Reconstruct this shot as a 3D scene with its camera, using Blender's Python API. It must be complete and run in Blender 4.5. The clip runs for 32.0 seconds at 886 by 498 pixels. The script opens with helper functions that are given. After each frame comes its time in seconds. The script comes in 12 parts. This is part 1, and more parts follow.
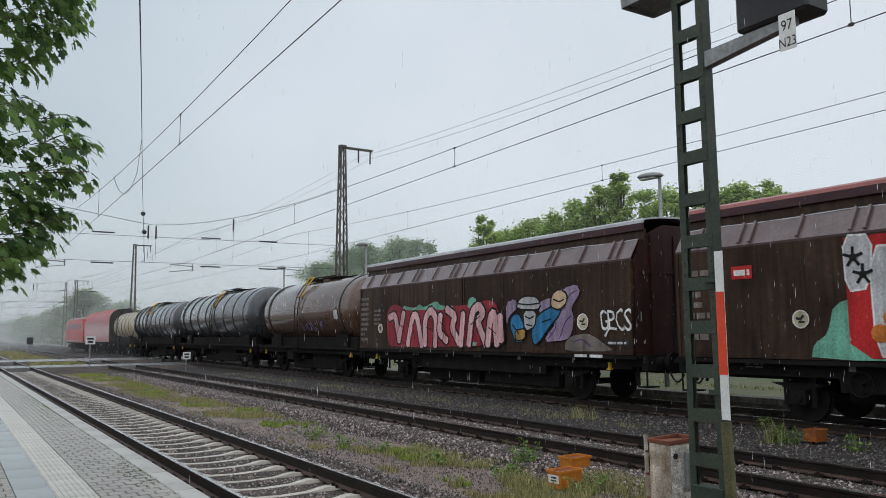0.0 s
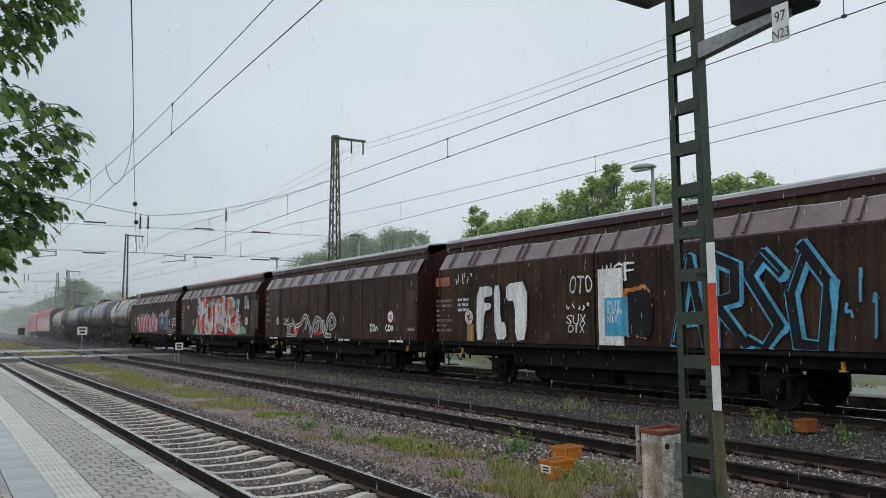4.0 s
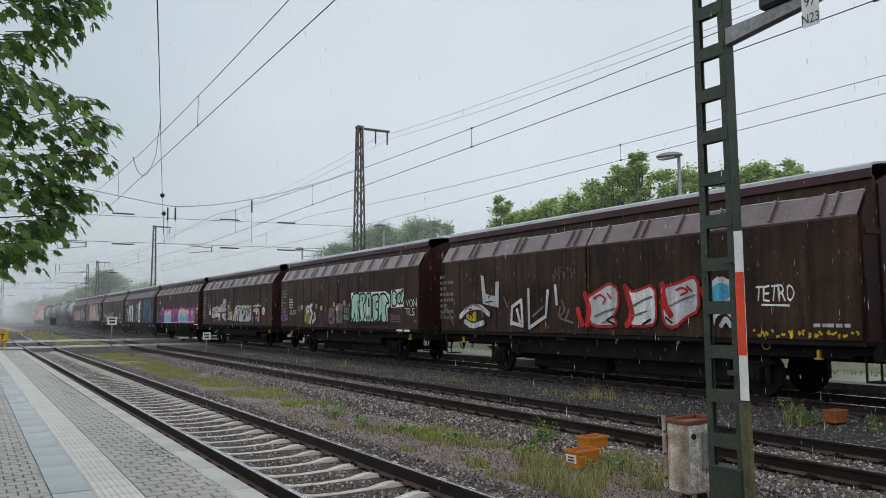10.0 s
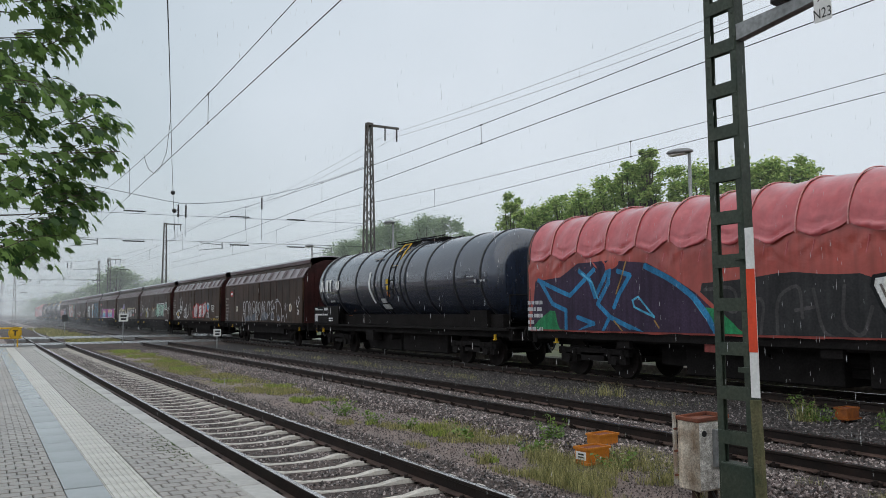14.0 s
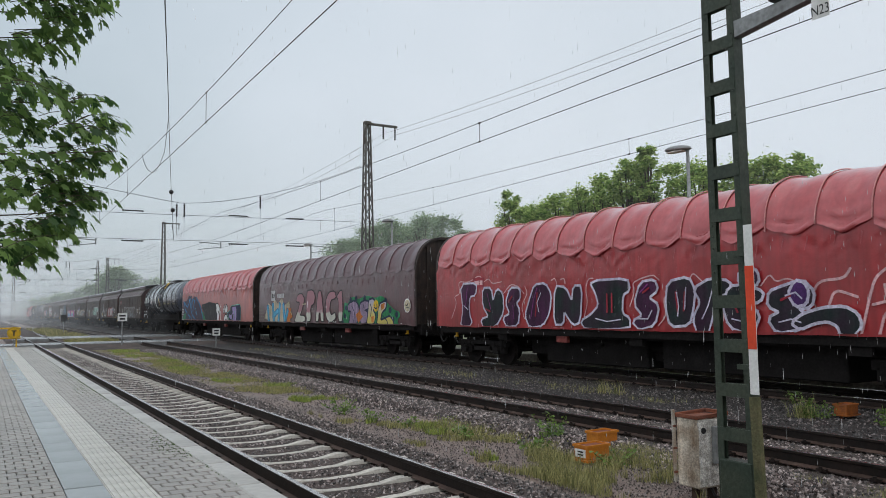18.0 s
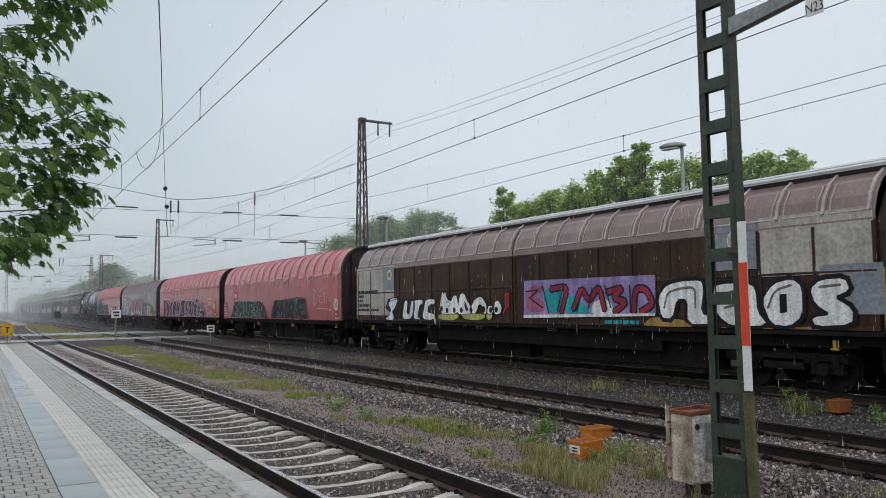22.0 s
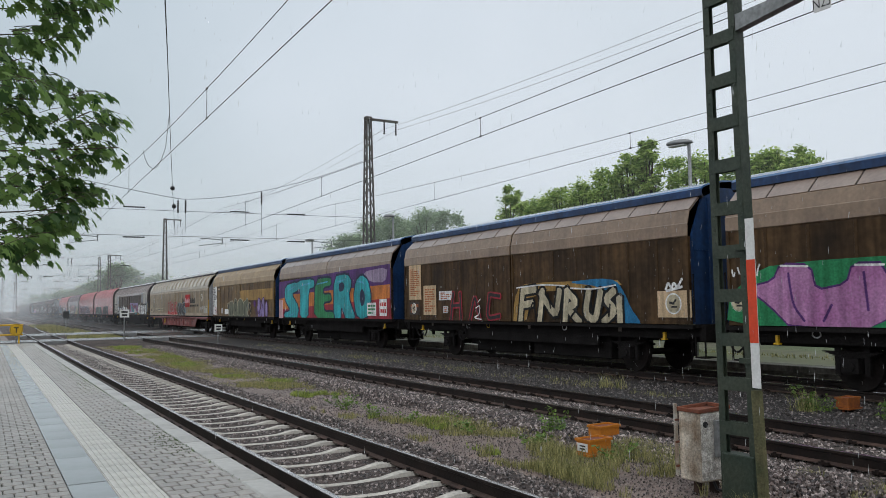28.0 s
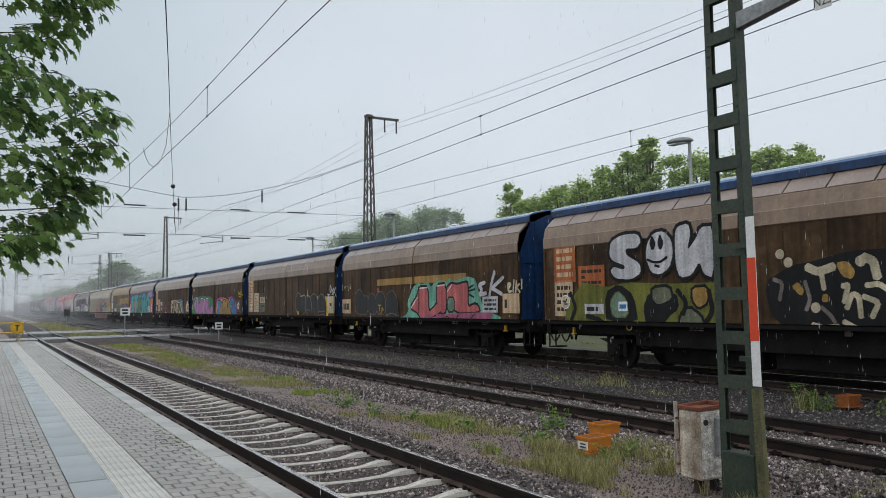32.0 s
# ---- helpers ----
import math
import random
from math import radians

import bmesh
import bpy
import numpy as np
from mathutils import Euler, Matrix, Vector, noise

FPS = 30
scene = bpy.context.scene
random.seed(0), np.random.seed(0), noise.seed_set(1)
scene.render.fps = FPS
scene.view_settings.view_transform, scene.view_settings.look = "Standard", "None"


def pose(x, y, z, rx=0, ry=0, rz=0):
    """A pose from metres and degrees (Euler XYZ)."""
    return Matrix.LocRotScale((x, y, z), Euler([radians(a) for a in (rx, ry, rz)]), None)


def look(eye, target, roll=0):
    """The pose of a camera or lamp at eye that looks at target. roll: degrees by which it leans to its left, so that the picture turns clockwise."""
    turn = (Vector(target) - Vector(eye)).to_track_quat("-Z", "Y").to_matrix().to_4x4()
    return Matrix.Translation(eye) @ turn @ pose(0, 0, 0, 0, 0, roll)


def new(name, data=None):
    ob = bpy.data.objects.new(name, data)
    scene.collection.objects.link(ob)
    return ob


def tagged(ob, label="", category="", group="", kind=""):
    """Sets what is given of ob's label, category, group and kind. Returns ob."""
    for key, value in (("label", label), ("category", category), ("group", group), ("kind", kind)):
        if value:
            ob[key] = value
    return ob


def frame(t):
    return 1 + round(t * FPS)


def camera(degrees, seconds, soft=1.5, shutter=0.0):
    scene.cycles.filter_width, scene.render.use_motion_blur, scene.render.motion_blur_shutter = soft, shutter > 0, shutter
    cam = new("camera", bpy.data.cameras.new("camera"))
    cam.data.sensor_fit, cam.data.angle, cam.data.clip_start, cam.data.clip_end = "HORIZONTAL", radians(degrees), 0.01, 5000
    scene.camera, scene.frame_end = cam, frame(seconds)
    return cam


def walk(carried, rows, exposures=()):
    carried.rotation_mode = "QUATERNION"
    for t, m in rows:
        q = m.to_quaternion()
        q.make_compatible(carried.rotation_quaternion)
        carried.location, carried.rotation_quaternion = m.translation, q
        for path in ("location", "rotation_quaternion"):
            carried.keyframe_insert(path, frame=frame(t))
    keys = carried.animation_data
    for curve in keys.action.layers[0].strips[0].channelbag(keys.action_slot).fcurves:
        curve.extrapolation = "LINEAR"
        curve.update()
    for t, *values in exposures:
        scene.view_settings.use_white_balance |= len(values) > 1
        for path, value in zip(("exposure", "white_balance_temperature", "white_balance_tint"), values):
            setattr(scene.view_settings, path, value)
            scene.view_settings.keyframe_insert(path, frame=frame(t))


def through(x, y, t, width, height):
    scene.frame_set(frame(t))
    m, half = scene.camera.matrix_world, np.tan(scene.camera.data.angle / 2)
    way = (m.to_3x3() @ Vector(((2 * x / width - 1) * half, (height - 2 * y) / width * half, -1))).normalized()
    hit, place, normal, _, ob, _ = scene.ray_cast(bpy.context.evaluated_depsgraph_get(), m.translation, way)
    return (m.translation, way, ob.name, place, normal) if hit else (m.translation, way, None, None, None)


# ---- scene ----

# camera: handheld by a seated watcher on the platform, turning slightly
cam = camera(58.64, 32.0, soft=0.6, shutter=0.05)
EYE = (0.0, 0.0, 1.71)
AIM = [
    (0, 32.230, 6.154, -0.387), (0.5, 32.268, 6.126, -0.383), (1, 32.340, 6.065, -0.403), (1.5, 32.437, 5.970, -0.454),
    (2, 32.512, 5.853, -0.436), (2.5, 32.608, 5.744, -0.439), (3, 32.723, 5.623, -0.391), (3.5, 32.767, 5.549, -0.373),
    (5.5, 32.427, 5.301, -0.272), (6, 32.308, 5.252, -0.267), (6.5, 32.165, 5.189, -0.285), (7, 31.968, 5.161, -0.287),
    (7.5, 31.772, 5.083, -0.356), (8, 31.626, 5.020, -0.324), (8.5, 31.462, 4.957, -0.380), (9, 31.298, 4.908, -0.382),
    (9.5, 31.108, 4.845, -0.383), (10, 30.950, 4.762, -0.398), (10.5, 30.825, 4.720, -0.325), (11, 30.790, 4.657, -0.341),
    (11.5, 30.704, 4.595, -0.315), (12, 30.587, 4.594, -0.304), (12.5, 30.509, 4.594, -0.308), (13, 30.410, 4.531, -0.292),
    (13.5, 30.319, 4.531, -0.312), (14, 30.253, 4.539, -0.385), (14.5, 30.168, 4.500, -0.466), (16.5, 30.126, 4.386, -0.682),
    (17, 30.165, 4.405, -0.586), (17.5, 30.257, 4.399, -0.625), (18, 30.342, 4.413, -0.636), (18.5, 30.395, 4.427, -0.694),
    (19, 30.420, 4.435, -0.711), (19.5, 30.523, 4.380, -0.741), (20, 30.535, 4.327, -0.812), (20.5, 30.581, 4.312, -0.739),
    (21, 30.646, 4.284, -0.687), (21.5, 30.696, 4.194, -0.715), (22, 30.727, 4.166, -0.643), (22.5, 30.773, 4.132, -0.664),
    (23, 30.787, 4.145, -0.545), (23.5, 30.799, 4.125, -0.606), (24, 30.753, 4.112, -0.604), (24.5, 30.726, 4.105, -0.641),
    (25, 30.668, 4.139, -0.666), (25.5, 30.642, 4.106, -0.713), (27.5, 30.320, 4.066, -0.827), (28, 30.234, 4.054, -0.868),
    (28.5, 30.156, 4.034, -0.843), (29, 30.123, 4.029, -0.924), (29.5, 30.103, 4.030, -0.962), (30, 30.089, 4.017, -0.995),
    (30.5, 30.083, 4.002, -0.941), (31, 30.088, 3.968, -0.975), (31.5, 30.160, 3.959, -0.889), (32, 30.198, 3.917, -0.861),
]


def aim_pose(yaw, pitch, lean):
    return Matrix.Translation(EYE) @ pose(0, 0, 0, 90 + pitch, 0, -yaw) @ pose(0, 0, 0, 0, 0, lean)


walk(cam, [(t, aim_pose(a, b, c)) for t, a, b, c in AIM])

# ---- overcast, rainy daylight ----
world = bpy.data.worlds.new("rain_sky")
scene.world = world
world.use_nodes = True
wn, wl = world.node_tree.nodes, world.node_tree.links
wn.clear()
sky = wn.new("ShaderNodeTexSky")
sky.sky_type, sky.sun_disc = "NISHITA", False
sky.sun_elevation, sky.sun_rotation = radians(55), radians(200)
sky.air_density, sky.dust_density = 1.0, 4.0
bg_clear, bg_cloud, mix, wout = (wn.new(k) for k in ("ShaderNodeBackground", "ShaderNodeBackground", "ShaderNodeMixShader", "ShaderNodeOutputWorld"))
coord, sep, ramp, cloud, warm = (wn.new(k) for k in ("ShaderNodeTexCoord", "ShaderNodeSeparateXYZ", "ShaderNodeValToRGB", "ShaderNodeTexNoise", "ShaderNodeMix"))
warm.data_type = "RGBA"
wl.new(coord.outputs["Generated"], sep.inputs[0])
wl.new(sep.outputs["Z"], ramp.inputs[0])
ramp.color_ramp.elements[0].position, ramp.color_ramp.elements[0].color = 0.0, (0.56, 0.64, 0.67, 1)
ramp.color_ramp.elements[1].position, ramp.color_ramp.elements[1].color = 0.42, (0.50, 0.605, 0.69, 1)
cloud.inputs["Scale"].default_value, cloud.inputs["Detail"].default_value = 2.2, 5.0
wl.new(coord.outputs["Generated"], cloud.inputs["Vector"])
side, bright = wn.new("ShaderNodeMapRange"), wn.new("ShaderNodeMath")
side.inputs[1].default_value, side.inputs[2].default_value = 0.0, 0.85
across = wn.new("ShaderNodeMath")
across.operation = "ABSOLUTE"
wl.new(sep.outputs["X"], across.inputs[0])
wl.new(across.outputs[0], side.inputs[0])
bright.operation = "MULTIPLY_ADD"
bright.inputs[1].default_value = 0.45
banks = wn.new("ShaderNodeMapRange")
banks.inputs[1].default_value, banks.inputs[2].default_value = 0.36, 0.64
banks.inputs[3].default_value, banks.inputs[4].default_value = 0.1, 0.9
wl.new(cloud.outputs[0], banks.inputs[0])
wl.new(banks.outputs[0], bright.inputs[0])
wl.new(side.outputs[0], bright.inputs[2])
wl.new(bright.outputs[0], warm.inputs["Factor"])
wl.new(ramp.outputs[0], warm.inputs["A"])
warm.inputs["B"].default_value = (0.79, 0.86, 0.94, 1)
wl.new(warm.outputs["Result"], bg_cloud.inputs[0])
wl.new(sky.outputs[0], bg_clear.inputs[0])
bg_clear.inputs[1].default_value = 0.09
bg_cloud.inputs[1].default_value = 0.95
mix.inputs[0].default_value = 0.94
wl.new(bg_clear.outputs[0], mix.inputs[1])
wl.new(bg_cloud.outputs[0], mix.inputs[2])
wl.new(mix.outputs[0], wout.inputs[0])

sun = new("sun", bpy.data.lights.new("sun", "SUN"))
sun.data.energy, sun.data.angle, sun.data.color = 1.0, radians(100), (1.0, 0.98, 0.95)
sun.matrix_world = look((0, 0, 50), (8, 18, 0))

# ---- materials ----
def shade(name, base, rough=0.6, metal=0.0, other=None, scale=4.0, mixing=0.5, bump=0.0, bump_scale=60.0, streak=0.0, spread=0.0, coat=0.0,
          spec=0.35, fine=0.25, fine_scale=None):
    """Two-scale procedural surface. other: a second colour blended in by broad noise; fine: strength of a finer noise;
    streak: vertical run-off stains; spread: lightness that varies from piece to piece."""
    m = bpy.data.materials.new(name)
    m.use_nodes = True
    n, l = m.node_tree.nodes, m.node_tree.links
    b = n["Principled BSDF"]
    b.inputs["Roughness"].default_value, b.inputs["Metallic"].default_value = rough, metal
    b.inputs["Coat Weight"].default_value = coat
    b.inputs["Coat Roughness"].default_value = 0.12
    b.inputs["Specular IOR Level"].default_value = spec
    tc = n.new("ShaderNodeTexCoord")
    big = n.new("ShaderNodeTexNoise")
    big.inputs["Scale"].default_value, big.inputs["Detail"].default_value = scale, 6.0
    l.new(tc.outputs["Object"], big.inputs["Vector"])
    sharp = n.new("ShaderNodeMapRange")
    sharp.inputs[1].default_value, sharp.inputs[2].default_value = 0.35, 0.68
    sharp.inputs[4].default_value = mixing * 2
    l.new(big.outputs[0], sharp.inputs[0])
    c = n.new("ShaderNodeMix")
    c.data_type = "RGBA"
    c.inputs["A"].default_value = (*base, 1)
    c.inputs["B"].default_value = (*(other or [x * 0.6 for x in base]), 1)
    l.new(sharp.outputs[0], c.inputs["Factor"])
    col = c.outputs["Result"]
    small = n.new("ShaderNodeTexNoise")
    small.inputs["Scale"].default_value, small.inputs["Detail"].default_value = fine_scale or scale * 9, 5.0
    l.new(tc.outputs["Object"], small.inputs["Vector"])
    if fine:
        k = n.new("ShaderNodeMapRange")
        k.inputs[1].default_value, k.inputs[2].default_value = 0.3, 0.7
        k.inputs[3].default_value, k.inputs[4].default_value = 1 - fine, 1 + fine
        l.new(small.outputs[0], k.inputs[0])
        f = n.new("ShaderNodeVectorMath")
        f.operation = "SCALE"
        l.new(col, f.inputs[0])
        l.new(k.outputs[0], f.inputs["Scale"])
        col = f.outputs[0]
    if streak:
        mp = n.new("ShaderNodeMapping")
        mp.inputs["Scale"].default_value = (7.0, 7.0, 0.5)
        l.new(tc.outputs["Object"], mp.inputs[0])
        s = n.new("ShaderNodeTexNoise")
        s.inputs["Scale"].default_value, s.inputs["Detail"].default_value = 1.0, 5.0
        l.new(mp.outputs[0], s.inputs["Vector"])
        k = n.new("ShaderNodeMapRange")
        k.inputs[1].default_value, k.inputs[2].default_value = 0.35, 0.65
        k.inputs[3].default_value, k.inputs[4].default_value = 1 - streak, 1 + streak * 0.6
        l.new(s.outputs[0], k.inputs[0])
        f = n.new("ShaderNodeVectorMath")
        f.operation = "SCALE"
        l.new(col, f.inputs[0])
        l.new(k.outputs[0], f.inputs["Scale"])
        col = f.outputs[0]
    if spread:
        oi = n.new("ShaderNodeObjectInfo")
        k = n.new("ShaderNodeMapRange")
        k.inputs[3].default_value, k.inputs[4].default_value = 1 - spread, 1 + spread
        l.new(oi.outputs["Random"], k.inputs[0])
        f = n.new("ShaderNodeVectorMath")
        f.operation = "SCALE"
        l.new(col, f.inputs[0])
        l.new(k.outputs[0], f.inputs["Scale"])
        col = f.outputs[0]
    l.new(col, b.inputs["Base Color"])
    if bump:
        g = n.new("ShaderNodeTexNoise")
        g.inputs["Scale"].default_value, g.inputs["Detail"].default_value = bump_scale, 4.0
        l.new(tc.outputs["Object"], g.inputs["Vector"])
        bp = n.new("ShaderNodeBump")
        bp.inputs["Strength"].default_value, bp.inputs["Distance"].default_value = bump, 0.02
        l.new(g.outputs[0], bp.inputs["Height"])
        l.new(bp.outputs[0], b.inputs["Normal"])
    return m


def island_shade(name, dark, light, rough=0.85, mid=None):
    """Loose pieces (stones, blades, leaves), each with its own tint."""
    m = bpy.data.materials.new(name)
    m.use_nodes = True
    n, l = m.node_tree.nodes, m.node_tree.links
    b = n["Principled BSDF"]
    b.inputs["Roughness"].default_value = rough
    geo, r = n.new("ShaderNodeNewGeometry"), n.new("ShaderNodeValToRGB")
    r.color_ramp.elements[0].color, r.color_ramp.elements[1].color = (*dark, 1), (*light, 1)
    if mid:
        e = r.color_ramp.elements.new(0.72)
        e.color = (*mid, 1)
    l.new(geo.outputs["Random Per Island"], r.inputs[0])
    l.new(r.outputs[0], b.inputs["Base Color"])
    return m


def leaf_shade(name, dark, light, through=0.35):
    m = island_shade(name, dark, light, 0.45)
    n, l = m.node_tree.nodes, m.node_tree.links
    t, x = n.new("ShaderNodeBsdfTranslucent"), n.new("ShaderNodeMixShader")
    r = [k for k in n if k.type == "VALTORGB"][0]
    l.new(r.outputs[0], t.inputs[0])
    x.inputs[0].default_value = through
    l.new(n["Principled BSDF"].outputs[0], x.inputs[1])
    l.new(t.outputs[0], x.inputs[2])
    l.new(x.outputs[0], n["Material Output"].inputs[0])
    return m


# Far track's bed and stones: the train's shade is darkened into their colours.
BALLAST_SHADED = shade("shaded_ballast_bed", (0.034, 0.028, 0.026), 0.8, other=(0.019, 0.016, 0.015), scale=1.2, bump=1.0, bump_scale=22, fine=0.6, fine_scale=26)
STONES_SHADED = island_shade("shaded_stones", (0.009, 0.008, 0.008), (0.26, 0.22, 0.21), 0.32, (0.055, 0.045, 0.042))
BALLAST = shade("ballast_bed", (0.085, 0.064, 0.056), 0.9, other=(0.04, 0.031, 0.028), scale=1.2, bump=1.0, bump_scale=22, fine=0.6, fine_scale=26)
STONES = island_shade("ballast_stones", (0.012, 0.010, 0.010), (0.56, 0.47, 0.44), 0.28, (0.180, 0.138, 0.125))
STONES_NEAR = island_shade("sooty_ballast_stones", (0.010, 0.008, 0.0075), (0.46, 0.385, 0.36), 0.3, (0.140, 0.110, 0.100))
DIRT = shade("wet_dirt", (0.225, 0.163, 0.136), 0.5, other=(0.115, 0.085, 0.073), scale=0.8, bump=0.7, bump_scale=30, fine=0.4, fine_scale=30)
FIELD = shade("rough_field", (0.10, 0.13, 0.06), 0.9, other=(0.14, 0.13, 0.09), scale=0.15, bump=0.5, bump_scale=5)
RAIL_SIDE = shade("rusty_rail", (0.026, 0.017, 0.014), 0.55, other=(0.012, 0.009, 0.008), scale=3, bump=0.2, spec=0.2)
# Rust brown lightened: daylight on the foot's top face is in the colour.
RAIL_FOOT_LIT = shade("lit_rust_rail_foot", (0.105, 0.066, 0.052), 0.5, other=(0.05, 0.033, 0.027), scale=4, bump=0.2, spec=0.3)
RAIL_TOP = shade("polished_rail_head", (0.55, 0.53, 0.52), 0.22, 0.9, other=(0.35, 0.32, 0.30), scale=2)
CONCRETE_SLEEPER = shade("sleeper_concrete", (0.62, 0.58, 0.52), 0.6, other=(0.42, 0.385, 0.34), scale=3, bump=0.2, spread=0.12)
WOOD_SLEEPER = shade("sleeper_timber", (0.07, 0.055, 0.045), 0.8, other=(0.04, 0.034, 0.03), scale=6, bump=0.4, spread=0.2)
PAVER = shade("wet_paver", (0.33, 0.30, 0.27), 0.32, other=(0.23, 0.212, 0.19), scale=1.1, bump=0.15, bump_scale=90, spread=0.14, fine=0.15)
PAVER_BED = shade("paver_joint", (0.055, 0.052, 0.045), 0.8, other=(0.035, 0.04, 0.025), scale=1.5, bump=0.3)
SLAB = shade("smooth_wet_slab", (0.31, 0.335, 0.335), 0.2, other=(0.24, 0.262, 0.262), scale=0.9, spread=0.08, fine=0.06)
TACTILE = shade("ribbed_white_slab", (0.60, 0.58, 0.53), 0.4, other=(0.48, 0.46, 0.42), scale=1.5, spread=0.06, fine=0.12)
COPING = shade("coping_concrete", (0.46, 0.445, 0.415), 0.42, other=(0.34, 0.325, 0.30), scale=1.2, spread=0.06, bump=0.1, fine=0.15)
GREEN_STEEL = shade("green_mast_paint", (0.030, 0.044, 0.031), 0.5, other=(0.052, 0.062, 0.042), scale=3, bump=0.15, fine=0.3)
GREY_STEEL = shade("galvanised_steel", (0.30, 0.31, 0.31), 0.5, 0.5, other=(0.2, 0.205, 0.2), scale=2)
LATTICE = shade("mast_lattice_steel", (0.13, 0.13, 0.12), 0.6, 0.3, other=(0.09, 0.075, 0.065), scale=2)
WIRE = shade("wire", (0.06, 0.06, 0.06), 0.5, 0.5, scale=1, fine=0)
DARK = shade("underframe_grime", (0.018, 0.016, 0.0155), 0.8, other=(0.012, 0.0105, 0.010), scale=2.5, bump=0.2, spec=0.08)
WHEEL = shade("wheel_steel", (0.020, 0.016, 0.015), 0.8, other=(0.013, 0.011, 0.010), scale=3, spec=0.1)
YELLOW = shade("yellow_paint", (0.75, 0.45, 0.02), 0.45, other=(0.55, 0.32, 0.02), scale=6)
ORANGE = shade("orange_box_paint", (0.54, 0.19, 0.02), 0.45, other=(0.45, 0.14, 0.02), scale=5, fine=0.15)
# Rust-brown, darker copy of the orange, with shade beside the train in it.
SHADED_ORANGE = shade("shaded_rusty_orange", (0.34, 0.105, 0.02), 0.5, other=(0.18, 0.055, 0.02), scale=7, fine=0.2)
WHITE = shade("white_paint", (0.78, 0.78, 0.76), 0.4, other=(0.65, 0.65, 0.62), scale=4, fine=0.08)
RED = shade("signal_red", (0.75, 0.075, 0.025), 0.4, other=(0.62, 0.06, 0.02), scale=4, fine=0.08)
BLACK = shade("black_paint", (0.015, 0.015, 0.016), 0.35, other=(0.03, 0.03, 0.03), scale=4)
CONCRETE = shade("weathered_concrete", (0.34, 0.32, 0.285), 0.8, other=(0.20, 0.175, 0.15), scale=2.5, bump=0.5, bump_scale=25, streak=0.2)
CABINET = shade("peeling_cabinet_paint", (0.62, 0.55, 0.45), 0.75, other=(0.27, 0.19, 0.125), scale=4.5, bump=0.6, bump_scale=40, streak=0.35, fine=0.35, fine_scale=55)
CABINET_DOOR = shade("flaking_white_paint", (0.72, 0.69, 0.64), 0.7, other=(0.32, 0.29, 0.25), scale=14, bump=0.8, bump_scale=60, streak=0.2, fine=0.45, fine_scale=70)
MOSSY = shade("mossy_old_timber", (0.17, 0.15, 0.075), 0.8, other=(0.09, 0.10, 0.045), scale=5, bump=0.6, bump_scale=40, streak=0.3)
RUST = shade("rust", (0.22, 0.07, 0.035), 0.8, other=(0.12, 0.045, 0.03), scale=8, bump=0.4)
BARK = shade("bark", (0.09, 0.07, 0.05), 0.9, other=(0.05, 0.04, 0.03), scale=5, bump=0.8)
GRASS_DRY = island_shade("dry_grass", (0.07, 0.088, 0.020), (0.48, 0.43, 0.18), 0.55)
GRASS_GREEN = island_shade("green_grass", (0.06, 0.10, 0.015), (0.42, 0.50, 0.10), 0.5)
WEED = leaf_shade("weed_leaves", (0.05, 0.11, 0.015), (0.22, 0.33, 0.07))
MAPLE = leaf_shade("maple_leaves", (0.030, 0.078, 0.026), (0.25, 0.39, 0.11), 0.6)
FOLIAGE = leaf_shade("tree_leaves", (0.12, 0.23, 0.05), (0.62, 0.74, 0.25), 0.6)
# Paler, greyer leaves for far trees: distance haze mixed into the colour.
FOLIAGE_HAZED = leaf_shade("hazed_tree_leaves", (0.17, 0.26, 0.13), (0.38, 0.48, 0.28), 0.5)

# ---- building helpers ----
def mesh_of(name, bm, *materials, smooth=False):
    me = bpy.data.meshes.new(name)
    bm.to_mesh(me)
    bm.free()
    for m in materials:
        me.materials.append(m)
    if smooth:
        me.polygons.foreach_set("use_smooth", [True] * len(me.polygons))
    return me


def part(name, bm, material, parent, label="", smooth=False):
    """One mesh part under a thing or under a part."""
    mats = material if isinstance(material, (list, tuple)) else [material]
    me = bm if isinstance(bm, bpy.types.Mesh) else mesh_of(name, bm, *mats, smooth=smooth)
    ob = new(name, me)
    ob.parent = parent
    if label:
        ob["label"] = label
    return ob


def thing(name, label, category, at=(0, 0, 0), turn=0, group="", kind=""):
    ob = new(name)
    ob.empty_display_size = 0.2
    ob.matrix_world = pose(*at, 0, 0, turn)
    return tagged(ob, label, category, group, kind)


def solid(name, bm, material, label, category, kind="", group="", smooth=False):
    mats = material if isinstance(material, (list, tuple)) else [material]
    return tagged(new(name, mesh_of(name, bm, *mats, smooth=smooth)), label, category, group, kind)


def box(bm, x0, x1, y0, y1, z0, z1, bevel=0.0, mat=0):
    r = bmesh.ops.create_cube(bm, size=1.0)
    vs = r["verts"]
    for v in vs:
        v.co = Vector((x0 + (v.co.x + 0.5) * (x1 - x0), y0 + (v.co.y + 0.5) * (y1 - y0), z0 + (v.co.z + 0.5) * (z1 - z0)))
    if mat:
        for f in {f for v in vs for f in v.link_faces}:
            f.material_index = mat
    if bevel:
        bmesh.ops.bevel(bm, geom=list({e for v in vs for e in v.link_edges}), offset=bevel, segments=1, affect="EDGES")
    return bm


def boxes(*rows, bevel=0.0):
    bm = bmesh.new()
    for r in rows:
        box(bm, *r, bevel=bevel)
    return bm


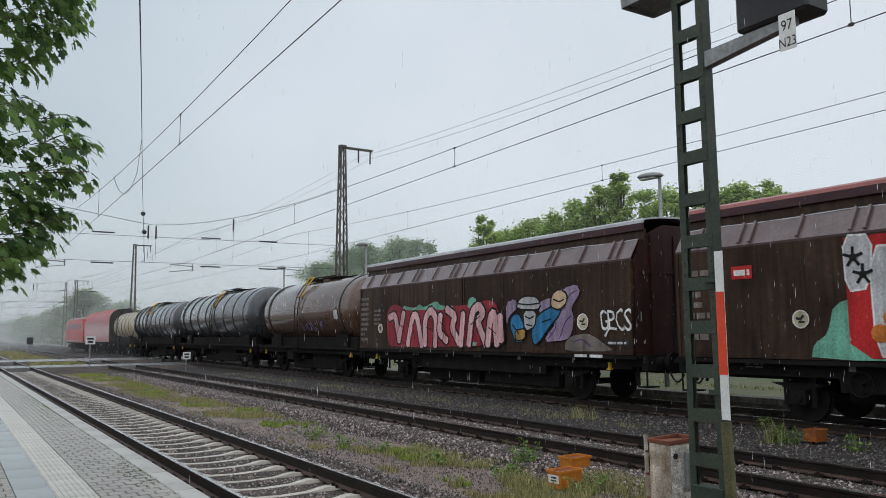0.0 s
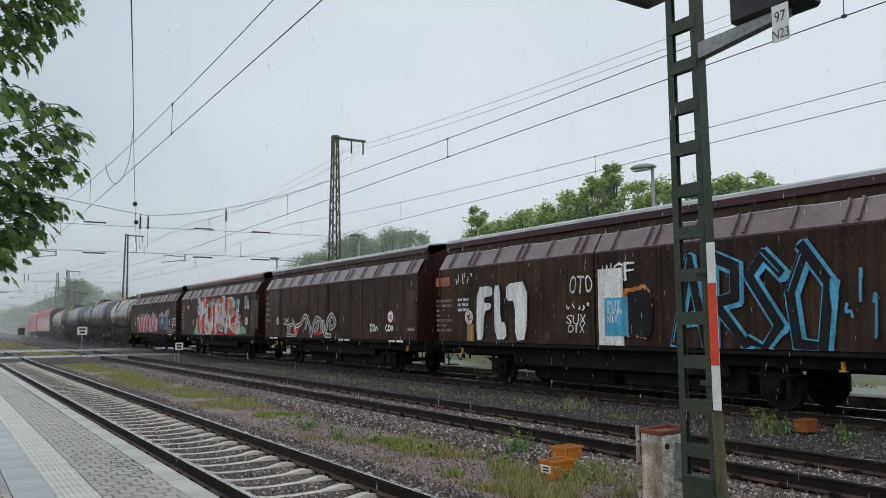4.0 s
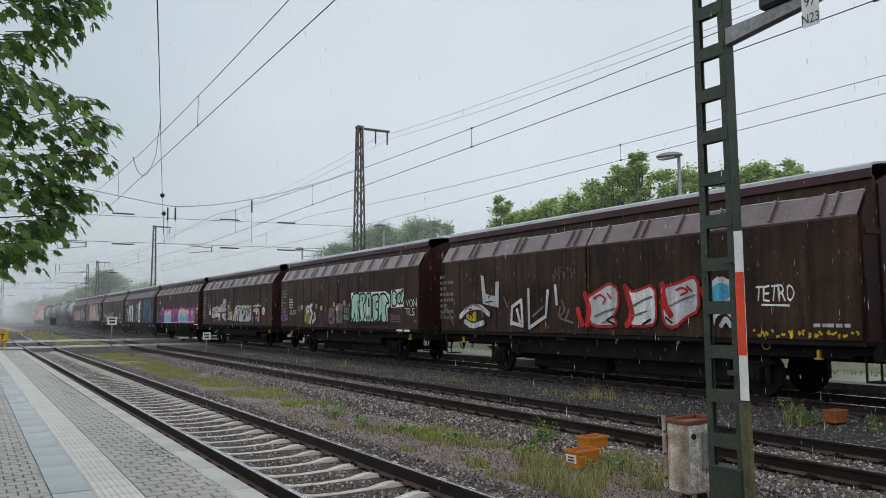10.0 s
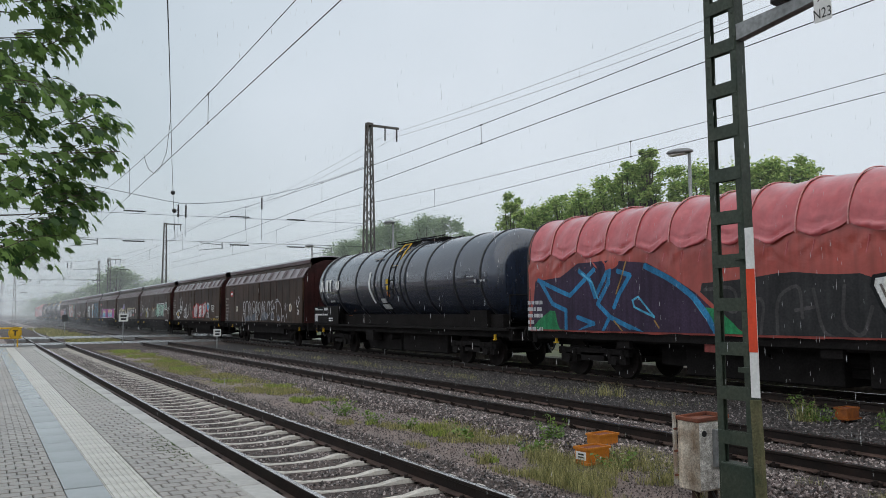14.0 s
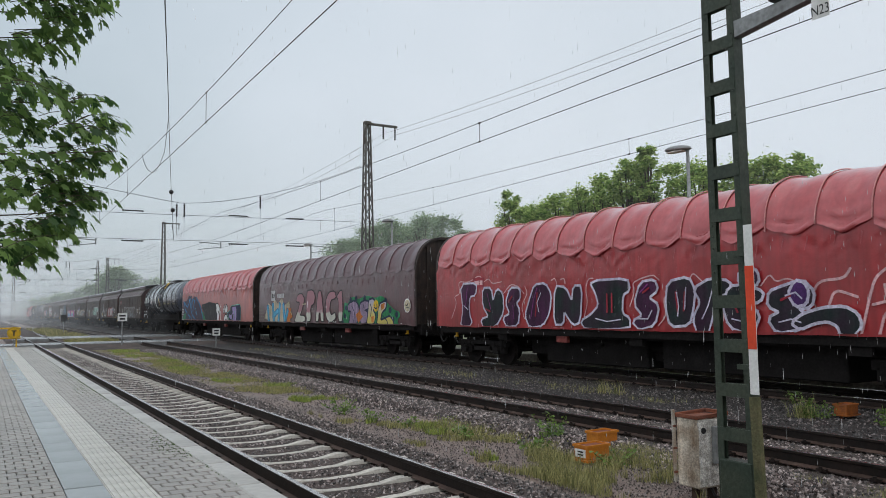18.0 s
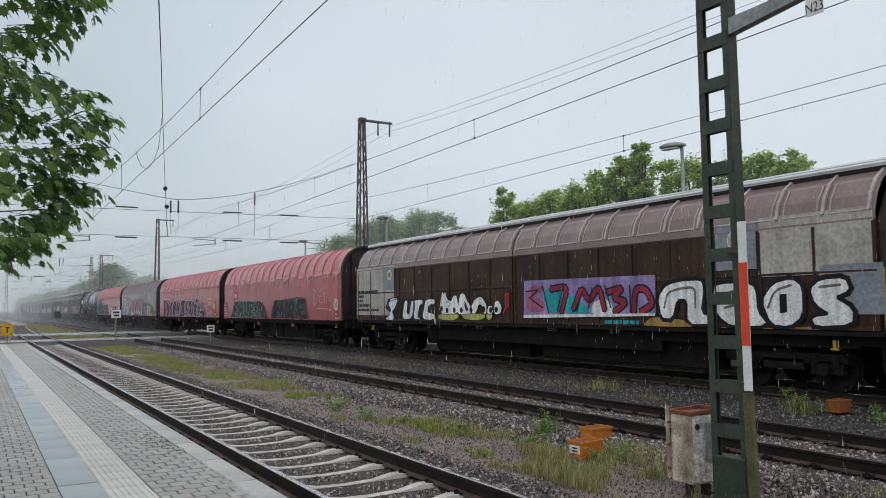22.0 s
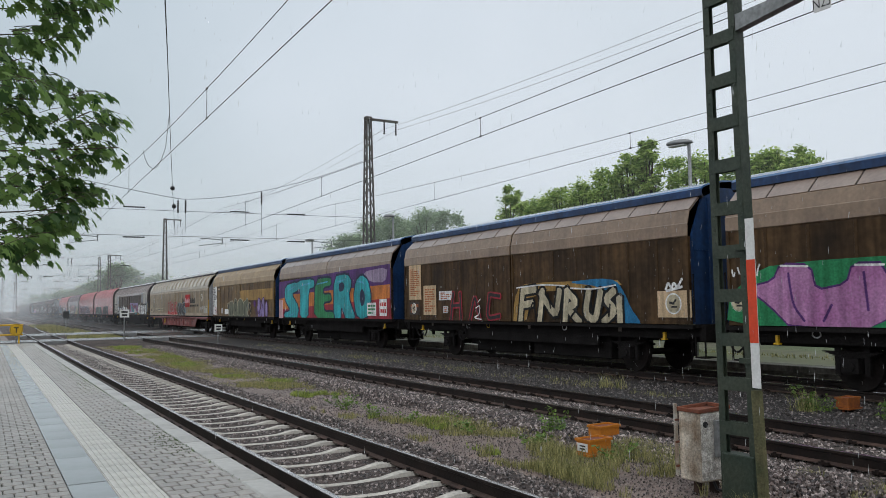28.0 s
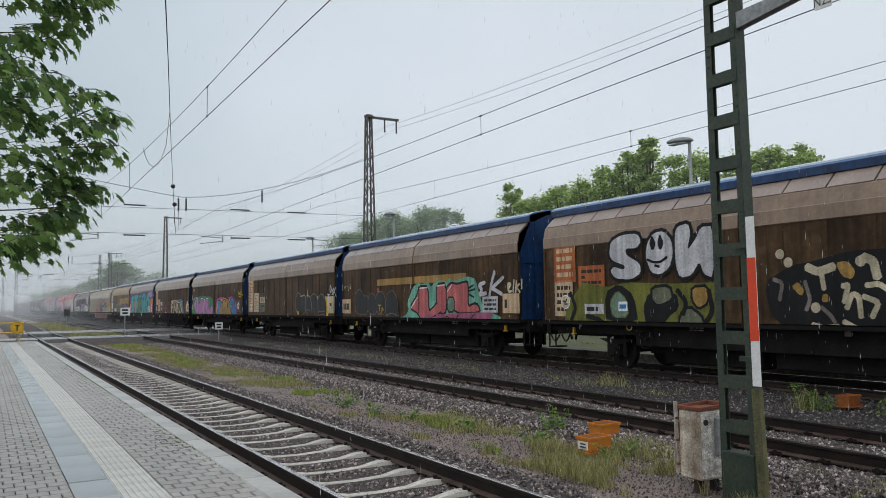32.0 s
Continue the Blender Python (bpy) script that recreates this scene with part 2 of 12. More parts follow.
def rod(bm, a, b, r, n=8, r2=None, caps=True):
    """A round bar from a to b."""
    a, b = Vector(a), Vector(b)
    d = b - a
    m = Matrix.Translation((a + b) / 2) @ d.to_track_quat("Z", "Y").to_matrix().to_4x4()
    bmesh.ops.create_cone(bm, cap_ends=caps, segments=n, radius1=r, radius2=r if r2 is None else r2, depth=d.length, matrix=m)
    return bm


def rods(r, *pairs, n=8):
    bm = bmesh.new()
    for a, b in pairs:
        rod(bm, a, b, r, n)
    return bm


def beam(bm, a, b, w, h):
    """A square bar from a to b."""
    a, b = Vector(a), Vector(b)
    d = b - a
    m = Matrix.Translation((a + b) / 2) @ d.to_track_quat("Z", "Y").to_matrix().to_4x4() @ Matrix.Diagonal((w, h, d.length, 1))
    bmesh.ops.create_cube(bm, size=1.0, matrix=m)
    return bm


def sweep(bm, profile, ys, closed=False, caps=False, warp=None, mat=0):
    """A profile of (x, z) carried along y. warp(x, y, z) may move each point."""
    rings = []
    for y in ys:
        rings.append([bm.verts.new(warp(x, y, z) if warp else (x, y, z)) for x, z in profile])
    k = len(profile)
    for a, b in zip(rings, rings[1:]):
        for i in range(k if closed else k - 1):
            j = (i + 1) % k
            f = bm.faces.new((a[i], a[j], b[j], b[i]))
            f.material_index = mat
    if caps:
        bm.faces.new(rings[0][::-1])
        bm.faces.new(rings[-1])
    return bm


def thick(bm, t):
    bmesh.ops.recalc_face_normals(bm, faces=bm.faces)
    bmesh.ops.solidify(bm, geom=list(bm.faces), thickness=t)
    return bm


def disc(bm, centre, axis, r, depth, n=20):
    c, ax = Vector(centre), Vector(axis).normalized()
    return rod(bm, c - ax * depth / 2, c + ax * depth / 2, r, n)


def ribbed(bm, a, b, thin, wide, ribs, n=8):
    """A turned body with ribs from a to b."""
    a, b = Vector(a), Vector(b)
    q = (b - a).to_track_quat("Z", "Y").to_matrix()
    rings = []
    for i in range(2 * ribs + 1):
        r = wide if i % 2 else thin
        c = a.lerp(b, i / (2 * ribs))
        rings.append([bm.verts.new(c + q @ Vector((r * math.cos(2 * math.pi * k / n), r * math.sin(2 * math.pi * k / n), 0))) for k in range(n)])
    for u, v in zip(rings, rings[1:]):
        for k in range(n):
            bm.faces.new((u[k], u[(k + 1) % n], v[(k + 1) % n], v[k]))
    bm.faces.new(rings[0][::-1])
    bm.faces.new(rings[-1])
    return bm


def from_lists(name, verts, faces, material, smooth=False):
    me = bpy.data.meshes.new(name)
    me.from_pydata(verts, [], faces)
    me.materials.append(material)
    if smooth:
        me.polygons.foreach_set("use_smooth", [True] * len(me.polygons))
    return me

# ---- ground, tracks, platform ----
TRACKS = (3.54, 9.15, 14.85)      # centre lines, running along +y
GAUGE = 1.507
PLAT_Z, PLAT_X, PLAT_END = 0.41, 1.90, 35.5

rng = random.Random(11)


def ground_z(x, y):
    return -0.30 + 0.035 * noise.noise((x * 0.6, y * 0.6, 0)) + 0.012 * noise.noise((x * 3, y * 3, 2))


def build_ground():
    xs = [-2500, -600, -120, -30, -8, -2, 1.0] + [1.6 + 0.35 * i for i in range(46)] + [19, 22, 30, 60, 150, 600, 2500]
    ys = [-2500, -600, -120, -40, -10] + [-4 + 0.5 * i for i in range(110)] + [56, 64, 80, 120, 200, 500, 1200, 3000]
    verts, faces = [], []
    for y in ys:
        for x in xs:
            near = 1.0 < x < 18 and -5 < y < 52
            verts.append((x, y, ground_z(x, y) if near else -0.32))
    w = len(xs)
    for j in range(len(ys) - 1):
        for i in range(w - 1):
            a = j * w + i
            faces.append((a, a + 1, a + w + 1, a + w))
    ob = new("ground", from_lists("ground", verts, faces, DIRT, True))
    tagged(ob, "dark wet dirt and cinder ground between the tracks", "ground", kind="structure")


build_ground()

FIELD_SHEET = boxes((19.5, 900, -300, 900, -0.36, 0.02))
tagged(solid("grass_verge", FIELD_SHEET, FIELD, "rough green grass behind the far platform", "grass", "structure"))


def ballast_bed(name, cx, y0, y1, half, mat=BALLAST):
    bm = bmesh.new()
    prof = [(cx - half - 0.45, -0.34), (cx - half, -0.215), (cx - half * 0.5, -0.20), (cx, -0.205), (cx + half * 0.5, -0.20), (cx + half, -0.215), (cx + half + 0.45, -0.34)]
    ys = [y0 + i * (y1 - y0) / 60 for i in range(61)]
    sweep(bm, prof, ys, warp=lambda x, y, z: (x, y, z + 0.015 * noise.noise((x * 2, y * 2, 5))))
    bmesh.ops.recalc_face_normals(bm, faces=bm.faces)
    for f in bm.faces:
        if f.normal.z < 0:
            f.normal_flip()
    solid(name, bm, mat, "dark wet crushed stone ballast bed", "ballast", "structure", smooth=True)


for i, cx in enumerate(TRACKS):
    ballast_bed("ballast_bed_%d" % (i + 1), cx if i < 2 else 13.4, -60, 600, 1.55 if i < 2 else 3.0, BALLAST_SHADED if i == 2 else BALLAST)


def rail_mesh(name, y0, y1):
    prof = [(-0.07, -0.165), (0.07, -0.165), (0.07, -0.155), (0.012, -0.135), (0.012, -0.045), (0.036, -0.032), (0.036, -0.006), (0.03, -0.001), (0.013, 0.0),
            (-0.013, 0.0), (-0.03, -0.001), (-0.036, -0.006), (-0.036, -0.032), (-0.012, -0.045), (-0.012, -0.135), (-0.07, -0.155)]
    bm = bmesh.new()
    sweep(bm, prof, (y0, y1), closed=True, caps=True)
    bmesh.ops.recalc_face_normals(bm, faces=bm.faces)
    for f in bm.faces:
        if f.normal.z > 0.9 and f.calc_center_median().z > -0.004:
            f.material_index = 1
        elif f.calc_center_median().z < -0.138:
            f.material_index = 2
    return mesh_of(name, bm, RAIL_SIDE, RAIL_TOP, RAIL_FOOT_LIT)


def concrete_sleeper():
    top = [(-1.28, -0.20), (-0.95, -0.165), (-0.55, -0.165), (-0.32, -0.205), (0, -0.215), (0.32, -0.205), (0.55, -0.165), (0.95, -0.165), (1.28, -0.20)]
    bm = bmesh.new()
    rows = []
    for x, z in top:
        w = 0.055 if abs(x) < 0.4 else 0.068
        rows.append([bm.verts.new(p) for p in ((x, -w - 0.04, z - 0.17), (x, -w, z), (x, w, z), (x, w + 0.04, z - 0.17))])
    for a, b in zip(rows, rows[1:]):
        for i in range(3):
            bm.faces.new((a[i], b[i], b[i + 1], a[i + 1]))
    bm.faces.new(rows[0])
    bm.faces.new(rows[-1][::-1])
    bmesh.ops.recalc_face_normals(bm, faces=bm.faces)
    bmesh.ops.translate(bm, verts=bm.verts, vec=(0, 0, 0.012))
    return mesh_of("sleeper", bm, CONCRETE_SLEEPER)


def timber_sleeper():
    return mesh_of("sleeper", box(bmesh.new(), -1.3, 1.3, -0.13, 0.13, -0.34, -0.196, 0.015), WOOD_SLEEPER)


def clip_mesh(xr):
    bm = bmesh.new()
    for s in (-1, 1):
        box(bm, xr + s * 0.075 - 0.02, xr + s * 0.075 + 0.02, -0.06, 0.06, -0.175, -0.14)
        disc(bm, (xr + s * 0.1, 0, -0.14), (0, 0, 1), 0.022, 0.05, 6)
    return bm


def clips(name, ys, parent):
    verts, faces = [], []
    base = bmesh.new()
    for xr in (-GAUGE / 2, GAUGE / 2):
        tmp = clip_mesh(xr)
        me = mesh_of("tmp", tmp)
        base.from_mesh(me)
        bpy.data.meshes.remove(me)
    base.verts.ensure_lookup_table()
    base.verts.index_update()
    v0 = [v.co.copy() for v in base.verts]
    f0 = [[v.index for v in f.verts] for f in base.faces]
    base.free()
    for y in ys:
        k = len(verts)
        verts += [(v.x, v.y + y, v.z) for v in v0]
        faces += [[k + i for i in f] for f in f0]
    ob = part("rail_clips", from_lists("rail_clips", verts, faces, RAIL_SIDE), None, parent)
    ob["kind"] = "stuff"


def railway_track(cx, label, sleeper, y_first, pitch, y0, y1, near):
    tr = thing("railway_track", label, "track", (cx, 0, 0), kind="structure")
    r = rail_mesh("rail", y0, y1)
    for s in (-1, 1):
        ob = part("rail", r, None, tr, "dark rusty steel rail with a worn head")
        ob.location.x = s * GAUGE / 2
    ys = []
    y = y_first
    while y > near[0]:
        y -= pitch
    while y < near[1]:
        ob = part("sleeper", sleeper, None, tr)
        ob.location.y = y + rng.uniform(-0.012, 0.012)
        ob.rotation_euler.z = rng.uniform(-0.006, 0.006)
        ys.append(y)
        y += pitch
    clips("rail_clips", ys, tr)
    return tr


CSL, TSL = concrete_sleeper(), timber_sleeper()
railway_track(TRACKS[0], "track on pale concrete sleepers along the platform", CSL, 6.85, 0.60, -60, 68, (-9, 49))
railway_track(TRACKS[1], "middle track on dark timber sleepers", TSL, 5.1, 0.63, -60, 600, (-4, 60))
railway_track(TRACKS[2], "far track on dark timber sleepers under the train", TSL, 5.2, 0.63, -400, 700, (-2, 60))


# loose ballast stones
def stones(name, count, place, lo, hi, seed, mat=STONES):
    r = random.Random(seed)
    oct_v = [(1, 0, 0), (-1, 0, 0), (0, 1, 0), (0, -1, 0), (0, 0, 1), (0, 0, -1)]
    oct_f = [(0, 2, 4), (2, 1, 4), (1, 3, 4), (3, 0, 4), (2, 0, 5), (1, 2, 5), (3, 1, 5), (0, 3, 5)]
    verts, faces = [], []
    for _ in range(count):
        x, y, z = place(r)
        s = r.uniform(lo, hi)
        q = Euler((r.uniform(0, 6), r.uniform(0, 6), r.uniform(0, 6))).to_matrix()
        k = len(verts)
        for v in oct_v:
            p = q @ Vector((v[0] * s * r.uniform(0.7, 1.3), v[1] * s * r.uniform(0.6, 1.1), v[2] * s * r.uniform(0.5, 0.9)))
            verts.append((x + p.x, y + p.y, z + p.z))
        faces += [tuple(k + i for i in f) for f in oct_f]
    ob = new(name, from_lists(name, verts, faces, mat))
    tagged(ob, "loose dark wet ballast stones", "ballast", kind="stuff")


def near_y(r, a, b):
    return a + (b - a) * r.random() ** 1.8


def on_bed(cx, half, a, b):
    def place(r):
        x = cx + r.uniform(-half, half)
        y = near_y(r, a, b)
        if cx == TRACKS[0] and abs(x - cx) < 1.3:
            k = round((y - 6.85) / 0.6)
            d = y - 6.85 - 0.6 * k
            if abs(d) < 0.14:
                y = 6.85 + 0.6 * k + math.copysign(r.uniform(0.15, 0.3), d)
        return x, y, -0.205 if abs(x - cx) < half - 0.5 else -0.205 - 0.11 * (abs(x - cx) - half + 0.5) / 0.5
    return place


stones("ballast_stones", 60000, on_bed(TRACKS[0], 2.05, -2, 42), 0.012, 0.033, 1, STONES_NEAR)
stones("ballast_stones", 82000, on_bed(TRACKS[1], 2.15, 0, 44), 0.012, 0.036, 2)
stones("ballast_stones", 34000, on_bed(12.9, 2.2, 2.0, 40), 0.015, 0.036, 3, STONES_SHADED)
stones("scattered_stones", 30000, lambda r: (r.uniform(5.2, 7.5), near_y(r, 3, 34), -0.288), 0.005, 0.017, 4, STONES_NEAR)


# platform
def build_platform():
    pl = thing("platform", "low station platform paved in wet grey blocks", "platform", kind="structure")
    part("platform_body", boxes((-6.0, PLAT_X - 0.03, -12, PLAT_END, -0.4, PLAT_Z - 0.07)), CONCRETE, pl, "stained concrete platform edge wall")
    part("joint_bed", boxes((-6.0, PLAT_X - 0.205, -12, PLAT_END, PLAT_Z - 0.07, PLAT_Z - 0.012)), PAVER_BED, pl, "dark sandy joints")
    far = boxes((-6.0, -0.62, -12, PLAT_END, PLAT_Z - 0.05, PLAT_Z))
    part("plain_paving", far, PAVER, pl)
    r = random.Random(5)

    def slab(w, d, h, bev=0.006):
        bm = bmesh.new()
        box(bm, -w / 2, w / 2, -d / 2, d / 2, -h, 0, bev)
        return bm

    def lay(name, me, x, y, z=PLAT_Z):
        ob = part(name, me, None, pl)
        ob.location = (x, y, z + r.uniform(-0.002, 0.002))
        ob.rotation_euler = (r.uniform(-0.004, 0.004), r.uniform(-0.004, 0.004), 0)

    cop = mesh_of("coping_slab", slab(0.20, 0.99, 0.12, 0.012), COPING)
    y = -9.0
    while y < PLAT_END - 0.5:
        lay("coping_slab", cop, PLAT_X - 0.10, y + 0.5, PLAT_Z + 0.004)
        y += 1.0
    tact = bmesh.new()
    box(tact, -0.15, 0.15, -0.148, 0.148, -0.06, -0.004, 0.004)
    for k in range(7):
        x = -0.129 + k * 0.043
        box(tact, x - 0.011, x + 0.011, -0.146, 0.146, -0.006, 0.003)
    tact = mesh_of("ribbed_slab", tact, TACTILE)
    y = -9.0
    while y < PLAT_END - 0.3:
        lay("ribbed_slab", tact, 1.0, y + 0.15)
        y += 0.3
    smooth = mesh_of("smooth_slab", slab(0.275, 0.596, 0.06, 0.004), SLAB)
    y = -9.0
    while y < PLAT_END - 0.6:
        lay("smooth_slab", smooth, 0.71, y + 0.3)
        y += 0.6
    brick = mesh_of("paving_block", slab(0.131, 0.130, 0.05, 0.006), PAVER)
    spots, halves = [], []
    j = 0
    y = -9.0
    while y < PLAT_END - 0.2:
        for xa, xb in ((1.152, 1.698), (-0.618, 0.571)):
            e = xa - (0.07 if j % 2 else 0.0)
            while e < xb - 0.02:
                lo, hi = max(e, xa), min(e + 0.14, xb)
                if hi - lo > 0.137:
                    spots.append(((lo + hi) / 2, y + 0.07))
                elif hi - lo > 0.015:
                    halves.append(((lo + hi) / 2, y + 0.07, (hi - lo) / 2 - 0.0045))
                e += 0.14
        j += 1
        y += 0.14
    spots.sort(key=lambda p: abs(p[1] - 6.5) + (0 if p[0] > 0 else 3))
    for x, y in spots[:300]:
        lay("paving_block", brick, x, y)
    verts, faces = [], []
    for x, y, w in [(x, y, 0.0655) for x, y in spots[300:]] + halves:
        k = len(verts)
        dz = r.uniform(-0.002, 0.002)
        for z, e in ((PLAT_Z - 0.05, w), (PLAT_Z - 0.006 + dz, w), (PLAT_Z + dz, w - 0.005)):
            f = 0.065 - (w - e)
            verts.extend([(x - e, y - f, z), (x + e, y - f, z), (x + e, y + f, z), (x - e, y + f, z)])
        for a in (0, 4):
            for i in range(4):
                q = (i + 1) % 4
                faces.append((k + a + i, k + a + q, k + a + 4 + q, k + a + 4 + i))
        faces.append((k + 8, k + 9, k + 10, k + 11))
    ob = part("paving_blocks", from_lists("paving_blocks", verts, faces, PAVER), None, pl)
    ob["kind"] = "stuff"
    part("platform_ramp_kerb", boxes((-6.0, PLAT_X, PLAT_END, PLAT_END + 0.25, -0.4, PLAT_Z + 0.02), bevel=0.01), COPING, pl)


build_platform()


# foot crossing over the tracks
def crossing(y0, y1, x0, x1):
    cr = thing("level_crossing", "grey wet asphalt path crossing the tracks", "crossing", kind="structure")
    edges = [x0]
    for cx in TRACKS:
        for s in (-1, 1):
            xr = cx + s * GAUGE / 2
            if x0 < xr < x1:
                edges += [xr - 0.09, xr + 0.09]
    edges.append(x1)
    for a, b in zip(edges[::2], edges[1::2]):
        n = max(1, round((b - a) / 1.4))
        for i in range(n):
            part("crossing_panel", boxes((a + (b - a) * i / n + 0.01, a + (b - a) * (i + 1) / n - 0.01, y0, y1, -0.34, -0.005), bevel=0.01), CROSS, cr)
    for a, b in ((4.6, 8.1), (10.2, 12.98)):
        for near, far in ((y0 - 3.2, y0 - 0.006), (y1 + 3.2, y1 + 0.006)):
            v = [(a - 0.05, near, -0.33), (b + 0.05, near, -0.33), (b, far, -0.045), (a, far, -0.045), (a - 0.25, far, -0.34), (b + 0.25, far, -0.34)]
            part("earth_ramp", from_lists("earth_ramp", v, [(0, 1, 2, 3), (0, 3, 4), (1, 5, 2), (2, 5, 4, 3), (0, 4, 5, 1)], BALLAST), None, cr, "muddy earth ramp up to the path")


CROSS = shade("wet_asphalt_path", (0.22, 0.22, 0.22), 0.25, other=(0.15, 0.15, 0.147), scale=0.8, bump=0.1)
crossing(50.0, 53.5, -6, 13.0)
crossing(62.0, 68.0, 2.0, 24.0)


# diverging track beyond the crossing
def bent_rail(points, name):
    c = bpy.data.curves.new(name, "CURVE")
    c.dimensions = "3D"
    s = c.splines.new("POLY")
    s.points.add(len(points) - 1)
    for p, q in zip(s.points, points):
        p.co = (*q, 1)
    c.bevel_depth, c.bevel_resolution = 0.045, 1
    c.materials.append(RAIL_TOP)
    return c


def diverging_track():
    tr = thing("railway_track", "wet shining track bending towards its neighbours past the crossing", "track", kind="structure")
    for s in (-1, 1):
        pts = []
        for i in range(30):
            y = 68 + i * 5
            d = -(y - 68) ** 2 / 1300.0
            pts.append((TRACKS[0] + s * GAUGE / 2 - d, y, -0.045))
        part("rail", bpy.data.meshes.new_from_object(bpy.data.objects.new("tmp", bent_rail(pts, "rail"))), None, tr)


diverging_track()


# far platform behind the train
WET_PATH = shade("mossy_wet_path", (0.15, 0.15, 0.085), 0.4, other=(0.10, 0.115, 0.06), scale=0.6, fine=0.15)
# Kerb colour lowered to hold the shade behind the wagons.
OLD_KERB = shade("shaded_old_kerb", (0.16, 0.15, 0.125), 0.6, other=(0.075, 0.07, 0.055), scale=1.5, streak=0.3, bump=0.3)
fp = thing("far_platform", "low overgrown platform behind the train", "platform", kind="structure")
part("platform_body", boxes((17.1, 20.5, -200, 300, -0.4, 0.06)), OLD_KERB, fp)
part("platform_top", boxes((17.6, 20.4, -200, 300, 0.05, 0.09)), WET_PATH, fp, "mossy wet platform surface")
for k in range(60):
    part("kerb_slab", boxes((17.0, 17.58, -28 + k * 2.0, -26.02 + k * 2.0, -0.05, 0.11), bevel=0.01), OLD_KERB, fp)

# ---- overhead line ----
def polyline(name, splines, radius, material, parent=None):
    c = bpy.data.curves.new(name, "CURVE")
    c.dimensions = "3D"
    c.bevel_depth, c.bevel_resolution = radius, 1
    for pts in splines:
        s = c.splines.new("POLY")
        s.points.add(len(pts) - 1)
        for p, q in zip(s.points, pts):
            p.co = (*q, 1)
    c.materials.append(material)
    tmp = bpy.data.objects.new(name, c)
    me = bpy.data.meshes.new_from_object(tmp)
    me.materials.clear()
    me.materials.append(material)
    bpy.data.objects.remove(tmp)
    if parent is None:
        return new(name, me)
    return part(name, me, None, parent)


SPAN_Y = 38.5
SUPPORTS = (-22.0, SPAN_Y, 95.0, 150.0, 205.0, 260.0)


def catenary(x0, drift, zc, z_low, y_low, rise, hangers):
    """Contact wire drifting sideways with y, under a sagging messenger on droppers."""
    line = thing("overhead_line", "thin dark overhead contact wire with messenger and droppers", "overhead wire", group="overhead lines")

    def side(y):
        return x0 + drift * min(y, SPAN_Y) - drift * 0.8 * max(0.0, min(y, 95.0) - SPAN_Y)

    def mess(y):
        if y <= SPAN_Y:
            return z_low + rise * (y - y_low) ** 2
        for a, b in zip(SUPPORTS, SUPPORTS[1:]):
            if a <= y <= b:
                u = 2 * (y - a) / (b - a) - 1
                return zc + 0.5 + 0.75 * u * u
        return zc + 1.2
    ys = [-22 + i * 2.0 for i in range(142)]
    polyline("contact_wire", [[(side(y), y, zc) for y in ys]], 0.007, WIRE, line)
    polyline("messenger_wire", [[(side(y), y, mess(y)) for y in ys]], 0.0065, WIRE, line)
    for y in list(hangers) + [46.0 + 9.0 * k for k in range(11)]:
        polyline("dropper", [[(side(y), y, zc), (side(y), y, mess(y))]], 0.006, WIRE, line)
        for z in (zc, mess(y)):
            part("dropper_clamp", boxes((side(y) - 0.012, side(y) + 0.012, y - 0.03, y + 0.03, z - 0.02, z + 0.02)), WIRE, line)
    return line


catenary(3.29, 0.0178, 5.28, 5.84, 13.0, 0.0015, (5.0, 14.85, 25.3, 33.0))
catenary(8.70, 0.031, 5.30, 5.66, 7.0, 0.0009, (5.0, 14.0, 24.0, 33.7))
catenary(14.35, 0.026, 5.78, 6.12, 6.0, 0.0008, (4.5, 15.35, 26.4, 37.0))


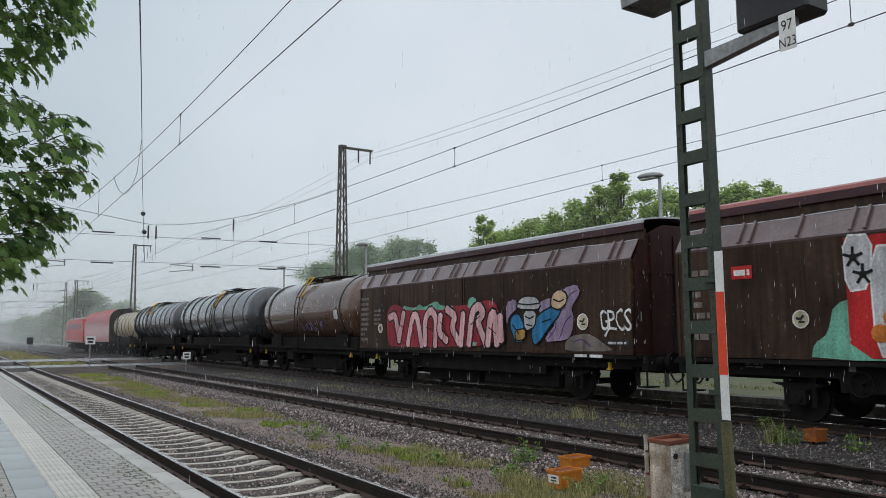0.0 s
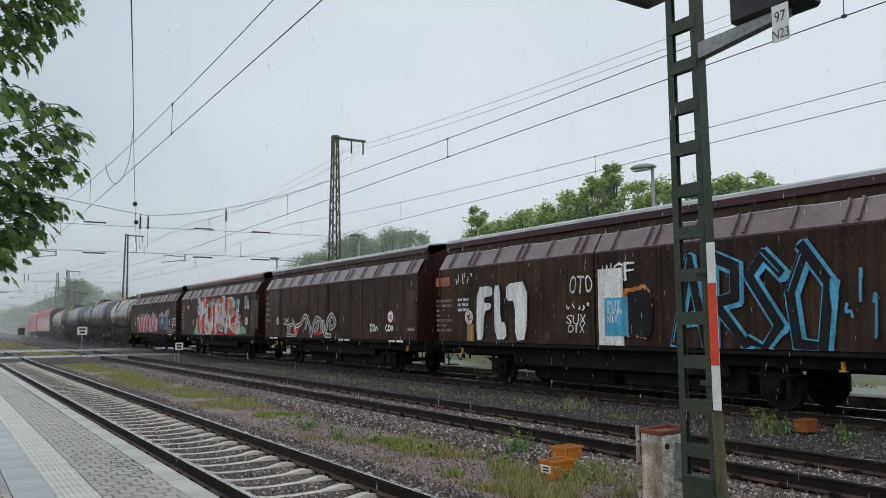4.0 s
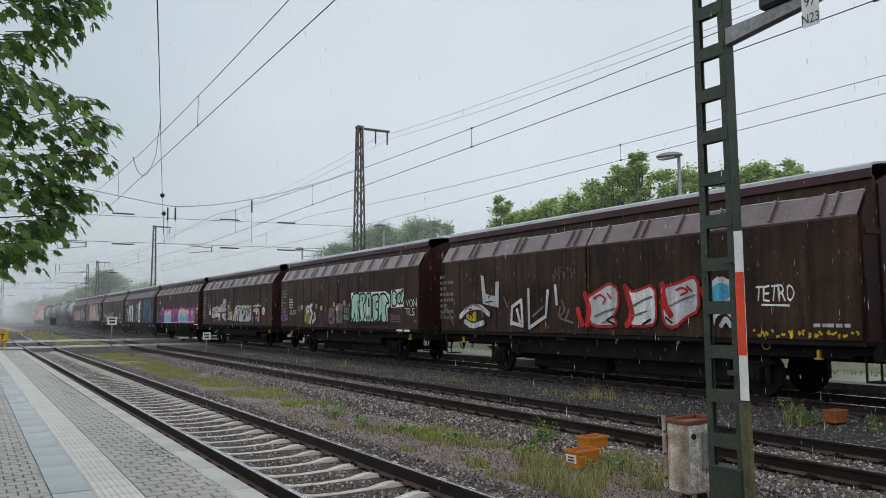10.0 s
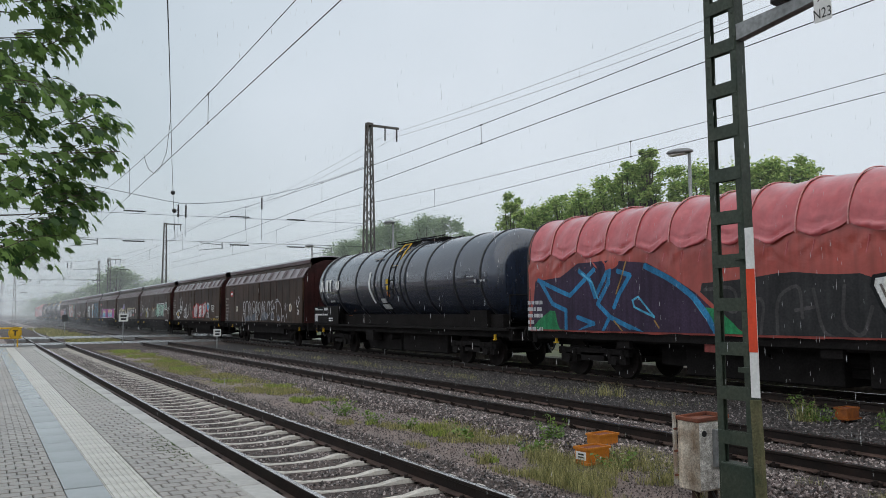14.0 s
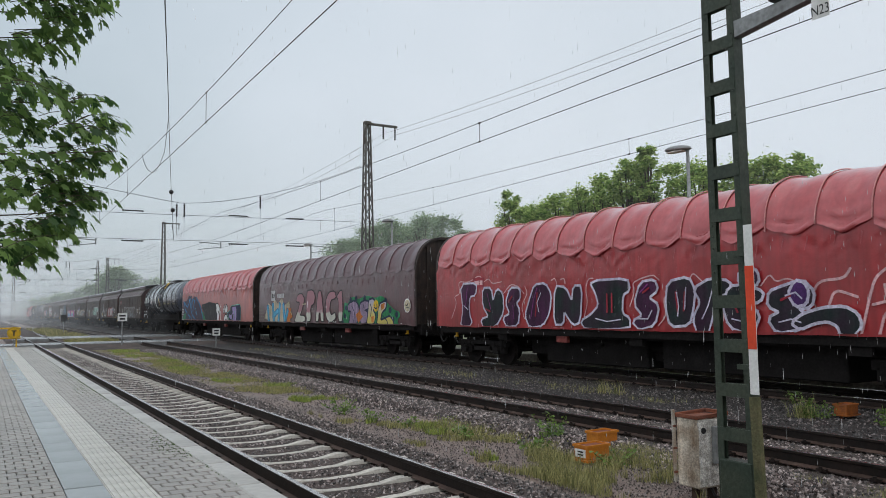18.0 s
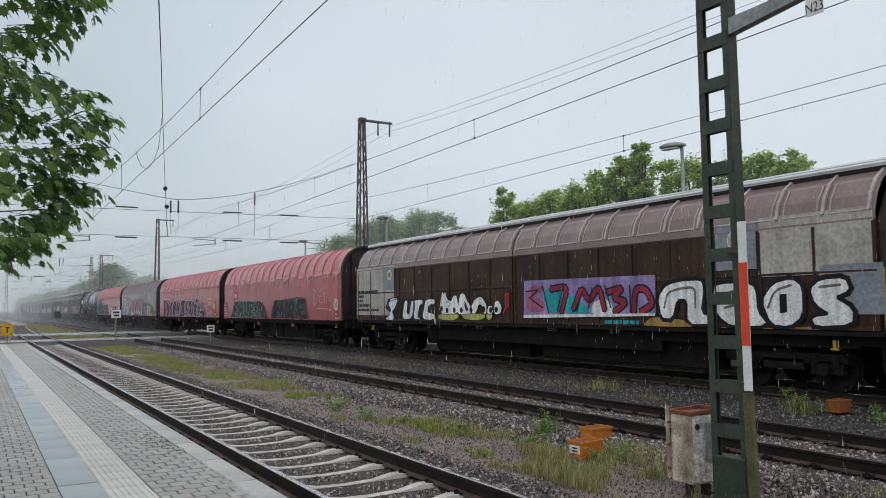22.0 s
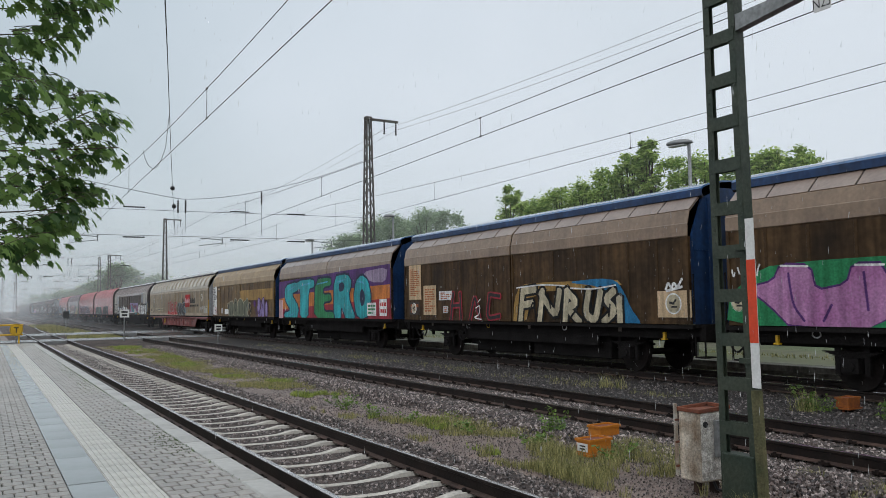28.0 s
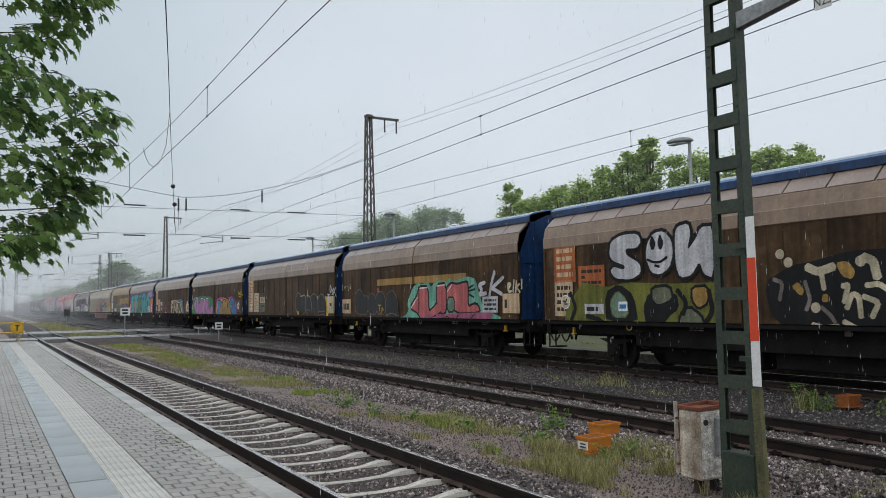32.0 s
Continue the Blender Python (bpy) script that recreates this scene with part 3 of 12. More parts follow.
def lattice_mast(x, y, top, w0=0.62, w1=0.24, arms=True, label="tall grey steel lattice mast of the overhead line"):
    m = thing("lattice_mast", label, "mast", (x, y, -0.3), group="overhead line masts")
    h = top + 0.3
    part("foundation", boxes((-0.55, 0.55, -0.55, 0.55, -0.2, 0.35), bevel=0.03), CONCRETE, m)
    legs = [(sx, sy) for sx in (-1, 1) for sy in (-1, 1)]
    for sx, sy in legs:
        bm = bmesh.new()
        beam(bm, (sx * w0 / 2, sy * w0 / 2, 0.2), (sx * w1 / 2, sy * w1 / 2, h), 0.075, 0.075)
        part("leg", bm, LATTICE, m)
    n = int(h / 0.62)

    def at(z):
        return w0 / 2 + (w1 - w0) / 2 * z / h
    for face in range(4):
        bm = bmesh.new()
        for i in range(n):
            za, zb = 0.4 + (h - 0.5) * i / n, 0.4 + (h - 0.5) * (i + 1) / n
            a, b = at(za), at(zb)
            s = 1 if i % 2 else -1
            pa, pb = (-s * a, -a, za), (s * b, -b, zb)
            q = Matrix.Rotation(face * math.pi / 2, 3, "Z")
            beam(bm, q @ Vector(pa), q @ Vector(pb), 0.045, 0.03)
            if y < 50 and x > 0:
                part("lacing_bar", bm, LATTICE, m)
                bm = bmesh.new()
        if y < 50 and x > 0:
            bm.free()
        else:
            part("lacing", bm, LATTICE, m)["kind"] = "stuff"
    part("cap", boxes((-w1 / 2 - 0.05, w1 / 2 + 0.05, -w1 / 2 - 0.05, w1 / 2 + 0.05, h - 0.12, h + 0.03)), LATTICE, m)
    if arms:
        arm = bmesh.new()
        beam(arm, (-0.2, 0, h - 0.08), (1.78, 0, h - 0.08), 0.10, 0.12)
        part("feeder_arm", arm, LATTICE, m)
        for xx in (0.95, 1.65):
            bm = bmesh.new()
            ribbed(bm, (xx, 0.0, h - 0.1), (xx, 0.0, h - 0.82), 0.022, 0.06, 7)
            part("insulator", bm, BLACK, m, "dark ribbed insulator")
    return m


lattice_mast(17.5, 37.75, 11.73)
lattice_mast(17.5, 92.0, 11.85)
lattice_mast(17.5, 137.0, 10.6)
lattice_mast(-4.6, 95.0, 11.0, arms=False)
lattice_mast(-5.0, 150.0, 11.0, arms=False)
lattice_mast(17.5, 150.0, 11.0, arms=False)
lattice_mast(6.3, 205.0, 12.8, arms=False)
lattice_mast(5.4, 300.0, 12.8, arms=False)
lattice_mast(-5.0, 38.6, 11.5, arms=False)

FEED = thing("feeder_line", "pair of thin feeder wires from mast to mast", "overhead wire", group="overhead lines")
for wx in (18.45, 19.15):
    pts = []
    for a, b, z_end in ((-14.4, 37.75, 11.2), (37.75, 92.0, 11.2), (92.0, 137.0, 10.0)):
        for i in range(20):
            u = i / 20
            pts.append((wx, a + (b - a) * u, z_end - 0.00123 * (b - a) ** 2 * u * (1 - u)))
    polyline("feeder_wire", [pts], 0.0065, WIRE, FEED)


def head_span(y, xl, xr, z_low, z_up, z_dip, z_end, tracks, label):
    hs = thing("head_span", label, "overhead wire", group="head spans")
    xd = tracks[1] - 1.2
    polyline("cross_wire", [[(xl, y, z_low + 0.02), (xr, y, z_low + 0.15)]], 0.010, WIRE, hs)
    polyline("cross_wire", [[(xl, y, z_up - 0.2), (xd, y, z_up - 0.1), (xr, y, z_up)]], 0.010, WIRE, hs)
    pts = []
    for i in range(25):
        x = xl + (xr - xl) * i / 24
        u = (x - xd) / ((xr - xd) if x > xd else (xd - xl))
        pts.append((x, y, z_dip + (z_end - z_dip) * (u ** 1.65 if u > 0 else 0.77 * -u)))
    polyline("span_cable", [pts], 0.012, WIRE, hs)
    for x in (xd - 0.05, xd + 0.3, tracks[1] + 2.8):
        u = (x - xd) / (xr - xd)
        zt = z_dip + (z_end - z_dip) * abs(u) ** 1.65
        polyline("dropper", [[(x, y, zt), (x, y, z_low + 0.3)]], 0.007, WIRE, hs)
        bm = bmesh.new()
        ribbed(bm, (x, y, zt - 0.06), (x, y, zt - 0.66), 0.025, 0.055, 6)
        part("insulator", bm, BLACK, hs, "dark ribbed insulator")
    for z in (z_low, z_up):
        for x in (tracks[0] + 2.4, tracks[1] + 1.7, tracks[1] + 4.6):
            bm = bmesh.new()
            ribbed(bm, (x - 0.48, y, z), (x + 0.48, y, z), 0.02, 0.045, 8)
            part("insulator", bm, BLACK, hs, "dark ribbed insulator")
    for cx in tracks:
        arm = bmesh.new()
        rod(arm, (cx + 0.85, y, z_low - 0.02), (cx - 0.2, y, z_low + 0.04), 0.022, 6)
        rod(arm, (cx + 0.85, y, z_low + 0.08), (cx + 0.85, y, z_low - 0.22), 0.03, 6)
        rod(arm, (cx + 0.8, y, z_low - 0.18), (cx - 0.25, y, z_low - 0.32), 0.018, 6)
        part("registration_arm", arm, GREY_STEEL, hs, "grey registration arm")
    return hs


head_span(SPAN_Y, -5.0, 17.5, 5.05, 6.45, 6.92, 9.5, TRACKS, "span wires with insulators strung across the tracks")
head_span(95.0, -4.6, 17.5, 5.4, 6.7, 7.4, 9.8, TRACKS, "distant span wires strung across the tracks")
head_span(150.0, -5.0, 17.5, 5.4, 6.7, 7.4, 9.8, TRACKS, "distant span wires strung across the tracks")

DROP = thing("hanging_cable", "dark hanging cable with two round weights", "cable")
polyline("cable", [[(1.655, 9.0, 5.785), (2.25, 12.0, 6.29), (3.44, 18.0, 7.3), (5.48, 28.0, 7.34), (7.54, 38.0, 7.35), (7.78, SPAN_Y, 5.14)]], 0.010, WIRE, DROP)
for p in ((7.54, 38.0, 7.35), (7.68, 38.3, 6.54)):
    bm = bmesh.new()
    bmesh.ops.create_icosphere(bm, subdivisions=2, radius=0.11, matrix=Matrix.Translation(p))
    part("weight", bm, BLACK, DROP)
JUMP = thing("jumper_cable", "drooping dark jumper cable between the wires", "cable")
polyline("cable", [[(3.53, 21.6, 5.88), (3.6, 21.7, 5.68), (3.72, 21.9, 5.53), (3.9, 22.2, 5.50), (4.06, 22.5, 5.62), (4.2, 22.8, 5.85), (4.4, 23.2, 6.3), (4.55, 23.5, 7.33)]], 0.008, WIRE, JUMP)


# ---- signal mast beside the second track ----
def signal_mast():
    m = thing("signal_mast", "dark green riveted steel signal mast with batten plates", "signal mast", (6.50, 5.355, -0.3))
    m.matrix_world = pose(6.50, 5.355, -0.3, -0.35, 0, 0)
    h = 7.2
    half0, half1 = 0.215, 0.185     # half width along the track

    def hw(z):
        return half0 + (half1 - half0) * z / h
    for s in (-1, 1):
        bm = bmesh.new()
        rings = []
        for z in (0, h):
            o = s * hw(z)
            xb = 0.07 if s < 0 else 0.0
            sec = [(-0.06, 0), (xb, 0), (xb, 0.075), (xb - 0.008, 0.075), (xb - 0.008, 0.012), (-0.052, 0.012), (-0.052, 0.075), (-0.06, 0.075)]
            rings.append([bm.verts.new((x, o - s * d, z)) for x, d in sec])
        for q in range(8):
            bm.faces.new((rings[0][q], rings[0][(q + 1) % 8], rings[1][(q + 1) % 8], rings[1][q]))
        bm.faces.new(rings[1])
        bmesh.ops.recalc_face_normals(bm, faces=bm.faces)
        part("channel", bm, GREEN_STEEL, m)
        bm = bmesh.new()
        for k in range(40):
            z = 2.0 + k * 0.12
            if k % 5 != 4:
                disc(bm, (-0.063, s * (hw(z) - 0.035), z), (1, 0, 0), 0.011, 0.012, 6)
        ob = part("riveted_strip", bm, GREEN_STEEL, m)
        ob["kind"] = "stuff"
    z = 0.75
    while z < h - 0.1:
        for x in (-0.067, 0.0):
            b = hw(z)
            part("batten", boxes((x, x + 0.008, -b + 0.01, b - 0.01, z - 0.065, z + 0.065)), GREEN_STEEL, m)
        z += 0.437
    part("base_plate", boxes((-0.075, 0.075, -0.19, 0.19, -0.05, 0.5), bevel=0.01), GREEN_STEEL, m)
    part("concrete_foot", boxes((-0.3, 0.3, -0.4, 0.4, -0.3, -0.02), bevel=0.02), CONCRETE, m)
    plate = bmesh.new()
    box(plate, -0.115, -0.105, -0.345, -0.25, 1.17, 2.80)
    ob = part("mast_sign", plate, WHITE, m, "white, red and white enamel mast plate")
    part("red_band", boxes((-0.119, -0.113, -0.346, -0.249, 1.60, 2.40)), RED, ob, "red band")
    for z in (1.4, 2.5):
        part("sign_bracket", boxes((-0.105, -0.085, -0.27, -0.1, z, z + 0.05)), GREEN_STEEL, m)
    pole = bmesh.new()
    beam(pole, (-0.05, -0.275, -0.1), (-0.05, -0.245, 1.14), 0.06, 0.085)
    part("stake", pole, MOSSY, m, "mossy old timber stake")
    cond = bmesh.new()
    rod(cond, (0.02, -0.13, 0.3), (0.02, -0.12, 5.2), 0.025, 8)
    part("conduit", cond, GREEN_STEEL, m)
    # bracket arm with signal head and number plate
    arm = bmesh.new()
    vs = [(-0.05, -0.16, 4.70), (-0.05, -0.16, 4.87), (-0.05, -1.2, 4.90), (-0.05, -1.2, 4.82)]
    a = [bm_v for bm_v in (arm.verts.new(p) for p in vs)]
    b = [arm.verts.new((0.05, p[1], p[2])) for p in vs]
    arm.faces.new(a)
    arm.faces.new(b[::-1])
    for i in range(4):
        j = (i + 1) % 4
        arm.faces.new((a[i], b[i], b[j], a[j]))
    bmesh.ops.recalc_face_normals(arm, faces=arm.faces)
    part("bracket_arm", arm, GREY_STEEL, m, "grey steel bracket arm")
    head = bmesh.new()
    box(head, -0.10, 0.25, -1.38, -0.62, 4.90, 5.9, 0.03)
    hd = part("signal_head", head, BLACK, m, "black signal lamp housing")
    hood = bmesh.new()
    sweep(hood, [(-0.3, 5.3), (-0.3, 5.5), (-0.1, 5.55), (-0.1, 5.25)], (-1.12, -0.82), closed=True, caps=True)
    bmesh.ops.recalc_face_normals(hood, faces=hood.faces)
    part("hood", hood, BLACK, hd)
    pl = part("number_plate", boxes((-0.12, -0.112, -1.27, -1.10, 4.56, 4.91), bevel=0.003), WHITE, m, "white plate with black characters")
    for txt, zt in (("97", 4.745), ("N23", 4.59)):
        c = bpy.data.curves.new("txt", "FONT")
        c.body, c.size, c.align_x = txt, 0.145 if txt == "97" else 0.13, "CENTER"
        me = bpy.data.meshes.new_from_object(bpy.data.objects.new("txt", c))
        me.transform(pose(-0.124, -1.185, zt) @ Matrix(((0, 0, -1, 0), (-0.8, 0, 0, 0), (0, 1, 0, 0), (0, 0, 0, 1))))
        me.materials.append(BLACK)
        part("lettering", me, None, pl)
    # service platform
    base = boxes((-0.25, 0.25, 0.2, 0.72, 5.66, 5.69))
    pf = part("service_platform", base, GREY_STEEL, m, "grey perforated service platform")
    def rail_bar(*ends):
        fr = bmesh.new()
        beam(fr, *ends)
        part("railing_bar", fr, GREY_STEEL, pf)
    for q in ((-0.25, 0.2, -0.25, 0.72), (-0.25, 0.72, 0.25, 0.72), (0.25, 0.72, 0.25, 0.2)):
        rail_bar((q[0], q[1], 5.67), (q[2], q[3], 5.67), 0.03, 0.09)
        rail_bar((q[0], q[1], 6.5), (q[2], q[3], 6.5), 0.025, 0.025)
    for x, y in ((-0.25, 0.72), (0.25, 0.72), (-0.25, 0.25), (0.25, 0.25)):
        rail_bar((x, y, 5.67), (x, y, 6.5), 0.025, 0.025)
    return m


signal_mast()


# weathered cabinet beside the mast
def cable_cabinet():
    c = thing("cable_cabinet", "weathered cable cabinet with peeling pale paint and rusty lid", "cabinet", (6.60, 5.92, -0.32), turn=-3)
    part("body", boxes((-0.21, 0.21, -0.15, 0.15, 0.17, 0.88), bevel=0.012), CABINET, c, "stained beige body with rust runs")
    part("door", boxes((-0.195, 0.195, -0.162, -0.148, 0.19, 0.87), bevel=0.004), CABINET_DOOR, c, "flaking white door")
    lid = bmesh.new()
    for x0, x1, y0, y1 in ((-0.225, 0.225, 0.14, 0.165), (-0.225, 0.225, -0.165, -0.14), (-0.225, -0.2, -0.14, 0.14), (0.2, 0.225, -0.14, 0.14)):
        box(lid, x0, x1, y0, y1, 0.875, 0.915, 0.004)
    for v in lid.verts:
        v.co.z += 0.10 * (v.co.x + 0.225) * 0.5
    part("rim", lid, RUST, c, "rusty steel rim")
    part("lid", boxes((-0.2, 0.2, -0.14, 0.14, 0.865, 0.893)), RUST, c, "rust-red sunken lid")
    hinge = bmesh.new()
    beam(hinge, (-0.225, 0.165, 0.2), (-0.235, 0.165, 0.95), 0.03, 0.03)
    part("hinge_bar", hinge, PALE_STEEL, c, "pale hinge bar")
    for z in (0.3, 0.55, 0.78):
        part("bolt", rods(0.012, ((-0.25, 0.15, z), (-0.21, 0.15, z)), n=6), RUST, c)
    part("junction_box", boxes((-0.03, 0.13, -0.215, -0.162, 0.42, 0.80), bevel=0.006), GREY_STEEL, c, "small grey metal box")
    lock = bmesh.new()
    disc(lock, (-0.14, -0.164, 0.76), (0, 1, 0), 0.032, 0.012, 12)
    part("lock", lock, BLACK, c, "dark lock")
    for x in (-0.1, 0.12):
        part("leg", boxes((x - 0.03, x + 0.03, -0.04, 0.04, -0.1, 0.18)), BARK_BROWN, c, "dark rusty leg")
    cab = bmesh.new()
    limb_path = [(0.0, -0.1, 0.18), (0.03, -0.13, 0.08), (0.12, -0.12, 0.05), (0.2, -0.1, -0.04)]
    for p, q in zip(limb_path, limb_path[1:]):
        rod(cab, p, q, 0.014, 6)
    part("cable", cab, BLACK, c)


BARK_BROWN = shade("dark_rusty_leg", (0.06, 0.035, 0.025), 0.8, other=(0.03, 0.022, 0.018), scale=8)
PALE_STEEL = shade("pale_worn_steel", (0.5, 0.48, 0.43), 0.5, 0.2, other=(0.3, 0.22, 0.16), scale=9, bump=0.3)
cable_cabinet()


def track_box(x, y, turn, z, plate, size=1.0, coat=ORANGE):
    b = thing("track_box", "small orange trackside connection box" + (" with a white plate" if plate else ""), "connection box", (x, y, z), turn, group="orange track boxes")
    b.scale = (size, size, size)
    part("body", boxes((-0.21, 0.21, -0.13, 0.13, 0.03, 0.20), bevel=0.008), coat, b)
    rim = boxes((-0.225, 0.225, 0.125, 0.145, 0.195, 0.23), (-0.225, 0.225, -0.145, -0.125, 0.195, 0.23), (-0.225, -0.205, -0.125, 0.125, 0.195, 0.23), (0.205, 0.225, -0.125, 0.125, 0.195, 0.23))
    part("rim", rim, coat, b)
    part("lid", boxes((-0.205, 0.205, -0.125, 0.125, 0.19, 0.206)), RUST, b, "rusty sunken lid")
    part("foot_plate", boxes((-0.24, 0.24, -0.16, 0.16, 0.0, 0.03)), coat, b)
    for x in (-0.16, 0.16):
        part("leg", boxes((x - 0.02, x + 0.02, -0.02, 0.02, -0.12, 0.0)), RUST, b, "rusty leg")
    if plate:
        pl = part("plate", boxes((-0.218, -0.211, -0.10, 0.10, 0.06, 0.17)), WHITE, b, "white plate with black bars")
        for z in (0.085, 0.125):
            part("bar", boxes((-0.2205, -0.2175, -0.06, 0.05, z, z + 0.02)), BLACK, pl)


track_box(6.93, 8.06, 3, -0.26, True, 0.93)
track_box(7.79, 8.83, 5, -0.26, False, 0.93)
track_box(12.75, 8.28, 3, -0.15, False, 0.86, SHADED_ORANGE)


def lamp_post(x, y, top, turn):
    l = thing("platform_lamp", "grey platform lamp post with a flat curved head", "street lamp", (x, y, 0.08), turn, group="platform lamps")
    bm = bmesh.new()
    rod(bm, (0, 0, 0), (0, 0, top - 0.1), 0.075, 12, 0.05)
    part("pole", bm, GREY_STEEL, l, smooth=True)
    hd = bmesh.new()
    bmesh.ops.create_uvsphere(hd, u_segments=14, v_segments=8, radius=0.5)
    for v in hd.verts:
        v.co = Vector((v.co.x * 0.42, 0.33 + v.co.y * 0.95, top - 0.02 + v.co.z * (0.26 if v.co.z > 0 else 0.12) + 0.05 * v.co.y))
    part("lamp_head", hd, GREY_STEEL, l, "pale grey lamp head", smooth=True)
    part("glass", boxes((-0.13, 0.13, 0.1, 0.68, top - 0.1, top - 0.06), bevel=0.01), WHITE, l, "clouded lamp glass")


lamp_post(18.5, 16.75, 6.5, 10)
lamp_post(18.5, 36.9, 6.35, 10)
lamp_post(18.5, 48.7, 6.0, 10)


def post_sign(name, label, x, y, z0, zs, w, hgt):
    s = thing(name, label, "sign", (x, y, z0))
    bm = bmesh.new()
    rod(bm, (0, 0, 0), (0, 0, zs - z0), 0.035)
    part("post", bm, GREY_STEEL, s)
    p = part("board", boxes((-w / 2, w / 2, -0.06, -0.04, zs - z0 - hgt, zs - z0)), WHITE, s, "white board")
    part("writing", boxes((-w * 0.33, w * 0.33, -0.066, -0.058, zs - z0 - hgt * 0.42, zs - z0 - hgt * 0.2), (-w * 0.28, w * 0.28, -0.066, -0.058, zs - z0 - hgt * 0.82, zs - z0 - hgt * 0.58)), BLACK, p, "dark bars of writing")


post_sign("distance_sign", "white distance board on a thin post beside the crossing", 7.15, 49.4, -0.3, 1.72, 0.52, 0.46)
post_sign("low_sign", "small white board low beside the track", 11.4, 44.7, -0.3, 0.82, 0.42, 0.4)


def platform_barrier():
    b = thing("platform_barrier", "yellow tube barrier closing the platform end", "barrier", (0, 37.0, PLAT_Z - 0.02))
    for z in (0.36, 0.76):
        bm = bmesh.new()
        rod(bm, (-3.4, 0, z), (1.45, 0, z), 0.03)
        part("rail", bm, YELLOW, b)
    for x in (-3.4, -1.8, -0.2, 1.3):
        bm = bmesh.new()
        rod(bm, (x, 0, -0.4), (x, 0, 0.78), 0.03)
        part("post", bm, YELLOW, b)


platform_barrier()
TS = thing("stop_sign", "round yellow sign with a black T on a post", "sign", (1.2, 36.9, PLAT_Z + 0.55))
part("post", rods(0.025, ((0, 0.05, -1.2), (0, 0.05, 0.2))), GREY_STEEL, TS)
bm = bmesh.new()
disc(bm, (0, 0, 0), (0, 1, 0), 0.25, 0.02, 24)
ds = part("disc", bm, YELLOW, TS)
bm = bmesh.new()
for k in range(24):
    a, c = 2 * math.pi * k / 24, 2 * math.pi * (k + 1) / 24
    beam(bm, (0.22 * math.cos(a), -0.014, 0.22 * math.sin(a)), (0.22 * math.cos(c), -0.014, 0.22 * math.sin(c)), 0.025, 0.008)
part("ring", bm, BLACK, ds)
part("letter_t", boxes((-0.09, 0.09, -0.02, -0.012, 0.06, 0.11), (-0.025, 0.025, -0.02, -0.012, -0.13, 0.06)), BLACK, ds)


def dwarf_signal(x, y):
    d = thing("dwarf_signal", "small black signal box on a thin post", "signal", (x, y, -0.3))
    part("post", rods(0.04, ((0, 0, 0), (0, 0, 1.3))), GREY_STEEL, d)
    part("signal_box", boxes((-0.3, 0.3, -0.12, 0.12, 1.25, 1.95), bevel=0.03), BLACK, d)


dwarf_signal(7.4, 90.0)

# ---- plants ----
def leaf_quads(spots, size, seed, flat=0.5, shape=None):
    """Many small leaves: a list of (x, y, z) becomes folded diamonds or the given outline."""
    r = random.Random(seed)
    verts, faces = [], []
    shape = shape or [(0, -0.5), (0.3, 0.0), (0, 0.5), (-0.3, 0.0)]
    for p in spots:
        s = size * r.uniform(0.65, 1.35)
        q = Euler((r.gauss(0, flat), r.gauss(0, flat), r.uniform(0, 6.283))).to_matrix()
        k = len(verts)
        for x, y in shape:
            v = q @ Vector((x * s, y * s, 0.12 * s * abs(x)))
            verts.append((p[0] + v.x, p[1] + v.y, p[2] + v.z))
        faces.append(tuple(range(k, k + len(shape))))
    return verts, faces


def limb(bm, a, b, r0, r1, sag=0.0, n=4):
    a, b = Vector(a), Vector(b)
    prev, pr = a, r0
    for i in range(1, n + 1):
        u = i / n
        p = a.lerp(b, u)
        p.z += sag * math.sin(u * math.pi)
        rr = r0 + (r1 - r0) * u
        rod(bm, prev, p, pr, 6, rr, caps=False)
        prev, pr = p, rr


def broad_tree(x, y, h, spread, leaves, size, seed, material, label, group="", z0=0.0, low=0.25):
    r = random.Random(seed)
    t = thing("tree", label, "tree", (x, y, z0), group=group)
    bm = bmesh.new()
    limb(bm, (0, 0, -0.3), (r.uniform(-0.3, 0.3), r.uniform(-0.3, 0.3), h * 0.6), 0.025 * h, 0.012 * h)
    clumps = []
    for i in range(34):
        a = r.uniform(0, 6.283)
        u = r.random() ** 0.8
        z = h * (low + (0.93 - low) * u)
        rad = spread * (0.35 + 0.65 * math.sin(math.pi * min(1, 0.25 + 0.75 * u) ** 0.9)) * r.uniform(0.55, 1.0)
        c = Vector((rad * math.cos(a), rad * math.sin(a), z))
        limb(bm, (0, 0, h * r.uniform(0.2, 0.55)), c, 0.008 * h, 0.003 * h, 0.1, 3)
        clumps.append((c, r.uniform(0.2, 0.42) * spread))
    for i in range(8):
        a = r.uniform(0, 6.283)
        clumps.append((Vector((0.3 * spread * math.cos(a), 0.3 * spread * math.sin(a), h * r.uniform(0.72, 0.95))), r.uniform(0.14, 0.3) * spread))
    for i in range(7):
        a, q = r.uniform(0, 6.283), r.uniform(0.1, 0.75)
        clumps.append((Vector((q * spread * math.cos(a), q * spread * math.sin(a), h * (0.97 - 0.22 * q * q) * r.uniform(0.95, 1.0))), r.uniform(0.12, 0.22) * spread))
    part("trunk", bm, BARK, t)
    spots = []
    for _ in range(leaves):
        c, rad = clumps[r.randrange(len(clumps))]
        d = Vector((r.gauss(0, 0.52), r.gauss(0, 0.52), r.gauss(0, 0.44))) * rad
        spots.append(c + d)
    v, f = leaf_quads(spots, size, seed, 0.48)
    part("crown", from_lists("crown", v, f, material), None, t)
    return t


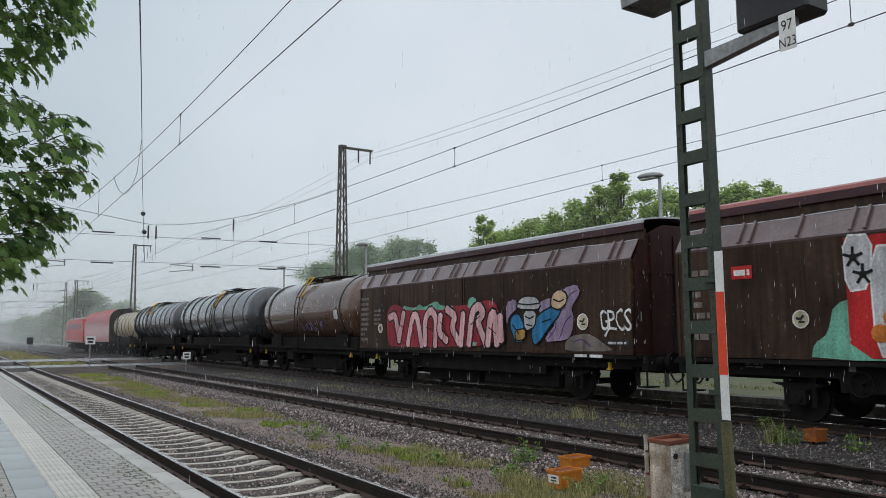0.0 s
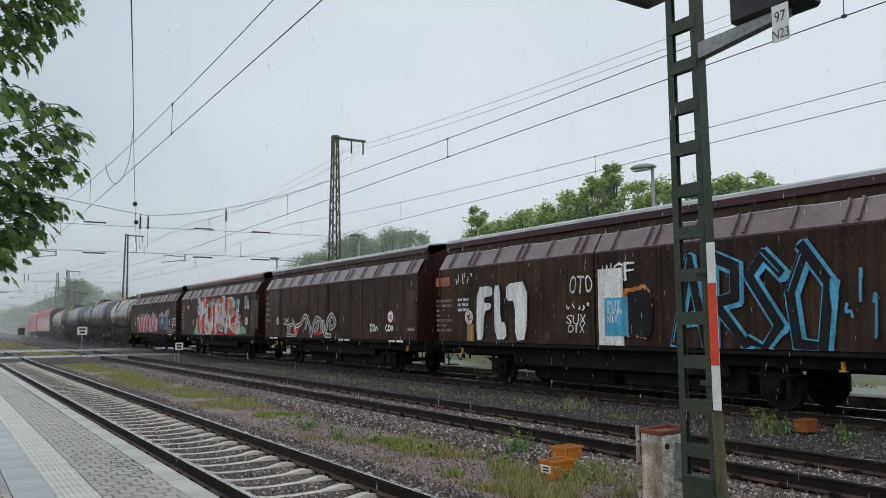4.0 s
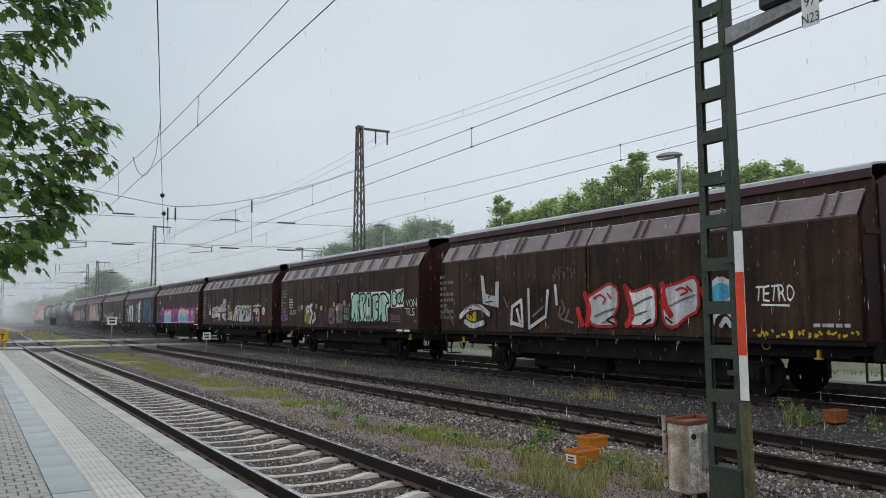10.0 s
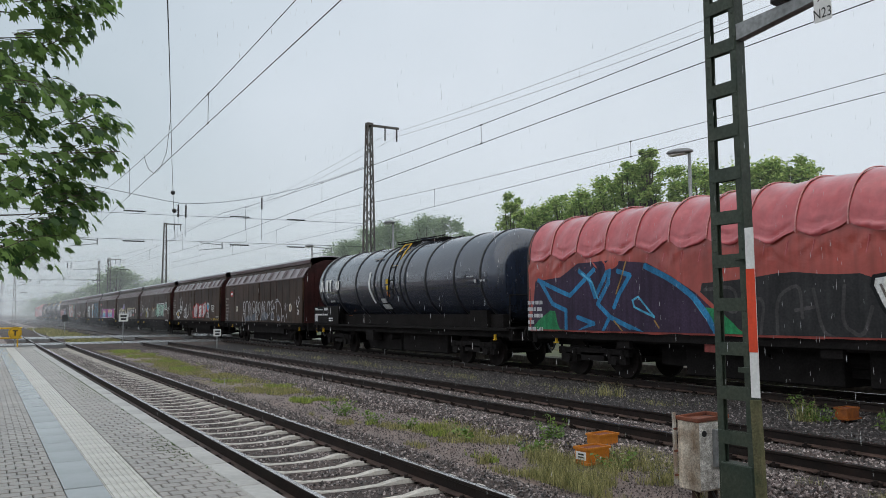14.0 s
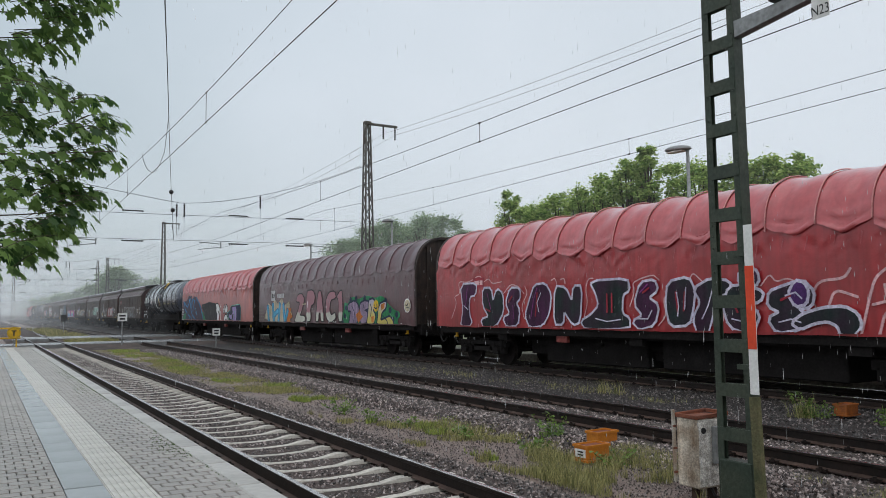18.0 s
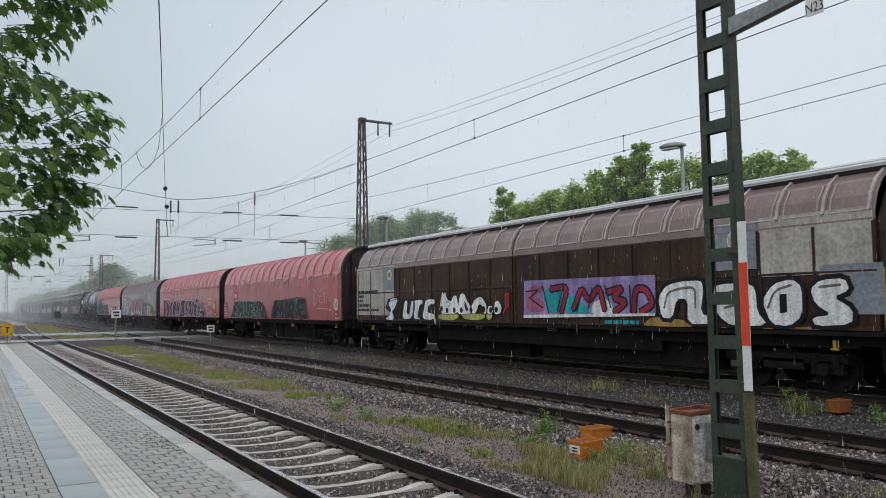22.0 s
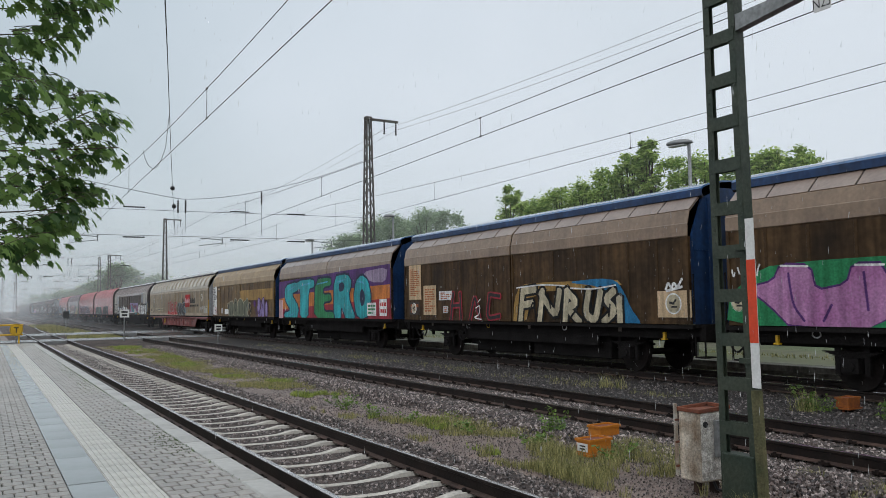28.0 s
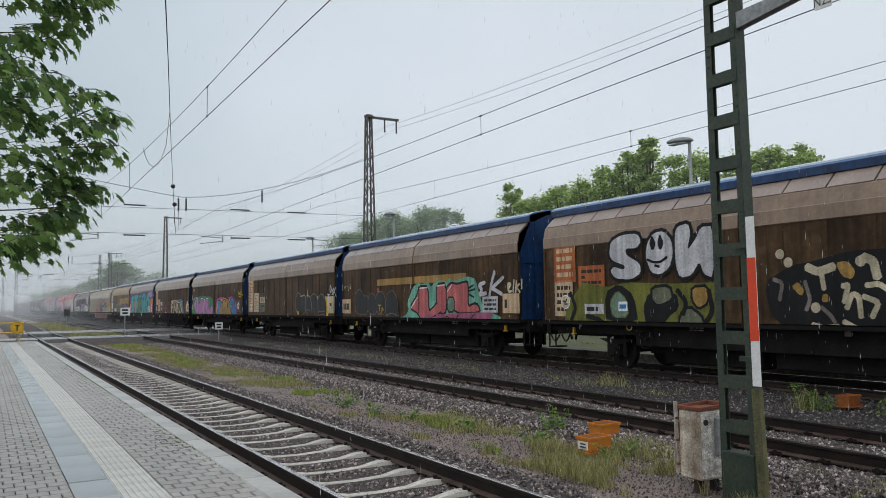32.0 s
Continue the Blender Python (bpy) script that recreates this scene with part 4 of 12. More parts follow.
LINE = "bright green leafy tree behind the far platform"
for i, (y, h, s) in enumerate(((38.3, 9.0, 1.1), (36.9, 7.8, 1.2), (35.2, 8.0, 1.5), (33.3, 8.2, 1.6), (31.3, 8.3, 1.6), (29.6, 8.7, 1.6), (28.3, 9.2, 1.2), (27.0, 9.7, 0.9), (25.4, 8.6, 1.4), (23.7, 8.3, 1.5), (22.0, 8.0, 1.5), (20.4, 7.9, 1.4), (18.9, 7.7, 1.2), (17.8, 6.5, 0.7))):
    broad_tree(27, y, h * 1.0, s * 1.0, 6400, 0.17, 20 + i, FOLIAGE, LINE, "trees behind the platform", low=0.1)
for i, (y, h, s) in enumerate(((33.5, 8.3, 2.1), (30.5, 8.6, 2.1), (27.5, 8.7, 2.0), (24.5, 8.2, 2.0), (21.5, 8.2, 2.0))):
    broad_tree(29.5, y * 1.09, h * 0.91, s * 1.05, 5200, 0.17, 33 + i, FOLIAGE, LINE, "trees behind the platform", low=0.1)
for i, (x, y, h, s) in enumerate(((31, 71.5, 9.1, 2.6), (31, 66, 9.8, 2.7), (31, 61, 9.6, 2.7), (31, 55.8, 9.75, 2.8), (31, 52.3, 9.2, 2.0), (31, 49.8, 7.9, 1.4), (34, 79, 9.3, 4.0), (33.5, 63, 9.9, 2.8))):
    broad_tree(x, y, h, s, 8000, 0.2, 40 + i, FOLIAGE_HAZED, "tree further along the line, haze greyed into its leaves", "distant trees", low=0.1)
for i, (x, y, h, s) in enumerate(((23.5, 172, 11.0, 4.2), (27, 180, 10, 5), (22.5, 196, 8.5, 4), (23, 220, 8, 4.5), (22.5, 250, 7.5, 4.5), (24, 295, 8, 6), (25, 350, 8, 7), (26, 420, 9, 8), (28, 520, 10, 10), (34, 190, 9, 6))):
    broad_tree(x, y, h, s, 5000, 0.55, 60 + i, FOLIAGE_HAZED, "hazy distant tree beside the line", "distant trees", low=0.05)

MAPLE_LEAF = [(0, -0.5), (0.10, -0.28), (0.36, -0.36), (0.30, -0.14), (0.50, 0.06), (0.26, 0.10), (0.22, 0.30), (0.08, 0.22), (0, 0.52), (-0.08, 0.22), (-0.22, 0.30), (-0.26, 0.10), (-0.50, 0.06), (-0.30, -0.14), (-0.36, -0.36), (-0.10, -0.28)]


def maple():
    r = random.Random(8)
    o = Vector((-2.6, 7.6, 0.3))
    t = thing("maple_tree", "maple tree with drooping wet green leaves beside the platform", "tree", o)
    bm = bmesh.new()
    limb(bm, (0, 0, -0.6), (0.1, 0, 3.2), 0.16, 0.12)
    limb(bm, (0.1, 0, 3.2), (0.3, -0.2, 7.0), 0.12, 0.05)
    tw = bmesh.new()
    # crown: three tiers of drooping boughs, reach by height
    tiers = ((7.2, 0.9), (4.45, 0.84), (4.28, 0.80), (4.05, 0.66), (3.88, 0.54), (3.76, 0.26), (3.66, 0.46), (3.57, 0.78), (3.46, 0.96), (3.33, 1.00), (3.20, 0.94), (3.07, 0.97),
             (2.98, 0.80), (2.92, 0.62), (2.82, 0.74), (2.73, 0.90), (2.60, 0.80), (2.44, 0.64), (2.30, 0.52), (2.16, 0.46), (2.08, 0.2))

    def reach(z):
        for (za, xa), (zb, xb) in zip(tiers, tiers[1:]):
            if zb <= z <= za:
                return xb + (xa - xb) * (z - zb) / (za - zb)
        return 0.0
    verts, faces = [], []

    def leaf(p, tip, top, s):
        tip = tip.normalized()
        top = (top - tip * top.dot(tip)).normalized()
        m = Matrix((tip.cross(top), tip, top)).transposed()
        k = len(verts)
        for x, y in MAPLE_LEAF:
            verts.append(tuple(p + m @ Vector((x * s, (y + 0.5) * s, (-0.25 * abs(x) - 0.55 * (y + 0.5) ** 2) * s))))
        faces.append(tuple(range(k, k + len(MAPLE_LEAF))))

    def spray(end, length, size, n):
        """A thin twig that droops outwards, with leaf pairs on stalks."""
        run = Vector((r.uniform(0.7, 1.0), r.gauss(0, 0.45), r.uniform(-0.15, 0.55))).normalized() * length
        droop = r.uniform(0.10, 0.28) * length
        start = end - run
        prev = start
        for k in range(n + 1):
            u = k / n
            q = start + run * u
            q.z += droop * (4 * u * (1 - u)) * 0.5 - droop * u * u * 0.6
            rod(tw, prev, q, 0.0035 if u < 0.6 else 0.0022, 3, caps=False) if k else None
            prev = q
            along = run.normalized()
            side = along.cross(Vector((0, 0, 1))).normalized()
            for sgn in ((-1, 1) if k < n else (0,)):
                out = along * r.uniform(0.3, 0.9) + side * sgn * r.uniform(0.5, 1.0) + Vector((0, 0, r.uniform(-0.75, -0.1)))
                out.normalize()
                p = q + out * r.uniform(0.02, 0.07)
                tip = out + Vector((0.25, 0, r.uniform(-0.45, 0.1)))
                top = Vector((r.gauss(0.1, 0.3), r.gauss(-0.08, 0.32), 1.0))
                leaf(p, tip, top, size * r.uniform(0.6, 1.25))

    made = 0
    while made < 485:
        z = r.uniform(2.1, 6.4)
        lim = reach(z)
        edge = made < 230
        x = lim + 0.03 - abs(r.gauss(0, 0.16)) if edge else lim - 0.12 - abs(r.gauss(0, 0.75))
        y = 7.0 + (r.gauss(0, 0.22) if edge else r.gauss(0, 0.5))
        if x < -2.6 or (not edge and noise.noise((x * 2.1, y * 1.1, z * 3.4)) + 0.12 * min(1.4, lim - x) < 0.10):
            continue
        spray(Vector((x * y / 7.0, y, 1.71 + (z - 1.71) * y / 7.0)) - o, r.uniform(0.22, 0.42), 0.115, r.choice((2, 3, 3, 4)))
        made += 1
    for z, x in ((4.2, 0.7), (3.45, 0.9), (3.02, 0.92), (2.78, 0.8), (2.55, 0.62), (3.9, 0.3), (5.2, 0.6), (2.3, 0.35)):
        tip = Vector((x, 7.0 + r.gauss(0, 0.1), z)) - o
        limb(tw, Vector((0.2, 0, min(4.6, tip.z + 0.25))), tip, 0.013, 0.004, -0.18, 7)
    part("trunk", bm, BARK, t)
    part("branchwork", tw, BARK, t)["kind"] = "stuff"
    part("foliage", from_lists("foliage", verts, faces, MAPLE), None, t, "dark wet maple leaves")


maple()


def grass(name, label, material, count, place, lo, hi, seed, width=0.006):
    r = random.Random(seed)
    verts, faces = [], []
    for _ in range(count):
        x, y, z = place(r)
        hgt, a = r.uniform(lo, hi), r.uniform(0, 6.283)
        lean, b = r.uniform(0.05, 0.6) * hgt, r.uniform(0, 6.283)
        dx, dy = math.cos(a) * width, math.sin(a) * width
        mx, my = x + lean * 0.35 * math.cos(b), y + lean * 0.35 * math.sin(b)
        tx, ty = x + lean * math.cos(b), y + lean * math.sin(b)
        k = len(verts)
        verts += [(x - dx, y - dy, z), (x + dx, y + dy, z), (mx + dx * 0.8, my + dy * 0.8, z + hgt * 0.6), (mx - dx * 0.8, my - dy * 0.8, z + hgt * 0.6), (tx, ty, z + hgt)]
        faces += [(k, k + 1, k + 2, k + 3), (k + 3, k + 2, k + 4)]
    ob = new(name, from_lists(name, verts, faces, material))
    tagged(ob, label, "grass", kind="stuff")


def patchy(x0, x1, y0, y1, thr, sc, power=1.6, z=-0.3):
    def place(r):
        for _ in range(60):
            x, y = r.uniform(x0, x1), y0 + (y1 - y0) * r.random() ** power
            if noise.noise((x * sc, y * sc, 7.7)) + 0.4 * noise.noise((x * sc * 4, y * sc * 4, 1.1)) > thr:
                break
        return x, y, z
    return place


MOSS = island_shade("moss", (0.03, 0.055, 0.012), (0.12, 0.19, 0.04), 0.6)


def moss_spot(r):
    """Along the joint beside the coping and in loose clumps on the blocks."""
    if r.random() < 0.45:
        return 1.70 + r.gauss(0, 0.012), r.choice((r.uniform(6, 34), r.uniform(6, 34), r.gauss(16.5, 2.0))), PLAT_Z - 0.006
    cx, cy, spread = r.choice(((1.55, 15.6, 0.8), (1.62, 17.4, 0.9), (1.5, 14.4, 0.5), (1.62, 19.5, 1.0), (1.62, 8.4, 0.3), (1.60, 7.7, 0.3)))
    return min(1.69, cx + r.gauss(0, 0.09)), 0.07 + 0.14 * round((cy + r.gauss(0, spread)) / 0.14) + r.gauss(0, 0.02), PLAT_Z - 0.006


grass("dry_grass", "thin dry yellowish grass between the tracks", GRASS_DRY, 20000, patchy(5.6, 7.7, 6.0, 46, 0.26, 0.55), 0.02, 0.11, 1, 0.004)
grass("green_grass", "green grass tufts between the tracks", GRASS_GREEN, 15000, patchy(5.9, 7.6, 8.0, 47, 0.36, 0.7), 0.02, 0.12, 2, 0.005)
grass("dry_grass", "dry grass beside the signal mast", GRASS_DRY, 17000, patchy(5.7, 8.0, 3.2, 9.0, 0.10, 1.3, 1.0), 0.03, 0.2, 3, 0.003)
grass("dry_grass", "sparse dry grass along the far track", GRASS_DRY, 2600, patchy(11.7, 12.6, 9.5, 44, 0.16, 0.6), 0.05, 0.24, 4, 0.005)
grass("green_grass", "olive verge beyond the crossing", GRASS_DRY, 8000, patchy(5.2, 8.1, 57, 120, -0.1, 0.3, 1.4), 0.08, 0.35, 5, 0.02)
grass("green_grass", "grass on the earth by the crossing", GRASS_DRY, 2000, patchy(4.9, 7.9, 54, 61, 0.0, 0.5, 1.0, -0.2), 0.1, 0.3, 15, 0.015)
grass("dry_grass", "sparse low olive grass on the earth between the tracks", GRASS_DRY, 16000, patchy(5.2, 8.0, 20, 49, -0.05, 0.5, 1.0), 0.01, 0.05, 16, 0.008)
grass("green_grass", "grass and moss in the platform joints", MOSS, 2200, moss_spot, 0.004, 0.018, 6, 0.006)
grass("dry_grass", "low yellowish grass along the path edge", GRASS_DRY, 12000, patchy(6.0, 7.4, 19, 47, 0.0, 0.45, 1.2), 0.012, 0.07, 12, 0.008)
grass("tall_grass", "tall straw coloured grass tuft by the rail", GRASS_DRY, 110, lambda r: (12.2 + r.gauss(0, 0.09), 8.75 + r.gauss(0, 0.12), -0.24), 0.15, 0.5, 7, 0.004)
grass("tall_grass", "tall straw coloured grass tuft by the rail", GRASS_DRY, 90, lambda r: (12.2 + r.gauss(0, 0.14), 13.6 + r.gauss(0, 0.2), -0.28), 0.2, 0.45, 8, 0.006)
grass("far_platform_grass", "grass growing along the far platform", GRASS_DRY, 1800, patchy(19.4, 20.3, 4, 45, -0.1, 0.6, 1.2, 0.08), 0.03, 0.14, 9, 0.01)


def weed(x, y, h, n, seed):
    r = random.Random(seed)
    w = thing("weed", "bright green leafy weed growing in the ballast", "weed", (x, y, -0.3), group="weeds")
    bm = bmesh.new()
    spots = []
    for _ in range(n):
        tip = Vector((r.gauss(0, 0.16), r.gauss(0, 0.16), h * r.uniform(0.5, 1.0)))
        rod(bm, (r.gauss(0, 0.05), r.gauss(0, 0.05), 0), tip, 0.004, 4, caps=False)
        for _ in range(14):
            spots.append(tip * r.uniform(0.2, 1.05) + Vector((r.gauss(0, 0.04), r.gauss(0, 0.04), r.gauss(0, 0.02))))
    part("stalk", bm, WEED, w)["kind"] = "stuff"
    v, f = leaf_quads(spots, 0.06, seed, 0.6)
    part("foliage", from_lists("foliage", v, f, WEED), None, w)


for i, (x, y, h, n) in enumerate(((6.15, 14.4, 0.35, 10), (6.2, 13.2, 0.25, 7), (7.75, 9.9, 0.4, 9), (7.45, 9.7, 0.3, 6), (6.9, 7.6, 0.25, 6), (6.75, 9.2, 0.2, 7), (12.30, 8.75, 0.55, 16), (12.45, 8.55, 0.35, 10), (12.5, 7.4, 0.4, 8), (6.6, 10.6, 0.2, 6), (6.4, 12.2, 0.2, 5))):
    weed(x, y, h, n, 100 + i)

# ---- rain haze over the line, put in as flat pale added sheets ----
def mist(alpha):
    m = bpy.data.materials.new("haze_sheet")
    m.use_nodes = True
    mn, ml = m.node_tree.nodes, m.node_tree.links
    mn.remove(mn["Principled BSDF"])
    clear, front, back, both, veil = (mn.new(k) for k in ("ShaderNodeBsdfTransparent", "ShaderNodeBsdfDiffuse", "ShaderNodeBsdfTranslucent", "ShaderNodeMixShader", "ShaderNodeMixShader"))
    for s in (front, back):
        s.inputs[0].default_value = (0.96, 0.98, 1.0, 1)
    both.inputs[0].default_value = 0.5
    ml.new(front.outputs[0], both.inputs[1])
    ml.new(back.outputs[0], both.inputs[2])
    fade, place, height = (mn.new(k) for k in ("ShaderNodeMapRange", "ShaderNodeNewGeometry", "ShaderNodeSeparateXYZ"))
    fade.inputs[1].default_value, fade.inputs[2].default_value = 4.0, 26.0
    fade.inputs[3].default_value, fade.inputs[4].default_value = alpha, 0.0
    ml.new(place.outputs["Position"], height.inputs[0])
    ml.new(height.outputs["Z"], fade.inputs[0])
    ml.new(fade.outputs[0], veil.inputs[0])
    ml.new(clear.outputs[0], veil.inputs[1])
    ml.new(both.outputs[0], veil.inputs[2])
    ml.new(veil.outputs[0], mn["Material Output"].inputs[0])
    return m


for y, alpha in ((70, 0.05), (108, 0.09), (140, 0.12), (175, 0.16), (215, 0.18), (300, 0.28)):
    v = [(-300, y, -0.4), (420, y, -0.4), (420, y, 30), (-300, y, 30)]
    ob = new("haze_sheet", from_lists("haze_sheet", v, [(0, 1, 2, 3)], mist(alpha)))
    tagged(ob, "flat pale sheet added across the line as rain haze", "mist", kind="stuff")
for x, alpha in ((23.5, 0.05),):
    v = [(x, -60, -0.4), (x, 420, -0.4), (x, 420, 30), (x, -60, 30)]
    ob = new("haze_sheet", from_lists("haze_sheet", v, [(0, 1, 2, 3)], mist(alpha)))
    tagged(ob, "flat pale sheet added to haze the trees behind it", "mist", kind="stuff")
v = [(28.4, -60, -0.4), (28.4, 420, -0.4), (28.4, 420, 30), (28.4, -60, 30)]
ob = new("haze_sheet", from_lists("haze_sheet", v, [(0, 1, 2, 3)], mist(0.12)))
tagged(ob, "flat pale sheet added among the trees as haze", "mist", kind="stuff")

# ---- falling rain: thin drops in one falling mass ----
RAIN_SPEED = 6.5
WATER = shade("rain_water", (0.92, 0.94, 0.95), 0.1, other=(0.88, 0.9, 0.92), scale=1, fine=0)


def rain():
    r = random.Random(77)
    verts, faces = [], []
    for _ in range(46000):
        while True:
            x, y = r.uniform(1.95, 13.1), r.uniform(1.2, 15.0)
            if math.hypot(x, y) > 5.5:
                break
        z = r.uniform(0.0, 32 * RAIN_SPEED + 6.5)
        s, w = r.uniform(0.022, 0.052), r.uniform(0.002, 0.0036)
        k = len(verts)
        verts += [(x, y, z - s), (x, y, z + s), (x - w, y, z - s * 0.3), (x + w, y, z - s * 0.3), (x, y - w, z - s * 0.3), (x, y + w, z - s * 0.3)]
        faces += [(k, k + 3, k + 5), (k, k + 5, k + 2), (k, k + 2, k + 4), (k, k + 4, k + 3), (k + 1, k + 5, k + 3), (k + 1, k + 2, k + 5), (k + 1, k + 4, k + 2), (k + 1, k + 3, k + 4)]
    n, l = WATER.node_tree.nodes, WATER.node_tree.links
    glass, mix = n.new("ShaderNodeBsdfGlass"), n.new("ShaderNodeMixShader")
    glass.inputs["IOR"].default_value, glass.inputs["Roughness"].default_value = 1.33, 0.05
    mix.inputs[0].default_value = 0.55
    l.new(n["Principled BSDF"].outputs[0], mix.inputs[1])
    l.new(glass.outputs[0], mix.inputs[2])
    l.new(mix.outputs[0], n["Material Output"].inputs[0])
    ob = new("rain", from_lists("rain", verts, faces, WATER))
    return tagged(ob, "thin falling rain drops over the tracks", "rain", kind="stuff")


RAIN = rain()

# ---- the train ----
# metres run since the start, second by second
TRAVEL = [(0, 0.0), (1, 10.05), (2, 20.05), (3, 30.1), (4.5, 45.5), (6, 60.95), (7, 71.4), (8, 81.85), (9, 92.5), (10, 103.4), (11, 114.45), (12, 125.4), (13, 136.4),
          (14, 147.3), (15.5, 163.8), (17, 180.5), (18, 191.9), (19, 203.3), (20, 214.75), (21, 226.2), (22, 237.65), (23, 249.2), (24, 260.75), (25, 272.4), (26.2, 286.6), (27.5, 302.3),
          (28, 308.35), (29, 320.6), (30, 332.8), (31, 345.1), (32, 357.4)]
MOVING = []
HALF = {}
TX = TRACKS[2]


def consist(ob, front, rear):
    """Put a vehicle into the train: the y of its body's ends at the start."""
    ob.matrix_world = pose(TX, (front + rear) / 2, 0)
    MOVING.append((ob, (front + rear) / 2))
    HALF[ob.name] = (front - rear) / 2
    return ob



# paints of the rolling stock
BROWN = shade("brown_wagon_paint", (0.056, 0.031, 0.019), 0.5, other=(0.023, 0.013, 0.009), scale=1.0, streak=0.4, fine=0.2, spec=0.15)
# Eave brown lifted towards grey: the sky's reflection is in the base colour.
BROWN_EAVE_SHEEN = shade("brown_eave_sky_sheen", (0.165, 0.118, 0.118), 0.30, other=(0.115, 0.08, 0.078), scale=2.0, fine=0.15, coat=0.6)
MAROON = shade("maroon_end_paint", (0.046, 0.013, 0.012), 0.5, other=(0.025, 0.009, 0.0085), scale=1.5, streak=0.2, spec=0.2)
# Wet roof tops: pale base colour carries the sky's reflection.
ROOF_SHEEN = shade("wet_roof_sheen", (0.42, 0.43, 0.44), 0.22, other=(0.30, 0.30, 0.31), scale=1.5, fine=0.1)
RED_ROOF = shade("wet_red_roof", (0.36, 0.13, 0.12), 0.22, other=(0.28, 0.10, 0.09), scale=1.5, fine=0.1)
RUSTWALL = shade("rust_brown_wall", (0.092, 0.052, 0.023), 0.5, other=(0.030, 0.0185, 0.0105), scale=0.8, streak=0.4, fine=0.25, spec=0.14)
TANWALL = shade("tan_brown_wall", (0.20, 0.125, 0.052), 0.5, other=(0.085, 0.052, 0.024), scale=0.9, streak=0.45, fine=0.25, spec=0.2)
TAN_LIGHT = shade("sandy_eave_paint", (0.40, 0.285, 0.155), 0.4, other=(0.30, 0.21, 0.12), scale=1.5, streak=0.12, fine=0.12)
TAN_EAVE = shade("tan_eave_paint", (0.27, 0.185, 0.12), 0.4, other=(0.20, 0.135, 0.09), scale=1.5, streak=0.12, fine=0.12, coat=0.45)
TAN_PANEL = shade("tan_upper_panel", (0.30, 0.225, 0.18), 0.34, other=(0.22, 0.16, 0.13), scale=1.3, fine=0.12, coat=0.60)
BLUE = shade("blue_end_paint", (0.012, 0.045, 0.13), 0.4, other=(0.010, 0.028, 0.075), scale=1.2, streak=0.3)
# Brighter copy of the blue: sky light on bevel and top, as colour.
BLUE_SKYLIT = shade("skylit_blue_roof", (0.035, 0.115, 0.26), 0.2, other=(0.02, 0.075, 0.19), scale=1.2, coat=0.8)
BEIGE = shade("dirty_beige_paint", (0.27, 0.205, 0.125), 0.45, other=(0.19, 0.145, 0.088), scale=0.9, streak=0.12, fine=0.15)
BEIGE_EAVE = shade("beige_eave_paint", (0.45, 0.38, 0.28), 0.4, other=(0.34, 0.285, 0.21), scale=1.3, fine=0.12, coat=0.60)
PALE = shade("pale_grey_panel", (0.44, 0.41, 0.35), 0.45, other=(0.33, 0.31, 0.28), scale=1.5, streak=0.15)
BLUEGREY = shade("blue_grey_panel", (0.23, 0.255, 0.28), 0.45, other=(0.18, 0.2, 0.22), scale=1.5)
G_WALL = shade("dark_brown_wall", (0.056, 0.029, 0.015), 0.45, other=(0.026, 0.015, 0.010), scale=1.0, streak=0.35, spec=0.2)
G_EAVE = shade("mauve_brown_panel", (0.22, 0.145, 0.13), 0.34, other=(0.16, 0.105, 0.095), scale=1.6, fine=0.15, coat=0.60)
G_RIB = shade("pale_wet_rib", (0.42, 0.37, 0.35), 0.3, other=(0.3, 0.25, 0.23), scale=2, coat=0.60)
BEIGE_POST = shade("worn_beige_post", (0.42, 0.325, 0.205), 0.4, other=(0.29, 0.22, 0.135), scale=1.2, streak=0.12, fine=0.12, coat=0.3)
GREY_END = shade("pale_grey_end", (0.40, 0.40, 0.41), 0.45, other=(0.26, 0.255, 0.25), scale=1.5, streak=0.25)
RED_FRAME = shade("faded_red_underframe", (0.25, 0.052, 0.044), 0.5, other=(0.13, 0.033, 0.028), scale=2, streak=0.2)
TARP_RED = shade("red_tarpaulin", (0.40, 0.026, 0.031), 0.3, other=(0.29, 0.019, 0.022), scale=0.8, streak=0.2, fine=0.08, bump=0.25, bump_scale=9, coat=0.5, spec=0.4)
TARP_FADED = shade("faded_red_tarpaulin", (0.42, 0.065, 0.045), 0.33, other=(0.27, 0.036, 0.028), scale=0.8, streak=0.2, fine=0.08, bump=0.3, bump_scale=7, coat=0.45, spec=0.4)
# Pinker red for the top sheet: wet sky sheen put into the colour.
TARP_TOP_SHEEN = shade("red_top_sheet_sheen", (0.48, 0.088, 0.097), 0.28, other=(0.43, 0.065, 0.07), scale=0.9, streak=0.1, fine=0.08, bump=0.25, bump_scale=9, coat=0.65, spec=0.5)
TARP_MAROON = shade("maroon_tarpaulin", (0.085, 0.018, 0.024), 0.34, other=(0.06, 0.013, 0.018), scale=0.8, streak=0.12, fine=0.08, bump=0.3, bump_scale=7, coat=0.5, spec=0.5)
TANK_BLUE = shade("dark_blue_tank", (0.024, 0.033, 0.055), 0.2, other=(0.016, 0.022, 0.037), scale=0.8, streak=0.15, fine=0.08, coat=0.8, spec=0.7)
TANK_BLACK = shade("dark_grey_tank", (0.045, 0.047, 0.053), 0.16, other=(0.05, 0.05, 0.055), scale=0.8, streak=0.2, fine=0.1, coat=0.7)
TANK_SILVER = shade("grimy_silver_tank", (0.115, 0.058, 0.036), 0.16, 0.0, other=(0.05, 0.026, 0.016), scale=0.7, streak=0.3, coat=0.6)
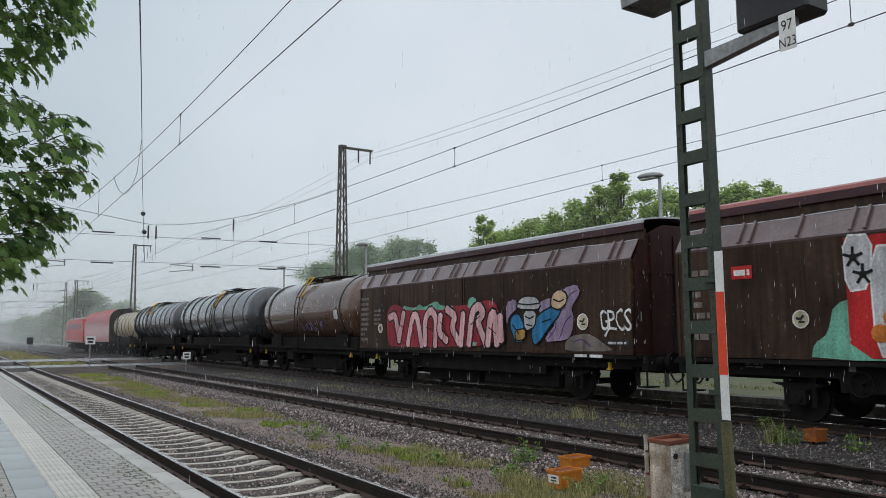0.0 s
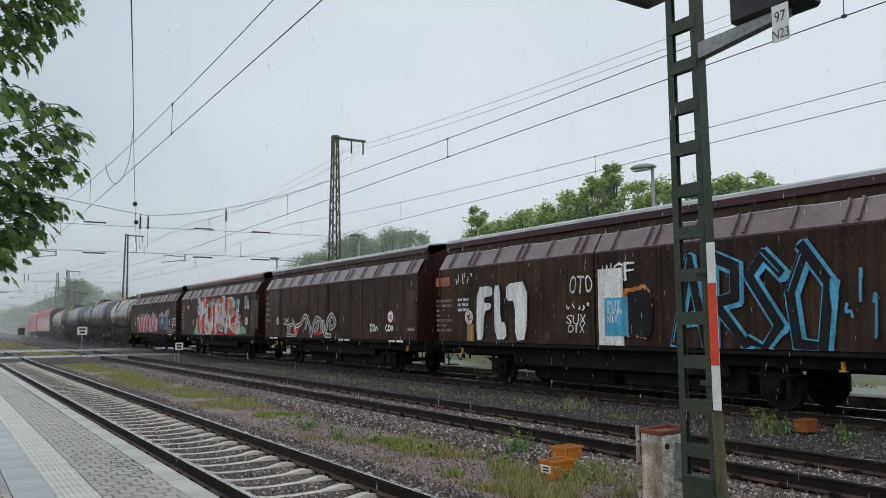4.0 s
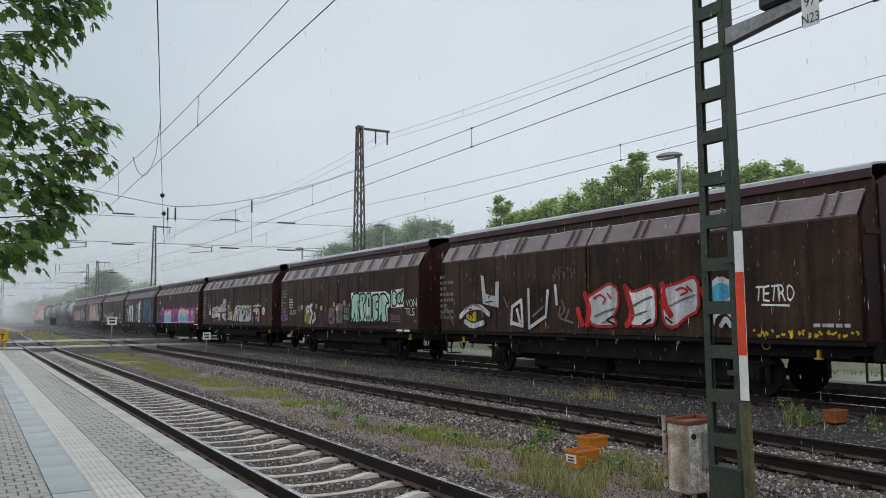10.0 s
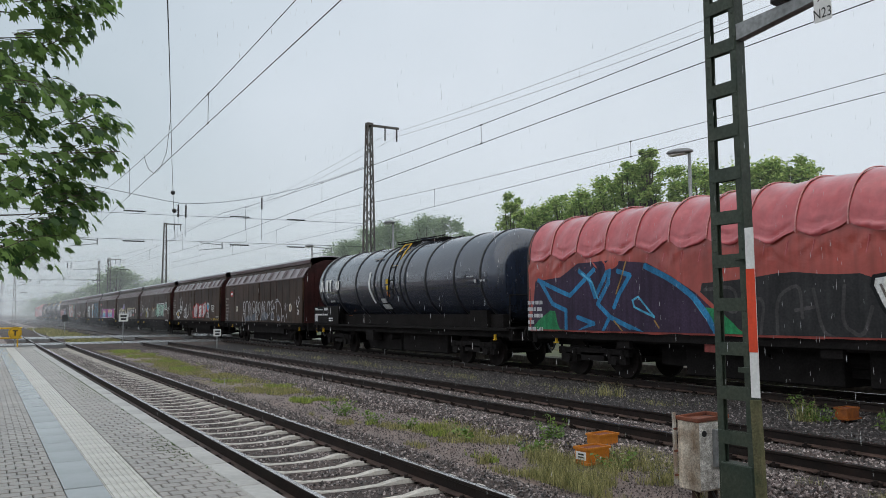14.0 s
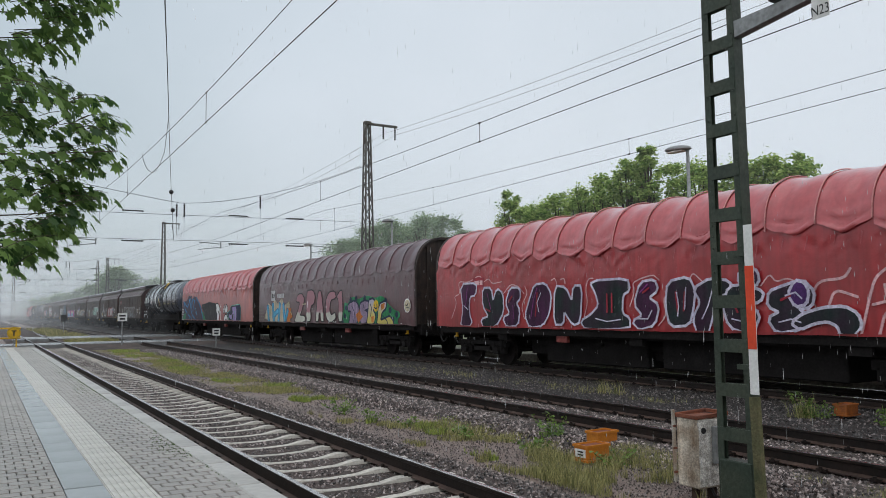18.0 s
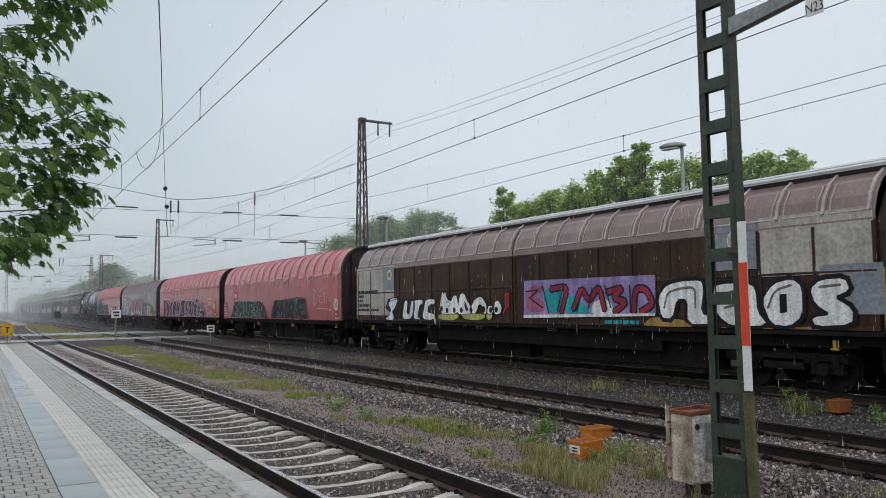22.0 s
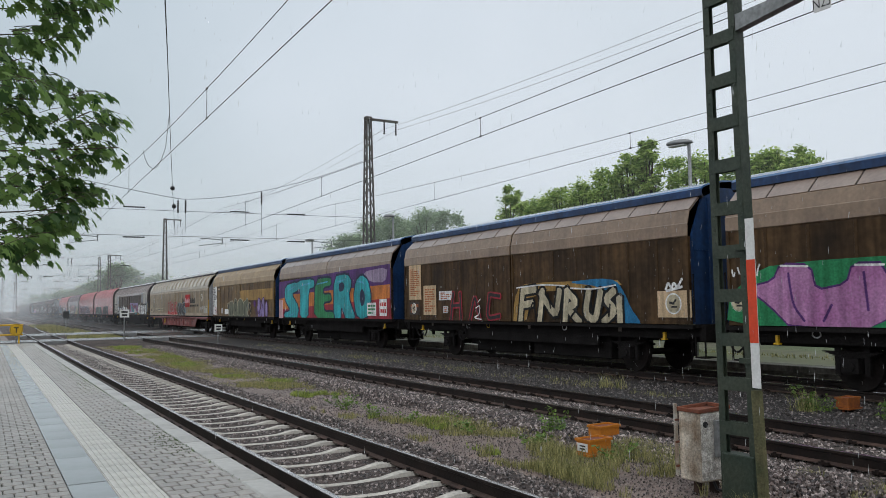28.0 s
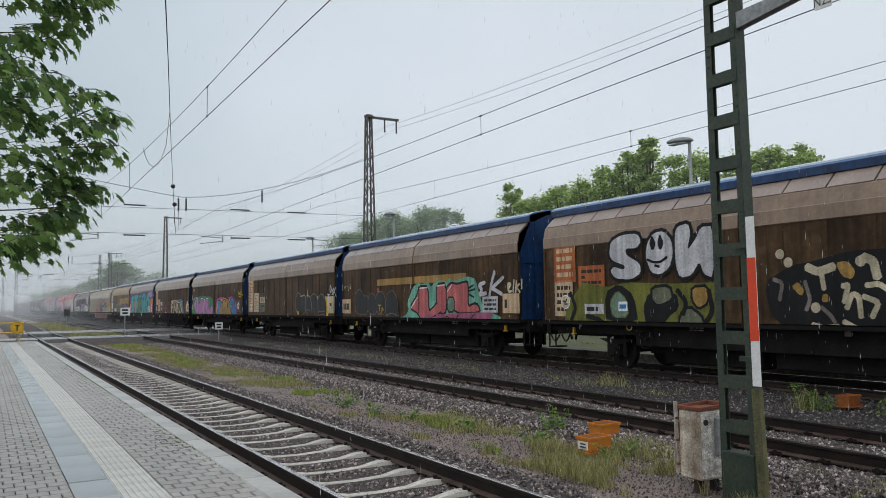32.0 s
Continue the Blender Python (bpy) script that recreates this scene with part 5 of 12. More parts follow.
TANK_BEIGE = shade("beige_tank", (0.50, 0.42, 0.29), 0.35, other=(0.38, 0.31, 0.21), scale=0.8, streak=0.2)
LOCO_RED = shade("locomotive_red", (0.50, 0.035, 0.035), 0.35, other=(0.42, 0.03, 0.03), scale=1.2)
GLASS = shade("dark_window_glass", (0.02, 0.024, 0.028), 0.08, other=(0.03, 0.035, 0.04), scale=1)


ROOF_LIP = shade("maroon_roof_lip", (0.055, 0.018, 0.022), 0.4, other=(0.035, 0.014, 0.016), scale=2, fine=0.15)
# Near-black for the roof's lowest faces: shade in the gap above the eave.
ROOF_GAP_SHADE = shade("roof_gap_shade", (0.018, 0.014, 0.014), 0.6, scale=2)
SEAM = shade("dark_seam", (0.03, 0.024, 0.02), 0.6, scale=2)


def ys_between(L, n):
    return [-L / 2 + L * i / n for i in range(n + 1)]


# shared running gear
def wheel_mesh():
    bm = bmesh.new()
    disc(bm, (0, 0, 0), (1, 0, 0), 0.46, 0.11, 28)
    disc(bm, (0.045, 0, 0), (1, 0, 0), 0.485, 0.03, 28)
    disc(bm, (0, 0, 0), (1, 0, 0), 0.13, 0.2, 14)
    return mesh_of("wheel", bm, WHEEL)


def spring_mesh():
    bm = bmesh.new()
    for i in range(7):
        k = 0.58 - i * 0.07
        box(bm, -0.05, 0.05, -k, k, 0.72 - i * 0.022, 0.738 - i * 0.022)
    return mesh_of("leaf_spring", bm, DARK)


def axlebox_mesh():
    bm = boxes((-0.12, 0.12, -0.17, 0.17, 0.34, 0.62), (-0.03, 0.03, -0.34, -0.24, 0.3, 1.0), (-0.03, 0.03, 0.24, 0.34, 0.3, 1.0))
    disc(bm, (-0.13, 0, 0.47), (1, 0, 0), 0.1, 0.05, 14)
    return mesh_of("axle_box", bm, DARK)


def buffer_mesh():
    bm = bmesh.new()
    disc(bm, (0, 0.15, 1.05), (0, 1, 0), 0.11, 0.34, 14)
    disc(bm, (0, 0.36, 1.05), (0, 1, 0), 0.075, 0.3, 12)
    disc(bm, (0, 0.52, 1.05), (0, 1, 0), 0.225, 0.05, 20)
    return mesh_of("buffer", bm, DARK)


def bogie_frame_mesh():
    bm = bmesh.new()
    for y0, y1, z0, z1 in ((-1.35, 1.35, 0.56, 0.74), (-1.25, -0.6, 0.36, 0.60), (0.6, 1.25, 0.36, 0.60), (-0.45, 0.45, 0.42, 0.62)):
        box(bm, -0.07, 0.07, y0, y1, z0, z1)
    for y in (-0.9, 0.9):
        disc(bm, (-0.1, y, 0.46), (1, 0, 0), 0.12, 0.12, 14)
        for s in (-0.22, 0.22):
            rod(bm, (-0.05, y + s, 0.5), (-0.05, y + s, 0.72), 0.07, 10)
    return mesh_of("side_frame", bm, DARK)


WHEEL_ME, SPRING_ME, AXLE_ME, BUFFER_ME, BOGIE_ME = wheel_mesh(), spring_mesh(), axlebox_mesh(), buffer_mesh(), bogie_frame_mesh()
AXLE_BAR = mesh_of("axle", rods(0.08, ((-1.0, 0, 0), (1.0, 0, 0)), n=10), WHEEL)


def wheelset(w, y):
    ax = part("wheelset", AXLE_BAR, None, w, "dark steel wheelset")
    ax.location = (0, y, 0.46)
    for s in (-1, 1):
        ob = part("wheel", WHEEL_ME, None, ax)
        ob.location.x = s * 0.752
        ob.scale.x = -s
    return ax


def running_gear(w, L, bogies=False, frame=None):
    frame = frame or DARK
    for s in (-1, 1):
        part("solebar", boxes((s * 1.16 - 0.05, s * 1.16 + 0.05, -L / 2, L / 2, 0.92, 1.19)), frame, w)
        part("headstock", boxes((-1.25, 1.25, s * L / 2 - 0.12, s * L / 2 + 0.06, 0.84, 1.19)), DARK, w)
        for x in (-0.875, 0.875):
            ob = part("buffer", BUFFER_ME, None, w, "black round buffer")
            ob.location = (x, s * (L / 2 + 0.0), 0)
            ob.scale.y = s
        cp = bmesh.new()
        rod(cp, (0, s * L / 2, 1.0), (0, s * (L / 2 + 0.35), 0.92), 0.045)
        rod(cp, (0.05, s * (L / 2 + 0.3), 0.95), (0.06, s * (L / 2 + 0.42), 0.6), 0.035)
        part("coupling", cp, DARK, w)
        hs = bmesh.new()
        limb(hs, (-0.45, s * L / 2, 0.9), (-0.42, s * (L / 2 + 0.45), 0.75), 0.025, 0.025, -0.25, 6)
        part("brake_hose", hs, BLACK, w)
    part("centre_sill", boxes((-0.35, 0.35, -L / 2, L / 2, 0.75, 1.1)), DARK, w)
    part("floor_plate", boxes((-1.38, 1.38, -L / 2, L / 2, 1.12, 1.2)), DARK, w)
    if bogies:
        for yb in (-L / 2 + 2.3, L / 2 - 2.3):
            for y in (-0.9, 0.9):
                wheelset(w, yb + y)
            for s in (-1, 1):
                ob = part("side_frame", BOGIE_ME, None, w, "dark cast bogie side frame")
                ob.location = (s * 1.05, yb, 0)
                ob.scale.x = -s
            part("bolster", boxes((-1.0, 1.0, yb - 0.25, yb + 0.25, 0.55, 0.8)), DARK, w)
    else:
        for y in (-L * 0.315, L * 0.315):
            wheelset(w, y)
            for s in (-1, 1):
                ob = part("axle_box", AXLE_ME, None, w)
                ob.location = (s * 1.0, y, 0)
                ob.scale.x = -s
                sp = part("leaf_spring", SPRING_ME, None, w)
                sp.location = (s * 1.0, y, 0)
    span = L / 2 - (4.2 if bogies else L * 0.185 + 0.7)
    # added dark blocks that close the view underneath, in place of deep shade
    part("filler_beam", boxes((-0.55, 0.55, -span, span, 0.40, 0.94)), DARK, w)
    part("underfloor_filler", boxes((-0.95, 0.3, -span, -span * 0.1, 0.26, 0.95), (-0.8, 0.5, span * 0.02, span * 0.8, 0.22, 0.95), bevel=0.03), DARK, w)
    part("brake_cylinder", rods(0.17, ((-0.5, -0.6, 0.72), (-0.5, 0.4, 0.72)), n=14), DARK, w)
    part("air_tank", rods(0.2, ((0.45, 0.6, 0.72), (0.45, 1.9, 0.72)), n=14), DARK, w)
    rg = bmesh.new()
    for y in (-1.6, 1.7):
        rod(rg, (-0.9, y, 0.75), (0.9, y, 0.75), 0.03)
    rod(rg, (0.1, -L * 0.3, 0.62), (0.1, L * 0.3, 0.62), 0.03)
    part("brake_rigging", rg, DARK, w)


def brake_wheel(w, y, z, mat):
    bm = bmesh.new()
    for k in range(18):
        a, c = 2 * math.pi * k / 18, 2 * math.pi * (k + 1) / 18
        rod(bm, (-1.28, y + 0.22 * math.cos(a), z + 0.22 * math.sin(a)), (-1.28, y + 0.22 * math.cos(c), z + 0.22 * math.sin(c)), 0.018, 6)
    for a in (0.5, 2.6, 4.7):
        rod(bm, (-1.28, y, z), (-1.28, y + 0.22 * math.cos(a), z + 0.22 * math.sin(a)), 0.014, 6)
    rod(bm, (-1.3, y, z), (-1.1, y, z), 0.03, 8)
    part("brake_wheel", bm, mat, w, "round handbrake wheel")


def yellow_hook(w, y, z=0.86):
    part("lashing_hook", boxes((-1.27, -1.21, y - 0.03, y + 0.03, z, z + 0.15), (-1.29, -1.21, y - 0.065, y + 0.065, z - 0.03, z)), YELLOW, w, "small yellow hook")


STYLES = {
    # wall top, eave profile from wall top inwards, roof profile half
    "H": dict(eave=[(-1.43, 3.40), (-1.45, 3.44), (-1.17, 3.90), (-1.12, 3.90)], roof=[(-1.04, 3.86), (-1.00, 4.13), (-1.075, 4.15), (-1.08, 4.275), (-1.065, 4.325), (-1.0, 4.36), (-0.55, 4.42), (0.0, 4.45)], wall=3.40),
    "B": dict(eave=[(-1.43, 3.14), (-1.46, 3.16), (-1.462, 3.43), (-1.445, 3.445), (-1.38, 3.72), (-1.35, 3.745), (-1.02, 4.06), (-0.99, 4.06)], roof=[(-1.0, 4.03), (-1.03, 4.085), (-1.055, 4.09), (-1.055, 4.20), (-1.02, 4.235), (-0.9, 4.29), (-0.4, 4.40), (0.0, 4.43)], wall=3.14),
    "G": dict(eave=[(-1.43, 3.12), (-1.455, 3.15), (-1.45, 3.30), (-1.36, 3.60), (-1.18, 3.88), (-0.90, 4.08), (-0.86, 4.08)], roof=[(-0.9, 4.06), (-0.92, 4.14), (-0.9, 4.22), (-0.4, 4.34), (0.0, 4.38)], wall=3.12),
}


def covered_wagon(front, rear, style, wall, eave, upper, roof, end, label, ribs=6, brackets=6, bogies=False, frame=None, rib_proud=0.014, end_box=0.12, rib_wide=0.035, rib_mat=None, mid_rail=0.0):
    L = front - rear
    w = thing("covered_wagon", label, "wagon", group="train")
    st = STYLES[style]
    z1 = st["wall"]
    half = L / 2 - end_box
    for side in (-1, 1):
        for k, (ya, yb) in enumerate(((half, 0.03), (-0.03, -half))):
            bm = bmesh.new()
            lo, hi = min(ya, yb), max(ya, yb)
            box(bm, -1.43, -1.38, lo, hi, 1.2, z1)
            if side < 0:
                box(bm, -1.46, -1.42, lo, lo + 0.07, 1.2, z1)
                box(bm, -1.46, -1.42, hi - 0.07, hi, 1.2, z1)
                box(bm, -1.452, -1.42, lo, hi, 1.2, 1.28)
            door = part("sliding_door", bm, wall, w)
            if side < 0:
                rib = mesh_of("rib", box(bmesh.new(), -1.43 - rib_proud, -1.425, -rib_wide, rib_wide, 1.28, z1 - 0.01, 0.006 if rib_wide < 0.05 else 0.022), rib_mat or wall)
                for i in range(1, ribs + 1):
                    ob = part("rib", rib, None, door)
                    ob.location.y = lo + (hi - lo) * i / (ribs + 1)
                if mid_rail:
                    part("middle_rail", boxes((-1.463, -1.42, lo, hi, mid_rail - 0.025, mid_rail + 0.02), bevel=0.006), wall, door)
                if rib_mat:
                    part("lower_rail", boxes((-1.461, -1.42, lo, hi, 1.20, 1.40), bevel=0.012), rib_mat, door)
                    part("upper_rail", boxes((-1.461, -1.42, lo, hi, 2.98, z1), bevel=0.012), rib_mat, door)
                    for y in (lo + 0.05, hi - 0.05):
                        part("door_post", boxes((-1.466, -1.42, y - 0.05, y + 0.05, 1.40, 2.98), bevel=0.012), rib_mat, door)
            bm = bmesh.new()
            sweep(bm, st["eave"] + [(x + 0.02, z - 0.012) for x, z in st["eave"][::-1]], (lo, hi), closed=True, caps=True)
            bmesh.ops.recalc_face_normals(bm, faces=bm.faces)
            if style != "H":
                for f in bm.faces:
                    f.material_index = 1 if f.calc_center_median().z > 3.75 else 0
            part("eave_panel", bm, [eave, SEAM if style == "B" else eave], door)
            if style == "H" and side < 0:
                # thin pale strip modelled in place of the glint on the eave's top
                lip = bmesh.new()
                steps = [lo + (hi - lo) * i / 40 for i in range(41)]
                sweep(lip, [(-1.185, 3.885), (-1.175, 3.905), (-1.15, 3.91), (-1.15, 3.89)], steps, closed=True, caps=True, warp=lambda x, y, z: (x, y, z + 0.012 * math.sin(2.3 * y) + 0.008 * noise.noise((y * 2.0, front, 0))))
                bmesh.ops.recalc_face_normals(lip, faces=lip.faces)
                part("eave_glint", lip, ROOF_SHEEN, door, "pale strip drawn as the glint on the wet upper edge")
            if brackets and side < 0:
                if style == "H":
                    a, b = Vector((-1.44, 0, 3.47)), Vector((-1.18, 0, 3.90))
                    bb = bmesh.new()
                    beam(bb, a + Vector((-0.03, 0, 0.015)), b + Vector((-0.03, 0, 0.015)), 0.05, 0.045)
                    bm_ = mesh_of("bracket", bb, eave)
                    for i in range(brackets):
                        y = lo + (hi - lo) * (i + 0.5) / brackets
                        for dy in ((-0.13, 0.13) if i % 2 == 0 else (0,)):
                            ob = part("bracket", bm_, None, door)
                            ob.location.y = y + dy
                else:
                    prof = st["eave"][5:-1] if style == "B" else st["eave"][2:-1]
                    for i in range(brackets):
                        y0_, y1_ = lo + (hi - lo) * i / brackets, lo + (hi - lo) * (i + 1) / brackets
                        pm = bmesh.new()
                        if style == "B":
                            ring = [(x - 0.014, z + 0.010) for x, z in prof] + [(x + 0.006, z - 0.004) for x, z in prof[::-1]]
                            sweep(pm, ring, (y0_ + 0.022, y1_ - 0.022), closed=True, caps=True)
                        else:
                            ring = [(x - 0.035, z + 0.028) for x, z in prof] + [(x + 0.01, z - 0.008) for x, z in prof[::-1]]
                            sweep(pm, ring, (y0_ - rib_wide * 0.85 + 0.09 * (i == 0), y0_ + rib_wide * 0.85 + 0.09 * (i == 0)), closed=True, caps=True)
                            if ribs == 8 and rib_proud < 0.03:
                                for yy in (y0_ + 0.13, y1_ - 0.13):
                                    thin = [(x - 0.012, z + 0.010) for x, z in prof[:-1]] + [(x + 0.006, z - 0.004) for x, z in prof[:-1][::-1]]
                                    sweep(pm, thin, (yy - 0.014, yy + 0.014), closed=True, caps=True)
                                sweep(pm, [(-1.465, 3.315), (-1.455, 3.345), (-1.43, 3.34), (-1.44, 3.31)], (y0_ + 0.14, y1_ - 0.14), closed=True, caps=True)
                        bmesh.ops.recalc_face_normals(pm, faces=pm.faces)
                        part("roof_panel" if style == "B" else "roof_rib", pm, upper, door)
        if side > 0:
            for ob in [c for c in w.children if c.name.startswith("sliding_door")][-2:]:
                ob.scale.x = -1
    prof = st["roof"] + [(-x, z) for x, z in st["roof"][::-1][1:]]
    bm = bmesh.new()
    sweep(bm, prof, (-L / 2 + 0.02, L / 2 - 0.02))
    thick(bm, -0.04)
    for f in bm.faces:
        zf = f.calc_center_median().z
        if style == "H":
            f.material_index = 1 if zf < 4.145 else 2 if zf < 4.285 else 0
        elif style == "B":
            f.material_index = 1 if zf < 4.09 else 2 if zf < 4.205 else 0
        else:
            f.material_index = 1 if zf < 4.16 else 0
    part("roof", bm, [roof, BROWN if style == "H" else ROOF_GAP_SHADE, BLUE if style == "B" else ROOF_LIP], w, smooth=False)
    for s in (-1, 1):
        y = s * (half + 0.01)
        outline = [(-1.36, 1.2), (-1.36, z1), (st["eave"][-2][0] + 0.04, st["eave"][-2][1] - 0.03), (-0.9, 4.05), (-0.35, 4.28), (0.35, 4.28), (0.9, 4.05), (-st["eave"][-2][0] - 0.04, st["eave"][-2][1] - 0.03), (1.36, z1), (1.36, 1.2)]
        bm = bmesh.new()
        sweep(bm, outline, (y - 0.03 * s, y + 0.03 * s), closed=True, caps=True)
        bmesh.ops.recalc_face_normals(bm, faces=bm.faces)
        ew = part("end_wall", bm, end, w)
        for x in (-0.8, 0.0, 0.8):
            part("post", boxes((x - 0.05, x + 0.05, y + s * 0.03 - 0.03, y + s * 0.03 + 0.05, 1.2, 4.02)), end, ew)
        part("crossbar", boxes((-1.3, 1.3, y + s * 0.02 - 0.03, y + s * 0.02 + 0.045, z1 - 0.3, z1 - 0.18)), end, ew)
        part("end_step", boxes((-1.2, -0.8, s * (L / 2 - 0.1) - 0.15, s * (L / 2 - 0.1) + 0.15, 0.45, 0.48), (-1.2, -1.17, s * (L / 2 - 0.1) - 0.15, s * (L / 2 - 0.1) - 0.12, 0.45, 0.95), (-1.2, -1.17, s * (L / 2 - 0.1) + 0.12, s * (L / 2 - 0.1) + 0.15, 0.45, 0.95)), DARK, w)
        rl = bmesh.new()
        rod(rl, (-1.42, s * (L / 2 - 0.03), 1.25), (-1.42, s * (L / 2 - 0.03), 2.3), 0.018, 6)
        part("handrail", rl, YELLOW if style == "G" else DARK, w)
        yellow_hook(w, s * (L / 2 - 1.1))
    part("door_rail", boxes((-1.46, -1.40, -L / 2 + 0.05, L / 2 - 0.05, 1.10, 1.18)), DARK, w)
    if frame:
        # deep girder between the bogies, with slanted ends, flanges and round holes
        ga, gb = L / 2 - 4.4, L / 2 - 17.9
        bm = bmesh.new()
        near = [bm.verts.new((-1.24, y, z)) for y, z in ((ga, 0.96), (gb, 0.96), (gb + 0.75, 0.42), (ga - 0.85, 0.42))]
        far = [bm.verts.new((-1.20, v.co.y, v.co.z)) for v in near]
        bm.faces.new(near)
        bm.faces.new(far[::-1])
        for i in range(4):
            bm.faces.new((near[i], far[i], far[(i + 1) % 4], near[(i + 1) % 4]))
        bmesh.ops.recalc_face_normals(bm, faces=bm.faces)
        truss = part("side_truss", bm, frame, w, "deep faded red girder")
        part("flange", boxes((-1.29, -1.16, gb + 0.73, ga - 0.83, 0.385, 0.42)), frame, truss)
        part("flange", boxes((-1.30, -1.16, -L / 2 + 0.4, L / 2 - 0.4, 0.965, 1.0)), frame, truss)
        for k in range(9):
            y = ga - 1.6 + (gb - ga + 3.0) * k / 8
            hole = bmesh.new()
            disc(hole, (-1.241, y, 0.80), (1, 0, 0), 0.085, 0.01, 14)
            part("hole", hole, DARK, truss, "dark round hole")
            part("stiffener", boxes((-1.275, -1.24, y + 0.55, y + 0.58, 0.42, 0.96)), frame, truss)
        part("red_rail", boxes((-1.475, -1.40, -L / 2 + 0.05, L / 2 - 0.05, 1.06, 1.10)), TARP_RED, w, "red running rail")
    else:
        part("side_truss", boxes((-1.2, -1.12, -L * 0.25, L * 0.25, 0.62, 0.95), (-1.2, -1.12, -L * 0.47, L * 0.47, 0.86, 0.95)), DARK, w)
    if style == "G":
        # white rod puts the wet edge's shine in as colour
        part("roof_edge_shine", rods(0.032, ((-0.94, -L / 2 + 0.03, 4.20), (-0.94, L / 2 - 0.03, 4.20)), n=8), WHITE, w, "white rod drawn as the shine on the wet roof edge")
    running_gear(w, L, bogies, frame)
    brake_wheel(w, L * 0.22, 0.72 if frame else 0.78, YELLOW if frame else DARK)
    return consist(w, front, rear)


def tarp_profile():
    pts = [(-1.42, 1.16), (-1.425, 1.45), (-1.43, 1.8), (-1.43, 2.15)]
    z = 2.4
    while z < 3.5:
        a = math.asin(max(0.0, (z - 2.95) / 1.41) ** 1.25)
        pts.append((-1.43 * math.cos(a) ** 0.72, z))
        z += 0.058
    for i in range(11):
        a = radians(20 + 7 * i)
        pts.append((-1.43 * abs(math.cos(a)) ** 0.72 if i < 10 else 0.0, 2.95 + 1.41 * math.sin(a) ** 0.8))
    return pts + [(-x, z) for x, z in pts[:-1][::-1]]


def tarp_wagon(front, rear, tarp, label, seed, folds=1.0, edge=None, top_mat=None):
    L = front - rear
    w = thing("tarpaulin_wagon", label, "wagon", group="train")
    hoops = 17

    def warp(x, y, z):
        u = (y / L + 0.5) * hoops
        sag = abs(math.sin(math.pi * u))
        up = max(0.0, min(1.0, (z - 3.0) / 0.5))
        f = 1 - 0.022 * sag ** 0.6 * up
        d = (u % 1.0) - 0.5
        band = math.exp(-((z - 2.9) / 0.34) ** 2)
        crease = abs(noise.noise((y * 2.2 + 2.4 * z * (1 if d > 0 else -1), z * 0.8, seed + 6)))
        fold = 0.035 * band * (0.4 - crease * 1.6) * folds
        top = 0.014 * math.sin(9 * u + 5 * z + 3 * noise.noise((y, z, seed))) * up * folds
        n = 0.014 * noise.noise((y * 0.9, z * 1.2, seed)) + 0.008 * noise.noise((y * 3, z * 2, seed + 3)) + top
        low = max(0.2, min(1.0, (z - 2.3) / 0.5))
        k = 1 + (fold + n) * low / 1.43
        hem = 0.03 * noise.noise((y * 1.5, 0, seed)) if z < 1.3 else 0
        return (x * f * k, y, 2.0 + (z - 2.0) * (f if z > 2.0 else 1.0) * (1 + 0.006 * up * math.sin(9 * u)) + hem)
    bm = bmesh.new()
    sweep(bm, tarp_profile(), ys_between(L - 0.06, 260), warp=warp)
    bmesh.ops.recalc_face_normals(bm, faces=bm.faces)
    part("tarpaulin", bm, tarp, w, "wet wrinkled tarpaulin over hoops", smooth=True)
    # between every two hoops the loose top sheet hangs out in a swag
    arc = [(x, z) for x, z in tarp_profile() if z > 2.5 and x < 0.02]
    for k in range(hoops):
        y0, y1 = L * (k / hoops - 0.5) + 0.02, L * ((k + 1) / hoops - 0.5) - 0.02
        if k == 0 or k == hoops - 1:
            y0, y1 = max(y0, -L / 2 + 0.12), min(y1, L / 2 - 0.12)
        own, skew = noise.noise((k * 3.7, seed, 9)), 0.22 * noise.noise((k * 5.3, seed, 2))
        bm, rows = bmesh.new(), []
        for j in range(15):
            v = j / 14
            y = y0 + (y1 - y0) * v
            d = v - 0.5 + skew
            low = 3.14 - (0.10 + 0.10 * own) * folds + 0.55 * abs(d) ** 1.5 * folds + 0.03 * math.sin(9 * v + 2.1 * k) * v * (1 - v) * 4
            first = next(i for i, (x, z) in enumerate(arc) if z > low)
            (xa, za), (xb, zb) = arc[first - 1], arc[first]
            f = (low - za) / (zb - za)
            line = [(xa + (xb - xa) * f, low)] + arc[first:]
            row = []
            for i in range(22):
                p = (i / 21) ** 1.35 * (len(line) - 1)
                q = min(int(p), len(line) - 2)
                x, z = (line[q][g] + (line[q + 1][g] - line[q][g]) * (p - q) for g in (0, 1))
                hang = math.sin(math.pi * v) ** 0.7
                down = z - low
                ease = max(0.0, 1 - down / 0.9)
                swag = (0.030 * math.exp(-(down / 0.10) ** 2) + 0.024 * ease * math.sin(22 * down + 3.0 * own + 9 * (v - 0.5) ** 2) + 0.016 * ease * math.sin(41 * down + 6 * v + k)) * hang * folds
                out = 0.022 + swag + 0.010 * noise.noise((y * 3.1, z * 5.0, seed))
                bx, by, bz = warp(x, y, z)
                g = math.hypot(x, (z - 2.5) * 0.7) or 1.0
                row.append(bm.verts.new((bx + out * x / g, by, bz + out * 0.9 * (z - 2.5) * 0.7 / g)))
            rows.append(row)
        for ra, rb in zip(rows, rows[1:]):
            for i in range(21):
                bm.faces.new((ra[i], rb[i], rb[i + 1], ra[i + 1]))
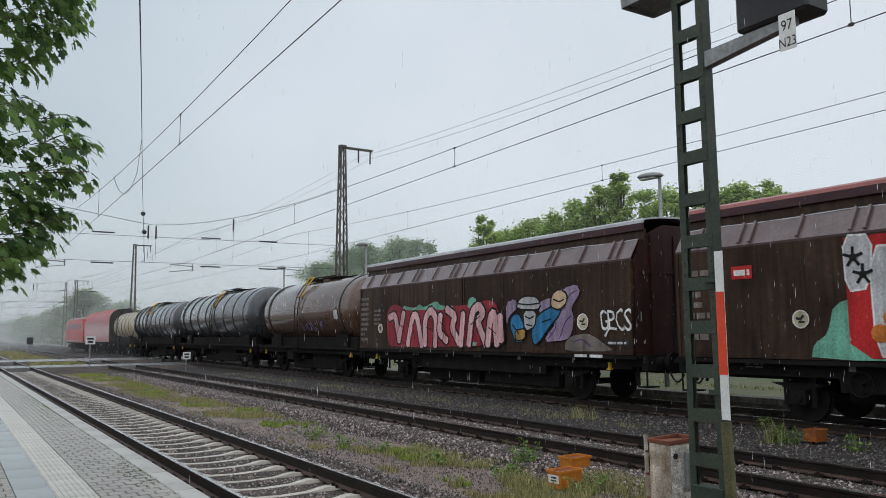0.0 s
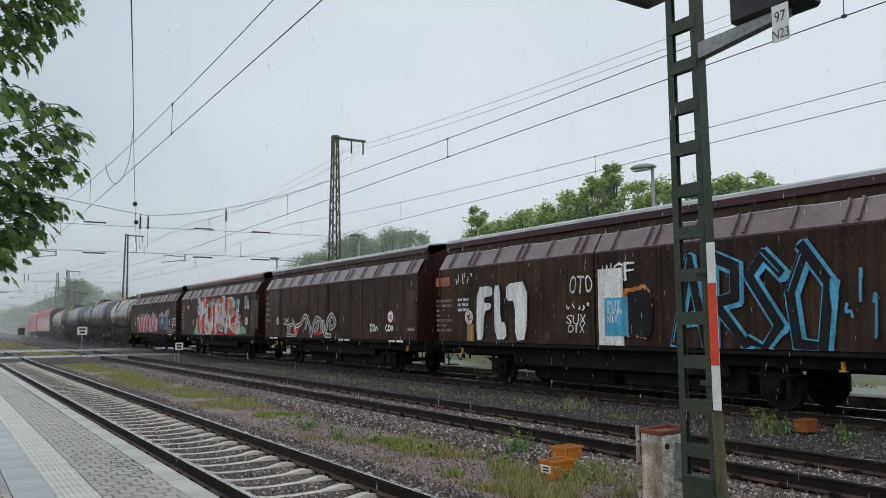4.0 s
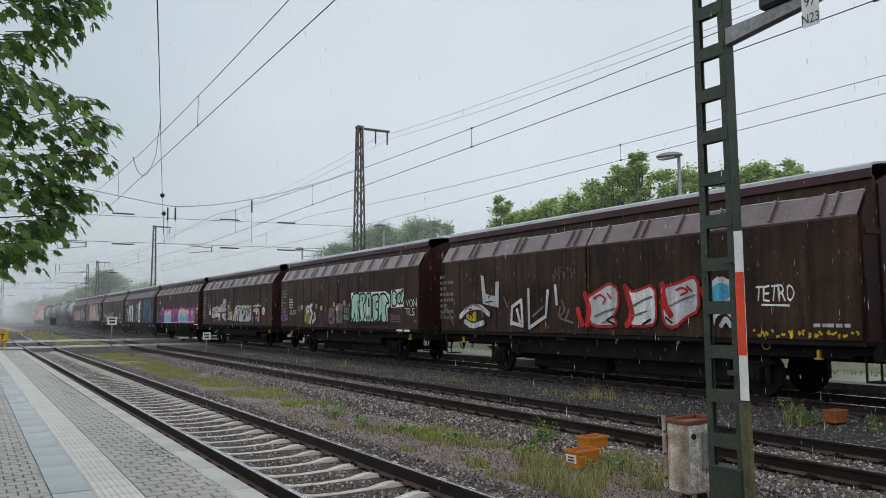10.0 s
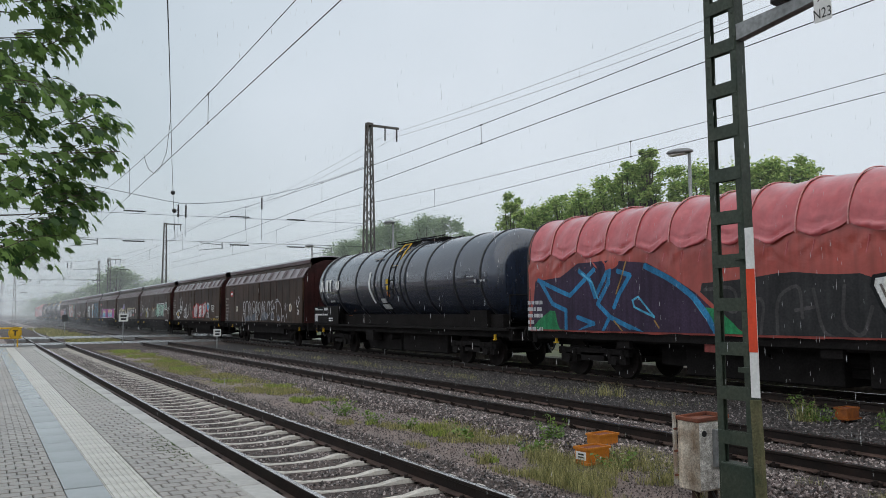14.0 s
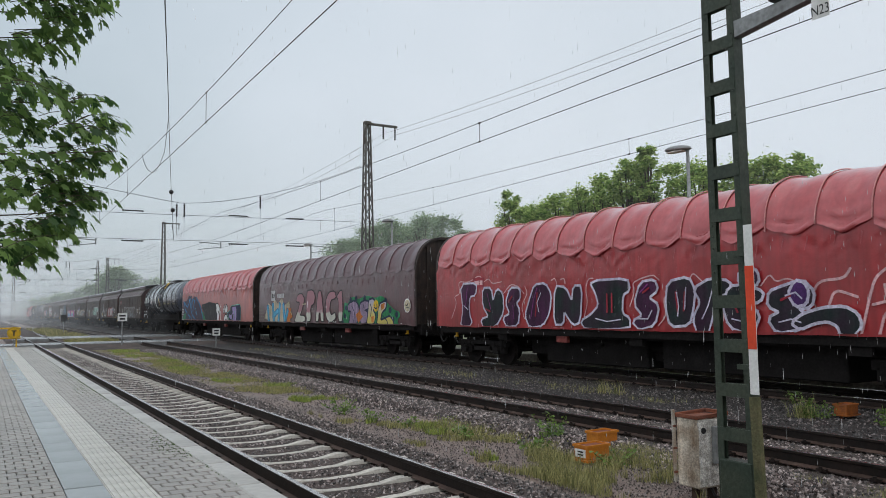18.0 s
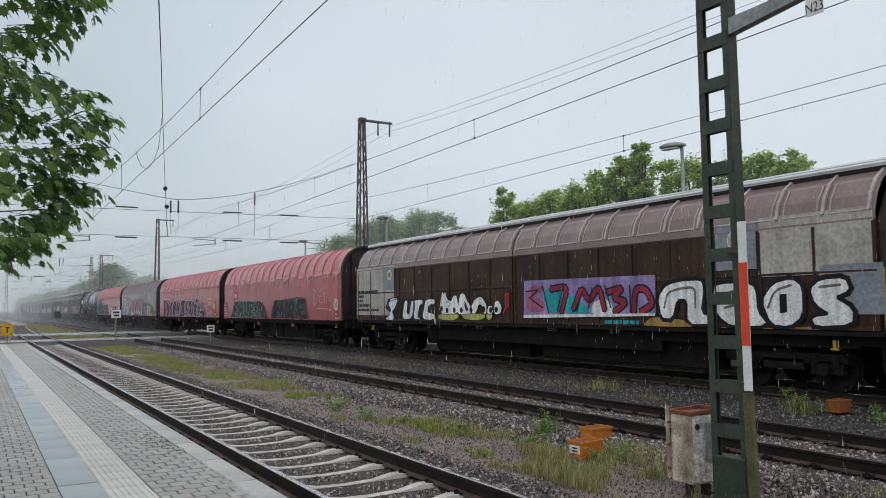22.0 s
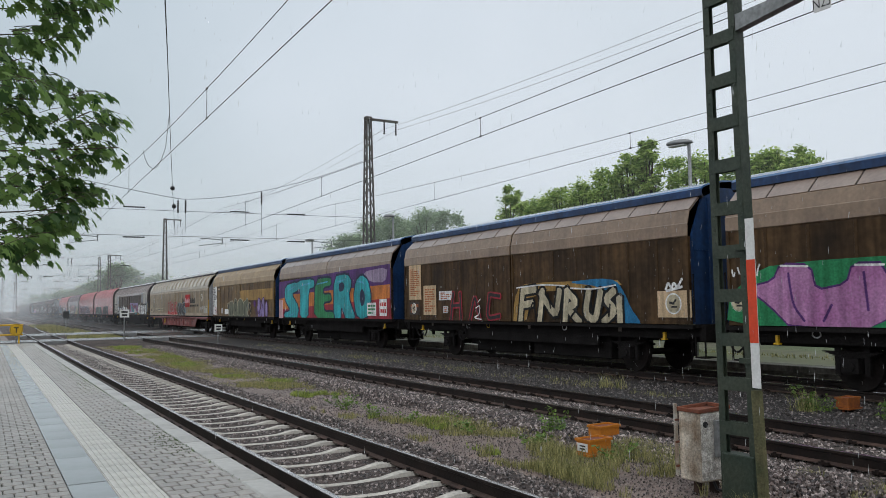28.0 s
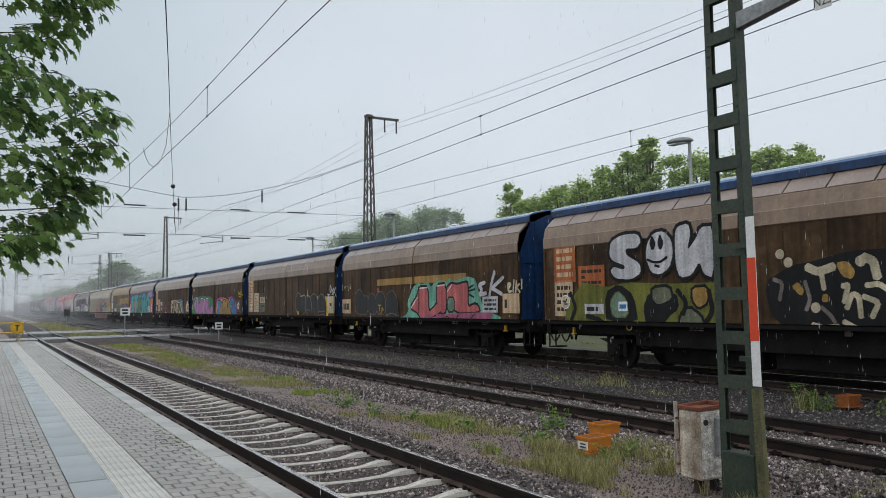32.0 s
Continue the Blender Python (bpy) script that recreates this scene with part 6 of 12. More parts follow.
        bmesh.ops.recalc_face_normals(bm, faces=bm.faces)
        if bm.faces[len(bm.faces) // 2].normal.x > 0:
            bmesh.ops.reverse_faces(bm, faces=bm.faces)
        part("top_sheet", bm, top_mat or tarp, w, "swag of the top sheet, sky sheen painted into the red ones", smooth=True)
        for g in range(2):
            if noise.noise((k * 2.3, g * 4.1, seed)) > -0.15:
                ya, run = y0 + (0.15 + 0.5 * g) * (y1 - y0), 0.35 + 0.3 * noise.noise((k * 1.9, g, seed + 5))
                bend = [warp(-1.43, ya + 0.28 * run * i / 4, 3.02 - run * i / 4) for i in range(5)]
                polyline("drape_fold", [[(x + 0.004 + 0.004 * i, y, z) for i, (x, y, z) in enumerate(bend)]], 0.018, top_mat or tarp, w)
        if k:
            pts = []
            for x, z in arc:
                if z > 3.16 - 0.1 * own:
                    q = warp(x, y0 - 0.02, z)
                    pts.append((q[0] - 0.032, q[1], q[2] + 0.026))
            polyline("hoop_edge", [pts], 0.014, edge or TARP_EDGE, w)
    for s in (-1, 1):
        prof = [(x * 1.0, z + 0.02) for x, z in tarp_profile()]
        bm = bmesh.new()
        sweep(bm, prof, (s * (L / 2 - 0.08) - 0.02, s * (L / 2 - 0.08) + 0.02), closed=True, caps=True)
        bmesh.ops.recalc_face_normals(bm, faces=bm.faces)
        ew = part("end_wall", bm, RUSTEND, w, "dark rusty end wall")
        rim = bmesh.new()
        rings = []
        yr = s * (L / 2 - 0.02)
        for x, z in [(x * 0.995, z - 0.02) for x, z in prof]:
            g = 0.97
            rings.append([rim.verts.new(p) for p in ((x, yr - 0.07, z), (x, yr + 0.07, z), (x * g, yr + 0.07, 2.0 + (z - 2.0) * g), (x * g, yr - 0.07, 2.0 + (z - 2.0) * g))])
        for ra, rb in zip(rings, rings[1:]):
            for q in range(4):
                rim.faces.new((ra[q], ra[(q + 1) % 4], rb[(q + 1) % 4], rb[q]))
        bmesh.ops.recalc_face_normals(rim, faces=rim.faces)
        part("end_hoop", rim, RUSTEND, ew)
        for x in (-0.9, -0.3, 0.3, 0.9):
            part("post", boxes((x - 0.05, x + 0.05, s * (L / 2 - 0.04) - 0.05, s * (L / 2 - 0.04) + 0.05, 1.2, 4.0)), RUSTEND, ew)
        yellow_hook(w, s * (L / 2 - 1.0))
    running_gear(w, L, True)
    part("side_rail", boxes((-1.36, -1.24, -L / 2 + 0.3, L / 2 - 0.3, 0.98, 1.14)), DARK, w)
    for k in range(5):
        y = -L * 0.3 + k * L * 0.15
        part("strap_box", boxes((-1.30, -1.2, y - 0.22, y + 0.22, 0.80, 0.97)), RED_FRAME if k % 2 else DARK, w)
    return consist(w, front, rear)


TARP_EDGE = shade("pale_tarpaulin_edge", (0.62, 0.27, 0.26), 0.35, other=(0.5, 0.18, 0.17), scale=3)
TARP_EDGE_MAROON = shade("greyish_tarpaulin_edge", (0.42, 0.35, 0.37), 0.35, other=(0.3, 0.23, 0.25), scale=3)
RUSTEND = shade("rust_black_end", (0.05, 0.032, 0.026), 0.6, other=(0.025, 0.02, 0.018), scale=3, streak=0.3)


def tank_wagon(front, rear, mat, label, rings=6, bogies=True, radius=1.42, zc=2.78, ladder=0.06, yellow=False, ring_at=(), foot=1.0):
    L = front - rear
    w = thing("tank_wagon", label, "wagon", group="train")
    half = L / 2 - 0.35
    bm = bmesh.new()
    prof = []
    n = 36
    ys = [-half, -half + 0.04, -half + 0.16, -half + 0.36, -half + 0.62]
    rs = [0.55, 0.72, 0.88, 0.965, 1.0]
    ringset = []
    for y, r in list(zip(ys, rs)) + [(-y, r) for y, r in list(zip(ys, rs))[::-1]]:
        ringset.append([bm.verts.new((radius * r * math.cos(2 * math.pi * i / n), y, zc + radius * r * math.sin(2 * math.pi * i / n))) for i in range(n)])
    for a, b in zip(ringset, ringset[1:]):
        for i in range(n):
            bm.faces.new((a[i], a[(i + 1) % n], b[(i + 1) % n], b[i]))
    bm.faces.new(ringset[0])
    bm.faces.new(ringset[-1])
    bmesh.ops.recalc_face_normals(bm, faces=bm.faces)
    part("tank", bm, mat, w, smooth=True)
    for y in [L / 2 - u for u in ring_at] or [-half + 1.2 + (2 * half - 2.4) * k / max(1, rings - 1) for k in range(rings)]:
        rb, bands = bmesh.new(), []
        for i in range(n):
            c, v = math.cos(2 * math.pi * i / n), math.sin(2 * math.pi * i / n)
            bands.append([rb.verts.new(((radius + h) * c, y + e, zc + (radius + h) * v)) for h, e in ((-0.004, -0.04), (0.03, -0.03), (0.03, 0.03), (-0.004, 0.04))])
        for i in range(n):
            ra, rc = bands[i], bands[(i + 1) % n]
            for q in range(3):
                rb.faces.new((ra[q], ra[q + 1], rc[q + 1], rc[q]))
        bmesh.ops.recalc_face_normals(rb, faces=rb.faces)
        part("ring", rb, BLACK, w, "dark strengthening ring")
    wk = bmesh.new()
    zt = zc + radius + 0.08
    for x in (-0.42, 0.42):
        rod(wk, (x, ladder * L - 1.9, zt + 0.06), (x, ladder * L + 1.9, zt + 0.06), 0.022, 6)
    for i in range(14):
        y = ladder * L - 1.8 + i * 0.277
        box(wk, -0.42, 0.42, y - 0.08, y + 0.08, zt - 0.02, zt + 0.01)
    part("walkway", wk, DARK, w, "dark walkway grating on top")
    dm = bmesh.new()
    disc(dm, (0, ladder * L, zc + radius + 0.06), (0, 0, 1), 0.33, 0.28, 20)
    part("manhole", dm, mat, w)
    ld = bmesh.new()
    yl = ladder * L + 0.3
    path = [(-1.52, foot), (-1.52, 2.9), (-1.42, 3.4), (-1.1, 3.95), (-0.5, 4.28)]
    for dy in (-0.2, 0.2):
        for (xa, za), (xb, zb) in zip(path, path[1:]):
            rod(ld, (xa, yl + dy, za), (xb, yl + dy, zb), 0.02, 6)
    for (xa, za), (xb, zb) in zip(path, path[1:]):
        m = max(1, int(math.hypot(xb - xa, zb - za) / 0.32))
        for i in range(m):
            u = i / m
            rod(ld, (xa + (xb - xa) * u, yl - 0.2, za + (zb - za) * u), (xa + (xb - xa) * u, yl + 0.2, za + (zb - za) * u), 0.014, 6)
    part("ladder", ld, DARK, w)
    if yellow:
        yb = bmesh.new()
        for dy in (-0.26, 0.26):
            limb(yb, (-1.35, yl + dy, 3.45), (-0.75, yl + dy, 4.3), 0.022, 0.022, 0.08, 5)
        for u in (0.0, 0.5, 1.0):
            rod(yb, (-1.35 + 0.6 * u, yl - 0.26, 3.45 + 0.85 * u), (-1.35 + 0.6 * u, yl + 0.26, 3.45 + 0.85 * u), 0.02, 6)
        part("ladder_hoop", yb, YELLOW, w, "yellow ladder guard")
    for y in (-half + 1.6, half - 1.6):
        part("saddle", boxes((-1.1, 1.1, y - 0.5, y + 0.5, 1.1, 1.75)), DARK, w)
    for s in (-1, 1):
        er = bmesh.new()
        for x in (-1.2, 1.2):
            rod(er, (x, s * (L / 2 - 0.05), 1.2), (x, s * (L / 2 - 0.05), 2.2), 0.022, 6)
        rod(er, (-1.2, s * (L / 2 - 0.05), 2.2), (1.2, s * (L / 2 - 0.05), 2.2), 0.022, 6)
        part("end_railing", er, DARK, w)
        part("cradle_beam", boxes((s * 0.85 - 0.12, s * 0.85 + 0.12, -half + 0.4, half - 0.4, 1.19, 1.62), bevel=0.02), DARK, w)
        part("end_platform", boxes((-1.3, 1.3, s * L / 2 - 0.35, s * L / 2 + 0.1, 1.18, 1.24)), DARK, w)
        yellow_hook(w, s * (L / 2 - 0.8))
    running_gear(w, L, bogies)
    part("outlet_pipe", rods(0.1, ((-1.2, 0.2, 0.75), (1.2, 0.2, 0.75)), n=12), DARK, w)
    part("valve_box", boxes((-1.3, -0.9, L * 0.1, L * 0.1 + 0.7, 0.6, 1.0)), DARK, w)
    return consist(w, front, rear)


def locomotive(front, rear):
    L = front - rear
    w = thing("locomotive", "red electric locomotive pulling the train", "locomotive", group="train")
    side = [(-L / 2, 1.0), (-L / 2 - 0.05, 2.3), (-L / 2 + 0.9, 3.75), (L / 2 - 0.9, 3.75), (L / 2 + 0.05, 2.3), (L / 2, 1.0)]
    bm = bmesh.new()
    a = [bm.verts.new((-1.45, y, z)) for y, z in side]
    b = [bm.verts.new((1.45, y, z)) for y, z in side]
    bm.faces.new(a)
    bm.faces.new(b[::-1])
    for i in range(6):
        j = (i + 1) % 6
        bm.faces.new((a[i], b[i], b[j], a[j]))
    bmesh.ops.recalc_face_normals(bm, faces=bm.faces)
    bmesh.ops.bevel(bm, geom=list(bm.edges), offset=0.12, segments=2, affect="EDGES")
    body = part("body", bm, LOCO_RED, w)
    part("roof", boxes((-1.15, 1.15, -L / 2 + 1.6, L / 2 - 1.6, 3.7, 3.95), bevel=0.08), PALE, w, "grey roof equipment cover")
    for s in (-1, 1):
        ws = boxes((-1.2, 1.2, s * (L / 2 - 0.42) - 0.3, s * (L / 2 - 0.42) + 0.3, 2.55, 3.35))
        part("windscreen", ws, GLASS, body)
        part("cab_window", boxes((-1.47, -1.44, s * (L / 2 - 1.5) - 0.4, s * (L / 2 - 1.5) + 0.4, 2.45, 3.15)), GLASS, body)
        part("lamp", boxes((-1.0, -0.7, s * L / 2 - 0.06, s * L / 2 + 0.07, 1.5, 1.7)), WHITE, body)
    for k in range(5):
        part("vent", boxes((-1.475, -1.44, -4 + k * 1.7, -2.9 + k * 1.7, 2.6, 3.2)), BLUEGREY, body)
    part("side_stripe", boxes((-1.47, -1.44, -L / 2 + 1, L / 2 - 1, 1.15, 1.3)), PALE, body, "pale grey stripe")
    pg = bmesh.new()
    rod(pg, (0, 2.2, 4.0), (0, 3.6, 4.7), 0.04)
    rod(pg, (0, 3.6, 4.7), (0, 2.4, 5.6), 0.03)
    rod(pg, (-0.8, 2.4, 5.62), (0.8, 2.4, 5.62), 0.03)
    part("pantograph", pg, DARK, w)
    running_gear(w, L, True)
    return consist(w, front, rear)


# ---- the vehicles, from the locomotive back ----
locomotive(113.5, 98.0)
R0 = tarp_wagon(97.2, 81.5, TARP_RED, "bright red tarpaulin wagon near the head of the train", 2.0, top_mat=TARP_TOP_SHEEN)
T2 = tank_wagon(80.8, 71.3, TANK_BEIGE, "beige tank wagon with ribbed barrel", 5, True, 1.3, 2.6)
T3 = tank_wagon(71.0, 56.0, TANK_BLACK, "dark grey ringed tank wagon", 9, True, 1.42, 2.75, yellow=True)
T4 = tank_wagon(55.2, 39.7, TANK_BLACK, "grey ringed tank wagon with rust stains", 8, True, 1.45, 2.85, ladder=-0.05, yellow=True)
T5 = tank_wagon(38.9, 27.6, TANK_SILVER, "grimy brown and silver tank wagon", 2, False, 1.42, 2.75, ladder=0.0, yellow=True)


def brown_van(front, rear, label, roof=ROOF_SHEEN, end=MAROON):
    return covered_wagon(front, rear, "H", BROWN, BROWN_EAVE_SHEEN, None, roof, end, label)


H1 = brown_van(27.3, 12.99, "dark brown sliding-wall wagon with pink graffiti")
H2 = brown_van(11.89, -2.39, "dark brown sliding-wall wagon with silver and mint graffiti", RED_ROOF)
H3 = brown_van(-3.57, -18.02, "dark brown sliding-wall wagon with small white graffiti")
H4 = brown_van(-19.16, -33.4, "dark brown sliding-wall wagon with white block graffiti")
H5 = brown_van(-34.5, -48.69, "dark brown sliding-wall wagon with magenta graffiti")
H6 = brown_van(-49.73, -64.0, "dark brown sliding-wall wagon with cream and white graffiti")
H7 = brown_van(-65.15, -79.5, "dark brown sliding-wall wagon with mint lettering graffiti")
H8 = brown_van(-80.87, -95.4, "dark brown sliding-wall wagon with red and white graffiti")
H9 = brown_van(-96.6, -110.9, "dark brown sliding-wall wagon with chalky outline graffiti")
T1 = tank_wagon(-112.2, -127.9, TANK_BLUE, "long dark blue tank wagon with white marks", 6, True, 1.50, 2.85, ladder=-0.048, yellow=True, ring_at=(1.3, 3.05, 4.99, 6.80, 7.40, 9.0, 9.4, 10.97, 12.9, 14.5), foot=2.2)
R1 = tarp_wagon(-129.1, -147.4, TARP_FADED, "faded red tarpaulin wagon with dark blue graffiti", 1.0, top_mat=TARP_TOP_SHEEN)
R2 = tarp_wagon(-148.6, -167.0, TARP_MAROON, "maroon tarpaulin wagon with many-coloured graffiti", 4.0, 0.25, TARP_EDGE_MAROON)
R3 = tarp_wagon(-168.5, -187.15, TARP_RED, "red tarpaulin wagon with black outlined graffiti", 7.0, top_mat=TARP_TOP_SHEEN)
R4 = tarp_wagon(-188.4, -206.6, TARP_RED, "red tarpaulin wagon with dark green graffiti", 9.0, 0.6, top_mat=TARP_TOP_SHEEN)
G1 = covered_wagon(-208.2, -229.9, "G", G_WALL, G_EAVE, G_RIB, ROOF_SHEEN, RUSTEND, "long dark brown sliding-wall wagon with pale end panels", 8, 11, True, rib_proud=0.029, mid_rail=2.26)
G2 = covered_wagon(-231.1, -253.15, "G", BEIGE, BEIGE_EAVE, BEIGE_EAVE, ROOF_SHEEN, GREY_END, "long dirty beige sliding-wall wagon on a red underframe", 8, 9, True, RED_FRAME, rib_proud=0.029, rib_wide=0.085, rib_mat=BEIGE_POST)


def blue_van(front, rear, label, wall=RUSTWALL, eave=TAN_EAVE, upper=TAN_PANEL):
    return covered_wagon(front, rear, "B", wall, eave, upper, BLUE_SKYLIT, BLUE, label, 6, 7)


B1 = blue_van(-254.35, -267.5, "tan-brown wagon with sandy eaves, yellow band and graffiti", TANWALL, TAN_LIGHT, TAN_LIGHT)
B2 = blue_van(-268.2, -281.5, "brown wagon with a turquoise and purple mural")
B3 = blue_van(-282.4, -296.2, "brown wagon with tan eaves and black white graffiti")
B4 = blue_van(-297.0, -310.5, "brown wagon with pink and gold graffiti")
B5 = blue_van(-311.5, -324.9, "rusty brown wagon with pale panels")
B6 = blue_van(-325.6, -338.8, "rusty brown wagon with salmon and mint graffiti")
B7 = blue_van(-339.8, -353.2, "brown wagon with chrome bubble letters over green")

# ---- graffiti, inscriptions and plates on the wagons ----
def paint(name, col, other=None, rough=0.5):
    return shade(name, col, rough, spec=0.2, other=other or [c * 0.6 for c in col], scale=1.6, streak=0.28, fine=0.24, fine_scale=22)


def fade_paint(name, low, high, z0, z1):
    """Sprayed paint that changes colour from z0 up to z1."""
    m = shade(name, low, 0.45, other=[c * 0.8 for c in low], scale=2, fine=0.1)
    n, l = m.node_tree.nodes, m.node_tree.links
    b = n["Principled BSDF"]
    tc, sp, mr, mx, nz = (n.new(k) for k in ("ShaderNodeTexCoord", "ShaderNodeSeparateXYZ", "ShaderNodeMapRange", "ShaderNodeMix", "ShaderNodeTexNoise"))
    mx.data_type = "RGBA"
    nz.inputs["Scale"].default_value = 3.0
    ad = n.new("ShaderNodeMath")
    ad.operation = "MULTIPLY_ADD"
    ad.inputs[1].default_value = 0.5
    l.new(tc.outputs["Object"], sp.inputs[0])
    l.new(tc.outputs["Object"], nz.inputs["Vector"])
    l.new(nz.outputs[0], ad.inputs[0])
    l.new(sp.outputs["Z"], ad.inputs[2])
    mr.inputs[1].default_value, mr.inputs[2].default_value = z0 + 0.25, z1 + 0.25
    l.new(ad.outputs[0], mr.inputs[0])
    l.new(mr.outputs[0], mx.inputs["Factor"])
    old = b.inputs["Base Color"].links[0].from_socket
    l.new(old, mx.inputs["A"])
    mx.inputs["B"].default_value = (*high, 1)
    l.new(mx.outputs["Result"], b.inputs["Base Color"])
    return m


P = dict(
    white=paint("white_spray", (0.80, 0.80, 0.78), (0.66, 0.66, 0.64)), silver=paint("silver_spray", (0.56, 0.56, 0.56), (0.42, 0.41, 0.42)), black=paint("black_spray", (0.012, 0.012, 0.013)),
    pink=paint("pink_spray", (0.74, 0.46, 0.47), (0.58, 0.32, 0.33)), crimson=paint("crimson_spray", (0.36, 0.03, 0.05), (0.22, 0.02, 0.03)), mint=paint("mint_spray", (0.18, 0.46, 0.33)),
    lilac=paint("lilac_spray", (0.36, 0.27, 0.38), (0.22, 0.17, 0.25)), blue=paint("blue_spray", (0.03, 0.22, 0.44)), sky=paint("light_blue_spray", (0.10, 0.44, 0.66)),
    orange=paint("orange_spray", (0.62, 0.20, 0.04)), yellow=paint("yellow_spray", (0.70, 0.46, 0.03)), red=paint("red_spray", (0.52, 0.025, 0.025)), magenta=paint("magenta_spray", (0.48, 0.05, 0.30), (0.34, 0.03, 0.22)),
    purple=paint("purple_spray", (0.11, 0.035, 0.18), (0.06, 0.02, 0.10)), cream=paint("cream_spray", (0.60, 0.52, 0.36)), grey=paint("grey_primer", (0.075, 0.068, 0.07)), dark=paint("dark_grey_spray", (0.035, 0.035, 0.036)),
    green=paint("green_spray", (0.03, 0.26, 0.10)), forest=paint("dark_green_spray", (0.018, 0.045, 0.042)), turq=paint("turquoise_spray", (0.03, 0.42, 0.46)), olive=paint("olive_spray", (0.17, 0.17, 0.03), (0.09, 0.10, 0.02)),
    salmon=paint("salmon_spray", (0.54, 0.15, 0.14), (0.42, 0.09, 0.10)), gold=paint("gold_spray", (0.42, 0.25, 0.07)), greygreen=paint("grey_green_spray", (0.16, 0.17, 0.11)), violet=paint("violet_spray", (0.34, 0.26, 0.50)),
    slate=paint("slate_blue_spray", (0.10, 0.115, 0.15), (0.05, 0.055, 0.07)), palemint=paint("pale_mint_spray", (0.46, 0.66, 0.56), (0.30, 0.54, 0.42)), tan=paint("tan_plate_paint", (0.58, 0.42, 0.26), (0.48, 0.34, 0.2)), rose=paint("rose_spray", (0.44, 0.13, 0.22)), rust=paint("rust_orange_panel", (0.44, 0.13, 0.035), (0.34, 0.09, 0.03)), ghost=paint("faded_tag", (0.20, 0.17, 0.15)), orchid=paint("orchid_spray", (0.46, 0.22, 0.40), (0.34, 0.12, 0.28)), faded_mint=paint("faded_mint", (0.17, 0.26, 0.19), (0.12, 0.18, 0.13)), primer=paint("brown_primer_patch", (0.062, 0.042, 0.036), (0.04, 0.026, 0.022)), dusk=paint("dusky_purple_spray", (0.05, 0.03, 0.06), (0.03, 0.02, 0.04)), brownish=BROWN, navy=paint("navy_spray", (0.02, 0.03, 0.075)),
    paleblue=paint("pale_blue_spray", (0.36, 0.55, 0.64), (0.26, 0.42, 0.50)), lime=paint("pale_lime_spray", (0.46, 0.46, 0.12), (0.36, 0.36, 0.10)), lavender=paint("pale_lilac_spray", (0.66, 0.62, 0.72), (0.50, 0.45, 0.58)), inkplum=paint("dark_plum_spray", (0.075, 0.018, 0.060), (0.028, 0.012, 0.028)), inkgreen=paint("green_black_spray", (0.016, 0.028, 0.026), (0.040, 0.014, 0.034)), plumlight=paint("bright_plum_spray", (0.28, 0.05, 0.24)),
    sunset=fade_paint("orange_to_blue_spray", (0.05, 0.40, 0.66), (0.78, 0.46, 0.10), 1.72, 2.02), chrome=fade_paint("chrome_fade", (0.58, 0.58, 0.50), (0.36, 0.17, 0.2), 1.62, 1.72), lemon=fade_paint("lilac_to_yellow", (0.62, 0.52, 0.12), (0.45, 0.42, 0.5), 1.5, 2.0),
)


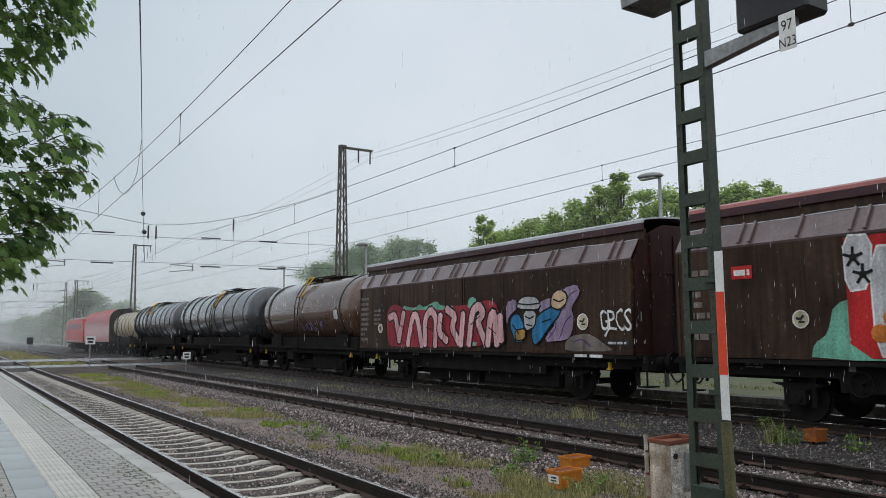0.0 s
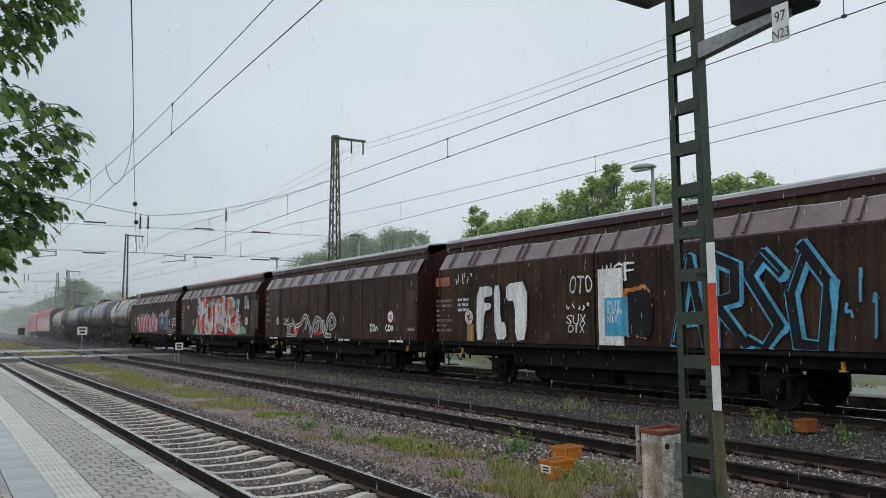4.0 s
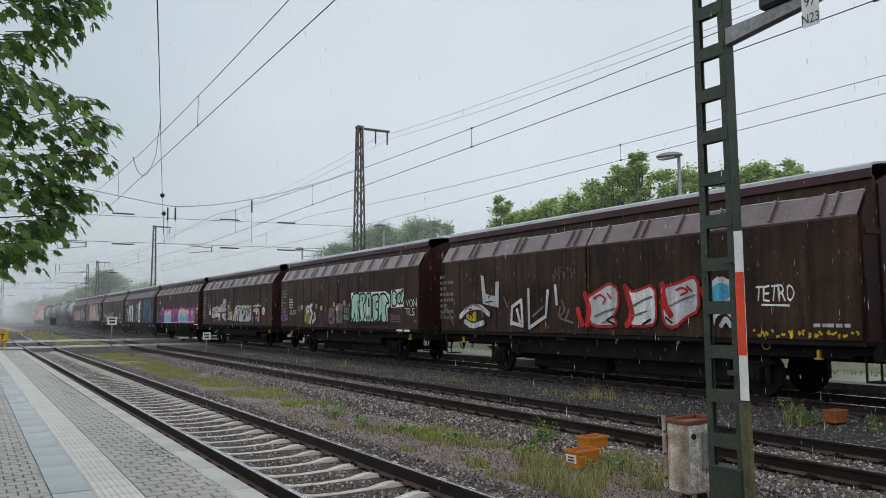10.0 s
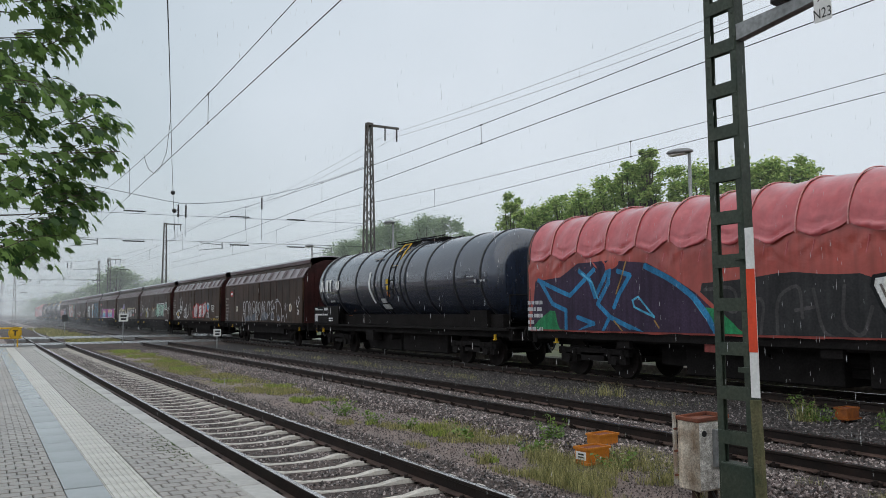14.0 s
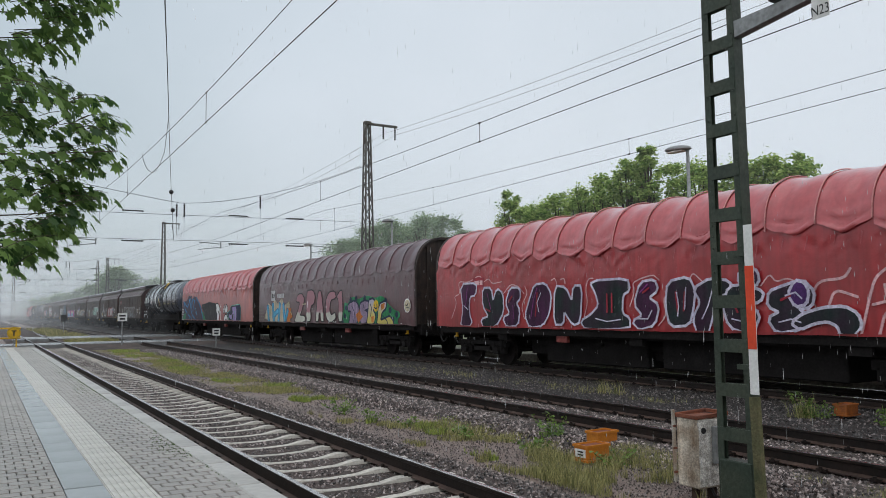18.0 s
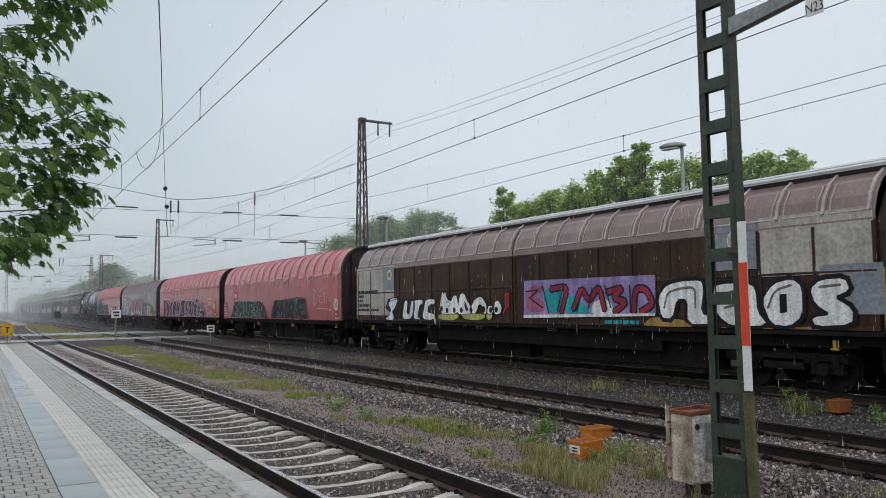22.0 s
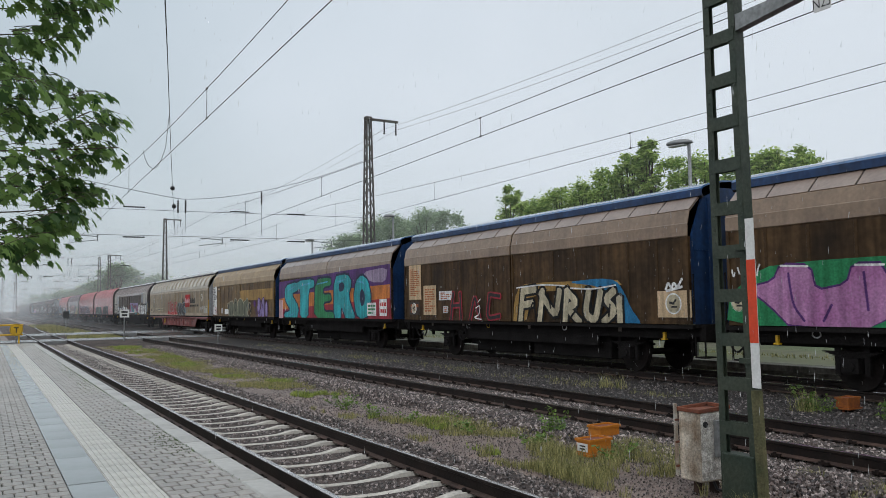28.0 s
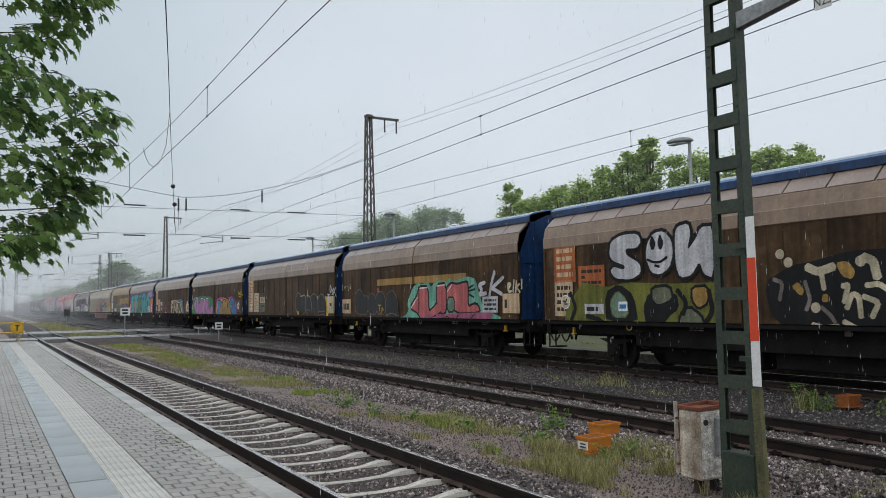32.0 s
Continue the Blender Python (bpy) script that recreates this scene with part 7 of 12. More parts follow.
class Wall:
    """Collects flat shapes on a wagon's side; u runs along the side from its leading end, z is height."""

    def __init__(self, wagon, name="graffiti", label="", proud=0.03, barrel=None):
        self.w, self.name, self.label, self.proud, self.barrel = wagon, name, label, proud, barrel
        self.v, self.f, self.m, self.mats, self.rise = [], [], [], [], 0.0
        self.serial, self.fan = 0, False
        self.half = HALF[wagon.name]

    def face(self, pts, colour):
        if self.barrel and len(pts) == 4:
            # follow the round of the barrel in short steps
            a, b, c, d = pts
            mix = lambda p, q, t: (p[0] + (q[0] - p[0]) * t, p[1] + (q[1] - p[1]) * t)
            steps = max(1, math.ceil(abs(d[1] - a[1]) / 0.09))
            for i in range(steps):
                self.patch([mix(a, d, i / steps), mix(b, c, i / steps), mix(b, c, (i + 1) / steps), mix(a, d, (i + 1) / steps)], colour)
            return self
        return self.patch(pts, colour)

    def patch(self, pts, colour):
        if colour not in self.mats:
            self.mats.append(colour)
        k = len(self.v)
        out = self.proud + self.rise + self.serial * 0.00003
        if not self.fan:
            self.serial += 1
        for u, z in pts:
            r = 1.43
            if self.barrel:
                r = math.sqrt(max(0.01, self.barrel[1] ** 2 - (z - self.barrel[0]) ** 2))
            if self.name == "graffiti" and not self.barrel:
                z = max(z, 1.205)
            self.v.append((-r - out, self.half - u, z))
        self.f.append(tuple(range(k, k + len(pts))))
        self.m.append(self.mats.index(colour))
        return self

    def up(self):
        self.rise += 0.0012 + self.serial * 0.00003
        self.serial = 0
        return self

    def done(self):
        if not self.v:
            return None
        me = bpy.data.meshes.new(self.name)
        me.from_pydata(self.v, [], self.f)
        for c in self.mats:
            me.materials.append(P[c] if isinstance(c, str) else c)
        me.polygons.foreach_set("material_index", self.m)
        ob = part(self.name, me, None, self.w, self.label)
        if self.name == "inscription":
            ob["kind"] = "stuff"
        return ob

    # shapes
    @staticmethod
    def soften(pts, turns, closed=False):
        """Corners cut off, so that a line of few points bends."""
        for _ in range(int(turns)):
            ends = pts + pts[:1] if closed else pts
            soft = [] if closed else [pts[0]]
            for a, b in zip(ends, ends[1:]):
                soft += [(0.8 * a[0] + 0.2 * b[0], 0.8 * a[1] + 0.2 * b[1]), (0.2 * a[0] + 0.8 * b[0], 0.2 * a[1] + 0.8 * b[1])]
            pts = soft if closed else soft + [pts[-1]]
        return pts

    def shape(self, pts, colour, soft=0):
        """One filled patch of paint."""
        return self.face(self.soften(pts, soft, True), colour)

    def pen(self, paths, width, colour, soft=0):
        """Lines of a spray can, with round ends."""
        for p in paths:
            p = self.soften(p, 2 * soft)
            self.stroke(p, width, colour).joints((p[0], p[-1]), width / 2, colour)
        return self.up()

    def letter(self, paths, width, fill, line, edge):
        """Thick bent strokes of a letter with an outline."""
        return self.tangle([self.soften(p, 2) for p in paths], width, fill, line, edge)

    def outlined(self, patches, fill, line, edge):
        """Filled letter bodies with an outline round them."""
        patches = [self.soften(p, 1, True) for p in patches]
        for p in patches:
            self.stroke(p + p[:2], 2 * edge, line)
        self.up()
        for p in patches:
            self.face(p, fill)
        return self.up()

    def rect(self, u0, u1, z0, z1, colour):
        self.face([(u0, z0), (u1, z0), (u1, z1), (u0, z1)], colour)
        return self

    def ring(self, u, z, r, colour, n=20, squash=1.0):
        self.face([(u + r * math.cos(2 * math.pi * i / n) * squash, z + r * math.sin(2 * math.pi * i / n)) for i in range(n)], colour)
        return self

    def blob(self, u0, u1, z0, z1, colour, seed, rough=0.18, n=72):
        r = random.Random(seed)
        cu, cz, a, b = (u0 + u1) / 2, (z0 + z1) / 2, (u1 - u0) / 2, (z1 - z0) / 2
        ph = [r.uniform(0, 6.28) for _ in range(4)]
        rim = []
        for i in range(n):
            t = 2 * math.pi * i / n
            k = 1 - rough * 0.5 + rough * 0.45 * (math.sin(5 * t + ph[0]) + 0.6 * math.sin(11 * t + ph[1]) + 0.5 * math.sin(23 * t + ph[2]) + r.uniform(-0.35, 0.35))
            c, s = math.cos(t), math.sin(t)
            p = (abs(c) ** 6 + abs(s) ** 6) ** (1 / 6)
            rim.append((cu + a * c / p * k, max(1.22, cz + b * s / p * k)))
        self.fan = True
        for i in range(n):
            self.face([(cu, cz), rim[i], rim[(i + 1) % n]], colour)
        self.fan = False
        self.serial += 1
        return self

    def field(self, u0, u1, z0, z1, colour, seed):
        """A sprayed ground with a straight foot and an uneven top."""
        n = max(4, int((u1 - u0) / 0.12))
        top = [z1 - 0.10 + 0.16 * noise.noise((i * 0.21, seed, 0)) + 0.05 * noise.noise((i * 0.9, seed, 5)) for i in range(n + 1)]
        self.fan = True
        for i in range(n):
            a, b = u0 + (u1 - u0) * i / n, u0 + (u1 - u0) * (i + 1) / n
            self.face([(a, z0), (b, z0), (b, top[i + 1]), (a, top[i])], colour)
        self.fan = False
        self.serial += 1
        return self

    def stroke(self, pts, width, colour):
        for (ua, za), (ub, zb) in zip(pts, pts[1:]):
            d = math.hypot(ub - ua, zb - za) or 1e-6
            nx, nz = -(zb - za) / d * width / 2, (ub - ua) / d * width / 2
            ex, ez = (ub - ua) / d * width * 0.3, (zb - za) / d * width * 0.3
            self.face([(ua + nx - ex, za + nz - ez), (ua - nx - ex, za - nz - ez), (ub - nx + ex, zb - nz + ez), (ub + nx + ex, zb + nz + ez)], colour)
        return self

    def wild(self, u0, u1, z0, z1, n, fill, line, seed, fat=0.36, edge=0.06):
        """Angular letter-like forms of thick strokes with an outline."""
        r = random.Random(seed)
        cw, h = (u1 - u0) / n, z1 - z0
        kinds = [[[(0.1, 0), (0.15, 1), (0.9, 0.95)], [(0.15, 0.5), (0.7, 0.5)]], [[(0.05, 0), (0.45, 1), (0.95, 0)], [(0.25, 0.35), (0.8, 0.3)]], [[(0.9, 0.85), (0.5, 1.0), (0.1, 0.75), (0.8, 0.35), (0.5, 0.0), (0.05, 0.12)]],
                 [[(0.1, 1), (0.12, 0.05), (0.9, 0.1)], [(0.9, 0.1), (1.0, 0.3)]], [[(0.1, 0), (0.12, 1), (0.8, 0.85), (0.75, 0.55), (0.2, 0.48), (0.95, 0)]], [[(0.5, 1.0), (0.1, 0.6), (0.2, 0.05), (0.8, 0.05), (0.92, 0.6), (0.5, 1.0)]],
                 [[(0.1, 0.0), (0.15, 1.0), (0.85, 0.0), (0.9, 1.0)]], [[(0.15, 0.9), (0.2, 0.2), (0.5, 0.0), (0.85, 0.2), (0.9, 1.0)]]]
        shapes = []
        for i in range(n):
            w = min(cw, h) * fat * 0.62 * r.uniform(0.85, 1.15)
            lean, dz = r.gauss(0, 0.08), r.uniform(-0.06, 0.06) * h
            for line_ in r.choice(kinds):
                pts = [(u0 + cw * (i + 0.5 + (x - 0.5) * 1.0 + lean * (y - 0.5)) + r.gauss(0, 0.03 * cw), z0 + w / 2 + (h - w) * max(0, min(1, y + r.gauss(0, 0.04))) + dz) for x, y in line_]
                shapes.append((pts, w))
        if line:
            for pts, w in shapes:
                self.stroke([(u + 0.7 * edge, z - 0.6 * edge) for u, z in pts], w + 2 * edge, line).joints([(u + 0.7 * edge, z - 0.6 * edge) for u, z in pts], w / 2 + edge, line)
            self.up()
        for pts, w in shapes:
            self.stroke(pts, w, fill)
            self.joints(pts[1:-1], w / 2, fill)
        self.up()
        if line:
            for pts, w in shapes:
                if r.random() < 0.7:
                    self.stroke([(u - w * 0.22, z + w * 0.12) for u, z in pts[:2]], max(0.02, w * 0.12), line)
        return self.up()

    def tangle(self, paths, width, fill, line, edge):
        """Thick bent strokes with an outline."""
        for p in paths:
            self.stroke(p, width + 2 * edge, line).joints(p, width / 2 + edge, line)
        self.up()
        for p in paths:
            self.stroke(p, width, fill).joints(p, width / 2, fill)
        return self.up()

    def blocks(self, u0, u1, z0, z1, n, colour):
        """Lettering kept as plain upright blocks."""
        w = (u1 - u0) / n
        for i in range(n):
            top = z1 if i % 3 == 0 else z0 + 0.72 * (z1 - z0)
            self.rect(u0 + w * (i + 0.1), u0 + w * (i + 0.82), z0, top, colour)
        return self

    def joints(self, pts, r, colour):
        for u, z in pts:
            self.ring(u, z, r, colour, 14)
        return self

    def letter_r(self, u0, u1, z0, z1, colour, width):
        w, h = u1 - u0, z1 - z0
        pts = [(u0 + w * x, z0 + h * y) for x, y in ((0.1, 0.0), (0.1, 1.0), (0.7, 1.0), (0.88, 0.78), (0.7, 0.52), (0.1, 0.5), (0.45, 0.5), (0.9, 0.0))]
        return self.stroke(pts, width, colour)

    def star(self, u, z, r, colour):
        for k in range(5):
            a = math.pi / 2 + k * 2.513
            self.stroke([(u - 0.3 * r * math.cos(a), z - 0.3 * r * math.sin(a)), (u + r * math.cos(a), z + r * math.sin(a))], r * 0.32, colour)
        return self

    def scrawl(self, u0, u1, z0, z1, n, width, colour, seed):
        """A handwritten tag that cannot be read."""
        r = random.Random(seed)
        cw, h = (u1 - u0) / n, z1 - z0
        for i in range(n):
            key = [(u0 + cw * (i + r.uniform(0.0, 1.0)), z0 + h * r.random()) for _ in range(4)]
            pts = []
            for a, b, c in zip(key, key[1:], key[2:]):
                for t in range(5):
                    t /= 5
                    pts.append(((1 - t) ** 2 * (a[0] + b[0]) / 2 + 2 * t * (1 - t) * b[0] + t * t * (b[0] + c[0]) / 2, (1 - t) ** 2 * (a[1] + b[1]) / 2 + 2 * t * (1 - t) * b[1] + t * t * (b[1] + c[1]) / 2))
            self.stroke(pts, width, colour)
        return self

    def word(self, text, u0, u1, z0, z1, fill, line=None, seed=1, edge=0.05, fat=0.02, tilt=3.0, gap=1.0):
        """Letters stretched over a box, each a little turned."""
        r = random.Random(seed)
        rows = []
        n = len(text)
        cw = (u1 - u0) / n
        for i, ch in enumerate(text):
            if ch == " ":
                continue
            a = radians(r.uniform(-tilt, tilt))
            rows.append((ch, u0 + cw * (i + 0.5), cw * gap * r.uniform(0.94, 1.06), z0 + r.uniform(0, 0.05) * (z1 - z0), z1 - r.uniform(0, 0.05) * (z1 - z0), a))
        for colour, off in ((line, edge), (fill, 0.0)):
            if not colour:
                continue
            for ch, cu, w, a0, a1, ang in rows:
                c = bpy.data.curves.new("glyph", "FONT")
                c.body, c.size, c.resolution_u = ch, 1.0, 2
                scale = min(w / 0.65, (a1 - a0) / 0.72)
                c.offset = min(fat, 0.03) + min(0.05, 0.7 * off / max(scale, 0.05))
                tmp = bpy.data.objects.new("glyph", c)
                me = bpy.data.meshes.new_from_object(tmp)
                c0 = bpy.data.curves.new("glyph", "FONT")
                c0.body, c0.size, c0.resolution_u = ch, 1.0, 2
                tmp0 = bpy.data.objects.new("glyph", c0)
                m0 = bpy.data.meshes.new_from_object(tmp0)
                xs, zs = [v.co.x for v in m0.vertices], [v.co.y for v in m0.vertices]
                if xs:
                    cx, cz = (min(xs) + max(xs)) / 2, (min(zs) + max(zs)) / 2
                    sx, sz = w * 0.92 / max(max(xs) - min(xs), 0.28), (a1 - a0) / (max(zs) - min(zs))
                    q = (a0 + a1) / 2
                    co, si = math.cos(ang), math.sin(ang)
                    self.fan = True
                    for p in me.polygons:
                        pts = []
                        for vi in p.vertices:
                            x, z = (me.vertices[vi].co.x - cx) * sx, (me.vertices[vi].co.y - cz) * sz
                            x += 0.045 * (a1 - a0) * math.sin(5.0 * z / (a1 - a0) + cu * 3)
                            z *= 1 + 0.10 * math.sin(3.0 * x / w + cu * 5)
                            pts.append((cu + x * co - z * si, q + x * si + z * co))
                        self.face(pts, colour)
                    self.fan = False
                    self.serial += 1
                for ob, data in ((tmp, c), (tmp0, c0)):
                    bpy.data.objects.remove(ob)
                    bpy.data.curves.remove(data)
                bpy.data.meshes.remove(me)
                bpy.data.meshes.remove(m0)
            self.up()
        return self

    def bars(self, u0, u1, z0, z1, n, colour, seed=0):
        """Small writing that cannot be read, line by line."""
        r = random.Random(seed)
        h = (z1 - z0) / n
        for i in range(n):
            u = u0
            while u < u1 - 0.04:
                b = min(u1, u + r.uniform(0.08, 0.3))
                self.rect(u, b, z0 + h * (i + 0.2), z0 + h * (i + 0.75), colour)
                u = b + 0.04
                if r.random() < 0.15:
                    break
        return self


def spray(wagon, label="sprayed graffiti", proud=0.03):
    return Wall(wagon, "graffiti", label, proud)


def brake_disc(wagon, u, z, r=0.24, ring="white", proud=0.034):
    r *= 0.86
    d = Wall(wagon, "brake_dial", "round white brake dial", proud)
    d.ring(u, z, r, ring).up().ring(u, z, r * 0.86, "white" if ring != "white" else "cream").up()
    d.stroke([(u - r * 0.45, z + r * 0.1), (u, z), (u + r * 0.3, z + r * 0.35)], 0.05, "dark").stroke([(u - r * 0.2, z - r * 0.3), (u + r * 0.4, z - r * 0.3)], 0.04, "dark")
    return d.done()


def marks(wagon, u0, u1, z0, z1, n, colour="ghost", seed=0, proud=0.022):
    return Wall(wagon, "inscription", "lines of small white lettering", proud).bars(u0, u1, z0, z1, n, colour, seed).done()


def plate(wagon, u0, u1, z0, z1, colour, label, inner=None, n=3, seed=0, proud=0.024):
    p = Wall(wagon, "plate", label, proud).rect(u0, u1, z0, z1, colour).up()
    if inner:
        m = 0.12 * (u1 - u0)
        p.bars(u0 + m, u1 - m, z0 + 0.1 * (z1 - z0), z1 - 0.1 * (z1 - z0), n, inner, seed)
    return p.done()

# brown vans
g = spray(H1, "pink, crimson and black lettering", 0.034)
g.shape([(2.34, 1.55), (2.25, 2.36), (2.51, 2.69), (2.93, 2.78), (3.41, 2.62), (7.83, 2.57), (8.47, 2.71), (8.86, 2.61), (9.07, 2.28), (9.31, 2.20), (9.21, 1.36), (2.51, 1.26)], "crimson", 1).shape([(3.41, 2.53), (3.49, 2.70), (3.73, 2.65), (4.30, 2.58), (4.57, 2.72), (4.86, 2.58), (5.65, 2.79), (5.92, 2.60), (6.58, 2.61), (6.68, 2.47)], "mint", 1).shape([(7.40, 2.50), (7.53, 2.78), (7.77, 2.82), (7.98, 2.66), (7.83, 2.48)], "mint", 1).shape([(7.29, 1.36), (7.32, 1.46), (7.92, 1.46), (7.86, 1.36)], "mint", 0).up().letter([[(2.51, 2.31), (2.92, 2.40), (3.17, 1.52)], [(3.17, 1.52), (3.49, 2.41)], [(3.80, 1.40), (4.11, 2.32), (4.42, 2.35), (4.71, 1.37)], [(4.92, 1.41), (4.93, 2.19), (5.29, 2.51), (5.64, 2.24), (5.56, 1.38)]], 0.24, "pink", "black", 0.06)
g.letter([[(5.91, 2.27), (5.81, 1.77), (6.24, 1.52)], [(6.32, 2.48), (6.77, 2.26), (6.57, 1.91), (6.95, 1.47)], [(7.07, 1.42), (7.21, 2.28)], [(7.51, 1.43), (7.70, 2.37), (8.06, 2.56), (8.29, 2.32), (7.97, 2.06), (8.39, 1.43)]], 0.24, "pink", "black", 0.06).letter([[(8.50, 1.43), (8.63, 2.18), (8.83, 2.34), (8.94, 1.44)], [(9.12, 2.17), (9.16, 1.56)]], 0.24, "pink", "black", 0.06).pen([[(2.92, 1.55), (3.33, 2.14), (3.57, 1.46)], [(3.96, 1.56), (4.26, 2.03), (4.56, 1.48)], [(5.14, 1.56), (5.36, 2.29), (5.49, 1.56)], [(6.05, 2.00), (6.24, 1.65)], [(6.45, 2.26), (6.70, 1.56)], [(7.26, 1.56), (7.40, 2.16)], [(7.75, 1.56), (7.96, 1.98), (8.10, 1.56)], [(8.67, 1.56), (8.79, 2.05)]], 0.03, "crimson", 1)
g.pen([[(2.68, 2.05), (3.01, 1.75), (2.84, 1.36)], [(3.41, 2.04), (3.65, 1.75)], [(4.11, 2.13), (4.30, 1.56)], [(5.04, 1.93), (5.50, 1.83)], [(5.91, 2.10), (6.18, 1.91), (6.04, 1.45)], [(6.83, 2.08), (6.76, 1.56)], [(7.64, 1.98), (8.12, 2.23)], [(8.57, 1.89), (8.90, 1.72)]], 0.03, "black", 1).done()
g = spray(H1, "blue, grey and lilac painted shapes", 0.034)
g.shape([(9.38, 2.59), (9.82, 2.66), (9.92, 2.42), (9.50, 2.19), (9.39, 1.91)], "lilac", 1).shape([(10.71, 2.47), (11.19, 2.63), (11.50, 2.59), (11.87, 2.86), (12.34, 2.94), (12.48, 2.72), (12.11, 2.35), (12.21, 2.10), (12.13, 1.71), (11.91, 1.53), (10.96, 1.48), (11.55, 2.00), (11.16, 1.94)], "lilac", 1).shape([(11.86, 1.48), (12.08, 1.64), (12.71, 1.71), (13.06, 1.57), (13.29, 1.44), (13.62, 1.28), (11.86, 1.25)], "ghost", 1).up().pen([[(11.20, 1.57), (11.55, 1.86), (11.44, 2.15), (11.89, 2.36)], [(11.65, 1.57), (11.88, 2.00), (12.10, 2.14)], [(11.90, 2.50), (12.12, 2.71), (12.34, 2.77)], [(10.97, 1.79), (11.32, 1.71)], [(12.19, 1.50), (12.50, 1.57), (12.80, 1.40)]], 0.03, "purple", 1)
g.outlined([[(9.57, 1.96), (9.66, 2.19), (9.96, 2.25), (10.16, 1.95), (10.15, 1.50), (9.79, 1.47)], [(10.61, 1.39), (10.50, 1.75), (10.75, 2.14), (11.04, 2.28), (11.57, 2.44), (11.72, 2.23), (11.16, 1.83), (10.92, 1.57)]], "blue", "black", 0.05).outlined([[(9.87, 2.40), (10.03, 2.65), (10.33, 2.71), (10.77, 2.66), (10.90, 2.46), (10.80, 2.35)], [(10.17, 2.32), (10.73, 2.30), (10.65, 1.90), (10.25, 1.78)]], "silver", "black", 0.05).outlined([[(9.80, 1.78), (10.23, 1.83), (10.22, 1.57), (9.84, 1.52)]], "gold", "black", 0.04).outlined([[(11.34, 2.42), (11.42, 2.71), (11.69, 2.83), (11.97, 2.70), (11.94, 2.48), (11.67, 2.32)]], "tan", "black", 0.05)
g.pen([[(10.26, 2.18), (10.46, 2.10), (10.63, 2.17)], [(10.31, 1.95), (10.55, 1.91)], [(9.90, 2.54), (10.40, 2.48), (10.86, 2.51)], [(11.46, 2.59), (11.68, 2.51), (11.86, 2.57)], [(9.70, 1.95), (9.95, 1.72)], [(10.98, 2.01), (11.33, 2.08)]], 0.04, "black", 1).done()
g = spray(H1, "white tag letters")
g.word("GPCS", 13.14, 14.20, 1.75, 2.28, "white", None, 2, fat=0.0)
g.stroke([(13.31, 1.64), (13.45, 1.83), (13.68, 1.80)], 0.06, "white").done()
brake_disc(H1, 12.53, 1.99)
brake_disc(H1, 1.78, 1.93, 0.2)
marks(H1, 0.14, 0.81, 1.45, 3.13, 9, "ghost", 1)
marks(H1, 1.24, 1.82, 2.03, 2.65, 4, "ghost", 2)
plate(H1, 13.30, 14.08, 1.41, 1.54, "dark", "dark label plate", "silver", 1)

g = spray(H2, "silver letters with white edges over red, mint and orange clouds", 0.034)
g.shape([(3.20, 1.19), (3.27, 1.49), (3.55, 1.67), (3.69, 2.21), (4.35, 2.33), (6.18, 3.14), (6.74, 3.24), (7.40, 3.26), (8.16, 3.26), (8.40, 3.14), (11.17, 2.97), (11.42, 3.14), (11.68, 3.12), (11.76, 2.93), (11.62, 2.77), (11.70, 2.37), (11.87, 2.14), (12.12, 1.91), (12.23, 1.68), (12.61, 1.67), (12.80, 1.49), (12.82, 1.28), (7.22, 1.23)], "mint", 1).up().shape([(3.95, 1.50), (3.94, 3.36), (5.90, 3.36), (9.44, 3.28), (10.61, 3.25), (11.03, 2.93), (11.21, 2.59), (11.83, 2.46), (11.99, 2.10), (11.89, 1.52), (11.65, 1.26), (7.35, 1.24), (4.33, 1.24)], "red", 0).up().shape([(5.89, 2.91), (6.18, 3.14), (6.79, 3.24), (7.27, 3.24), (7.39, 2.88), (6.73, 2.92), (6.23, 2.81)], "mint", 1).shape([(7.39, 2.88), (7.66, 3.18), (8.23, 3.24), (8.40, 3.02), (8.15, 2.85), (7.77, 2.74)], "mint", 1).shape([(5.85, 1.31), (6.33, 2.15), (6.65, 1.91), (6.53, 1.31)], "mint", 0).up()
g.outlined([[(3.94, 3.38), (4.43, 3.35), (4.35, 2.46), (3.96, 2.42)], [(4.39, 3.14), (5.12, 3.14), (5.82, 2.66), (5.76, 2.53), (4.86, 2.44), (4.90, 1.33), (4.43, 1.29)], [(5.44, 1.30), (5.40, 2.26), (5.76, 2.41), (5.83, 3.00), (6.06, 2.92), (6.10, 1.91), (6.70, 1.75), (6.62, 2.99), (7.00, 3.03), (7.04, 1.32)]], "silver", "white", 0.035).outlined([[(7.45, 2.98), (7.73, 2.96), (8.11, 2.24), (8.22, 2.90), (8.56, 2.92), (8.48, 1.88), (8.66, 1.51), (8.32, 1.45), (7.90, 1.97), (7.83, 1.33), (7.43, 1.32)], [(8.57, 3.34), (9.33, 3.31), (9.20, 2.68), (9.54, 2.30), (9.72, 1.35), (9.26, 1.34), (9.06, 1.95), (8.97, 1.43), (8.70, 1.42)]], "silver", "white", 0.035)
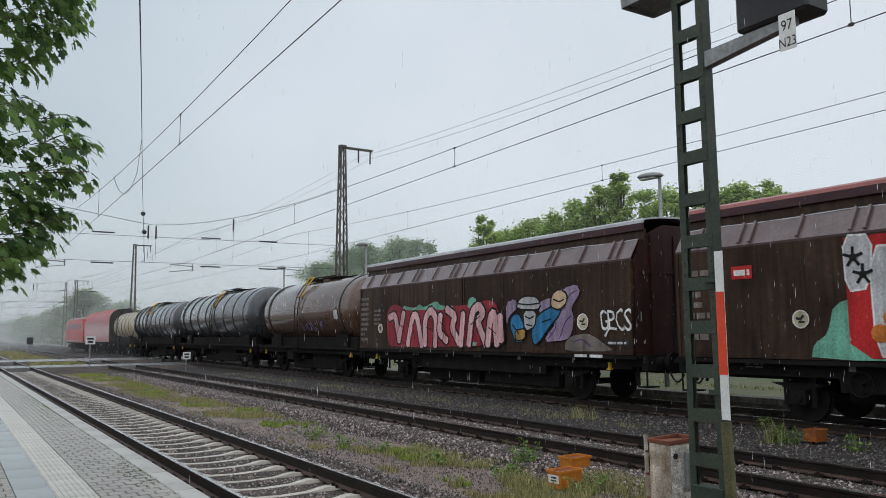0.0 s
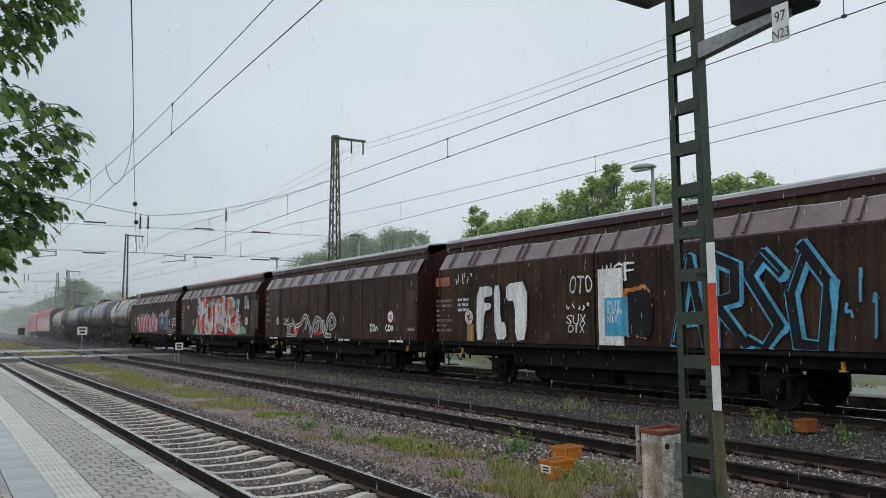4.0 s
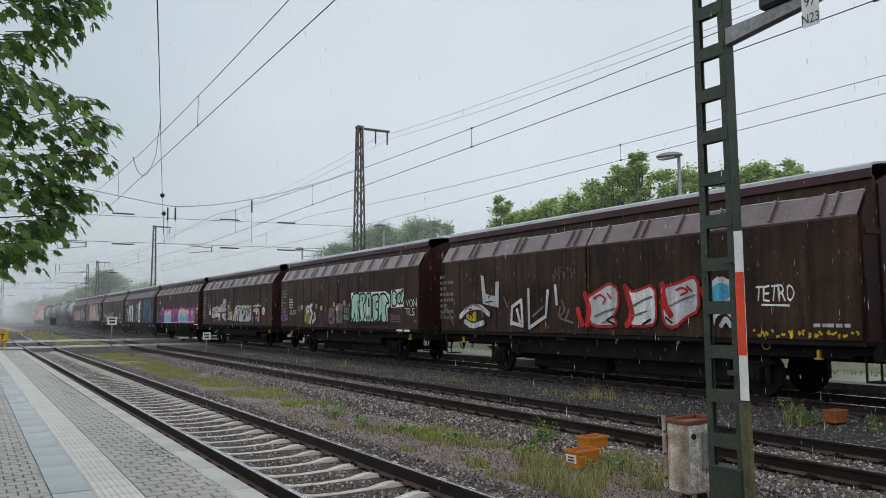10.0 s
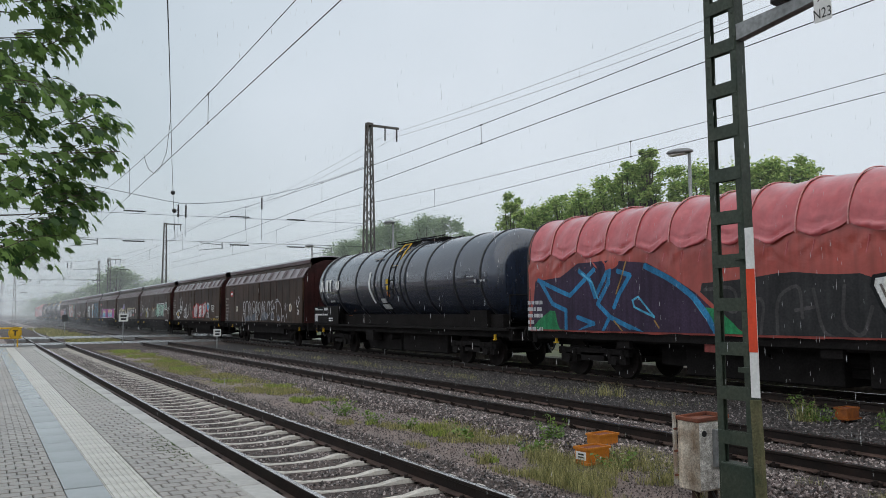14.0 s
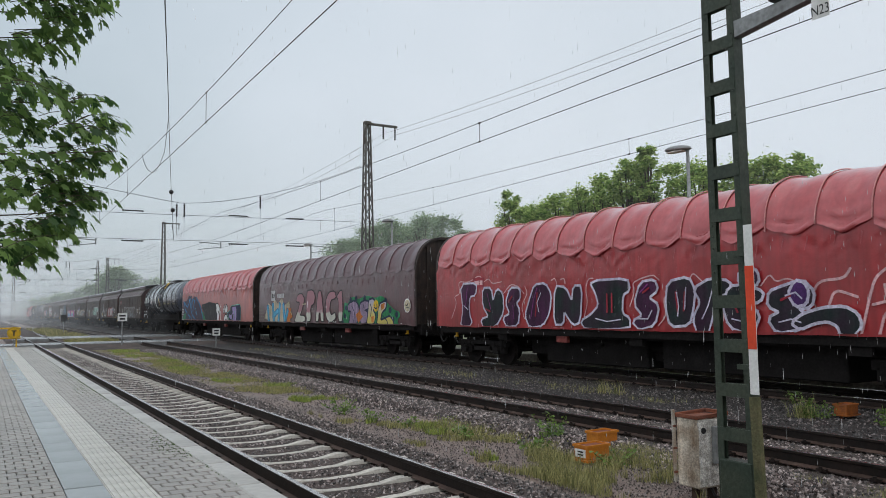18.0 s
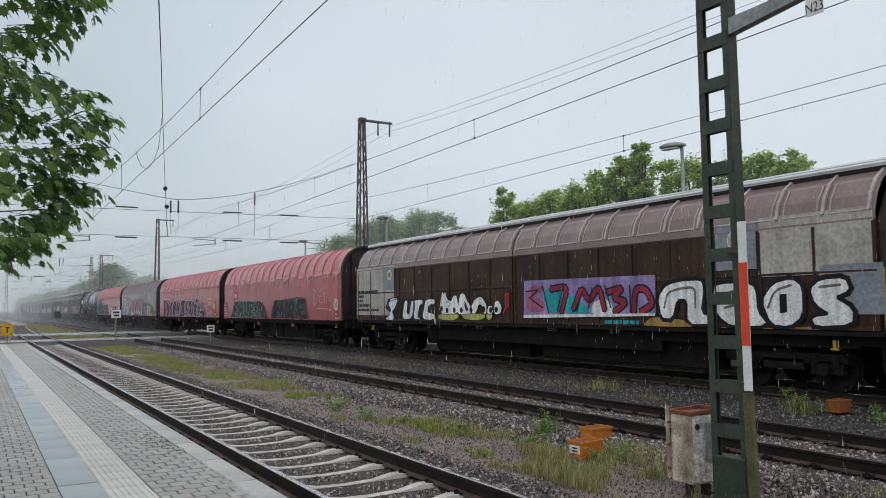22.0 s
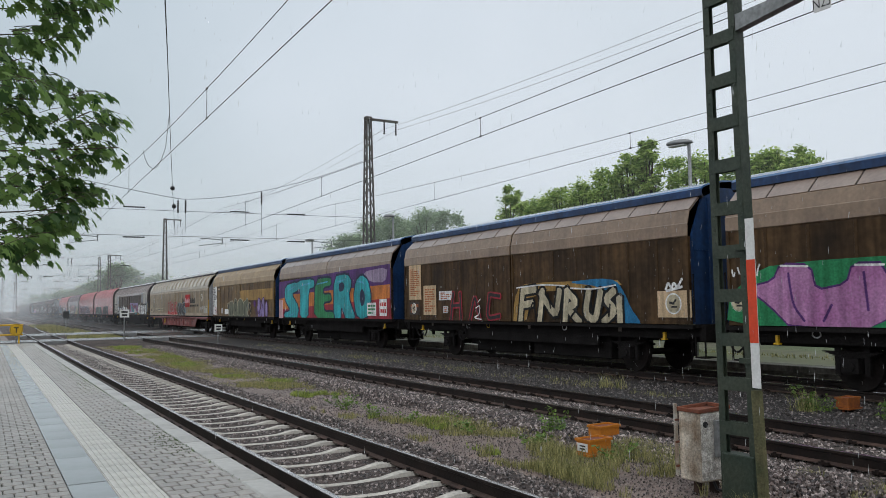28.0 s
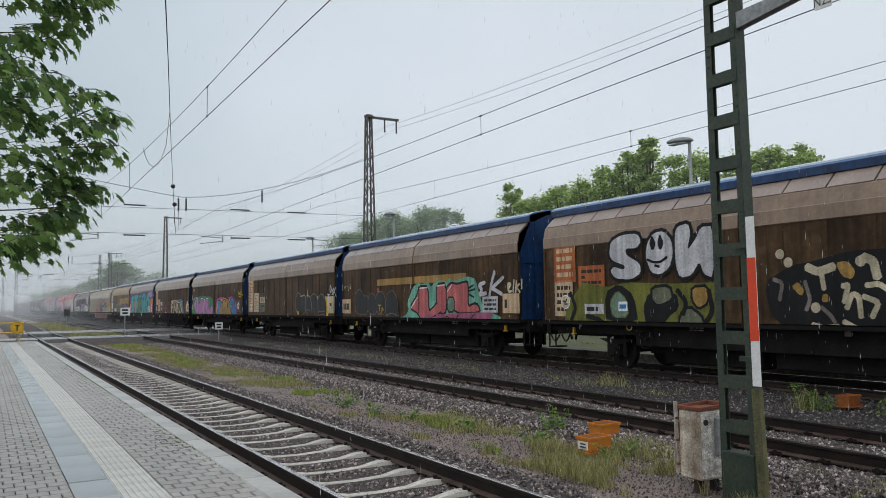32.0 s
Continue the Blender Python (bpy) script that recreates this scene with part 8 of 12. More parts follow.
g.outlined([[(9.66, 3.20), (10.61, 3.25), (10.99, 2.94), (10.94, 2.46), (10.65, 2.23), (10.29, 2.17), (10.31, 1.66), (9.85, 1.52), (9.70, 2.08)], [(11.19, 2.48), (11.52, 2.57), (11.82, 2.33), (11.92, 2.14), (11.42, 2.18), (11.19, 2.21)], [(10.13, 1.63), (10.64, 1.85), (11.10, 1.85), (11.13, 2.12), (11.81, 1.96), (11.90, 1.62), (11.67, 1.29), (10.82, 1.38), (10.43, 1.52)]], "silver", "white", 0.035).shape([(10.40, 2.79), (10.60, 2.78), (10.64, 2.34), (10.45, 2.23)], "red", 0).shape([(9.70, 3.14), (9.95, 3.13), (9.75, 2.37)], "red", 0).up().ring(5.48, 3.18, 0.22, "pink", 12).ring(5.54, 2.98, 0.2, "orange", 12).ring(8.78, 3.14, 0.2, "orange", 12).ring(10.28, 2.91, 0.2, "orange", 12).ring(10.18, 2.49, 0.2, "orange", 12).ring(6.09, 1.50, 0.2, "orange", 12).ring(10.08, 3.06, 0.2, "orange", 12).ring(4.72, 1.93, 0.16, "orange", 12).ring(4.50, 1.67, 0.16, "orange", 12)
g.ring(5.77, 1.67, 0.16, "orange", 12).ring(7.87, 1.74, 0.16, "orange", 12).ring(8.19, 1.78, 0.16, "orange", 12).ring(8.68, 2.40, 0.16, "orange", 12).ring(8.62, 2.70, 0.16, "orange", 12).ring(9.87, 1.94, 0.16, "orange", 12).star(6.78, 2.67, 0.3, "orange").star(10.87, 1.68, 0.3, "orange").star(6.72, 2.31, 0.3, "orange").star(11.45, 1.76, 0.22, "orange").star(10.02, 1.52, 0.22, "orange").star(6.63, 3.25, 0.17, "black").star(4.10, 3.00, 0.17, "black").star(4.26, 2.69, 0.17, "black").star(6.20, 2.71, 0.17, "black").star(9.40, 2.05, 0.17, "black").star(9.09, 1.57, 0.17, "black").star(10.90, 2.60, 0.17, "black").star(11.26, 2.79, 0.17, "black").star(6.28, 2.43, 0.22, "black").star(8.66, 1.69, 0.22, "black").star(11.72, 2.36, 0.22, "black").done()
g = spray(H2, "white written slogan")
g.word("LEAVE", 12.42, 12.94, 3.02, 3.25, "white", None, 1, fat=0.0).word("NO ONE", 12.49, 13.13, 2.80, 3.01, "white", None, 2, fat=0.0).word("BEHIND", 12.52, 13.25, 2.57, 2.80, "white", None, 3, fat=0.0).done()
plate(H2, 1.55, 2.03, 2.76, 3.02, P["red"], "red and white rail emblem plate", "white", 1)
plate(H2, 3.85, 4.28, 1.48, 1.90, "yellow", "yellow plate")
spray(H2, "black letter on a yellow plate", 0.034).letter_r(3.95, 4.18, 1.57, 1.81, "black", 0.05).done()
plate(H2, 13.49, 14.55, 1.58, 2.98, "primer", "patch of grey primer")
brake_disc(H2, 12.83, 1.95)
brake_disc(H2, 3.03, 1.94, 0.2)
marks(H2, 0.33, 0.98, 1.51, 3.06, 7, "ghost", 3)

g = spray(H3, "white-edged tag letters with red shading", 0.034)
g.shape([(3.50, 1.84), (4.34, 1.65), (4.23, 1.32), (3.72, 1.31)], "red", 1).shape([(5.87, 1.59), (6.65, 1.48), (6.74, 1.31), (5.86, 1.30)], "red", 1).shape([(7.54, 1.55), (8.13, 1.68), (7.68, 1.48)], "red", 1).up().letter([[(3.50, 1.75), (2.92, 1.69), (3.34, 1.52), (2.84, 1.31), (3.49, 1.27)], [(3.57, 1.95), (3.83, 1.69), (3.98, 1.28), (3.64, 1.24)]], 0.09, "ghost", "white", 0.035).letter([[(4.02, 1.69), (4.52, 1.76), (4.94, 2.14), (5.25, 2.04), (5.04, 1.63)], [(5.01, 2.12), (5.45, 1.83), (5.64, 1.30)], [(5.64, 1.30), (5.87, 1.77), (6.23, 2.03), (6.66, 1.92), (6.74, 1.48)], [(6.19, 2.03), (6.38, 1.65), (6.03, 1.51)]], 0.12, "ghost", "white", 0.035).letter([[(6.90, 1.85), (7.04, 1.31), (7.56, 1.30)], [(7.16, 1.48), (7.35, 1.98), (7.75, 2.18), (8.13, 1.77), (7.54, 1.55), (7.58, 1.97)]], 0.12, "ghost", "white", 0.035)
g.pen([[(2.64, 2.04), (2.80, 1.84), (2.96, 2.02), (3.11, 1.82)], [(2.56, 1.79), (3.27, 1.75)]], 0.05, "white", 0).done()
g = spray(H3, "small white tag", 0.034)
g.pen([[(11.16, 1.74), (10.98, 1.73), (11.11, 1.62), (10.98, 1.51), (11.15, 1.50)], [(11.22, 1.71), (11.24, 1.50), (11.41, 1.55), (11.33, 1.71), (11.22, 1.71)], [(11.41, 1.50), (11.50, 1.67), (11.58, 1.55)]], 0.06, "white", 1).done()
g = spray(H3, "small white tag", 0.034)
g.pen([[(12.27, 1.72), (12.15, 1.61), (12.25, 1.50), (12.35, 1.53)], [(12.39, 1.70), (12.40, 1.49), (12.54, 1.56), (12.51, 1.69), (12.39, 1.70)], [(12.60, 1.66), (12.62, 1.50), (12.73, 1.58), (12.66, 1.69)]], 0.06, "white", 1).done()
brake_disc(H3, 12.54, 2.00, 0.26, "red")
brake_disc(H3, 1.77, 1.92, 0.2)
plate(H3, 13.65, 14.14, 1.89, 2.87, "primer", "patch of grey primer")
plate(H3, 13.65, 14.17, 1.50, 1.62, "greygreen", "greenish label plate", "cream", 1)
plate(H3, 0.55, 1.93, 2.06, 3.33, "primer", "patch of grey primer")
marks(H3, 0.16, 0.77, 1.57, 3.17, 6, "ghost", 4)

g = spray(H4, "white block letters, black heart and blue sign graffiti")
g.outlined([[(2.19, 2.80), (2.94, 2.81), (2.96, 2.52), (2.56, 2.50), (2.55, 2.33), (2.88, 2.32), (2.87, 2.15), (2.54, 2.09), (2.48, 1.27), (2.14, 1.26)], [(3.02, 2.81), (3.32, 2.81), (3.32, 1.79), (3.55, 1.76), (3.60, 1.30), (3.05, 1.28)], [(3.60, 2.84), (4.54, 2.87), (4.47, 1.30), (3.99, 1.26), (3.99, 2.36), (3.61, 2.36)]], "white", "dark", 0.05)
g.rect(7.24, 8.06, 1.01, 3.01, "white").blob(8.05, 8.95, 1.37, 2.58, "orange", 4, 0.1).up().blob(8.16, 8.95, 1.38, 2.49, "black", 4, 0.1).rect(7.45, 8.20, 1.42, 2.32, "sky").up()
g.word("PRIX", 7.55, 7.95, 2.09, 2.25, "white", None, 1, fat=0.0).word("KANN", 7.54, 8.00, 1.91, 2.09, "white", None, 2, fat=0.0).word("NIX", 7.53, 7.88, 1.73, 1.91, "white", None, 3, fat=0.0)
g.word("OTO", 6.22, 7.06, 2.45, 2.91, "white", None, 4, fat=0.0).word("WCF", 7.39, 8.44, 2.69, 3.13, "white", None, 5, fat=0.0)
g.word("SUX", 6.08, 6.82, 1.70, 1.94, "white", None, 7, fat=0.0).word("DIX", 6.17, 6.76, 1.49, 1.70, "white", None, 8, fat=0.0).scrawl(6.10, 7.01, 1.98, 2.26, 5, 0.04, "white", 6).scrawl(1.04, 2.00, 2.88, 3.39, 6, 0.035, "white", 7)
g.wild(9.54, 13.11, 1.05, 3.20, 4, "black", "sky", 8, 0.4, 0.06).scrawl(13.11, 14.01, 1.22, 2.86, 4, 0.05, "sky", 9).done()
g = spray(H4, "cream shadow of letters")
g.rect(1.66, 2.02, 1.23, 1.73, "gold").done()
brake_disc(H4, 1.77, 1.93)
marks(H4, -0.05, 0.85, 1.47, 2.53, 7, "ghost", 5)
marks(H4, 1.16, 1.76, 2.08, 2.54, 3, "silver", 6)
plate(H4, -0.07, 0.72, 2.91, 3.18, "rust", "rusty sign plate", "ghost", 2)

g = spray(H5, "magenta sunset graffiti with orange and blue letters", 0.034)
g.field(2.08, 13.05, 1.24, 2.41, "magenta", 3).up().shape([(0.08, 1.17), (0.22, 1.40), (0.80, 1.60), (1.75, 1.35), (2.77, 1.90), (3.35, 1.70), (3.53, 1.25)], "purple", 1).shape([(5.79, 1.31), (5.96, 1.70), (6.49, 1.52), (6.97, 1.33)], "purple", 1).shape([(6.91, 1.33), (6.79, 1.61), (7.33, 2.01), (7.67, 1.99), (7.84, 1.69), (7.66, 1.33)], "purple", 1).up().shape([(2.25, 2.49), (2.65, 2.52), (3.04, 2.28), (2.65, 2.19), (2.29, 2.23)], "lilac", 1).shape([(3.54, 2.17), (4.02, 2.33), (4.16, 2.16), (4.80, 2.10), (3.72, 2.09)], "lilac", 1).shape([(8.50, 2.22), (8.85, 2.41), (9.03, 2.47), (9.35, 2.27), (9.72, 2.23)], "lilac", 1).shape([(9.96, 2.20), (10.24, 2.31), (10.54, 2.16), (10.08, 2.12)], "lilac", 1).shape([(5.80, 2.13), (6.18, 2.21), (6.43, 2.07), (5.96, 2.03)], "lilac", 1).shape([(12.35, 1.67), (12.60, 1.76), (12.88, 1.68), (12.60, 1.64)], "lilac", 1)
g.shape([(12.11, 1.52), (12.40, 1.60), (12.72, 1.52)], "lilac", 1).shape([(11.20, 1.50), (11.40, 1.63), (11.71, 1.52)], "lilac", 1).shape([(2.17, 1.23), (12.98, 1.37), (13.01, 1.33), (2.17, 1.17)], "white", 0).up().outlined([[(3.23, 1.28), (3.35, 1.97), (3.57, 2.08), (4.12, 2.05), (4.16, 1.29)], [(4.30, 1.30), (4.34, 1.92), (4.62, 1.95), (4.62, 1.30)], [(4.76, 1.30), (4.73, 2.08), (5.31, 2.18), (5.73, 1.91), (5.66, 1.59), (5.47, 1.33)]], "sunset", "white", 0.06).outlined([[(8.22, 1.36), (8.28, 2.04), (8.53, 2.17), (9.35, 2.18), (9.14, 1.95), (9.21, 1.37)], [(9.46, 1.37), (9.45, 2.00), (9.60, 2.19), (9.79, 2.25), (10.08, 2.18), (10.14, 1.84), (10.27, 1.66), (10.22, 1.38)], [(10.36, 1.36), (10.35, 1.91), (10.47, 2.05), (10.76, 2.14), (11.51, 2.01), (11.13, 1.89), (11.25, 1.54), (11.20, 1.34)]], "sunset", "white", 0.07)
g.pen([[(8.43, 1.53), (8.49, 1.77), (8.70, 1.85)], [(9.66, 1.61), (9.76, 1.84), (9.84, 2.07)], [(10.55, 1.61), (10.64, 1.83)], [(3.65, 1.51), (3.72, 1.70)], [(5.07, 1.52), (5.20, 1.73)]], 0.05, "white", 1).pen([[(6.48, 1.35), (6.43, 1.87), (6.31, 2.04)], [(6.73, 1.36), (6.83, 1.95), (6.92, 2.28)], [(2.49, 1.35), (2.41, 1.80), (2.33, 2.00)], [(11.74, 1.38), (11.80, 1.82), (11.85, 2.17)]], 0.07, "purple", 1).pen([[(6.31, 2.04), (6.05, 1.96)], [(6.31, 2.04), (6.55, 2.00)], [(6.31, 2.04), (6.18, 2.16)], [(6.92, 2.28), (6.68, 2.34)], [(6.92, 2.28), (7.19, 2.31)], [(6.92, 2.28), (6.74, 2.17)], [(6.92, 2.28), (7.13, 2.18)], [(2.33, 2.00), (2.08, 1.94)], [(2.33, 2.00), (2.65, 1.96)], [(2.33, 2.00), (2.16, 2.14)], [(11.85, 2.17), (11.73, 2.21)], [(11.85, 2.17), (12.01, 2.19)], [(11.85, 2.17), (11.76, 2.03)], [(11.85, 2.17), (11.97, 2.06)]], 0.05, "purple", 0).done()
g = spray(H5, "small white tags", 0.034)
g.pen([[(13.41, 2.35), (13.40, 2.20), (13.53, 2.20)], [(13.62, 2.27), (13.58, 2.21), (13.67, 2.19), (13.69, 2.27), (13.62, 2.27)], [(13.75, 2.11), (13.74, 2.27), (13.84, 2.24), (13.75, 2.19)], [(13.96, 2.27), (13.89, 2.22), (13.95, 2.18)], [(14.04, 2.30), (13.99, 2.25), (14.05, 2.19)]], 0.05, "white", 1).pen([[(12.75, 2.28), (13.08, 2.31), (13.26, 2.18), (13.16, 2.01), (12.93, 1.99)]], 0.05, "ghost", 1).pen([[(13.15, 1.66), (13.30, 1.68), (13.29, 1.49)], [(13.90, 1.65), (13.91, 1.53)]], 0.06, "white", 0).done()
plate(H5, 1.23, 1.74, 2.71, 3.00, "red", "red and white rail emblem plate", "white", 1)
brake_disc(H5, 12.35, 1.97, 0.24, "magenta")
brake_disc(H5, 1.58, 1.91, 0.2, "magenta")
plate(H5, 13.31, 14.00, 1.86, 2.06, "rust", "rusty label plate")
plate(H5, 13.65, 14.12, 1.48, 1.68, "dark", "label plate", "silver", 2)
marks(H5, 0.07, 0.71, 1.29, 2.96, 8, "ghost", 7)

g = spray(H6, "cream and silver block letters with a violet cap", 0.034)
g.shape([(2.43, 1.97), (2.51, 2.19), (2.94, 2.31), (3.45, 2.32), (3.66, 2.39), (3.99, 2.27), (4.62, 2.19), (5.71, 2.20), (5.73, 2.00), (4.62, 1.95), (2.75, 1.89)], "cream", 1).shape([(3.95, 2.24), (4.60, 2.45), (5.00, 2.52), (5.07, 2.72), (5.37, 2.80), (5.72, 2.71), (5.71, 2.20), (4.90, 2.20)], "violet", 1).shape([(7.14, 1.32), (7.23, 1.76), (7.67, 2.28), (8.17, 2.37), (8.87, 2.28), (9.20, 2.36), (9.85, 2.28), (10.06, 2.36), (10.30, 2.27), (10.75, 2.31), (10.78, 2.15), (8.97, 2.07)], "cream", 1).shape([(11.00, 2.19), (11.07, 2.27), (11.37, 2.34), (11.62, 2.28), (11.80, 2.38), (12.03, 2.39), (12.14, 2.28), (12.41, 2.32), (12.45, 2.27), (12.28, 2.21)], "cream", 1).shape([(6.03, 2.54), (6.17, 2.48), (6.22, 2.04), (6.55, 1.96), (7.03, 2.01), (7.04, 1.48), (6.01, 1.47)], "cream", 0).up()
g.pen([[(5.07, 2.72), (5.00, 2.57), (5.21, 2.48), (5.31, 2.68), (5.13, 2.74)], [(5.43, 2.73), (5.36, 2.56), (5.60, 2.50), (5.66, 2.68), (5.46, 2.76)]], 0.03, "white", 1).outlined([[(2.47, 1.95), (2.76, 2.00), (2.82, 1.82), (3.31, 1.89), (3.38, 2.09), (3.69, 2.08), (3.72, 1.88), (4.43, 1.93), (4.42, 1.38), (3.84, 1.41), (4.11, 1.71), (2.96, 1.60), (2.47, 1.60)], [(4.78, 1.88), (5.73, 1.90), (5.73, 1.77), (5.41, 1.72), (5.73, 1.54), (5.72, 1.40), (5.23, 1.50), (4.74, 1.70)]], "silver", "black", 0.07).outlined([[(3.97, 1.43), (4.14, 1.64), (4.30, 1.39)]], "salmon", "black", 0.05)
g.outlined([[(7.53, 1.42), (7.84, 2.02), (8.16, 2.18), (8.40, 2.13), (8.23, 1.93), (8.31, 1.42), (7.97, 1.42), (8.03, 1.79), (7.83, 1.76), (7.78, 1.42)], [(8.40, 1.40), (8.51, 1.81), (8.70, 2.15), (8.97, 2.07), (8.92, 1.81), (9.28, 1.85), (9.28, 2.07), (9.59, 2.09), (9.53, 1.80), (9.18, 1.60), (9.44, 1.40)], [(9.28, 1.40), (9.74, 1.63), (9.71, 2.11), (10.01, 2.11), (10.03, 1.69), (10.20, 1.69), (10.29, 2.12), (10.76, 2.13), (10.74, 1.42)]], "silver", "black", 0.07).outlined([[(11.03, 2.03), (11.22, 2.11), (12.02, 2.14), (12.18, 1.95), (12.14, 1.40), (11.91, 1.40), (12.02, 1.73), (11.89, 1.94), (11.06, 1.90)]], "silver", "black", 0.06).shape([(11.17, 1.94), (11.93, 1.93), (11.99, 1.68), (11.16, 1.69)], "black", 0).up()
g.outlined([[(10.94, 1.69), (11.11, 1.73), (11.12, 1.39), (10.93, 1.39)], [(11.42, 1.66), (11.97, 1.73), (11.98, 1.53), (11.77, 1.40), (11.70, 1.59), (11.49, 1.50)]], "salmon", "dark", 0.02).ring(11.63, 1.92, 0.09, "white", 12).ring(11.70, 1.86, 0.09, "white", 12).pen([[(6.16, 1.80), (6.38, 1.93), (6.26, 1.55)], [(6.49, 1.72), (6.71, 1.83), (6.62, 1.55)], [(6.76, 1.95), (6.89, 1.87)], [(10.34, 1.91), (10.64, 2.01), (10.44, 1.77), (10.33, 1.50)], [(6.27, 2.04), (6.76, 1.99), (6.97, 1.79)]], 0.05, "black", 1).pen([[(6.17, 2.45), (6.44, 2.28), (6.22, 2.12)], [(6.39, 2.52), (6.50, 2.36), (6.33, 2.20)], [(6.50, 2.28), (6.71, 2.03)], [(6.28, 2.32), (6.66, 2.11), (6.76, 2.03)]], 0.03, "white", 1).pen([[(6.23, 2.48), (6.15, 1.47)], [(4.62, 2.15), (4.61, 1.38)]], 0.06, "black", 0).done()
brake_disc(H6, 12.78, 1.98, 0.28, "red")
brake_disc(H6, 1.98, 1.95, 0.24, "red")
marks(H6, 0.22, 0.93, 1.54, 3.00, 8, "ghost", 8)
marks(H6, 1.42, 2.18, 2.17, 2.61, 3, "ghost", 9)
plate(H6, 13.95, 14.26, 1.54, 1.65, "dark", "label plate", "silver", 1)

g = spray(H7, "mint and white block letters with black outlines", 0.034)
g.shape([(8.61, 2.63), (11.68, 2.60), (12.08, 2.45), (12.06, 2.04), (11.86, 1.95), (11.90, 1.43), (8.63, 1.40), (8.59, 2.03)], "white", 0).up().pen([[(8.63, 1.43), (9.18, 1.39), (9.79, 1.42), (10.36, 1.40), (11.23, 1.43), (11.84, 1.41)]], 0.14, "black", 0).outlined([[(8.73, 2.53), (9.34, 2.57), (9.41, 2.35), (9.18, 2.20), (9.39, 1.71), (9.33, 1.44), (9.09, 1.43), (8.95, 1.90), (8.81, 1.53), (8.63, 1.62)], [(9.46, 2.53), (9.89, 2.53), (9.93, 2.30), (9.69, 2.10), (9.87, 1.68), (9.67, 1.44), (9.49, 1.71)], [(10.06, 2.52), (10.47, 2.52), (10.50, 1.49), (10.05, 1.46)]], "palemint", "black", 0.08)
g.outlined([[(10.58, 2.43), (11.10, 2.48), (11.13, 2.28), (10.88, 2.25), (10.87, 1.93), (11.06, 1.86), (11.05, 1.56), (10.66, 1.50), (10.66, 2.25)], [(11.20, 2.44), (11.68, 2.50), (11.99, 2.16), (11.83, 2.24), (11.66, 1.98), (11.77, 1.47), (11.44, 1.46), (11.39, 1.91), (11.23, 1.46), (11.16, 1.70)]], "palemint", "black", 0.08).shape([(10.21, 2.38), (10.35, 2.38), (10.34, 2.03), (10.22, 2.03)], "black", 0).shape([(9.60, 2.43), (9.75, 2.43), (9.72, 2.28), (9.60, 2.25)], "black", 0).up().pen([[(9.24, 1.71), (9.29, 1.53)], [(10.15, 1.68), (10.14, 1.53)], [(10.24, 1.68), (10.23, 1.53)], [(10.33, 1.68), (10.32, 1.53)], [(11.28, 1.70), (11.36, 1.56)]], 0.05, "black", 0).done()
g = spray(H7, "white panel with black outlined letters", 0.034)
g.shape([(12.16, 2.62), (13.16, 2.67), (13.21, 2.44), (13.14, 2.00), (12.14, 1.98)], "white", 0).up().outlined([[(12.27, 2.56), (12.52, 2.54), (12.57, 2.40), (12.46, 2.34), (12.62, 2.23), (12.52, 2.08), (12.28, 2.06)], [(12.68, 2.42), (12.85, 2.51), (12.95, 2.32), (12.84, 2.12), (12.68, 2.23)], [(13.00, 2.58), (13.07, 2.44), (13.13, 2.63), (13.19, 2.43), (13.04, 2.15), (12.95, 2.17), (13.01, 2.35)]], "palemint", "black", 0.07).shape([(12.37, 2.48), (12.46, 2.46), (12.42, 2.39)], "black", 0).shape([(12.77, 2.37), (12.85, 2.38), (12.84, 2.27), (12.79, 2.26)], "black", 0).done()
g = spray(H7, "white tag letters")
g.word("VON", 13.30, 14.11, 1.99, 2.28, "white", None, 5, fat=-0.01).word("TLS", 13.29, 13.97, 1.68, 1.97, "white", None, 6, fat=-0.01).done()
g = spray(H7, "row of faded figures, tags and small squares")
g.word("KIZAS", 0.15, 1.09, 1.46, 1.79, "violet", None, 6, fat=0.01, tilt=8).word("KIZAS", 1.40, 2.23, 1.76, 1.99, "silver", None, 7, fat=0.0, tilt=8)
g.blob(3.32, 4.10, 1.32, 2.16, "olive", 9, 0.15).blob(2.46, 3.00, 1.91, 2.19, "ghost", 3, 0.1).blob(6.21, 6.89, 1.33, 2.05, "ghost", 5, 0.12).blob(7.04, 7.74, 1.37, 2.22, "ghost", 6, 0.08).blob(7.83, 8.45, 1.50, 2.15, "faded_mint", 7, 0.12)
for k, x in enumerate((0.55, 2.3, 2.9, 4.3, 4.6, 5.4, 6.2, 6.6, 7.6)):
    g.rect(2.4 + x, 2.62 + x, 2.0 + 0.2 * math.sin(k * 3), 2.2 + 0.2 * math.sin(k * 3), "gold" if k % 2 else "cream")
g.up().tangle([[(4.07, 1.40), (4.30, 1.81), (4.04, 2.12), (4.29, 2.20)], [(4.37, 1.42), (4.70, 1.57), (4.61, 1.81)]], 0.16, "silver", "dark", 0.03)
g.ring(3.78, 2.00, 0.2, "silver").ring(8.05, 1.93, 0.2, "forest").ring(8.27, 1.92, 0.2, "forest").up().ring(3.81, 2.01, 0.07, "black").ring(8.05, 1.93, 0.12, "faded_mint").ring(8.27, 1.92, 0.12, "faded_mint").up().ring(8.06, 1.93, 0.06, "forest").ring(8.27, 1.90, 0.06, "forest").ring(8.26, 1.68, 0.08, "forest")
